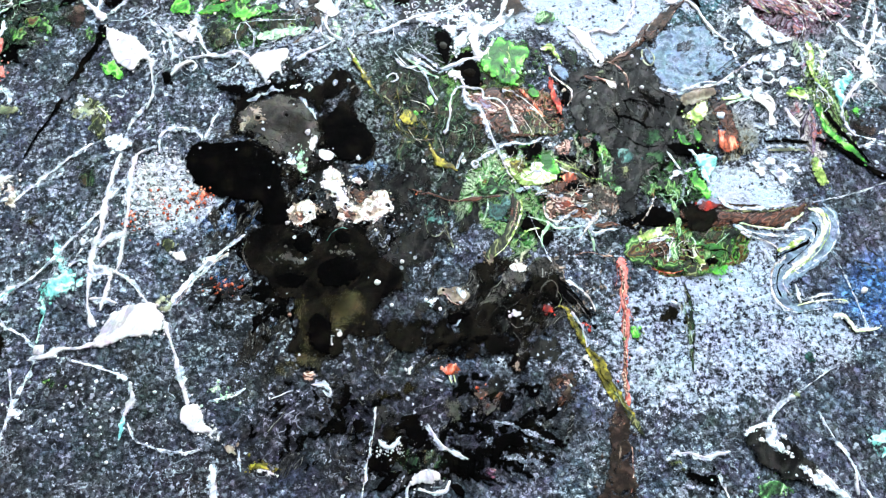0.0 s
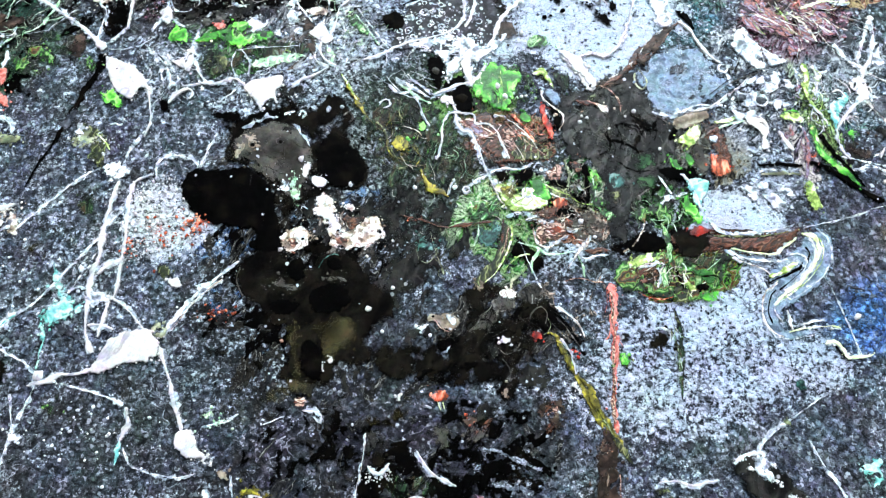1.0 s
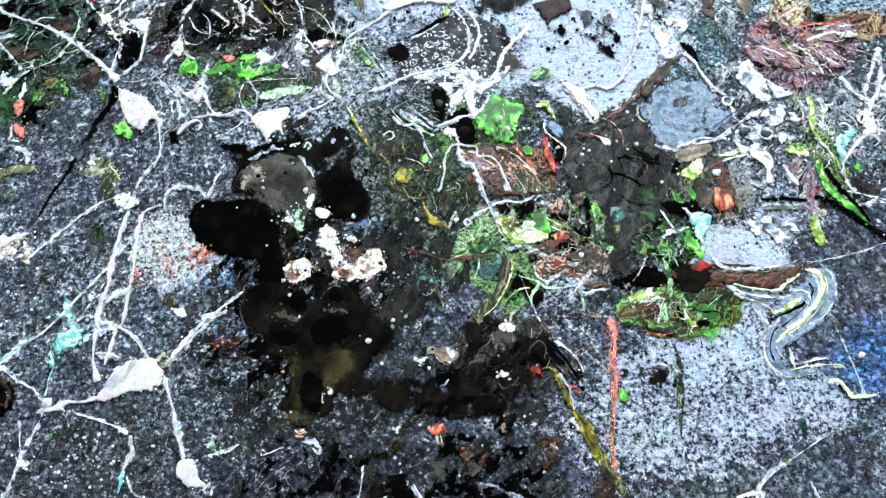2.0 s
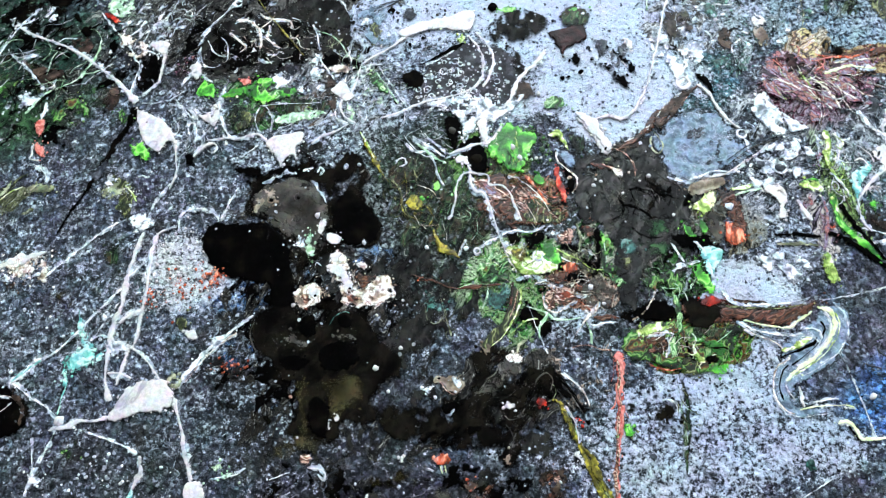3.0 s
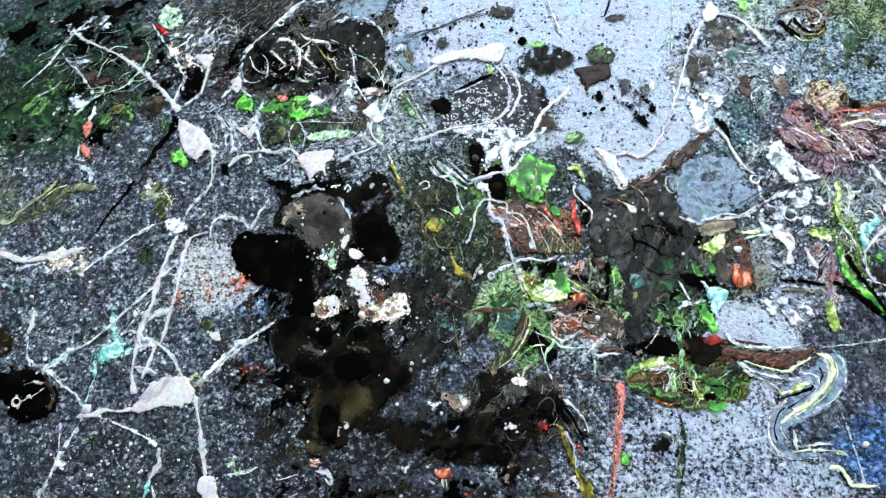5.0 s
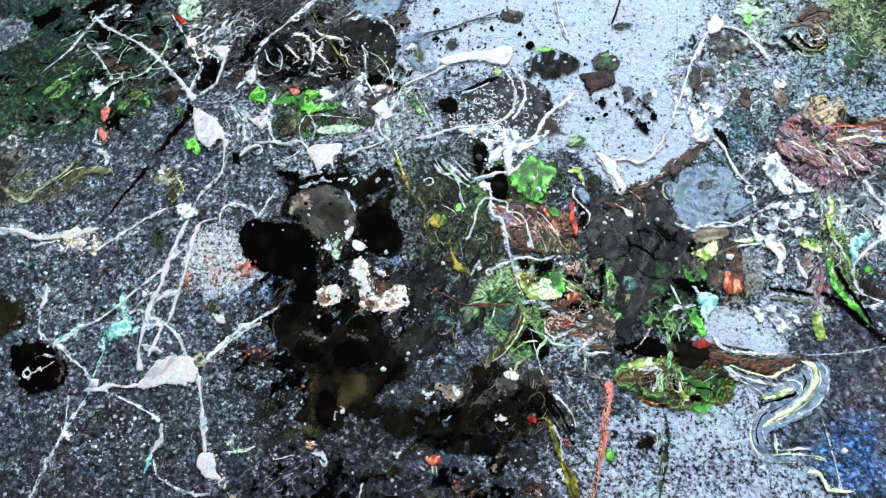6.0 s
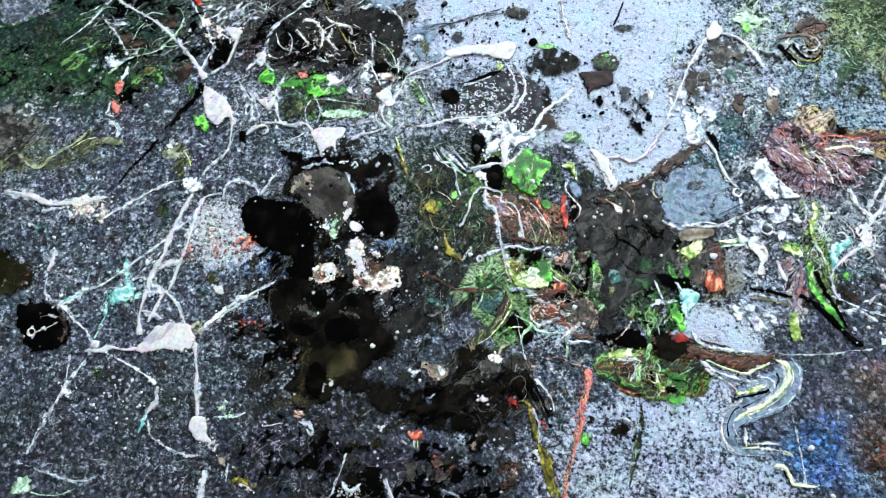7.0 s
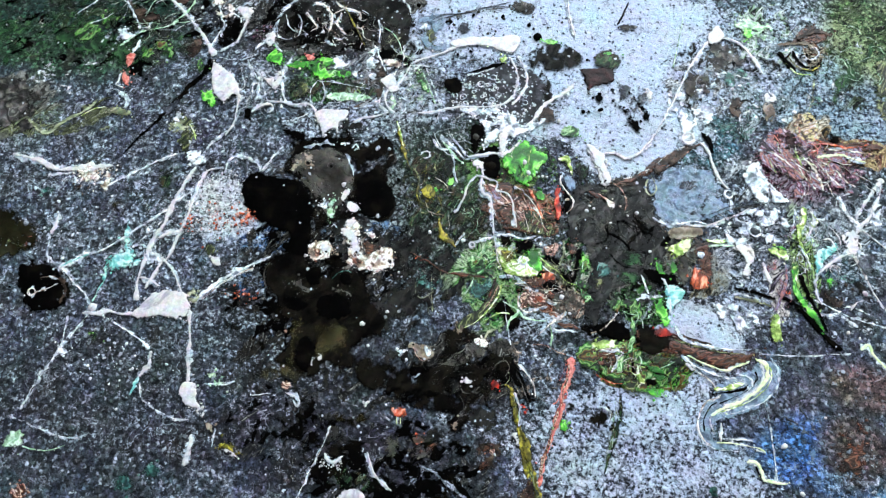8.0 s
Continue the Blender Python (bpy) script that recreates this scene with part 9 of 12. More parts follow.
pool("paint_pool", "sage", [(-195, 36.5), (-188.5, 40.8), (-179.8, 38.7), (-175.8, 35.2), (-186.9, 34.5)], h=0.3, fray=0.7, holes=0.06, lift=1, label="olive green paint trail end")
run("paint_run", "moss", [(-209.1, 30, 1.62), (-202.9, 35.2, 1.63), (-198.9, 42, 1.97), (-193.4, 45.6, 1.32)], lift=1, swell=0.4)
run("paint_run", "lime", [(-207.1, 30.8, 0.65), (-201.2, 36.3, 0.65), (-194.9, 38.5, 0.65)], lift=1.2, swell=0.4)
run("paint_run", "black", [(-141.6, 78, 5.06), (-145.7, 68.1, 4.33), (-151.5, 58.9, 2.97), (-154.9, 51.3, 4.90), (-158.3, 43.5, 4.21), (-162.7, 35.1, 2.57), (-170.6, 21.8, 1.26), (-175.4, 12, 0.94)], lift=0.9, swell=0.4)
pool("paint_pool", "slate", [(-161.7, 41.7), (-155.6, 51.3), (-152.5, 48.7), (-157.4, 39.2)], h=0.3, fray=0.5, lift=1.1)
pool("paint_pool", "umber", [(-162.6, 86.6), (-155.3, 90.4), (-150.7, 83.4), (-155.6, 76.1)], h=0.2, fray=0.8, holes=0.3, lift=0.8)
pool("paint_pool", "white", [(-142.5, 77.9), (-138.2, 75.3), (-131.2, 71.6), (-125.6, 66.6), (-121.3, 59.9), (-119.7, 54.6), (-124.3, 57.5), (-127.7, 52.3), (-131.5, 52.8), (-137.6, 58.7), (-140.9, 67.9)], h=0.8, fray=0.3, lift=1.3, label="thick white paint pool")
run("paint_run", "white", [(-120.9, 57.9, 1.17), (-119.8, 48.2, 0.93), (-119.3, 40, 0.70), (-122.1, 31.7, 0.44)], lift=1.3, swell=0.4)
drop("sand", -136, 68.7, 0.83, lift=1.14)
pool("paint_pool", "green", [(-142.1, 55.8), (-138.2, 58.3), (-133.6, 54.1), (-134.8, 48.7), (-139.1, 50.2)], h=0.4, fray=0.9, lift=1.2, label="green paint dab")
pool("paint_pool", "leaf", [(-151.7, 75.6), (-148.8, 77.1), (-145.7, 71.2), (-148.2, 67.6)], h=0.2, fray=0.7, holes=0.2, lift=1)
pool("paint_pool", "chalk", [(-158.1, 35.3), (-151.8, 42.1), (-148, 38.9), (-137.7, 33.4), (-140, 29.4), (-152.5, 30.6)], h=0.25, fray=0.8, holes=0.3, lift=0.9)
pool("paint_pool", "sage", [(-156.1, 33.4), (-149.4, 38.2), (-143.6, 32.5), (-150.7, 29.7)], h=0.2, fray=0.8, holes=0.2, lift=0.9)
pool("paint_pool", "bone", [(-155.9, 123.1), (-148, 120.2), (-139.7, 114.8), (-137.9, 108.5), (-145.4, 106.4), (-151.5, 110.7)], h=0.3, fray=0.8, holes=0.2, lift=1, label="cream marbled paint")
pool("paint_pool", "mint", [(-168.4, 147.1), (-155.1, 148.9), (-147.6, 139.5), (-151.4, 130.9), (-161.5, 134.6)], h=0.2, fray=0.9, holes=0.25, lift=1, label="pale green film")
pool("paint_pool", "red", [(-164.5, 136.1), (-160.3, 135.4), (-156.3, 130.4), (-159.2, 129.6)], h=0.3, fray=0.5, lift=1.2)
run("paint_run", "chalk", [(-166.4, 137.2, 0.81), (-161.5, 129.5, 0.80), (-155, 122, 0.79), (-148.2, 112.7, 0.78), (-145, 104.6, 0.77)], lift=1.2, swell=0.4)
run("paint_run", "chalk", [(-188.6, 119.4, 0.80), (-185.2, 122.5, 1.05), (-177.6, 121.5, 0.80)], lift=1.1, swell=0.4)
run("paint_run", "chalk", [(-151.3, 120.2, 0.79), (-145.4, 124.1, 0.79), (-142.5, 129.9, 0.79)], lift=1, swell=0.4)
pool("paint_pool", "black", [(-176.7, 126.5), (-173.8, 128.9), (-170.3, 125.1), (-173.2, 122.7)], h=0.3, fray=0.4, lift=1.1)
pool("paint_pool", "black", [(-161.1, 116.2), (-157.8, 119.3), (-154.9, 114.8), (-157.6, 111.7)], h=0.3, fray=0.4, lift=1.1)
pool("paint_pool", "white", [(-138.8, 114.8), (-130.8, 116.5), (-127.5, 113.9), (-129.7, 107.9), (-134.2, 109.3)], h=0.5, fray=0.4, lift=1.3)
run("paint_run", "white", [(-131.1, 112.3, 2.67), (-130.1, 106.4, 1.74), (-131, 100.5, 1.25), (-131.7, 94, 0.99), (-133, 90.3, 0.48)], lift=1.3, swell=0.4)
run("paint_run", "chalk", [(-146.5, 85.3, 0.99), (-144.7, 94.3, 1.00), (-142.5, 101.7, 1.01), (-145.3, 106, 0.77)], lift=1.2, swell=0.4)
run("paint_run", "chalk", [(-143.4, 82.2, 0.75), (-137.3, 87.3, 0.75), (-132.3, 91.8, 0.48)], lift=1.2, swell=0.4)
run("paint_run", "chalk", [(-140.4, 80.1, 0.74), (-132.3, 79.7, 0.47), (-124.7, 81.3, 0.47), (-117.6, 86.1, 0.47)], lift=1.1, swell=0.4)

# black skin with cream squiggles
pool("paint_pool", "char", [(-113.1, 111.6), (-105.8, 123), (-90.1, 127.1), (-74.2, 129.4), (-61.5, 131.5), (-55, 137.4), (-41.8, 133.8), (-34.7, 126.4), (-33.4, 111.7), (-28.1, 101), (-34.6, 90.2), (-44.2, 93.5), (-51.4, 103.3), (-63.6, 100.1), (-75.9, 92.6), (-94.7, 92.1), (-105.4, 95.4)], h=0.3, fray=0.8, holes=0.05, lift=0.7, label="black paint skin")
pool("paint_pool", "char", [(-70.8, 128.7), (-55.6, 136.6), (-39.8, 132.7), (-34.2, 124.2), (-35.5, 113.5), (-50.3, 116.4), (-63, 122.1)], h=0.3, fray=0.5, lift=0.9)
pool("paint_pool", "black", [(-107, 109.9), (-98.4, 117.6), (-83, 110.5), (-81.3, 97.8), (-95, 93.9), (-105.3, 99)], h=0.2, fray=0.7, holes=0.1, lift=0.9)
pool("paint_pool", "black", [(-146.8, 105.3), (-134.5, 109.3), (-131.5, 92.9), (-141.8, 87.2)], h=0.2, fray=0.7, holes=0.1, lift=0.8)
run("paint_run", "chalk", [(-113, 111.3, 0.77), (-106.5, 123.4, 1.27), (-100.2, 129.6, 1.28), (-94.7, 136.6, 1.79), (-87.5, 144.5, 1.80), (-80.7, 150.5, 1.30)], lift=1.3, swell=0.4)
ring("chalk", -93.2, 135.5, 1.79, 1.07, lift=1.5)
run("paint_run", "bone", [(-93.7, 124.8, 1.02), (-87, 123.8, 1.51), (-81.8, 118.7, 1.50), (-80.4, 112.4, 1.00), (-80.5, 106.2, 0.75)], lift=1.3, swell=0.4)
run("paint_run", "bone", [(-81.2, 128.5, 0.77), (-76.1, 124, 1.01), (-70.2, 123.4, 1.25), (-65.5, 122, 1.49), (-63.4, 117.6, 0.76)], lift=1.3, swell=0.4)
run("paint_run", "yellow", [(-84.4, 140.7, 0.72), (-78, 129.3, 1.06), (-71.3, 119.7, 1.04), (-63.7, 109.1, 1.02), (-57.3, 99.5, 0.67)], lift=1.3, swell=0.4)
run("paint_run", "bone", [(-75.6, 120.3, 1.25), (-76.7, 113.6, 1.72), (-73.5, 108.5, 1.47), (-69.3, 105.7, 0.75)], lift=1.3, swell=0.4)
run("paint_run", "bone", [(-96.8, 117.6, 0.77), (-91.3, 112.5, 1.00), (-88.1, 108.2, 1.00), (-90.9, 105.2, 0.75)], lift=1.3, swell=0.4)
run("paint_run", "chalk", [(-108.3, 114.4, 0.49), (-104.6, 107, 0.76), (-99, 103.5, 0.75), (-95.1, 105.8, 0.48)], lift=1.2, swell=0.4)
run("paint_run", "chalk", [(-111.1, 105.4, 0.76), (-109.2, 99.6, 0.75), (-105.1, 97.6, 0.75), (-100.7, 98.4, 0.48)], lift=1.2, swell=0.4)
run("paint_run", "chalk", [(-101.4, 115.6, 0.49), (-97.4, 110.2, 0.76), (-97.6, 101, 0.48)], lift=1.2, swell=0.4)
run("paint_run", "chalk", [(-77.3, 103.3, 0.75), (-72.3, 102, 0.98), (-70.4, 104.2, 0.75)], lift=1.2, swell=0.4)
run("paint_run", "chalk", [(-81.6, 100.3, 0.75), (-77.2, 97.6, 0.74), (-72.8, 98.4, 0.47)], lift=1.2, swell=0.4)
run("paint_run", "chalk", [(-53.7, 119.3, 0.48), (-51.1, 112, 0.99), (-49.8, 102.6, 0.98)], lift=1.2, swell=0.4)
run("paint_run", "chalk", [(-67.2, 125, 0.49), (-58.8, 121.4, 0.48), (-53, 118.6, 0.48)], lift=1.1, swell=0.4)
run("paint_run", "mint", [(-51.7, 114.9, 0.68), (-44.1, 111.4, 0.68), (-38.1, 105, 0.67), (-35.2, 97.2, 0.66)], lift=1.1, swell=0.4)
net("chalk", -90.7, 108.5, 20.7, 12.1, 40, 1.5, 6, 0.2, 0.42, lift=1.1)
net("chalk", -133.6, 132, 25.2, 14.4, 40, 1.6, 7, 0.2, 0.4, lift=1)
pool("paint_pool", "ash", [(-97.1, 91.3), (-89.1, 96.9), (-78.8, 95.7), (-76.6, 90.8), (-91, 87.9)], h=0.2, fray=0.7, holes=0.1, lift=1, label="grey paint veil")
pool("paint_pool", "chalk", [(-75.4, 89.1), (-68.1, 92.8), (-59.5, 86), (-58.1, 79.1), (-66.7, 81.6), (-73.2, 83.8)], h=0.2, fray=0.8, holes=0.1, lift=1)
pool("paint_pool", "plum", [(-125.5, 94.8), (-120.3, 102.3), (-116.4, 107.9), (-114.2, 104.2), (-118.8, 93.2)], h=0.2, fray=0.8, holes=0.3, lift=1)
run("paint_run", "chalk", [(-111.6, 110.6, 0.77), (-112.4, 103.2, 1.48), (-115, 95.8, 2.60), (-119.7, 89.3, 2.31)], lift=1.2, swell=0.4)
pool("paint_pool", "white", [(-116, 98), (-112, 101), (-109.1, 94.6), (-112.9, 90.9)], h=0.4, fray=0.5, holes=0.02, lift=1.2, label="white paint blot")
run("paint_run", "chalk", [(-112.5, 98.1, 0.75), (-108.7, 92.4, 0.75), (-103.8, 89, 0.74)], lift=1.2, swell=0.4)
run("paint_run", "chalk", [(-91.6, 96.5, 0.75), (-96.6, 87.4, 0.97), (-98.6, 80.3, 0.96), (-100.1, 73.3, 1.19)], lift=1.2, swell=0.4)
pool("paint_pool", "green", [(-111.4, 85.2), (-107.7, 89.9), (-102.2, 86.9), (-102.6, 81.2), (-108.2, 81.1)], h=0.4, fray=0.9, lift=1.2, label="green paint lens")
pool("paint_pool", "green", [(-98.7, 80.6), (-91.3, 85.8), (-79.2, 89), (-73.3, 87.4), (-74.4, 81.4), (-65.2, 82.3), (-60.5, 79), (-70, 75.6), (-79.2, 75), (-89.1, 79.2)], h=0.4, fray=0.9, holes=0.02, lift=1.2, label="bright green paint lens")
pool("paint_pool", "coral", [(-89.8, 88.7), (-85.6, 90.2), (-84.5, 86.7), (-88.1, 85.2)], h=0.2, fray=0.5, holes=0.05, lift=1.4)
pool("paint_pool", "lime", [(-98.4, 80.7), (-94.6, 82.9), (-92.9, 79.4), (-96.5, 78.6)], h=0.2, fray=0.5, holes=0.1, lift=1.4)
pool("paint_pool", "mintleaf", [(-76.6, 79.2), (-65.3, 83), (-59.3, 79), (-67.6, 76)], h=0.3, fray=0.6, holes=0.05, lift=1.2)
pool("paint_pool", "forest", [(-95, 72.4), (-79.8, 75), (-49.1, 75.9), (-44.6, 67.5), (-72.5, 66.3), (-90.1, 60.3)], h=0.3, fray=0.7, holes=0.05, lift=0.8)
pool("paint_pool", "mint", [(-72.4, 65.6), (-63.5, 68.3), (-50.7, 68.3), (-46.8, 65.8), (-59.2, 63), (-68.9, 62.3)], h=0.3, fray=0.6, holes=0.05, lift=1.1, label="pale green paint streak")
pool("paint_pool", "moss", [(-93.9, 69.4), (-85.4, 70.7), (-82.1, 64.6), (-88.6, 61)], h=0.2, fray=0.7, holes=0.1, lift=1.1)
ring("lime", -55.4, 68.9, 1.61, 0.97, lift=1.3)
pool("paint_pool", "white", [(-113.1, 72.5), (-107.1, 74.1), (-101.2, 76.4), (-99, 70.2), (-101, 63.3), (-104.4, 65.3), (-108.7, 68.5)], h=0.5, fray=0.4, holes=0.02, lift=1.3, label="white paint blot")
run("paint_run", "chalk", [(-99.7, 79.2, 0.96), (-99.6, 72.3, 1.18), (-96.4, 61.4, 0.94), (-92, 56.5, 0.71)], lift=1.3, swell=0.4)
net("chalk", -118.7, 68.6, 12.5, 13.2, 50, 2, 6, 0.2, 0.46, lift=1)
run("paint_run", "chalk", [(-123, 80.6, 0.47), (-115.5, 72.1, 0.46), (-110.9, 63, 0.46), (-110.5, 52.9, 0.45)], lift=1.1, swell=0.4)
run("paint_run", "chalk", [(-126.2, 78.8, 0.47), (-114.7, 74.6, 0.46), (-108.6, 64.4, 0.46), (-104, 55.1, 0.45)], lift=1.1, swell=0.4)
pool("paint_pool", "white", [(-75.6, 53.1), (-71.1, 55.9), (-62.2, 56.9), (-57.3, 56.4), (-57.9, 51.4), (-60.9, 48.7), (-60.4, 42.2), (-63.1, 45), (-66.3, 41.9), (-68.2, 38), (-71.2, 45), (-74.5, 49.5)], h=0.9, fray=0.3, lift=1.4, label="thick white paint blot")
run("paint_run", "white", [(-75.4, 53.4, 1.14), (-80.5, 57.6, 1.15), (-88.8, 56, 1.38), (-95.1, 56.8, 0.93), (-105.5, 56.4, 0.71)], lift=1.4, swell=0.4)
run("paint_run", "white", [(-111.5, 47.9, 1.15), (-107.3, 52.7, 1.38), (-102.1, 54.5, 0.93), (-100, 52.6, 0.70), (-101.3, 49.2, 0.45)], lift=1.3, swell=0.4)
run("paint_run", "chalk", [(-78.6, 57.3, 0.93), (-81.6, 66, 0.71), (-79.5, 72.9, 0.46)], lift=1.3, swell=0.4)
run("paint_run", "chalk", [(-73.9, 58.2, 0.70), (-73.1, 66.3, 0.45), (-76.4, 73, 0.46)], lift=1.3, swell=0.4)
run("paint_run", "chalk", [(-79.6, 73.2, 0.46), (-67.3, 73.6, 0.46), (-57.3, 72.9, 0.45), (-48.8, 72.8, 0.45)], lift=1.2, swell=0.4)
run("paint_run", "chalk", [(-77, 54, 0.45), (-82.4, 49.5, 0.44), (-88, 46.1, 0.35)], lift=1.2, swell=0.4)
drop("sand", -70.2, 51, 0.63, lift=1.14)
drop("sand", -68.2, 47.1, 0.63, lift=1.14)
pool("paint_pool", "black", [(-115.4, 49.4), (-111.7, 49.5), (-110.5, 44.2), (-114.4, 43.8)], h=0.4, fray=0.2, lift=1.2, label="small black paint chip")
pool("paint_pool", "umber", [(-47.3, 82.2), (-43.7, 88.5), (-39.1, 79.6), (-40.4, 71), (-43.3, 67.2), (-47, 76)], h=0.3, fray=0.6, holes=0.04, lift=1, label="brown paint streak")
pool("paint_pool", "white", [(-43.3, 78.8), (-38.3, 83.8), (-34.1, 78.4), (-31.6, 74.4), (-35.9, 72.2), (-39.8, 74.1)], h=0.4, fray=0.5, holes=0.03, lift=1.3, label="white paint blot")
run("paint_run", "white", [(-36.3, 75.6, 1.16), (-39.4, 70.4, 1.16), (-37.6, 64.1, 0.92), (-31.7, 59.6, 0.69)], lift=1.4, swell=0.4)
run("paint_run", "white", [(-33.9, 76.4, 1.16), (-30.4, 84.7, 0.95), (-28.6, 91.8, 0.95), (-23.9, 95.4, 1.19), (-14.5, 100.6, 1.43), (-5.7, 107.3, 2.27)], lift=1.4, swell=0.4)
run("paint_run", "white", [(-53.3, 50.3, 0.91), (-48.5, 53.7, 1.13), (-43.3, 55.2, 1.35), (-35.3, 59.5, 0.69)], lift=1.4, swell=0.4)
run("paint_run", "chalk", [(-35.3, 59.5, 0.44), (-41.8, 64.2, 0.70), (-40.1, 71.1, 0.71)], lift=1.3, swell=0.4)
pool("paint_pool", "mint", [(-36.4, 70.8), (-32.2, 67.6), (-32.5, 60.9), (-36.2, 62.1)], h=0.2, fray=0.7, holes=0.15, lift=1.1)
pool("paint_pool", "bone", [(-46.1, 91.3), (-40.1, 93.6), (-34.6, 90.9), (-37.4, 88)], h=0.3, fray=0.5, holes=0.05, lift=1.2)
pool("paint_pool", "black", [(-47.8, 98.3), (-39.3, 100.7), (-35, 94.4), (-41.1, 93.5), (-47.8, 92.7)], h=0.2, fray=0.6, lift=1)
pool("paint_pool", "black", [(-34.1, 95.1), (-28.1, 93.9), (-28.6, 88.3), (-33.3, 89.5)], h=0.2, fray=0.5, lift=1)
run("paint_run", "chalk", [(-51.8, 101.1, 0.97), (-47.2, 93.4, 0.96), (-42, 84.4, 0.72)], lift=1.2, swell=0.4)
run("paint_run", "chalk", [(-41.8, 101.4, 0.74), (-35.8, 97.2, 0.73), (-33.4, 104.4, 0.47)], lift=1.2, swell=0.4)
net("chalk", -31.3, 81.6, 15.6, 16.3, 60, 1.8, 6, 0.2, 0.5, lift=1)
pool("paint_pool", "mintleaf", [(-25.6, 85.6), (-21.6, 88.8), (-15.1, 76.3), (-18.6, 74.8), (-24, 80.8)], h=0.3, fray=0.6, holes=0.1, lift=1.1)
run("paint_run", "lime", [(-23.9, 87, 0.65), (-19.8, 81.9, 0.65), (-16.2, 75.2, 0.64)], lift=1.2, swell=0.4)
run("paint_run", "mint", [(-21.1, 87.1, 0.65), (-15.9, 78.6, 0.64), (-10.7, 68.6, 0.63)], lift=1.2, swell=0.4)
run("paint_run", "chalk", [(-19.9, 90.6, 0.46), (-14.5, 80.4, 0.45), (-6.6, 66.4, 0.44)], lift=1.1, swell=0.4)

# bubbled dark skin and the white crescents
pool("paint_pool", "white", [(-9.6, 109.4), (-3, 112.8), (6.1, 115.5), (15.4, 116.5), (26.3, 119.6), (29.5, 116.8), (28.5, 108.9), (22.5, 107.3), (13.2, 109.9), (4, 109.3), (-5, 105.9)], h=0.8, fray=0.4, lift=1.4, label="creamy white paint pool")
pool("paint_pool", "cream", [(1.6, 113.6), (12.4, 114.6), (26.1, 116.7), (25.3, 113.1), (12.5, 111.7)], h=0.2, fray=0.5, holes=0.05, lift=1.6)
pool("paint_pool", "bubbled", [(-0.8, 78.7), (4.6, 89.2), (19.2, 98.7), (30.6, 100.8), (40.3, 97.5), (48.3, 89.1), (54.3, 80.4), (47.5, 68.8), (38.3, 61.3), (23.8, 59.5), (9.6, 63.6), (-3, 65.2), (-6.2, 68.4)], h=0.3, fray=0.6, lift=0.8, label="dark paint skin full of pale bubbles")
pool("paint_pool", "black", [(-8.9, 81.9), (-6.8, 86.1), (-1.4, 87), (2.5, 82.9), (1, 77.4), (-4.3, 76.6)], h=0.4, fray=0.3, lift=1, label="black paint drop")
run("paint_run", "black", [(2.1, 89.8, 0.97), (10.3, 94.2, 1.63), (19.8, 98.7, 1.96), (23.4, 100.2, 0.98)], lift=1.2, swell=0.4)
run("paint_run", "chalk", [(3.4, 88.5, 0.36), (11.9, 92.9, 0.46), (21.1, 98, 0.46)], lift=1.2, swell=0.4)
run("paint_run", "white", [(25.9, 104.5, 0.95), (30.5, 96.2, 0.94), (32.3, 87.2, 1.38), (30.7, 79, 1.14), (25, 73.4, 0.91), (15.1, 70.5, 0.91), (1.6, 68.3, 0.91), (-10.3, 63.6, 0.69), (-19.1, 61.3, 0.69)], lift=1.4, swell=0.4)
run("paint_run", "white", [(29.5, 106, 0.95), (34.6, 99.1, 1.17), (37.2, 90.5, 1.61), (35.4, 81.9, 1.59), (30.9, 74.3, 1.13)], lift=1.4, swell=0.4)
pool("paint_pool", "chalk", [(1.3, 83.6), (6.6, 85.8), (8, 81), (2.7, 80.2)], h=0.2, fray=0.7, holes=0.15, lift=1.1)
pool("paint_pool", "chalk", [(2.8, 67.4), (14.5, 70.4), (29.3, 69.9), (38.2, 65.2), (29.7, 59.7), (14.9, 61.8)], h=0.2, fray=0.8, holes=0.25, lift=1)
pool("paint_pool", "lime", [(19.6, 102.9), (23.1, 106.6), (24.5, 102.4), (21.6, 100.2)], h=0.3, fray=0.5, holes=0.05, lift=1.3)
run("paint_run", "white", [(63, 92.9, 1.38), (61.3, 88.8, 2.96), (57.2, 84.6, 2.95), (52, 80.3, 1.58), (47.4, 74.2, 1.57), (45.1, 68.1, 2.36), (40.6, 62, 2.62), (34.3, 58.5, 2.34), (29.2, 56.4, 2.09)], lift=1.4, swell=0.4)
pool("paint_pool", "char", [(36.5, 105.5), (42.4, 114.9), (53.5, 118.1), (61.7, 114.7), (67.2, 108.4), (58.8, 101.1), (46.9, 98.7), (39.1, 100.6)], h=0.3, fray=0.8, holes=0.15, lift=1, label="black speckled paint")
pool("paint_pool", "char", [(46.3, 97.7), (50.9, 90.9), (54, 80.7), (49.6, 78.9), (45.9, 89)], h=0.2, fray=0.8, holes=0.2, lift=1)
pool("paint_pool", "green", [(41.1, 118.5), (47.1, 120.8), (53.9, 117.4), (46.6, 116.1)], h=0.3, fray=0.9, lift=1.2, label="green paint cap")
drop("black", 39.2, 120.6, 3.01, lift=0.66)
pool("paint_pool", "umber", [(46.4, 65.5), (46.8, 73.8), (53.8, 74.7), (56.2, 67.5), (51.3, 62.4)], h=0.2, fray=0.6, holes=0.1, lift=1.1)
pool("paint_pool", "mintleaf", [(60, 64.3), (64.3, 66.8), (70, 63.7), (70.6, 59.8), (63.7, 58.9), (59.7, 60.7)], h=0.3, fray=0.6, holes=0.05, lift=1.2, label="pale green paint dab")
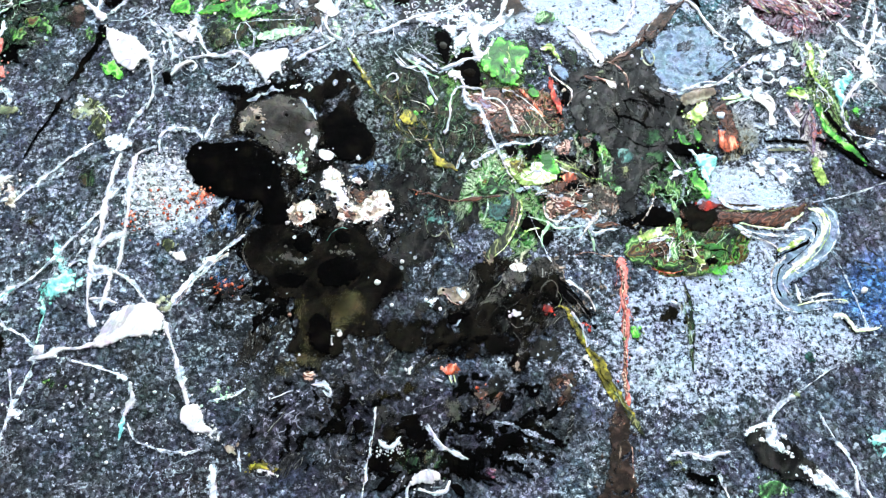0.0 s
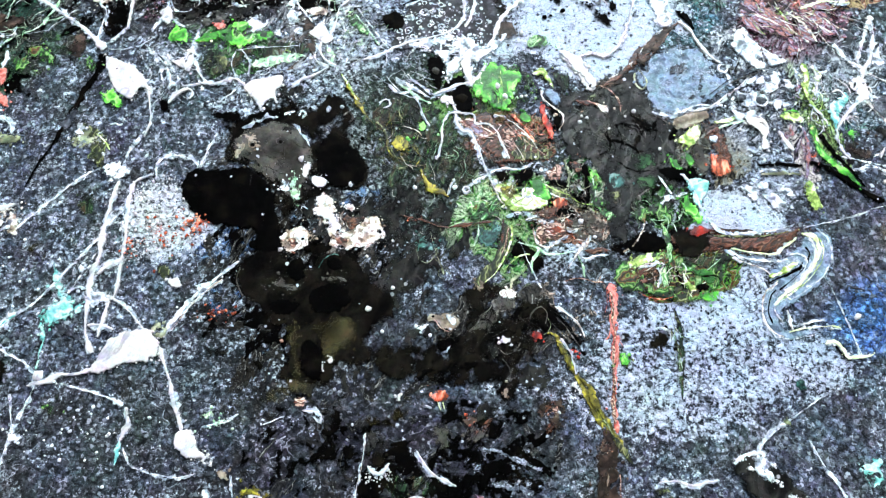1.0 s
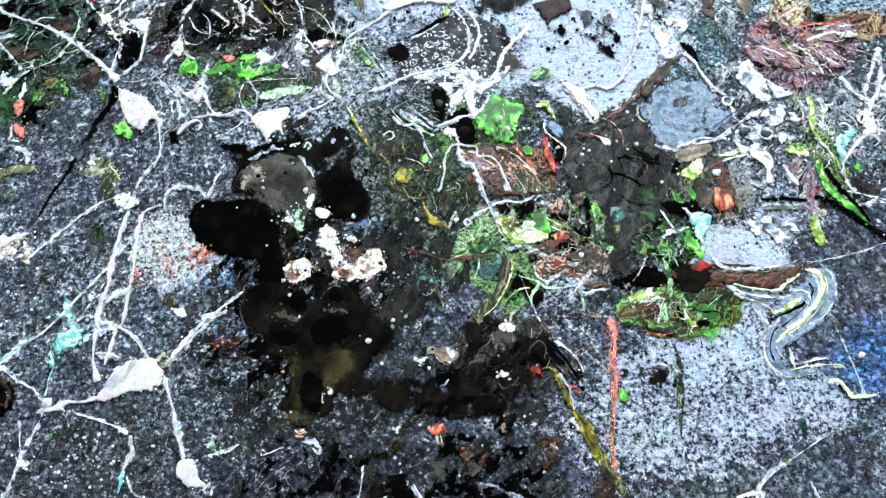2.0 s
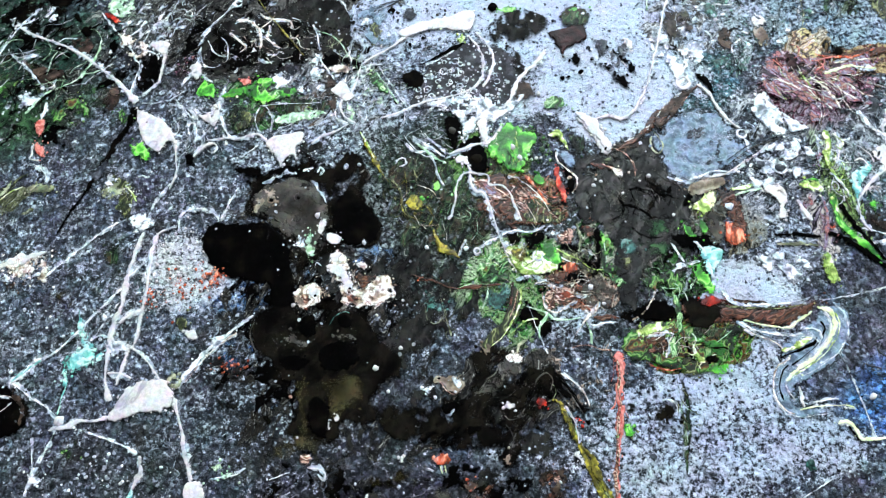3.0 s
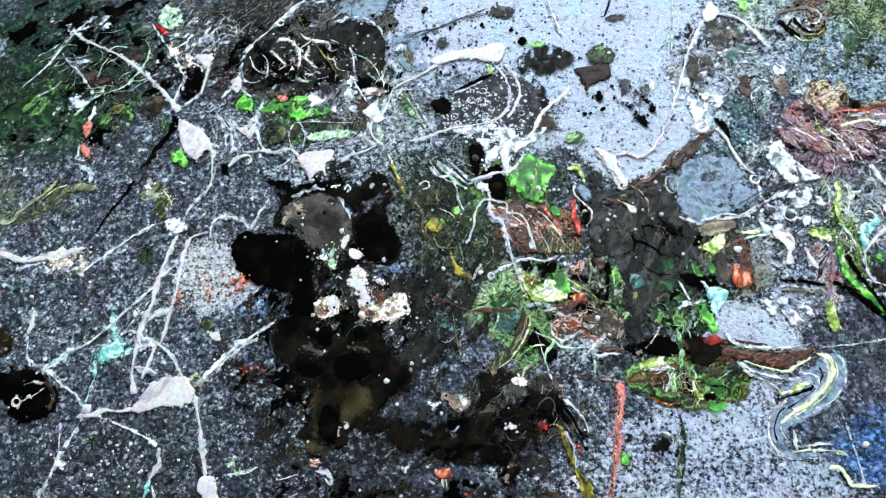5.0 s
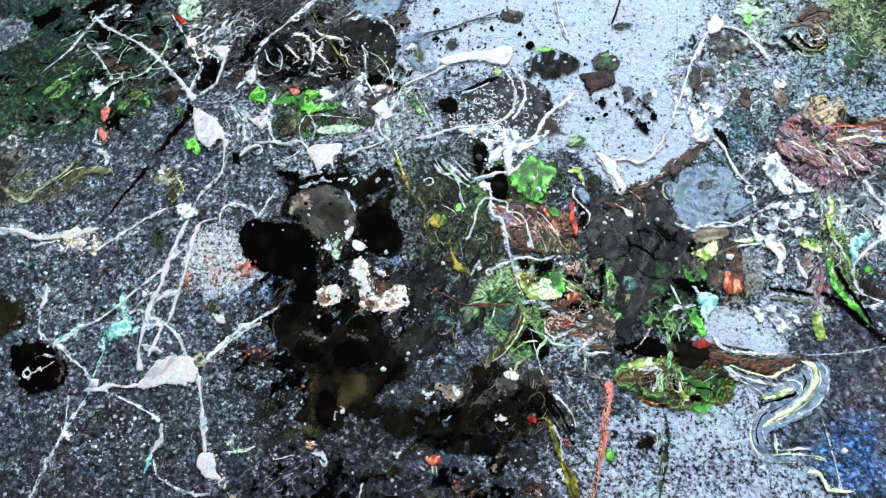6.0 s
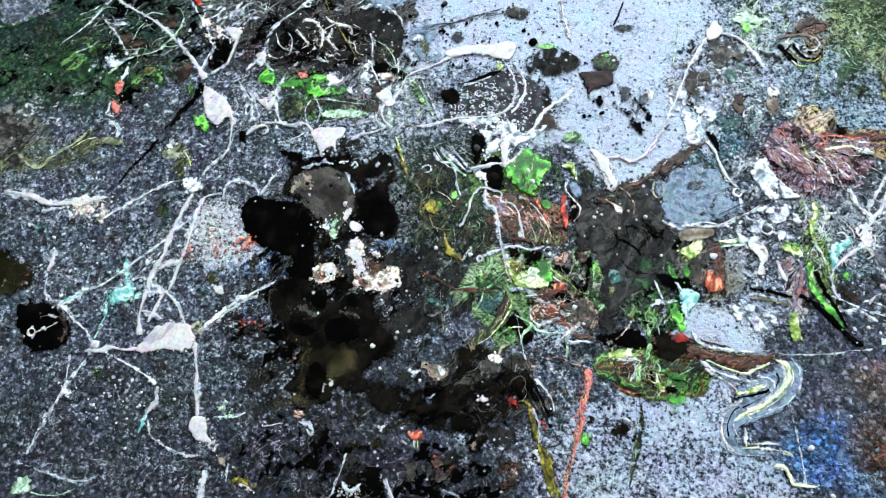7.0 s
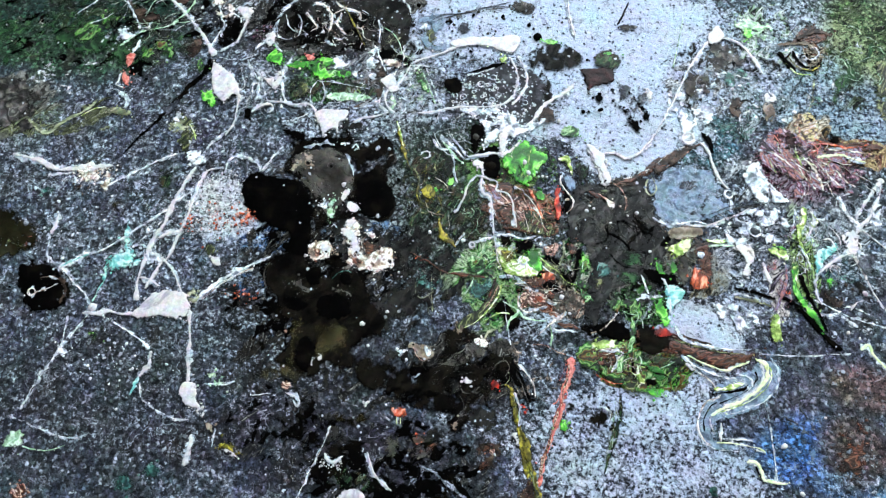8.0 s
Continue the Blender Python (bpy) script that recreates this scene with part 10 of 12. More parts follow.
pool("paint_pool", "maroon", [(66.6, 102.7), (73.1, 105), (83.2, 106), (84.9, 98.7), (80.7, 94.8), (73.6, 91.9), (71.9, 87.7), (68.9, 95.9)], h=0.3, fray=0.5, lift=1, label="dark maroon paint star")
pool("paint_pool", "forest", [(72.6, 113.5), (79.2, 117.9), (85.2, 115.2), (87.4, 109.2), (82.6, 105.3), (74.9, 105.1)], h=0.4, fray=0.5, lift=1.2, label="dark green paint dab")
pool("paint_pool", "green", [(76.2, 115), (82.2, 115.9), (85.7, 110.3), (80.6, 108)], h=0.2, fray=0.7, holes=0.2, lift=1.4)
pool("paint_pool", "black", [(74.8, 86.4), (77.7, 88.6), (80.6, 85.2), (77.7, 82.5)], h=0.3, fray=0.5, lift=1)
drop("black", 70.1, 76.2, 1.25, lift=0.60)
drop("black", 73, 76.6, 0.94, lift=0.60)
drop("black", 79.4, 78.5, 1.56, lift=0.60)
run("paint_run", "ash", [(-4.1, 131.5, 0.69), (11.3, 135.6, 0.69), (22.2, 138.8, 0.69)], lift=0.9, swell=0.4)
pool("paint_pool", "taupe", [(21.8, 140.3), (26.8, 141.9), (33.7, 139.8), (30.7, 135.2), (24.5, 135.8)], h=0.2, fray=0.6, holes=0.06, lift=0.9, label="grey paint blot")
pool("paint_pool", "slate", [(-8.3, 122.5), (-1.8, 124.1), (1.6, 119.8), (-3.2, 116), (-7, 118.1)], h=0.2, fray=0.8, holes=0.15, lift=0.9)
pool("paint_pool", "moss", [(-24.3, 114.8), (-20.7, 117.5), (-18, 110.2), (-18.4, 102.7), (-22.5, 107.6)], h=0.2, fray=0.7, holes=0.1, lift=0.9)
run("paint_run", "white", [(52.8, 152.6, 0.77), (54.8, 140.2, 0.99), (58, 130.2, 0.98), (60.5, 124, 0.73)], lift=1.1, swell=0.4)
pool("paint_pool", "ash", [(83.6, 134), (88.5, 137.1), (94.6, 135.7), (92.1, 132.4), (86.6, 131.5)], h=0.3, fray=0.4, lift=0.9, label="grey paint blot")
drop("black", 0.7, 130.1, 1.37, lift=0.54)
drop("black", -32.1, 132.5, 1.39, lift=0.54)
drop("black", -14.3, 141.2, 1.40, lift=0.54)
drop("black", 3, 105.4, 1.00, lift=0.54)
drop("black", -3.9, 102.3, 0.99, lift=0.54)
drop("black", 33.4, 127.8, 1.35, lift=0.54)
pool("paint_pool", "slate", [(79.1, 103.8), (90.8, 100.6), (102.3, 92.3), (99, 80.4), (90.5, 85.2), (84.8, 93.5)], h=0.2, fray=0.9, holes=0.3, lift=0.8)
pool("paint_pool", "black", [(84.7, 85), (96.2, 80.3), (101.5, 69), (97.3, 68.8), (91.8, 76.9)], h=0.2, fray=0.9, holes=0.3, lift=0.9)
pool("paint_pool", "black", [(93.5, 92.1), (102.1, 85.5), (106, 75.7), (101.9, 78.9)], h=0.2, fray=0.9, holes=0.3, lift=0.9)

# white drop and its trails
pool("paint_pool", "white", [(133.5, 133.6), (135.6, 139.5), (138.8, 142.5), (141.8, 138.8), (142.4, 134.5), (138.6, 130), (134.4, 129.2)], h=0.9, fray=0.3, lift=1.4, label="white paint drop")
run("paint_run", "white", [(134, 131.4, 1.19), (128.7, 121.2, 1.17), (124, 110.5, 1.38), (121.2, 101.4, 1.14), (118.2, 91.8, 2.39), (115.5, 84.3, 1.56), (111.9, 73.6, 0.89), (107, 63, 0.88), (101.1, 54.5, 1.08), (95.4, 51.4, 1.28), (89.3, 53.4, 1.29), (83.6, 51.9, 1.08)], lift=1.4, swell=0.4)
run("paint_run", "white", [(141.9, 135.6, 0.73), (150.6, 132.5, 0.95), (157.7, 125.4, 1.40), (161.8, 119.1, 3.00), (164.3, 114.3, 0.93)], lift=1.4, swell=0.4)
run("paint_run", "mint", [(119.4, 146.2, 0.68), (118.1, 129.6, 0.66), (116.1, 111, 0.97)], lift=1, swell=0.4)
pool("paint_pool", "white", [(74.6, 56.1), (84.2, 52.6), (85.8, 46), (89.2, 38.4), (86.7, 34.9), (82.9, 40.6), (78.5, 47.9)], h=0.8, fray=0.4, lift=1.4, label="thick white paint drip")
drop("black", 86.1, 36.4, 1.17, lift=1.02)
pool("paint_pool", "chalk", [(121, 90.5), (128, 87.3), (136.8, 90.9), (139.6, 82.3), (134.7, 76.3), (130.7, 79.4), (130.3, 68.3), (125.4, 65.9), (121.6, 73.9)], h=0.3, fray=0.7, holes=0.05, lift=1, label="chalky white paint")
pool("paint_pool", "chalk", [(115.5, 97.8), (121.5, 101.4), (123.9, 91.2), (117.7, 81), (113.5, 84.2)], h=0.2, fray=0.9, holes=0.25, lift=0.9)
ring("white", 126.9, 68.2, 3.03, 1.82, lift=1.4)
run("paint_run", "white", [(133, 66.8, 0.88), (137.7, 62.1, 1.08), (140.1, 55.9, 1.07), (142.4, 49.7, 1.47), (146.1, 44.2, 1.05), (148.9, 41.9, 0.64)], lift=1.3, swell=0.4)
ring("chalk", 149.2, 38.9, 2.02, 0.87, lift=1.3)
run("paint_run", "chalk", [(150.1, 35.9, 0.63), (150.6, 29.3, 0.63)], lift=1.3, swell=0.4)
pool("paint_pool", "umber", [(110.4, 49.1), (116.6, 56.6), (125.6, 63.6), (130, 63.5), (125.2, 56.6), (119, 50.1), (111.9, 44.8)], h=0.3, fray=0.6, holes=0.03, lift=1.1, label="rusty brown paint wing")
run("paint_run", "rust", [(112, 47.3, 1.18), (118.4, 53.8, 1.49), (126.6, 61.7, 1.20)], lift=1.3, swell=0.4)
run("paint_run", "flesh", [(113.6, 46.1, 0.59), (120, 52.6, 0.59), (127.6, 60.5, 0.60)], lift=1.3, swell=0.4)
run("paint_run", "bone", [(111, 49.8, 0.42), (117.4, 57.6, 0.42), (125.5, 63, 0.42)], lift=1.3, swell=0.4)
pool("paint_pool", "umber", [(90.1, 37.8), (100.7, 41.3), (101.1, 35.7), (93.6, 34.8)], h=0.3, fray=0.6, holes=0.05, lift=1)
pool("paint_pool", "taupe", [(120.9, 107.6), (135.6, 108.7), (135.3, 95), (125.5, 94)], h=0.2, fray=0.8, holes=0.12, lift=0.9, label="grey paint film")
pool("paint_pool", "ash", [(136.2, 130), (151, 130.3), (156.1, 119.7), (143.9, 112.4), (134, 117.4)], h=0.2, fray=0.9, holes=0.2, lift=0.9)
pool("paint_pool", "umber", [(147.8, 94.6), (152.9, 97.5), (154.1, 86.8), (149.2, 85.9)], h=0.2, fray=0.7, holes=0.1, lift=1)
pool("paint_pool", "teal", [(143.2, 81.1), (156.1, 83.8), (157.6, 75), (146.6, 69.5), (142.7, 73.6)], h=0.2, fray=0.9, holes=0.25, lift=0.9, label="teal paint film")
pool("paint_pool", "teal", [(143.9, 112.4), (155.7, 114.4), (157.9, 105.8), (146.2, 103.8)], h=0.2, fray=0.9, holes=0.3, lift=0.9)
flakes("chalk", 143.2, 102, 19.0, 12.7, 20, 1.6, 3.5, 0.24, lift=0.9)
flakes("chalk", 180.7, 106.4, 22.0, 12.6, 20, 1.6, 3.5, 0.24, lift=0.9)
net("chalk", 152.4, 109.1, 22.3, 14.3, 20, 1.4, 6, 0.18, 0.4, lift=0.9)
run("paint_run", "black", [(133.4, 72.9, 2.44), (136.8, 68.5, 2.42), (140.5, 61.6, 1.20)], lift=1.1, swell=0.4)
pool("paint_pool", "green", [(153.3, 141.3), (156.5, 144.3), (158.1, 137.7), (154.2, 134)], h=0.3, fray=0.7, holes=0.1, lift=1)
pool("paint_pool", "mint", [(146.6, 152.3), (161.6, 152.5), (169.8, 143.4), (161.8, 135.9), (149, 143)], h=0.2, fray=0.9, holes=0.25, lift=0.9)

# swirls of maroon, cream and black
run("paint_run", "umber", [(181.7, 139.6, 2.97), (189.9, 144.9, 3.98), (196.5, 146.5, 2.98), (200.6, 144.3, 1.65)], lift=1.2, swell=0.4)
run("paint_run", "sand", [(171.9, 134.3, 0.98), (178.5, 135.9, 1.31), (186.8, 137.5, 1.64), (192.3, 134.8, 0.98)], lift=1.3, swell=0.4)
run("paint_run", "bone", [(185.5, 136.1, 0.95), (186.5, 129.6, 0.94), (190.3, 126.9, 0.94), (193.7, 131.2, 0.94), (192.4, 135.5, 0.72), (189.4, 134.7, 0.46)], lift=1.4, swell=0.4)
run("paint_run", "yellow", [(177.2, 128.7, 1.30), (181.8, 122.4, 1.61), (189.3, 120.1, 1.60), (194.6, 124.1, 1.29)], lift=1.3, swell=0.4)
run("paint_run", "black", [(179.8, 131.6, 1.30), (184.2, 123.9, 1.93), (191.6, 122.6, 1.61), (195.7, 129.1, 1.29)], lift=1.2, swell=0.4)
run("paint_run", "lime", [(174.7, 126.5, 0.65), (181.9, 117.5, 0.96), (190.4, 117.4, 0.64)], lift=1.2, swell=0.4)
run("paint_run", "black", [(172.9, 130, 1.96), (177.2, 123, 2.26), (182, 118.9, 1.28)], lift=1.1, swell=0.4)
run("paint_run", "sage", [(191.6, 115.3, 0.64), (191.1, 103.3, 0.94), (189.1, 94.8, 0.93)], lift=1, swell=0.4)
pool("paint_pool", "sand", [(164.8, 93.8), (169.5, 95.9), (170.9, 89.2), (166.1, 83.5)], h=0.3, fray=0.7, holes=0.1, lift=1, label="peach paint dab")
pool("paint_pool", "white", [(164.4, 101.9), (170.2, 103.4), (171.4, 97.6), (167.1, 96.9)], h=0.3, fray=0.6, holes=0.1, lift=1)
pool("paint_pool", "chalk", [(174.3, 87.4), (180.7, 89.5), (178.5, 83.8)], h=0.3, fray=0.6, holes=0.1, lift=1)
pool("paint_pool", "plum", [(162.2, 64.6), (171.2, 80.7), (183.6, 79.8), (191.6, 77.4), (199.3, 73.1), (210.5, 75.4), (218.7, 79.6), (219.2, 69.7), (204.5, 66.9), (208.8, 52.1), (196.8, 48), (182.7, 41.4), (180.5, 51.1), (170.1, 54.4)], h=0.3, fray=0.9, holes=0.05, lift=0.8, label="purple, maroon and cream folded paint")
pool("paint_pool", "swirl", [(180.9, 85.6), (188, 95.1), (193.5, 89.2), (195, 78.5), (185.9, 75.9)], h=0.3, fray=0.6, holes=0.03, lift=1.1, label="cream and brown swirl")
pool("paint_pool", "maroon", [(170.9, 77.7), (180.8, 79.7), (182.7, 71.6), (172.9, 69.7)], h=0.2, fray=0.8, holes=0.2, lift=1)
run("paint_run", "orange", [(189.6, 79.3, 1.21), (196.9, 76.3, 1.80), (207.8, 75.3, 1.50), (219, 78.3, 1.50)], lift=1.3, swell=0.4)
run("paint_run", "cream", [(193.2, 67.2, 1.19), (204.4, 70.1, 1.49), (217.6, 68, 1.77)], lift=1.3, swell=0.4)
run("paint_run", "bone", [(199.2, 72.5, 0.66), (208.9, 73.5, 0.87), (218.3, 73.1, 0.86)], lift=1.3, swell=0.4)
pool("paint_pool", "black", [(200.3, 81.6), (205.4, 82.4), (205, 77.2), (200.6, 77.4)], h=0.3, fray=0.5, lift=1.2)
run("paint_run", "bone", [(163.4, 65.6, 0.66), (169.1, 67, 0.66), (173.8, 64.6, 0.86), (180.9, 59.8, 0.65)], lift=1.3, swell=0.4)
run("paint_run", "lime", [(181.5, 70, 1.50), (184.1, 64.4, 1.48), (185.8, 60, 0.88)], lift=1.3, swell=0.4)
run("paint_run", "bone", [(188, 64.5, 0.86), (192.2, 59, 1.26), (195.2, 52.9, 1.45), (196.3, 48, 0.84)], lift=1.3, swell=0.4)
run("paint_run", "flesh", [(183.4, 78.4, 0.91), (188, 70.2, 1.19), (190, 63.3, 0.89)], lift=1.3, swell=0.4)
net("bone", 184.3, 60.6, 20.6, 11.8, -45, 2, 6, 0.2, 0.45, lift=1.1)
flakes("black", 184.3, 60.6, 20.6, 13.3, -45, 2, 5, 0.26, lift=1)
flakes("plum", 202.9, 58.1, 14.6, 11.7, -40, 2, 5, 0.3, lift=1)

# milky folds beside them
pool("paint_pool", "chalk", [(155.8, 52.7), (163.5, 60.5), (168.4, 50.6), (176.9, 42.4), (179.8, 38.9), (166.2, 36.5), (161.9, 39.4), (157.4, 46.5)], h=0.5, fray=0.4, holes=0.02, lift=1.1, label="milky white paint fold")
run("paint_run", "turquoise", [(162.9, 52.9, 1.17), (165.8, 49.3, 1.75), (168.6, 45.1, 0.87)], lift=1.4, swell=0.4)
run("paint_run", "slate", [(139.7, 25.8, 0.57), (152, 32.9, 0.86), (165.7, 36.8, 0.86), (177.3, 40.6, 0.86)], lift=1.4, swell=0.4)
run("paint_run", "ash", [(140.6, 24.1, 0.42), (152.4, 31.1, 0.57), (166.1, 35.3, 0.57)], lift=1.4, swell=0.4)
run("paint_run", "slate", [(158.8, 50.3, 0.44), (161.4, 42.7, 0.58), (166.4, 38.3, 0.57)], lift=1.3, swell=0.4)
pool("paint_pool", "chalk", [(148.6, 24.1), (168.2, 35.4), (178.4, 30.4), (180.2, 18.2), (171.2, 11.4), (160.4, 8.1), (150.2, 11.1)], h=0.3, fray=0.9, holes=0.42, lift=0.9, label="white lacy paint")
net("chalk", 164.2, 20.4, 15.4, 14.0, 10, 1.4, 7, 0.26, 0.4, lift=1.2)
drop("slate", 154.4, 22.9, 2.25, lift=0.78)
drop("slate", 162.9, 20.3, 2.52, lift=0.78)
ring("chalk", 162.9, 20.3, 2.80, 1.12, lift=1.4)
pool("paint_pool", "umber", [(161.9, 24.4), (165.2, 25.7), (166, 22.8), (162.8, 22.1)], h=0.2, fray=0.6, holes=0.1, lift=1.3)
pool("paint_pool", "white", [(153.3, 10.1), (159.8, 12.6), (163.5, 7.4), (161.3, 0.2), (162.1, -4.5), (156.8, -3.4), (158.8, 4)], h=0.4, fray=0.5, holes=0.03, lift=1.3, label="white paint dribble")
run("paint_run", "white", [(167.3, 4.4, 1.85), (169.8, -2.2, 2.29), (171.7, -6, 1.15)], lift=1.3, swell=0.4)
run("paint_run", "lime", [(186, 37.6, 1.99), (186.8, 30.8, 2.82), (184.4, 23.6, 2.23), (186.1, 15.5, 1.65), (189, 9.4, 0.82)], lift=1.2, swell=0.4)
run("paint_run", "chalk", [(182.1, 35.9, 1.22), (182.1, 28.5, 1.21), (180, 21.1, 1.00)], lift=1.2, swell=0.4)
run("paint_run", "white", [(191.2, 36.3, 1.02), (191.3, 28.9, 0.81), (188.9, 21.5, 0.61)], lift=1.2, swell=0.4)
pool("paint_pool", "lime", [(169.3, 11.4), (176.6, 13.7), (180.5, 9.6), (178.9, 6.1), (173.5, 8.7)], h=0.3, fray=0.5, holes=0.03, lift=1.2)
run("paint_run", "green", [(170.7, 12.6, 1.10), (175.6, 13.9, 1.66), (178.5, 12.3, 0.83)], lift=1.4, swell=0.4)
pool("paint_pool", "plum", [(179.4, 25.4), (183.3, 27.1), (183.1, 21.2), (179.8, 19.6)], h=0.3, fray=0.6, holes=0.08, lift=1.1)
pool("paint_pool", "green", [(181.1, 5.1), (184, 4.1), (184.1, -4.3), (186.9, -11), (193.7, -18.8), (197.6, -27.1), (192.6, -23.4), (185.2, -14.4), (181.2, -7.7)], h=0.5, fray=0.4, lift=1.2, label="bright green paint blade")
run("paint_run", "lime", [(182.3, 4.6, 1.36), (183.1, -2.1, 1.08), (185.2, -9.7, 0.80)], lift=1.5, swell=0.4)
run("paint_run", "black", [(175.5, -11.3, 1.86), (183.5, -15.8, 2.63), (194.7, -25.9, 2.58), (204.7, -34.2, 2.54)], lift=1.1, swell=0.4)
run("paint_run", "black", [(185.1, 2.4, 1.35), (189.3, -9.5, 1.86), (195.5, -20, 1.56), (198.4, -26.5, 1.03)], lift=1.1, swell=0.4)
run("paint_run", "umber", [(187.7, 7.1, 1.36), (189.2, -1.8, 1.61), (190.8, -10, 1.59), (193.3, -17.5, 1.05)], lift=1.1, swell=0.4)
run("paint_run", "plum", [(178.3, 5.2, 2.18), (178, -4.6, 2.68), (175.6, -15.1, 2.38), (172.9, -20.6, 1.31)], lift=1.2, swell=0.4)
pool("paint_pool", "lime", [(171.2, -22.9), (175.4, -21.1), (176.2, -27.7), (176.8, -33.7), (174, -36.2), (171.7, -32.4)], h=0.5, fray=0.4, lift=1.2, label="yellow-cream paint drip")
run("paint_run", "yellow", [(172.2, -23.4, 1.04), (172.6, -28.7, 1.04), (173.5, -33.9, 0.77)], lift=1.5, swell=0.4)
pool("paint_pool", "orange", [(178.5, -9), (180.9, -7.8), (181.4, -10.5), (179, -11.4)], h=0.2, fray=0.5, holes=0.1, lift=1.2)
pool("paint_pool", "turquoise", [(192.8, 15.3), (202.4, 18), (197.4, 10.3), (193.4, 1.2), (192, 8.4)], h=0.3, fray=0.6, holes=0.1, lift=1, label="milky turquoise paint")
run("paint_run", "white", [(192.3, -3.3, 1.15), (194, 2.3, 1.35), (199.2, 8.7, 1.85), (204.9, 13.5, 2.08), (211.9, 17.3, 2.09)], lift=1.3, swell=0.4)
run("paint_run", "white", [(192.5, -2.2, 1.15), (193, -8.3, 1.33), (195.9, -13, 0.76)], lift=1.3, swell=0.4)
run("paint_run", "chalk", [(204, 46.5, 1.03), (207, 38.4, 1.93), (213.9, 31.9, 2.80)], lift=1.2, swell=0.4)
pool("paint_pool", "white", [(205.3, 26.2), (213.4, 28.3), (211.7, 16.1), (207.3, 19.4)], h=0.3, fray=0.6, holes=0.05, lift=1.2)
pool("paint_pool", "green", [(193.8, -1.6), (199.3, 2), (201.8, -2.3), (197.4, -5.6)], h=0.2, fray=0.9, holes=0.2, lift=1, label="moss green paint dab")
pool("paint_pool", "umber", [(197.3, -6.4), (207.2, -3.2), (205.7, -14.1), (198.9, -13.1)], h=0.2, fray=0.9, holes=0.2, lift=0.9)
run("paint_run", "black", [(153.6, -11.3, 1.34), (163.7, -12.2, 1.86), (173.7, -13.9, 2.12)], lift=1, swell=0.4)
run("paint_run", "sage", [(154.2, -15.7, 1.59), (163.3, -16.6, 1.85), (172.2, -17.7, 1.32)], lift=1, swell=0.4)
run("paint_run", "chalk", [(153.8, -14, 0.37), (163.4, -14.9, 0.37), (172.4, -15.8, 0.37)], lift=1.1, swell=0.4)
pool("paint_pool", "chalk", [(145.1, -21.3), (162.8, -21.2), (167.5, -29.4), (156.7, -33.2), (148.3, -28.3)], h=0.15, fray=0.9, holes=0.35, lift=0.8)
flakes("rust", 148, -31.8, 4.7, 2.6, 10, 1.6, 3, 0.24, lift=0.8)

# haze of thin milky paint
bubbles("chalk", 20, 79.7, 23.9, 12.7, 90, 0.48, 1.91, lift=1.2, label="pale burst bubbles")
spatter("chalk", 20, 79.7, 27.1, 15.3, 80, 0.22, 0.96, lift=0.72, label="pale specks")
spatter("white", 26.4, 69.8, 25.1, 7.8, 30, 0.47, 1.25, lift=0.78)
flakes("veil", -192.1, 123.1, 40.1, 18.2, 35, 1.8, 4, 0.28, lift=0.9, label="thin milky film")
flakes("veil", -138.8, 124.2, 25.0, 21.5, 35, 1.8, 4, 0.45, lift=0.9)
flakes("veil", -112.8, 67, 16.4, 16.4, 50, 2, 4, 0.5, lift=0.9, label="thin milky film")
flakes("veil", -30.6, 73.1, 17.7, 19.3, 20, 1.6, 4, 0.5, lift=0.9, label="thin milky film")
flakes("veil", -49.8, 82.8, 13.1, 13.1, 20, 1.6, 4, 0.4, lift=0.9)
flakes("veil", -20.4, 97.6, 16.5, 13.2, 20, 1.6, 4, 0.5, lift=0.9)
flakes("chalk", -26.6, 80, 16.2, 19.4, 40, 2, 3.5, 0.3, lift=1)
flakes("veil", -140, 29.4, 28.4, 15.8, 20, 1.6, 4, 0.4, lift=0.9)
flakes("veil", -209.7, 46.7, 19.9, 13.3, 20, 1.6, 4, 0.25, lift=0.9)
flakes("veil", 149.7, 112.5, 25.6, 19.2, 20, 1.6, 4, 0.45, lift=0.9, label="thin milky film")
flakes("veil", 173.4, 89.3, 18.5, 15.4, 20, 1.6, 4, 0.45, lift=0.9)
flakes("veil", 199.4, 30.7, 16.9, 16.9, -40, 1.6, 4, 0.45, lift=0.9)
flakes("veil", 161.5, -8.2, 16.1, 16.1, 10, 1.6, 4, 0.5, lift=0.9, label="thin milky film")
flakes("veil", 29.6, 61.7, 21.7, 7.7, 10, 1.6, 4, 0.4, lift=0.8)
flakes("veil", 76, 86.5, 18.9, 15.8, 10, 1.6, 4, 0.4, lift=0.9)
pool("paint_pool", "mist", [(-65.5, 144.1), (-54.1, 152.9), (-36.2, 153.1), (-35.9, 139.6), (-48.4, 135.2), (-59.1, 138.8)], h=0.2, fray=1, holes=0.1, lift=1, label="pale pinkish film")
run("paint_run", "chalk", [(-63.5, 135.3, 0.78), (-55.7, 138.1, 1.03), (-46.7, 137.5, 1.27), (-39.1, 132, 1.01), (-35.2, 124.5, 0.76)], lift=1.2, swell=0.4)
run("paint_run", "chalk", [(-65.4, 137.2, 0.50), (-56.4, 144.3, 0.50), (-43.9, 149.1, 0.79)], lift=1.1, swell=0.4)
pool("paint_pool", "mist", [(-30.3, 122.8), (-16.4, 126.8), (-11.7, 105), (-20.8, 103), (-27.8, 111.8)], h=0.2, fray=1, holes=0.3, lift=0.9)

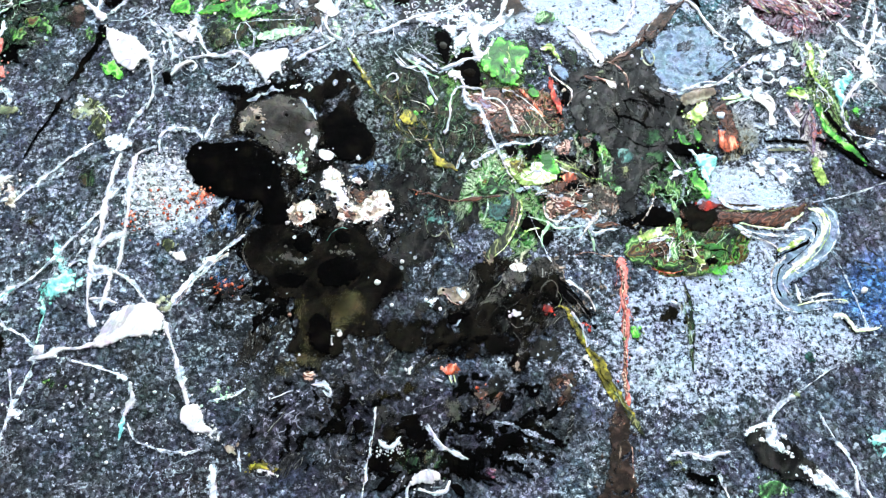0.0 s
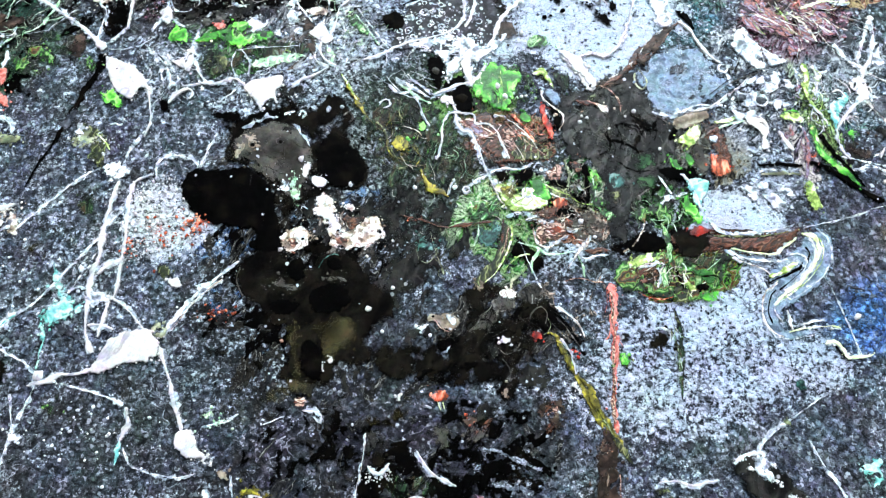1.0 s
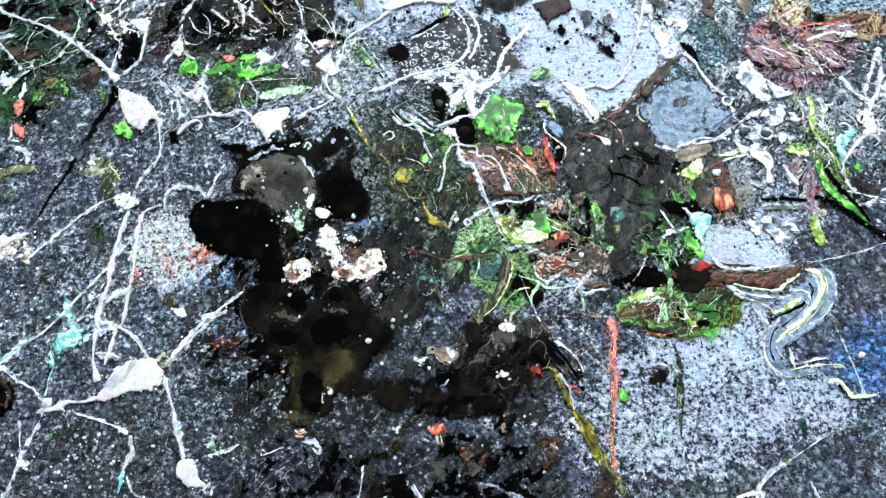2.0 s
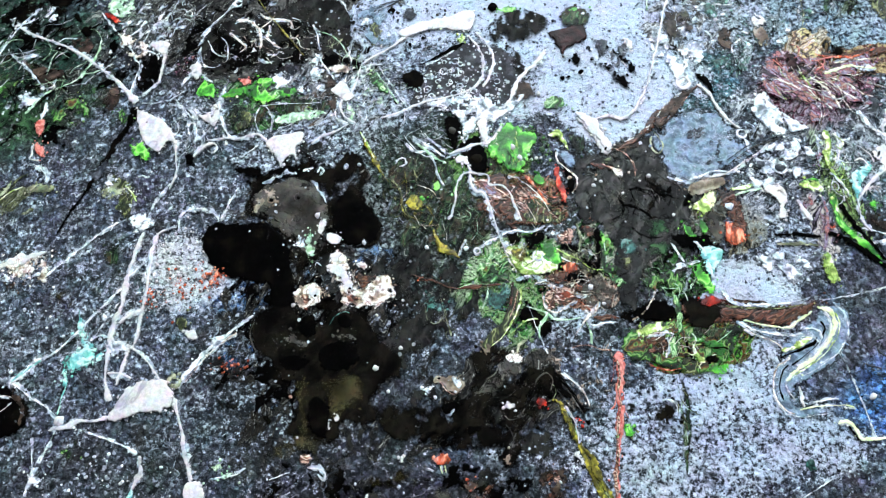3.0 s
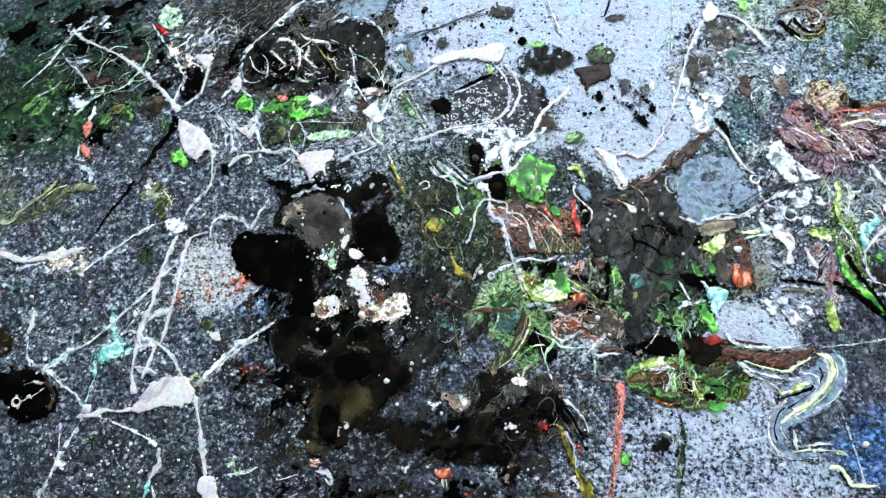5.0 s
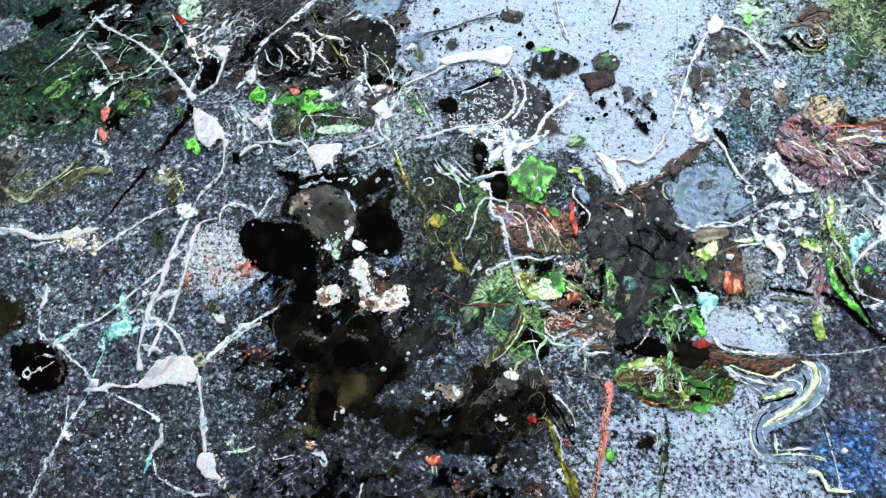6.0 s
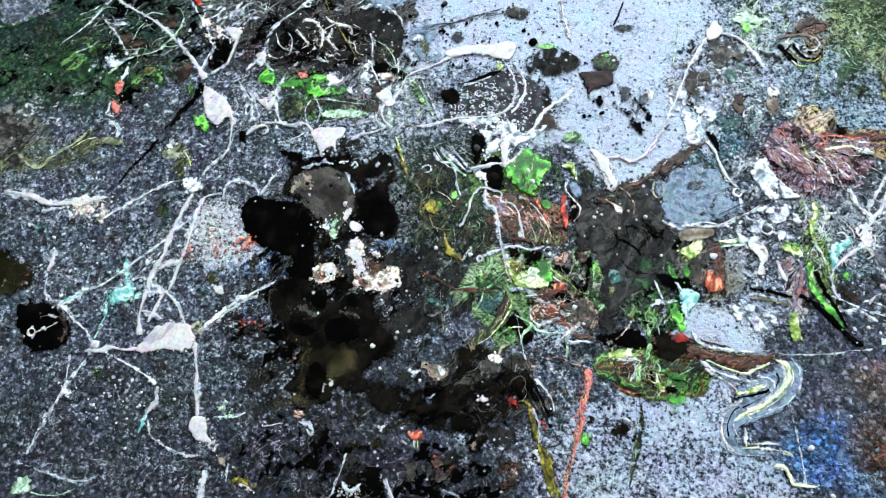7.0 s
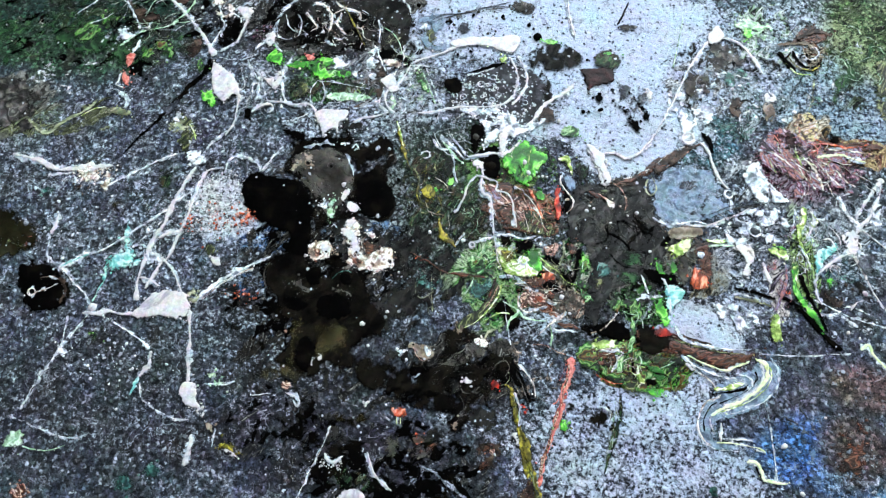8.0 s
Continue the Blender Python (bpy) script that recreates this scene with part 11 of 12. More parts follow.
# white trails over the sandy left
run("paint_run", "white", [(-236.6, 1.9, 3.80), (-222.5, 1.2, 4.40), (-215, -1, 3.43), (-207.1, -3.1, 1.33), (-201.7, -1.6, 2.11), (-195.9, -0.1, 3.41), (-189.3, 1.4, 4.03), (-183, 2.9, 3.40), (-178.4, 4.1, 1.55)], lift=1.2, swell=0.4)
pool("paint_pool", "bone", [(-200.1, -1.5), (-193.4, 1.9), (-181.7, 3.9), (-176.9, -0.5), (-176.8, -7.3), (-177.3, -11.5), (-181.1, -4.4), (-184.6, -8.8), (-188, -7.5), (-193.5, -3.4)], h=0.3, fray=0.9, holes=0.3, lift=1.1, label="crusty white paint lace")
run("paint_run", "chalk", [(-176.8, -7.3, 2.83), (-169.7, -1.7, 2.32), (-162.1, 4.8, 1.54), (-154.4, 11, 1.11), (-146.3, 15.8, 1.33), (-137.8, 18.3, 1.55), (-129.5, 16.5, 1.54)], lift=1.1, swell=0.4)
pool("paint_pool", "chalk", [(-141.3, 17.9), (-133.6, 20.4), (-127.7, 16.5), (-128.7, 11.8), (-135.3, 11.8)], h=0.2, fray=1, holes=0.25, lift=1)
run("paint_run", "white", [(-132.6, 10.7, 1.53), (-135.6, 1.3, 1.51), (-137.9, -9.4, 1.49), (-139, -16.9, 2.01), (-139.8, -24.3, 1.46), (-142.3, -31.7, 2.20), (-143.3, -38.9, 2.18), (-143.5, -46, 1.93), (-144.2, -53.3, 1.40), (-142.8, -61.1, 1.89), (-140.4, -66.7, 2.09)], lift=1.3, swell=0.4)
run("paint_run", "white", [(-116.7, 12, 0.67), (-122.5, 11.1, 1.10), (-126.4, 7.9, 1.52), (-127.3, 1.7, 1.30), (-127.9, -4.4, 1.29), (-128.5, -13.5, 1.06), (-129.1, -22.3, 1.25), (-130.3, -31.1, 1.04), (-131.1, -38.6, 1.03), (-132.7, -44.3, 0.82)], lift=1.3, swell=0.4)
run("paint_run", "chalk", [(-129.6, -14.1, 0.65), (-129.9, -9.3, 0.65), (-130, -19.4, 0.64)], lift=1.3, swell=0.4)
run("paint_run", "chalk", [(-137.8, -10.9, 1.07), (-132.8, -6.5, 1.08), (-128.8, -2.7, 1.29), (-127.6, 3.2, 0.88)], lift=1.2, swell=0.4)
run("paint_run", "white", [(-142.8, -40.3, 2.17), (-136.9, -42.3, 1.93), (-130.8, -45.6, 1.21), (-125.5, -50.6, 1.01), (-121.6, -55.9, 0.80), (-119.3, -59.3, 0.61)], lift=1.3, swell=0.4)
run("paint_run", "white", [(-140.4, -32.2, 1.45), (-134.8, -28.7, 1.97), (-129, -27.3, 1.04)], lift=1.3, swell=0.4)
run("paint_run", "white", [(-134.8, -42.7, 1.42), (-135.4, -49.4, 1.41), (-137.1, -54.5, 1.40), (-138.5, -60.1, 1.39)], lift=1.3, swell=0.4)
run("paint_run", "white", [(-143.3, -54.9, 1.01), (-137.6, -55.1, 1.20), (-132.2, -57.8, 0.80)], lift=1.3, swell=0.4)
pool("paint_pool", "chalk", [(-144.7, -40.4), (-135.7, -41.1), (-135.6, -45.6), (-141.4, -46.7)], h=0.3, fray=0.7, holes=0.05, lift=1.2)
run("paint_run", "chalk", [(-115.7, 9.6, 0.88), (-115.2, 17.1, 0.67), (-111, 20.4, 0.68), (-105, 20, 0.89), (-98.6, 17.1, 0.88), (-96.5, 13.5, 0.42)], lift=1.2, swell=0.4)
run("paint_run", "chalk", [(-96.5, 13.8, 0.42), (-92, 23, 0.67), (-88.1, 30.2, 0.43)], lift=1.1, swell=0.4)
run("paint_run", "chalk", [(-190.9, -58.6, 0.83), (-186, -55.3, 2.42), (-181, -52.2, 4.00), (-176.3, -47.7, 3.16), (-169.7, -45.1, 1.44), (-163.7, -40, 1.04), (-157.8, -33.9, 0.84), (-151.9, -27.8, 0.64), (-144.7, -20.2, 0.85), (-137.4, -13.3, 1.07)], lift=1.1, swell=0.4)
run("paint_run", "turquoise", [(-186.3, -56.1, 1.42), (-180.6, -51.3, 2.58), (-173.6, -47, 1.44)], lift=1.3, swell=0.4)
pool("paint_pool", "turquoise", [(-163, -47.6), (-159.9, -43.5), (-156.5, -41), (-159.3, -32.6), (-157.5, -29), (-153.4, -38), (-150.2, -40.7), (-145, -43.2), (-145.7, -47.8), (-151.9, -50.9), (-156.7, -51.2), (-160.6, -53), (-160.7, -58.6), (-163.2, -55.4)], h=0.3, fray=0.9, holes=0.05, lift=1.2, label="turquoise paint splash")
run("paint_run", "turquoise", [(-162.6, -53.1, 1.42), (-161, -58.6, 0.84), (-162.2, -64.1, 0.84), (-163.3, -71.2, 0.83)], lift=1.2, swell=0.4)
run("paint_run", "turquoise", [(-158, -31.9, 0.87), (-159, -25, 0.59)], lift=1.1, swell=0.4)
run("paint_run", "slate", [(-156.4, -53.9, 3.38), (-149.2, -57.7, 3.35), (-142.4, -62.7, 2.49)], lift=1, swell=0.4)
run("paint_run", "chalk", [(-152.7, -39.7, 0.63), (-148.2, -37.7, 0.63), (-143.9, -38.9, 0.63)], lift=1.2, swell=0.4)
run("paint_run", "white", [(-198.1, -27.5, 1.07), (-197.6, -32.7, 1.48), (-198.1, -39.4, 1.47)], lift=1.3, swell=0.4)
run("paint_run", "chalk", [(-198.2, -40.3, 0.41), (-196.5, -48.8, 0.41), (-193.4, -54.8, 0.40)], lift=1.1, swell=0.4)
run("paint_run", "chalk", [(-195.8, -51, 0.40), (-188.8, -55.7, 0.40)], lift=1.1, swell=0.4)
run("paint_run", "chalk", [(-185.6, -56.6, 0.63), (-176.7, -63, 0.81), (-168.4, -68, 0.81), (-162.5, -73.3, 0.80)], lift=1.2, swell=0.4)
drop("white", -162.4, -73.8, 2.47, lift=0.84)
run("paint_run", "white", [(-166.5, -77.8, 1.37), (-159.3, -76.3, 2.08), (-152.7, -74.6, 2.07), (-145.6, -74.7, 1.85), (-139, -73, 2.31)], lift=1.3, swell=0.4)
pool("paint_pool", "white", [(-141.9, -75), (-138.7, -69.3), (-135.5, -63.7), (-131.6, -60.5), (-125.4, -58.3), (-116.9, -58.6), (-113.4, -63.5), (-111.6, -70.4), (-118.3, -72.6), (-128, -72.9), (-135.8, -75.2)], h=0.9, fray=0.5, lift=1.3, label="thick white paint knot")
run("paint_run", "sand", [(-133, -68.7, 0.55), (-126.4, -67, 0.55), (-119.1, -68.7, 0.41)], lift=1.9, swell=0.4)
pool("paint_pool", "sage", [(-115.2, -61.5), (-113.5, -56), (-109.3, -60.6), (-111.2, -65)], h=0.3, fray=0.6, holes=0.05, lift=1.3)
run("paint_run", "chalk", [(-112.6, -63.5, 2.54), (-108.1, -57.8, 2.55), (-102.6, -51, 3.04), (-96.7, -45.2, 3.62), (-89.4, -39.8, 3.08), (-82.7, -35.8, 2.61), (-78.7, -32.7, 1.41)], lift=1.2, swell=0.4)
run("paint_run", "bone", [(-107.6, -60.5, 0.79), (-101.3, -52.6, 0.99), (-94.1, -45.6, 1.00), (-86, -40.1, 0.81)], lift=1.3, swell=0.4)
run("paint_run", "white", [(-112.5, -67.2, 2.06), (-109.3, -76.5, 1.33), (-106.6, -86.7, 1.79), (-104.4, -95.4, 1.97), (-102.7, -102, 2.56)], lift=1.3, swell=0.4)
pool("paint_pool", "white", [(-104.4, -102.9), (-99.4, -101.1), (-95.6, -106), (-94.2, -109.6), (-90.2, -112.9), (-90.5, -116.8), (-94.5, -113.5), (-99.9, -112.6), (-104.3, -109)], h=0.8, fray=0.7, holes=0.02, lift=1.3, label="thick white paint drip end")
run("paint_run", "chalk", [(-153.3, -77.8, 0.60), (-146.9, -80.1, 0.78), (-138.1, -83.5, 0.78), (-130.5, -86.9, 0.96), (-126.4, -89.5, 1.13)], lift=1.2, swell=0.4)
run("paint_run", "white", [(-125.7, -90.4, 2.45), (-124.4, -96.7, 2.87), (-126, -100.5, 2.20), (-127.5, -103.6, 1.96)], lift=1.3, swell=0.4)
run("paint_run", "turquoise", [(-127.3, -102.1, 1.55), (-127.7, -107.6, 1.54), (-129, -112.6, 0.76)], lift=1.2, swell=0.4)
run("paint_run", "chalk", [(-125.9, -106, 0.75), (-123.4, -112.7, 0.74), (-119.2, -115.3, 0.73), (-112, -118, 0.73), (-103.8, -119.6, 0.55), (-96.9, -119.1, 0.55)], lift=1.2, swell=0.4)
run("paint_run", "chalk", [(-163.2, -77.6, 1.17), (-165.8, -84.1, 1.35), (-168.3, -90.5, 1.15), (-170.9, -96.6, 1.81), (-174.2, -105.1, 0.95), (-177.2, -114.3, 0.94), (-179, -122.7, 0.75), (-180.1, -128.6, 0.74)], lift=1.1, swell=0.4)
run("paint_run", "chalk", [(-173.7, -80.3, 0.38), (-171.6, -90.7, 0.38), (-171.9, -95.9, 0.37)], lift=1, swell=0.4)
pool("paint_pool", "chalk", [(-173.3, -94.9), (-166.7, -96.8), (-166.3, -99.6), (-171.2, -98.6)], h=0.2, fray=0.9, holes=0.1, lift=1)
pool("paint_pool", "black", [(-208, -59.8), (-201.7, -56.1), (-193.1, -55.6), (-186, -59.4), (-178.9, -64.5), (-176, -72.5), (-182.5, -78.2), (-190.3, -81.6), (-198.8, -76.8), (-204.8, -68.7)], h=0.3, fray=0.8, lift=0.9, label="black paint blot")
run("paint_run", "umber", [(-185.6, -61.1, 2.55), (-179.4, -67.3, 3.07), (-180.2, -75.9, 1.93)], lift=1.1, swell=0.4)
run("paint_run", "bone", [(-194.7, -63.8, 0.62), (-188.9, -61.8, 0.62), (-185.2, -62.7, 0.39)], lift=1.4, swell=0.4)
run("paint_run", "bone", [(-198.6, -70.3, 0.81), (-196.3, -73.4, 0.81), (-193.3, -70.8, 1.01), (-188.4, -67.8, 1.01), (-184.3, -64.8, 0.62)], lift=1.4, swell=0.4)
ring("bone", -196.6, -71.5, 1.96, 0.84, lift=1.4)
pool("paint_pool", "amber", [(-172.6, -17.3), (-165.4, -15.2), (-161.9, -21), (-167.8, -22.5)], h=0.2, fray=0.6, holes=0.05, lift=1.35)
pool("paint_pool", "forest", [(-151.9, 4.9), (-146.4, 7.3), (-142.6, -0.5), (-148.4, -2.9)], h=0.2, fray=0.9, holes=0.1, lift=1)
pool("paint_pool", "moss", [(-146.8, 29.8), (-142.4, 29.3), (-139.8, 17.9), (-143.1, 19.4)], h=0.3, fray=0.7, holes=0.05, lift=1.1)
pool("paint_pool", "moss", [(-115.1, -32), (-109.3, -31.2), (-108, -36.5), (-112.5, -36.7)], h=0.3, fray=0.8, holes=0.1, lift=1.1, label="dull green paint dab")
pool("paint_pool", "white", [(-109.7, -38.6), (-105.6, -37.5), (-103, -41), (-106.3, -42.9)], h=0.4, fray=0.7, lift=1.2)
pool("paint_pool", "leaf", [(-159.9, -86.3), (-155.3, -84.5), (-154.3, -89.9), (-157.8, -90.6)], h=0.2, fray=0.9, holes=0.2, lift=1)
flakes("blue", -99.6, -29.5, 15.7, 9.1, 20, 1.4, 3.5, 0.42, lift=0.6)
flakes("blue", -86.4, -49.8, 12.4, 6.9, 20, 1.4, 3.5, 0.42, lift=0.6)
pool("paint_pool", "orange", [(-103, -12.6), (-97.1, -10.2), (-93, -14.1), (-95.9, -17.5), (-100.6, -16.6)], h=0.3, fray=1, holes=0.3, lift=1.1, label="orange paint crust")
spatter("orange", -97.7, -13.2, 5.3, 4.1, 40, 0.29, 1.02, lift=0.66, label="orange paint spatter")
spatter("orange", -111.8, -17.1, 12.3, 9.3, 70, 0.23, 0.88, lift=0.6, label="orange paint spatter")
spatter("orange", -126.8, -22.2, 4.7, 6.4, 35, 0.23, 0.87, lift=0.6)
spatter("orange", -89.8, -54.6, 9.3, 3.8, 40, 0.22, 0.82, lift=0.6)
spatter("white", -113.9, -5.3, 16.3, 19.3, 260, 0.18, 0.77, lift=0.6, label="white paint spatter")
spatter("chalk", -146.3, -101.8, 36.6, 18.3, 80, 0.21, 0.91, lift=0.6, label="pale specks")
spatter("chalk", -185, -36.7, 32.2, 26.4, 60, 0.23, 1.02, lift=0.6, label="pale specks")
spatter("slate", -157.9, -52.3, 45.2, 45.2, 160, 0.28, 1.13, lift=0.6, label="grey grains")
pool("paint_pool", "mint", [(-99.2, -97.8), (-91.3, -94.4), (-85.2, -95.5), (-85.9, -100.7), (-94, -101.5)], h=0.2, fray=1.2, holes=0.4, lift=1, label="dull mint paint smear")
run("paint_run", "chalk", [(-94.8, -101.3, 0.36), (-84.9, -100.4, 0.56), (-79.6, -97.6, 0.36)], lift=1.1, swell=0.4)
pool("paint_pool", "teal", [(-214.9, -14.5), (-208.7, -13), (-205.7, -17.1), (-211.4, -18.6)], h=0.2, fray=1, holes=0.25, lift=0.9)
pool("paint_pool", "umber", [(-195.9, -10.6), (-191.3, -9.8), (-189.5, -14.5), (-194.2, -14.7)], h=0.2, fray=1, holes=0.25, lift=0.9)

# the rough near edge
flakes("black", -39.5, -119.8, 23.9, 13.0, 20, 1.6, 6, 0.36, lift=0.5, label="black paint crust")
flakes("black", 9.9, -135.5, 25.7, 9.6, 20, 1.6, 6, 0.34, lift=0.5, label="black paint crust")
flakes("silver", 15.8, -123.3, 32.8, 10.9, 10, 1.4, 3, 0.3, lift=0.8, label="pale blue-grey crust")
flakes("silver", -20.9, -109.7, 19.9, 6.2, 10, 1.4, 3, 0.28, lift=0.8, label="pale blue-grey crust")
flakes("blue", -75.5, -108.5, 9.9, 4.8, 20, 1.4, 3, 0.34, lift=0.7, label="blue paint specks")
flakes("silver", -66, -123.4, 10.7, 6.4, 20, 1.4, 3, 0.26, lift=0.8)
flakes("silver", -46.9, -133.8, 12.7, 6.3, 20, 1.4, 3, 0.28, lift=0.8)
run("paint_run", "white", [(-93.4, -125.2, 2.77), (-92.7, -131.1, 2.95), (-93, -139.6, 2.91)], lift=1.3, swell=0.4)
run("paint_run", "chalk", [(-83.1, -120.8, 0.62), (-82.5, -124.3, 0.92), (-82.4, -129.3, 0.61)], lift=1.2, swell=0.4)
pool("paint_pool", "yellow", [(-80.4, -126.6), (-73, -125.9), (-66.8, -129.4), (-70.1, -131), (-74.8, -128.8), (-79.2, -129.2)], h=0.3, fray=0.7, holes=0.02, lift=1.2, label="golden yellow paint dab")
pool("paint_pool", "white", [(-76.1, -129.3), (-71.8, -129.5), (-68, -131.8), (-73.6, -130.8)], h=0.3, fray=0.6, holes=0.02, lift=1.4)
pool("paint_pool", "sand", [(-88.1, -119.5), (-84.6, -119.4), (-83.8, -122.9), (-86.4, -121.5)], h=0.3, fray=0.7, holes=0.1, lift=1.1)
run("paint_run", "white", [(-53.5, -99.1, 0.31), (-48.6, -99.8, 0.65), (-46, -101.6, 0.65), (-47, -104.2, 0.64), (-49.4, -101.7, 0.49)], lift=1.3, swell=0.4)
pool("paint_pool", "amber", [(-28.6, -103.9), (-22.7, -104), (-14.7, -100.4), (-9.4, -97.5), (-11, -104.3), (-20.3, -107.6), (-27.5, -107.1)], h=0.2, fray=0.8, holes=0.08, lift=1.35, label="brown olive smear")
run("paint_run", "chalk", [(-69.8, -102.8, 0.31), (-65.3, -101.4, 0.49), (-61, -100.1, 0.31)], lift=1, swell=0.4)
run("paint_run", "bone", [(-28.6, -110.1, 0.24), (-31.3, -122.8, 0.30), (-34.8, -135.4, 0.30), (-36.8, -146.1, 0.29)], lift=1, swell=0.4)
run("paint_run", "white", [(-28.8, -122.6, 0.63), (-26.6, -125.4, 0.93), (-23.4, -125.7, 0.93), (-20.2, -122.2, 0.48)], lift=1.3, swell=0.4)
pool("paint_pool", "tar", [(-27.6, -120.2), (-23.9, -118.2), (-21.2, -120.8), (-23, -124.1), (-26.5, -123.7)], h=0.3, fray=0.6, lift=0.9)
spatter("white", -24.6, -127.3, 7.5, 3.0, 120, 0.13, 0.54, lift=0.6)
run("paint_run", "white", [(-9.2, -119, 0.48), (-5.6, -125.4, 0.78), (-1.6, -129.5, 0.78), (2.6, -131.6, 0.92), (5.5, -133.4, 0.92)], lift=1.3, swell=0.4)
pool("paint_pool", "white", [(-18.1, -139.2), (-15.7, -136.6), (-11, -135.6), (-7, -137.3), (-6.2, -139.9), (-10.5, -141.5), (-14.9, -141.4), (-17.5, -141.8)], h=1.2, fray=0.4, lift=1.4, label="thick white paint blob")
run("paint_run", "white", [(-18, -140.1, 0.61), (-19.2, -144.1, 0.61), (-18.9, -147.4, 0.46)], lift=1.3, swell=0.4)
run("paint_run", "white", [(-15, -142.5, 0.61), (-9.7, -144.2, 0.61), (-5.1, -143.9, 0.76), (-2.6, -140.4, 0.61)], lift=1.3, swell=0.4)
run("paint_run", "slate", [(-14.4, -140.9, 0.84), (-9.3, -142.6, 1.26), (-4.9, -142.3, 0.84)], lift=1.2, swell=0.4)
pool("paint_pool", "forest", [(-22.5, -128.4), (-4.5, -129.4), (-7.3, -135.8), (-18.2, -135.1)], h=0.2, fray=1.2, holes=0.3, lift=0.8)
pool("paint_pool", "orange", [(-2.4, -98.4), (0.8, -96.3), (5, -97.8), (4.6, -100.7), (0.3, -101)], h=0.5, fray=0.6, lift=1.3, label="red paint dab")
run("paint_run", "white", [(-3.9, -101.7, 0.81), (-1.3, -102.8, 0.65)], lift=1.4, swell=0.4)
run("paint_run", "cream", [(1.2, -100.8, 0.68), (1.8, -104.1, 0.67)], lift=1.4, swell=0.4)
run("paint_run", "cream", [(3.3, -100.8, 0.68), (3.6, -103.8, 0.67)], lift=1.4, swell=0.4)
pool("paint_pool", "white", [(-15.5, -96.9), (-13.4, -96.2), (-13, -99), (-15.1, -99.4)], h=0.4, fray=0.5, lift=1.3)
pool("paint_pool", "umber", [(10.3, -108.7), (14.2, -106.7), (16.7, -109.2), (15, -111.4), (11.7, -111.1)], h=0.3, fray=0.8, holes=0.05, lift=1, label="rust brown paint blot")
pool("paint_pool", "orange", [(12.2, -108), (15, -107.9), (15.2, -110.1), (12.9, -110.3)], h=0.2, fray=0.8, holes=0.2, lift=1.2)
pool("paint_pool", "taupe", [(-1.2, -111.1), (8.4, -109.4), (19.5, -115), (12.3, -118.8), (0.7, -117.9)], h=0.2, fray=1.2, holes=0.3, lift=0.8)
pool("paint_pool", "umber", [(41.1, -108.8), (45.8, -104), (51.4, -104.8), (52.8, -111.7), (48.5, -116.2), (41.8, -115.3)], h=0.3, fray=0.8, holes=0.05, lift=1, label="rust brown paint blot")
pool("paint_pool", "flesh", [(45.5, -105.6), (49.1, -104.8), (50.3, -109.2), (46.7, -110.2)], h=0.3, fray=0.8, holes=0.1, lift=1.2)
drop("white", 49.5, -109.6, 0.90, lift=0.84)
pool("paint_pool", "black", [(24.6, -121.2), (33.7, -124.1), (40.8, -128.9), (41.7, -132.9), (35.2, -128.8), (27.8, -125.4)], h=0.3, fray=0.8, lift=1, label="black crack")
pool("paint_pool", "black", [(17.7, -126.1), (26.6, -126.2), (28.4, -131.1), (19.6, -132.3), (17.7, -138.4), (14.3, -135.1)], h=0.3, fray=0.8, lift=1)
run("paint_run", "silver", [(15.7, -120.3, 2.64), (23.8, -122, 2.41), (31, -126.6, 2.40), (40.6, -131.5, 1.95)], lift=1.1, swell=0.4)
run("paint_run", "silver", [(19.4, -133.5, 2.58), (23.7, -134.8, 3.44), (27.4, -136.9, 2.57)], lift=1.1, swell=0.4)
pool("paint_pool", "plum", [(11.3, -137.9), (15.1, -137.9), (14.9, -140.8), (11.9, -140.5)], h=0.3, fray=0.8, holes=0.05, lift=1.1)
run("paint_run", "flesh", [(73.4, -102.5, 1.84), (71.3, -109.1, 1.82), (71.1, -116.3, 1.57)], lift=1.2, swell=0.4)
pool("paint_pool", "umber", [(63.9, -119.5), (69.7, -119), (70.1, -128.9), (69.2, -137.4), (68.8, -147.8), (67.9, -158), (52.9, -156.4), (56.8, -146.6), (60.8, -134.4)], h=0.4, fray=0.9, holes=0.05, lift=0.8, label="brown paint trunk")
run("paint_run", "sand", [(65.2, -134.9, 0.87), (63.9, -139.4, 1.08)], lift=1.2, swell=0.4)
pool("paint_pool", "flesh", [(62.4, -125.1), (66.4, -123.1), (68.7, -125.5), (66, -127.6)], h=0.3, fray=0.8, holes=0.05, lift=1.2, label="pinkish paint dab")
run("paint_run", "moss", [(66.3, -110.9, 2.71), (69.3, -119.6, 3.35), (72.6, -126.6, 3.09), (75.6, -131.9, 1.75)], lift=1.1, swell=0.4)
run("paint_run", "yellow", [(62.4, -101.4, 1.83), (65, -108, 1.82), (67.1, -114.1, 1.35)], lift=1.3, swell=0.4)
run("paint_run", "flesh", [(69.6, -135.3, 0.65), (68.7, -143.7, 0.64), (66.2, -152.1, 0.63)], lift=1.2, swell=0.4)
run("paint_run", "white", [(84.4, -139.8, 0.63), (90.5, -140, 0.78), (96.7, -142.4, 1.47), (103.6, -141.6, 1.48), (107.6, -141.1, 0.63)], lift=1.3, swell=0.4)
pool("paint_pool", "black", [(83.3, -145.2), (92.3, -147), (99.9, -149), (101.6, -152.5), (97.7, -153.1), (88.3, -149)], h=0.3, fray=0.8, holes=0.02, lift=0.9)
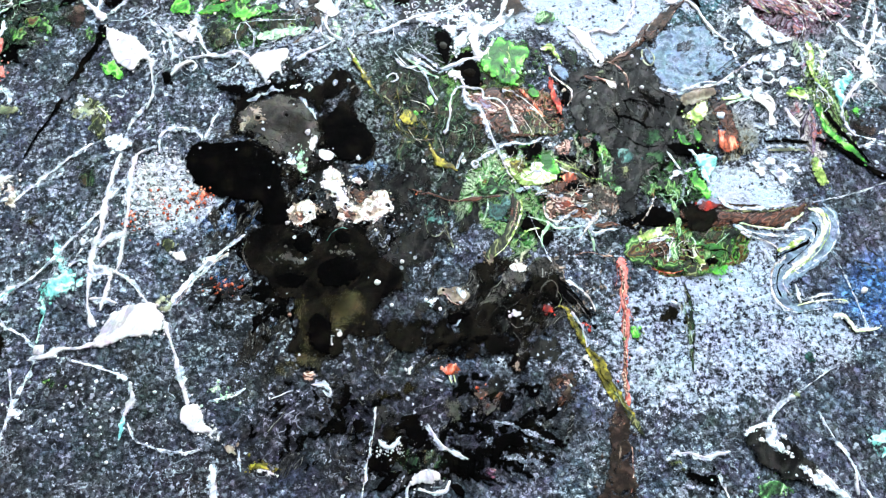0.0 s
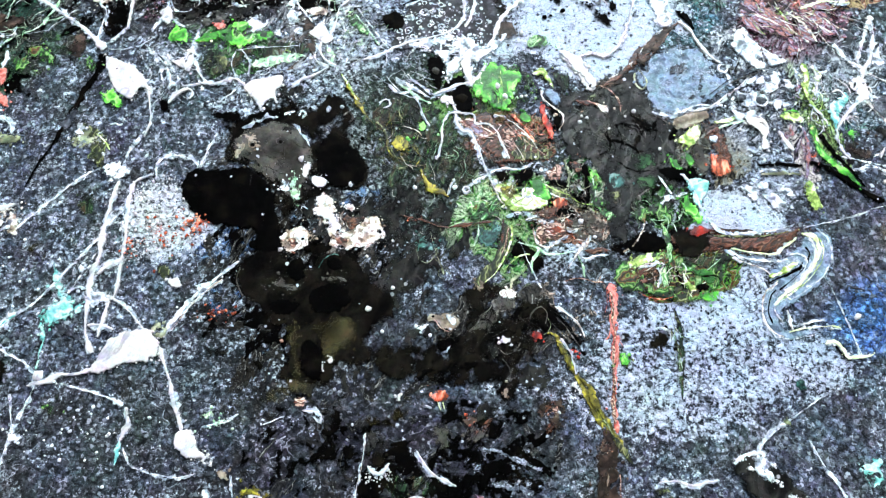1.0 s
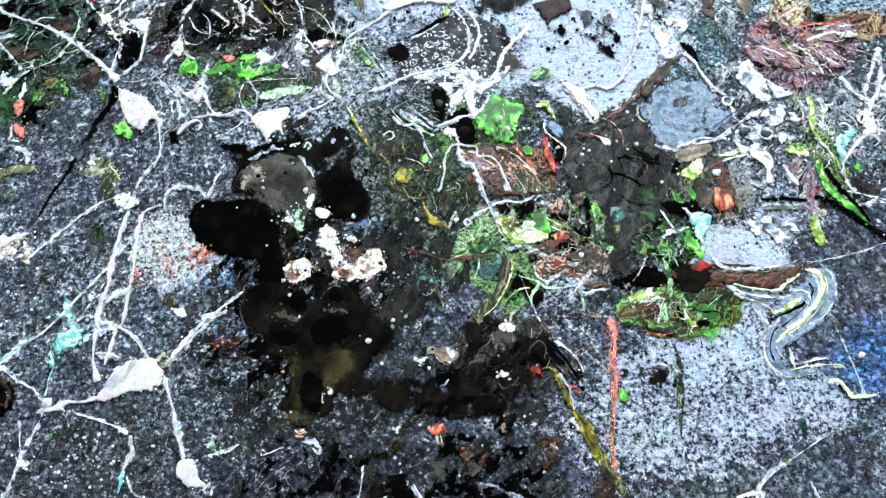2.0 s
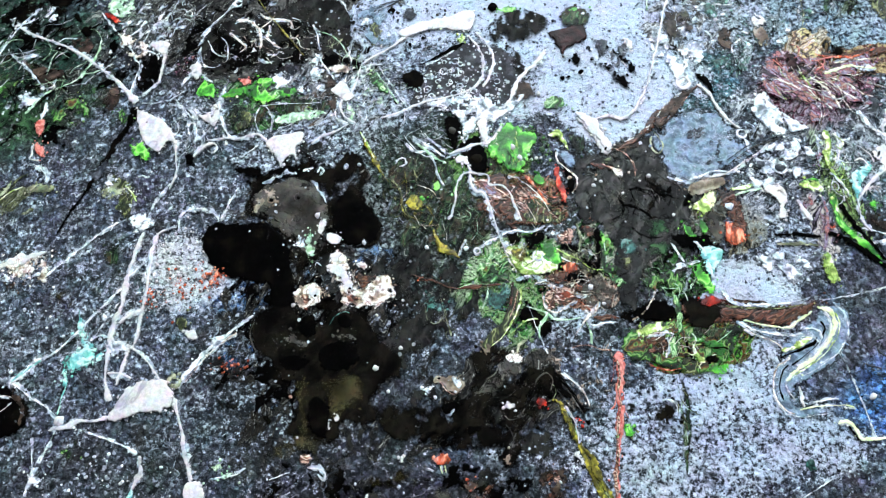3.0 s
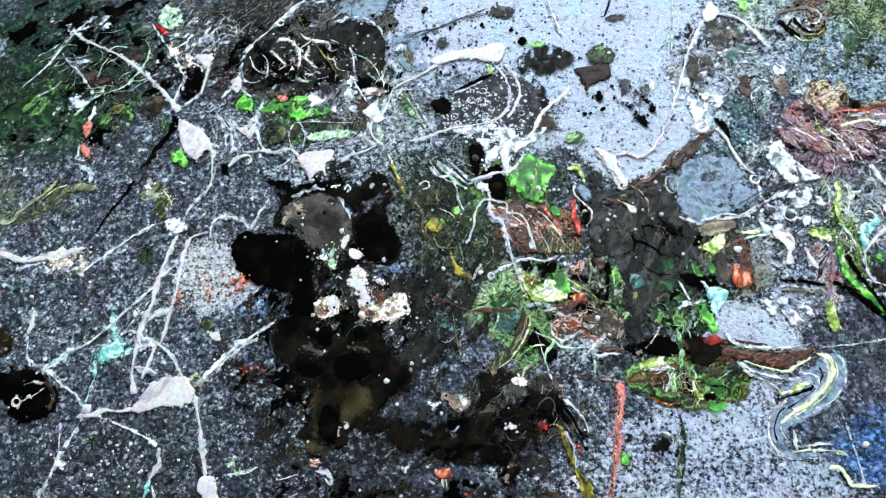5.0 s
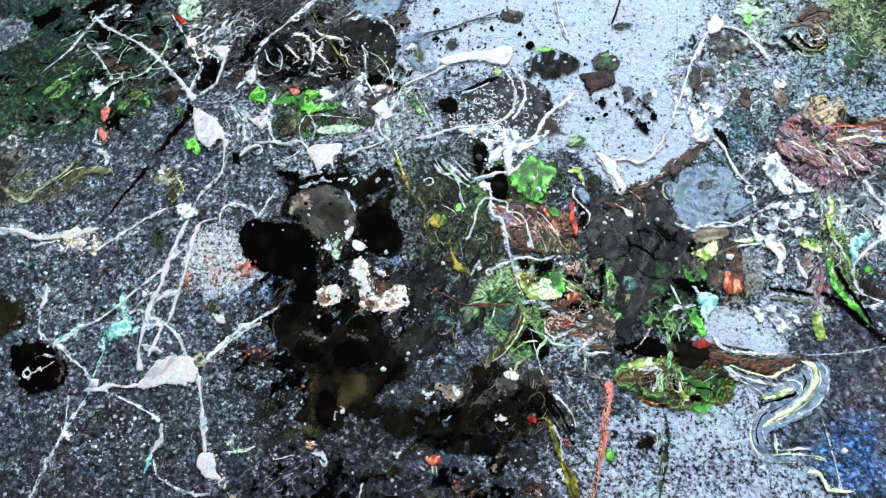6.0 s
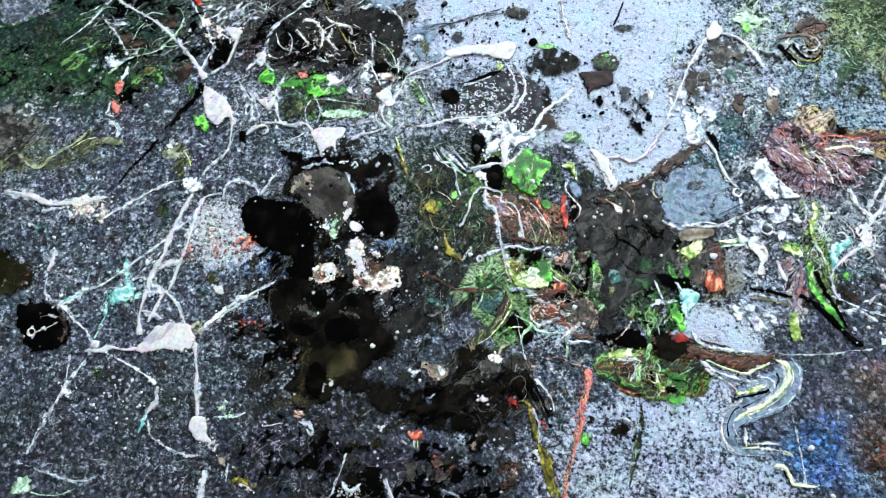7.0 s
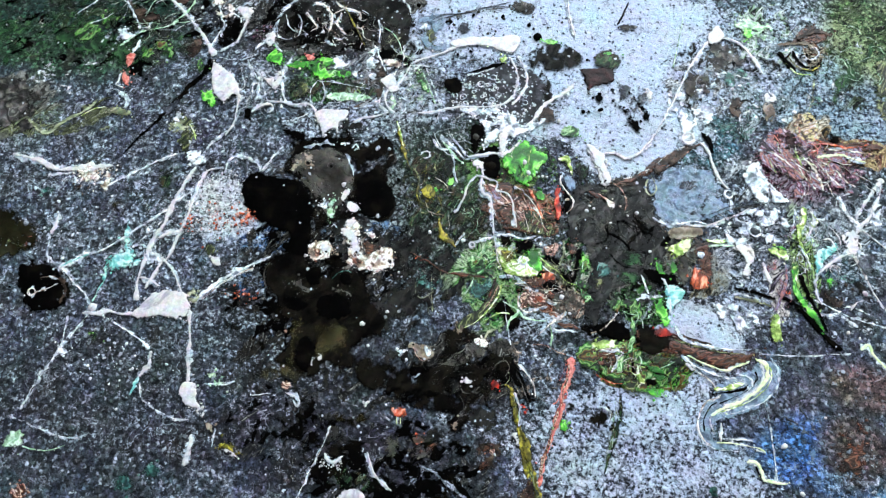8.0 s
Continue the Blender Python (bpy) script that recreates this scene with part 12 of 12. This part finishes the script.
pool("paint_pool", "moss", [(82.2, -141.9), (87.8, -141.9), (87.9, -144.6), (82.7, -144.7)], h=0.3, fray=0.8, holes=0.1, lift=1)
run("paint_run", "chalk", [(100.8, -149.1, 0.62), (102.7, -155.5, 0.62), (104.1, -160.8, 0.61)], lift=1.2, swell=0.4)
pool("paint_pool", "char", [(113.4, -136.8), (121.6, -132.9), (129.9, -137.2), (136, -145.4), (141.2, -152.2), (138.1, -157.5), (128.6, -154.5), (119, -148), (114.8, -142.1)], h=2, fray=0.8, lift=0.9, label="dark crusted paint ridge")
# pale film and white runs stand for light on the ridge's upper side
pool("paint_pool", "chalk", [(123.1, -133.5), (127.0, -134.3), (130.7, -139.5), (131.9, -143.9), (134.8, -148.4), (139.9, -152.7), (142.8, -156.8), (144.0, -159.8), (139.0, -157.6), (134.5, -153.6), (130.2, -148.4), (126.8, -145.9), (123.0, -143.0), (120.3, -138.4)], h=0.8, fray=1, holes=0.12, lift=3.2, label="highlight of the ridge, drawn as pale paint")
run("paint_run", "white", [(114.7, -135.9, 1.10), (121.5, -133.3, 1.51), (126.9, -132.8, 0.80)], lift=2.4, swell=0.4)
run("paint_run", "white", [(138.2, -150.9, 2.01), (143, -155.5, 2.37), (147, -161.3, 1.98), (152.4, -165.8, 1.61)], lift=1.6, swell=0.4)
run("paint_run", "chalk", [(125.1, -132.8, 0.64), (127.8, -129.4, 0.80), (134, -124.9, 0.65), (139.5, -121.7, 1.13), (147.5, -118, 0.50), (159.1, -112.1, 0.32)], lift=1.2, swell=0.4)
pool("paint_pool", "sage", [(137.9, -120.9), (141, -121.6), (140.4, -123.8), (137.8, -123.1)], h=0.3, fray=0.6, holes=0.1, lift=1.3)
drop("teal", 148.4, -107.8, 2.09, lift=0.72)
run("paint_run", "chalk", [(146.2, -129.7, 0.31), (150.3, -141.5, 0.49), (153.8, -149.3, 0.63), (155.5, -156.8, 0.62), (159.4, -166.1, 0.62)], lift=1.2, swell=0.4)
run("paint_run", "white", [(154.4, -154.2, 0.78), (153.5, -162, 0.92)], lift=1.3, swell=0.4)
pool("paint_pool", "turquoise", [(163.7, -141.1), (171.8, -138.9), (171.3, -147.9), (165.6, -148.8)], h=0.3, fray=0.9, holes=0.05, lift=1, label="turquoise paint dab")
pool("paint_pool", "mintleaf", [(114.9, -153.9), (124.4, -153.6), (128.1, -158.3), (116.2, -159.4)], h=0.3, fray=0.9, holes=0.1, lift=1)
flakes("black", 80.7, -149.1, 12.8, 5.3, 40, 1.5, 4, 0.3, lift=0.9)

# threads and folds in the wet pours
threads("bone", 190, 63.3, 20.7, 11.8, 26, 17.7, 1.15, -40, 35, lift=1.5, curl=1.4, label="cream paint threads")
threads("umber", 189.9, 62.3, 22.1, 13.3, 22, 17.7, 1.77, -40, 35, lift=1.4, curl=1.4, label="brown paint threads")
threads("black", 189.7, 60.8, 20.6, 13.3, 20, 14.7, 1.77, -40, 40, lift=1.4, curl=1.4, label="black paint threads")
threads("lime", 185, 66.9, 11.9, 8.9, 8, 11.9, 1.34, -50, 30, lift=1.5, curl=1.4)
threads("coral", 183.1, 74.9, 15.1, 4.5, 8, 12.0, 1.35, -20, 30, lift=1.5, curl=1.4)
threads("chalk", 194, 51.6, 17.4, 10.2, 12, 14.5, 1.31, -40, 35, lift=1.5, curl=1.4)
threads("sand", 189, 131.1, 10.4, 7.8, 12, 13.0, 1.27, 0, 90, lift=1.4, curl=3)
threads("black", 187.4, 129.3, 10.4, 8.4, 12, 13.0, 1.95, 0, 90, lift=1.3, curl=3)
threads("umber", 189.8, 138.3, 11.8, 6.6, 10, 13.1, 1.72, 20, 60, lift=1.3, curl=2)
threads("slate", 164.2, 20.4, 14.0, 12.6, 22, 14.0, 1.01, 20, 50, lift=1.5, curl=2, label="grey paint threads")
threads("ash", 159.7, 29, 14.2, 8.5, 10, 14.2, 0.85, 20, 40, lift=1.5, curl=2)
threads("slate", 162.8, 5.9, 13.7, 9.6, 14, 10.9, 1.64, -60, 60, lift=1.4, curl=2)
threads("chalk", 186.5, 21.4, 9.7, 16.7, 14, 13.9, 1.25, -70, 30, lift=1.5, curl=1.5, label="white paint threads")
threads("lime", 186.9, 24.3, 7.0, 14.0, 8, 14.0, 1.68, -70, 25, lift=1.4, curl=1.5)
threads("plum", 181.6, 12.5, 6.9, 16.5, 10, 13.7, 1.65, -70, 25, lift=1.4, curl=1.5)
threads("forest", 189, -12.3, 7.9, 13.2, 8, 13.2, 1.59, -55, 25, lift=1.4, curl=1.2)
threads("white", 202.7, 16.3, 8.2, 19.2, 10, 13.7, 1.65, 30, 60, lift=1.4, curl=1.6)
threads("teal", 199.8, 13.3, 9.6, 16.4, 10, 13.7, 2.05, 40, 50, lift=1.3, curl=1.6)
threads("slate", 202.2, 22, 9.7, 22.2, 12, 13.9, 2.08, 40, 50, lift=1.3, curl=1.6)
threads("ash", 94.4, 14.4, 17.0, 17.0, 24, 14.2, 0.76, -55, 25, lift=1.3, curl=1, label="grey flow lines")
threads("black", 97.1, 11.6, 18.3, 16.9, 16, 14.1, 1.90, -55, 25, lift=1.3, curl=1, label="black flow lines")
threads("taupe", 91.8, 17.3, 18.5, 17.1, 22, 14.2, 1.28, -55, 25, lift=1.3, curl=1)
threads("chalk", -196.2, 111.6, 50.4, 27.0, 16, 21.6, 1.19, 35, 25, lift=1.2, curl=1, label="pale paint threads")
threads("mint", -197.8, 104, 42.8, 21.4, 14, 21.4, 1.18, 35, 25, lift=1.2, curl=1)
threads("black", -196.2, 111.6, 54.0, 28.8, 18, 21.6, 3.24, 35, 25, lift=1.1, curl=1)
threads("forest", -208.3, 92.6, 45.9, 21.2, 16, 21.2, 3.18, 35, 25, lift=1.1, curl=1)
threads("chalk", -132.2, 124.4, 21.4, 17.8, 18, 17.8, 1.18, 50, 50, lift=1.2, curl=2, label="pale paint threads")
threads("ash", -130.9, 116.8, 24.7, 21.2, 16, 17.7, 1.27, 50, 50, lift=1.2, curl=2)
threads("bone", -78.4, 112.5, 31.0, 13.8, 16, 13.8, 1.03, -40, 60, lift=1.3, curl=2.5, label="cream paint threads")
threads("ash", -59.6, 114.7, 27.5, 17.2, 18, 17.2, 1.03, -40, 50, lift=1.2, curl=2)
threads("chalk", -31, 78.2, 16.2, 16.2, 24, 17.8, 1.07, 50, 50, lift=1.3, curl=1.6, label="white paint threads")
threads("mint", -26.6, 80, 14.6, 14.6, 10, 17.8, 1.26, 60, 40, lift=1.3, curl=1.6)
threads("forest", -27.8, 76.5, 14.5, 14.5, 8, 16.1, 1.93, 60, 40, lift=1.2, curl=1.6)
threads("chalk", -113.1, 68.7, 13.2, 14.8, 20, 16.5, 0.89, -60, 30, lift=1.2, curl=1.2, label="white paint threads")
threads("chalk", -2.1, 52.4, 17.0, 7.7, 14, 18.5, 0.93, -40, 20, lift=1.2, curl=1)
threads("chalk", 146.8, 112.5, 22.4, 17.6, 18, 12.8, 1.15, 20, 60, lift=1.2, curl=2, label="pale paint threads")
threads("teal", 148.5, 95.3, 18.8, 18.8, 12, 12.5, 1.88, 20, 60, lift=1.1, curl=2)
threads("chalk", 29.6, 61.7, 21.7, 3.7, 10, 18.6, 1.11, -10, 30, lift=1.2, curl=1)
threads("mint", 215, 131.6, 12.9, 19.4, 14, 16.2, 1.16, 40, 50, lift=1.1, curl=2)
threads("slate", 203, 103.6, 18.7, 12.5, 14, 15.6, 1.87, 30, 50, lift=1.1, curl=2)
threads("lime", 37.7, -16.6, 14.5, 9.2, 18, 10.6, 1.03, 60, 60, lift=1.7, curl=2, label="lime paint threads")
threads("forest", 36.3, -20.1, 15.8, 11.8, 16, 10.5, 1.38, 60, 60, lift=1.7, curl=2)
threads("bone", 41.5, -18.8, 15.8, 10.5, 14, 10.5, 0.71, 60, 60, lift=1.75, curl=2)
threads("black", 43.9, -24.2, 18.2, 13.0, 16, 10.4, 1.37, 60, 60, lift=1.65, curl=2)
threads("bone", 64, -28.4, 11.6, 9.0, 16, 10.3, 0.77, -20, 50, lift=1.75, curl=2, label="cream paint threads")
threads("umber", 65.1, -29.7, 12.8, 10.3, 16, 10.3, 1.54, -20, 50, lift=1.7, curl=2)
threads("black", 67.1, -19.2, 13.0, 13.0, 12, 10.4, 1.56, -20, 50, lift=1.65, curl=2)
threads("orange", 60.1, -29.7, 9.0, 7.7, 7, 9.0, 1.16, -20, 50, lift=1.7, curl=2)
threads("sage", 72.6, -14, 7.9, 9.2, 8, 9.2, 1.18, 60, 50, lift=1.7, curl=2)
# black threads paint the shade into the creases of the green lump
threads("black", 105.4, -60.3, 14.5, 6.0, 20, 9.7, 1.27, 60, 40, lift=1.8, curl=1.5, label="shade in the folds, drawn as black threads")
threads("lime", 106.6, -60.3, 13.3, 6.0, 10, 9.6, 0.87, 60, 40, lift=1.85, curl=1.5)
threads("bone", 103.3, -57.9, 13.3, 6.1, 12, 8.5, 0.58, 50, 50, lift=1.85, curl=1.5)
threads("forest", 115.3, -58, 10.9, 6.0, 14, 9.7, 1.45, 60, 40, lift=1.8, curl=1.5)
threads("amber", 98.5, -57.8, 9.7, 6.1, 8, 9.7, 1.46, 60, 40, lift=1.8, curl=1.5)
threads("umber", 40.3, 16, 13.9, 9.7, 16, 12.5, 1.67, -35, 25, lift=1.4, curl=1)
threads("bone", 42.9, 15.9, 13.9, 9.7, 14, 12.5, 0.83, -35, 25, lift=1.45, curl=1, label="cream paint threads")
threads("orange", 48.3, 17.2, 11.1, 8.3, 8, 12.5, 1.46, -35, 25, lift=1.45, curl=1)
threads("moss", 48, 10.1, 12.3, 6.9, 10, 12.3, 1.65, -35, 25, lift=1.4, curl=1)
threads("leaf", 43.9, 39.5, 7.5, 7.5, 12, 10.1, 1.94, -70, 25, lift=1.75, curl=1)
threads("lime", 41.3, 42.6, 7.5, 7.5, 9, 10.1, 1.52, -70, 25, lift=1.75, curl=1)
threads("forest", 53.4, 39.2, 5.7, 7.2, 8, 10.0, 1.72, -60, 25, lift=1.7, curl=1)
threads("mint", 107.8, -27.7, 14.0, 6.4, 12, 10.2, 1.14, -45, 40, lift=1.5, curl=1.4)
threads("forest", 106.6, -27.7, 15.3, 7.6, 12, 10.2, 1.53, -45, 40, lift=1.4, curl=1.4)
threads("black", 111.9, -25.2, 15.3, 8.9, 10, 10.2, 1.53, -45, 40, lift=1.45, curl=1.4)
threads("moss", -5.6, 21.4, 15.6, 18.4, 16, 14.2, 1.02, -60, 20, lift=1.2, curl=1)
threads("yellow", -9.7, 24.5, 11.4, 17.1, 6, 14.3, 1.28, -60, 20, lift=1.2, curl=1)
threads("ash", -2.9, 30.3, 17.2, 17.2, 18, 14.4, 0.69, -55, 30, lift=1.2, curl=1.4, label="grey paint threads")
threads("bone", -0.1, 18.4, 16.9, 16.9, 7, 12.7, 0.68, -55, 30, lift=1.2, curl=1.4)
threads("forest", 18.6, 3.6, 12.3, 12.3, 16, 12.3, 2.05, -70, 30, lift=1.2, curl=1.4)
threads("mint", 18.6, 6.4, 12.4, 12.4, 10, 11.0, 0.74, -70, 40, lift=1.25, curl=1.6)
threads("sage", 7.8, -31.6, 13.0, 11.7, 10, 10.4, 0.78, -80, 20, lift=1.2, curl=1)
threads("char", 0, -28.8, 18.3, 15.7, 14, 11.8, 2.36, -80, 25, lift=1.1, curl=1.2)
threads("taupe", 27.1, -74.3, 18.1, 13.3, 26, 12.1, 0.80, 50, 50, lift=1.3, curl=1.8, label="grey flow lines")
threads("black", 24.6, -76.6, 20.4, 13.2, 18, 12.0, 1.80, 50, 50, lift=1.25, curl=1.8)
threads("ash", 55, -73.2, 8.4, 8.4, 14, 10.8, 0.57, -55, 25, lift=1.3, curl=1.2)
threads("taupe", -56.7, -43.8, 18.2, 9.1, 14, 9.1, 0.78, 20, 60, lift=1.2, curl=2)
threads("ash", -60.4, 14, 12.8, 12.8, 10, 11.4, 0.77, -60, 40, lift=1.5, curl=1.6)
threads("tar", -60.2, 11.1, 14.2, 12.8, 12, 11.4, 1.70, -60, 40, lift=1.45, curl=1.6)
threads("bone", -32.9, -21.7, 12.0, 6.7, 14, 8.0, 0.80, -40, 40, lift=1.6, curl=1.6)
threads("umber", -28.9, -20.4, 10.7, 5.9, 8, 8.0, 1.04, -40, 40, lift=1.55, curl=1.6)

# small things in the pale spray
pool("paint_pool", "tar", [(91.1, -83.4), (95.2, -80.6), (99.2, -82), (99.5, -85.7), (96.2, -88.6), (91.6, -88.2)], h=0.2, fray=0.9, holes=0.1, lift=0.7, label="small tar-black pool in the spray")
run("paint_run", "chalk", [(94.3, -79.7, 0.47), (97.6, -79.7, 0.70), (99.8, -81.6, 0.93), (99.8, -85.2, 0.46)], lift=1, swell=0.4)
pool("paint_pool", "char", [(79.2, -79.2), (83.2, -80.3), (83.5, -84.3), (79.3, -83.8)], h=0.2, fray=1, holes=0.15, lift=0.7)
pool("paint_pool", "green", [(77.6, -87.9), (80.3, -88.4), (81.8, -92.5), (79.3, -94.7), (77.5, -91.8)], h=0.2, fray=1, holes=0.15, lift=1, label="green paint dab")
run("paint_run", "flesh", [(78.3, -62.1, 1.21), (78.5, -67.8, 1.20), (77.3, -74.5, 1.19), (77.3, -80.3, 0.94), (75.7, -87.3, 1.16), (74.1, -95.2, 1.15), (73, -103.7, 1.13)], lift=1.3, swell=0.4)
threads("coral", 76.9, -79.2, 0.9, 14.1, 8, 9.4, 1.06, -88, 8, lift=1.4, curl=0.6)
threads("moss", 102, -88.4, 1.2, 16.1, 10, 9.2, 1.04, -88, 12, lift=1, curl=0.8, label="green threads in the drip")
threads("mint", 102.3, -86.1, 0.9, 16.2, 6, 9.2, 0.69, -88, 12, lift=1, curl=0.8)
threads("taupe", -60, 122, 26, 11, 26, 11, 0.8, 25, 60, lift=1.35, curl=1.8, label="grey flow lines")
threads("taupe", -90, 108, 20, 12, 22, 9, 0.8, -30, 70, lift=1.35, curl=2, label="grey flow lines")
threads("bone", -76, 112, 24, 12, 16, 7, 0.6, -40, 70, lift=1.5, curl=2, label="fine cream threads")
threads("sage", -42, 106, 10, 12, 12, 9, 0.7, -60, 40, lift=1.4, curl=1.4)
threads("chalk", -28, 92, 16, 12, 16, 10, 0.6, 30, 60, lift=1.5, curl=1.2, label="fine white threads")
threads("chalk", -30.8, 67.6, 34, 14, 34, 12, 0.7, 20, 60, lift=1.3, curl=1.3, label="fine white threads")
threads("veil", -30.8, 67.6, 30, 12, 24, 13, 1.8, 15, 50, lift=0.9, curl=1.2, label="milky trails")
# two more pale runs extend the painted highlight of the ridge
run("paint_run", "chalk", [(114.7, -136.1, 1.6), (117.1, -133.7, 1.6), (120.5, -133.0, 1.6), (124.3, -132.3, 1.6)], lift=2.6, swell=0.4)
run("paint_run", "chalk", [(141.2, -153.7, 2.2), (143.1, -157.6, 2.2), (145.0, -160.3, 2.2), (148.9, -162.4, 2.2)], lift=2.4, swell=0.4)
flakes("veil", 167, 22, 19.6, 16.8, 20, 1.6, 4, 0.42, lift=1, label="thin milky film")
flakes("veil", 202.4, 13.4, 10.9, 24.6, 40, 1.6, 4, 0.4, lift=1, label="thin milky film")
flakes("veil", -150.6, 116.4, 32.0, 24.9, 30, 1.6, 4, 0.34, lift=1, label="thin milky film")
flakes("veil", -121.3, 98.6, 17.2, 13.7, 30, 1.6, 4, 0.4, lift=1)
flakes("veil", -53.3, 58.8, 28.6, 9.5, 30, 1.6, 4, 0.36, lift=1)
flakes("veil", -60.8, 125.9, 34.9, 17.4, 30, 1.6, 4, 0.3, lift=1)
spatter("white", -57.2, 93.1, 30.0, 23.3, 120, 0.17, 0.60, lift=0.72, label="fine white specks")
spatter("chalk", -51.8, 45.7, 34.3, 9.3, 120, 0.16, 0.56, lift=0.6)
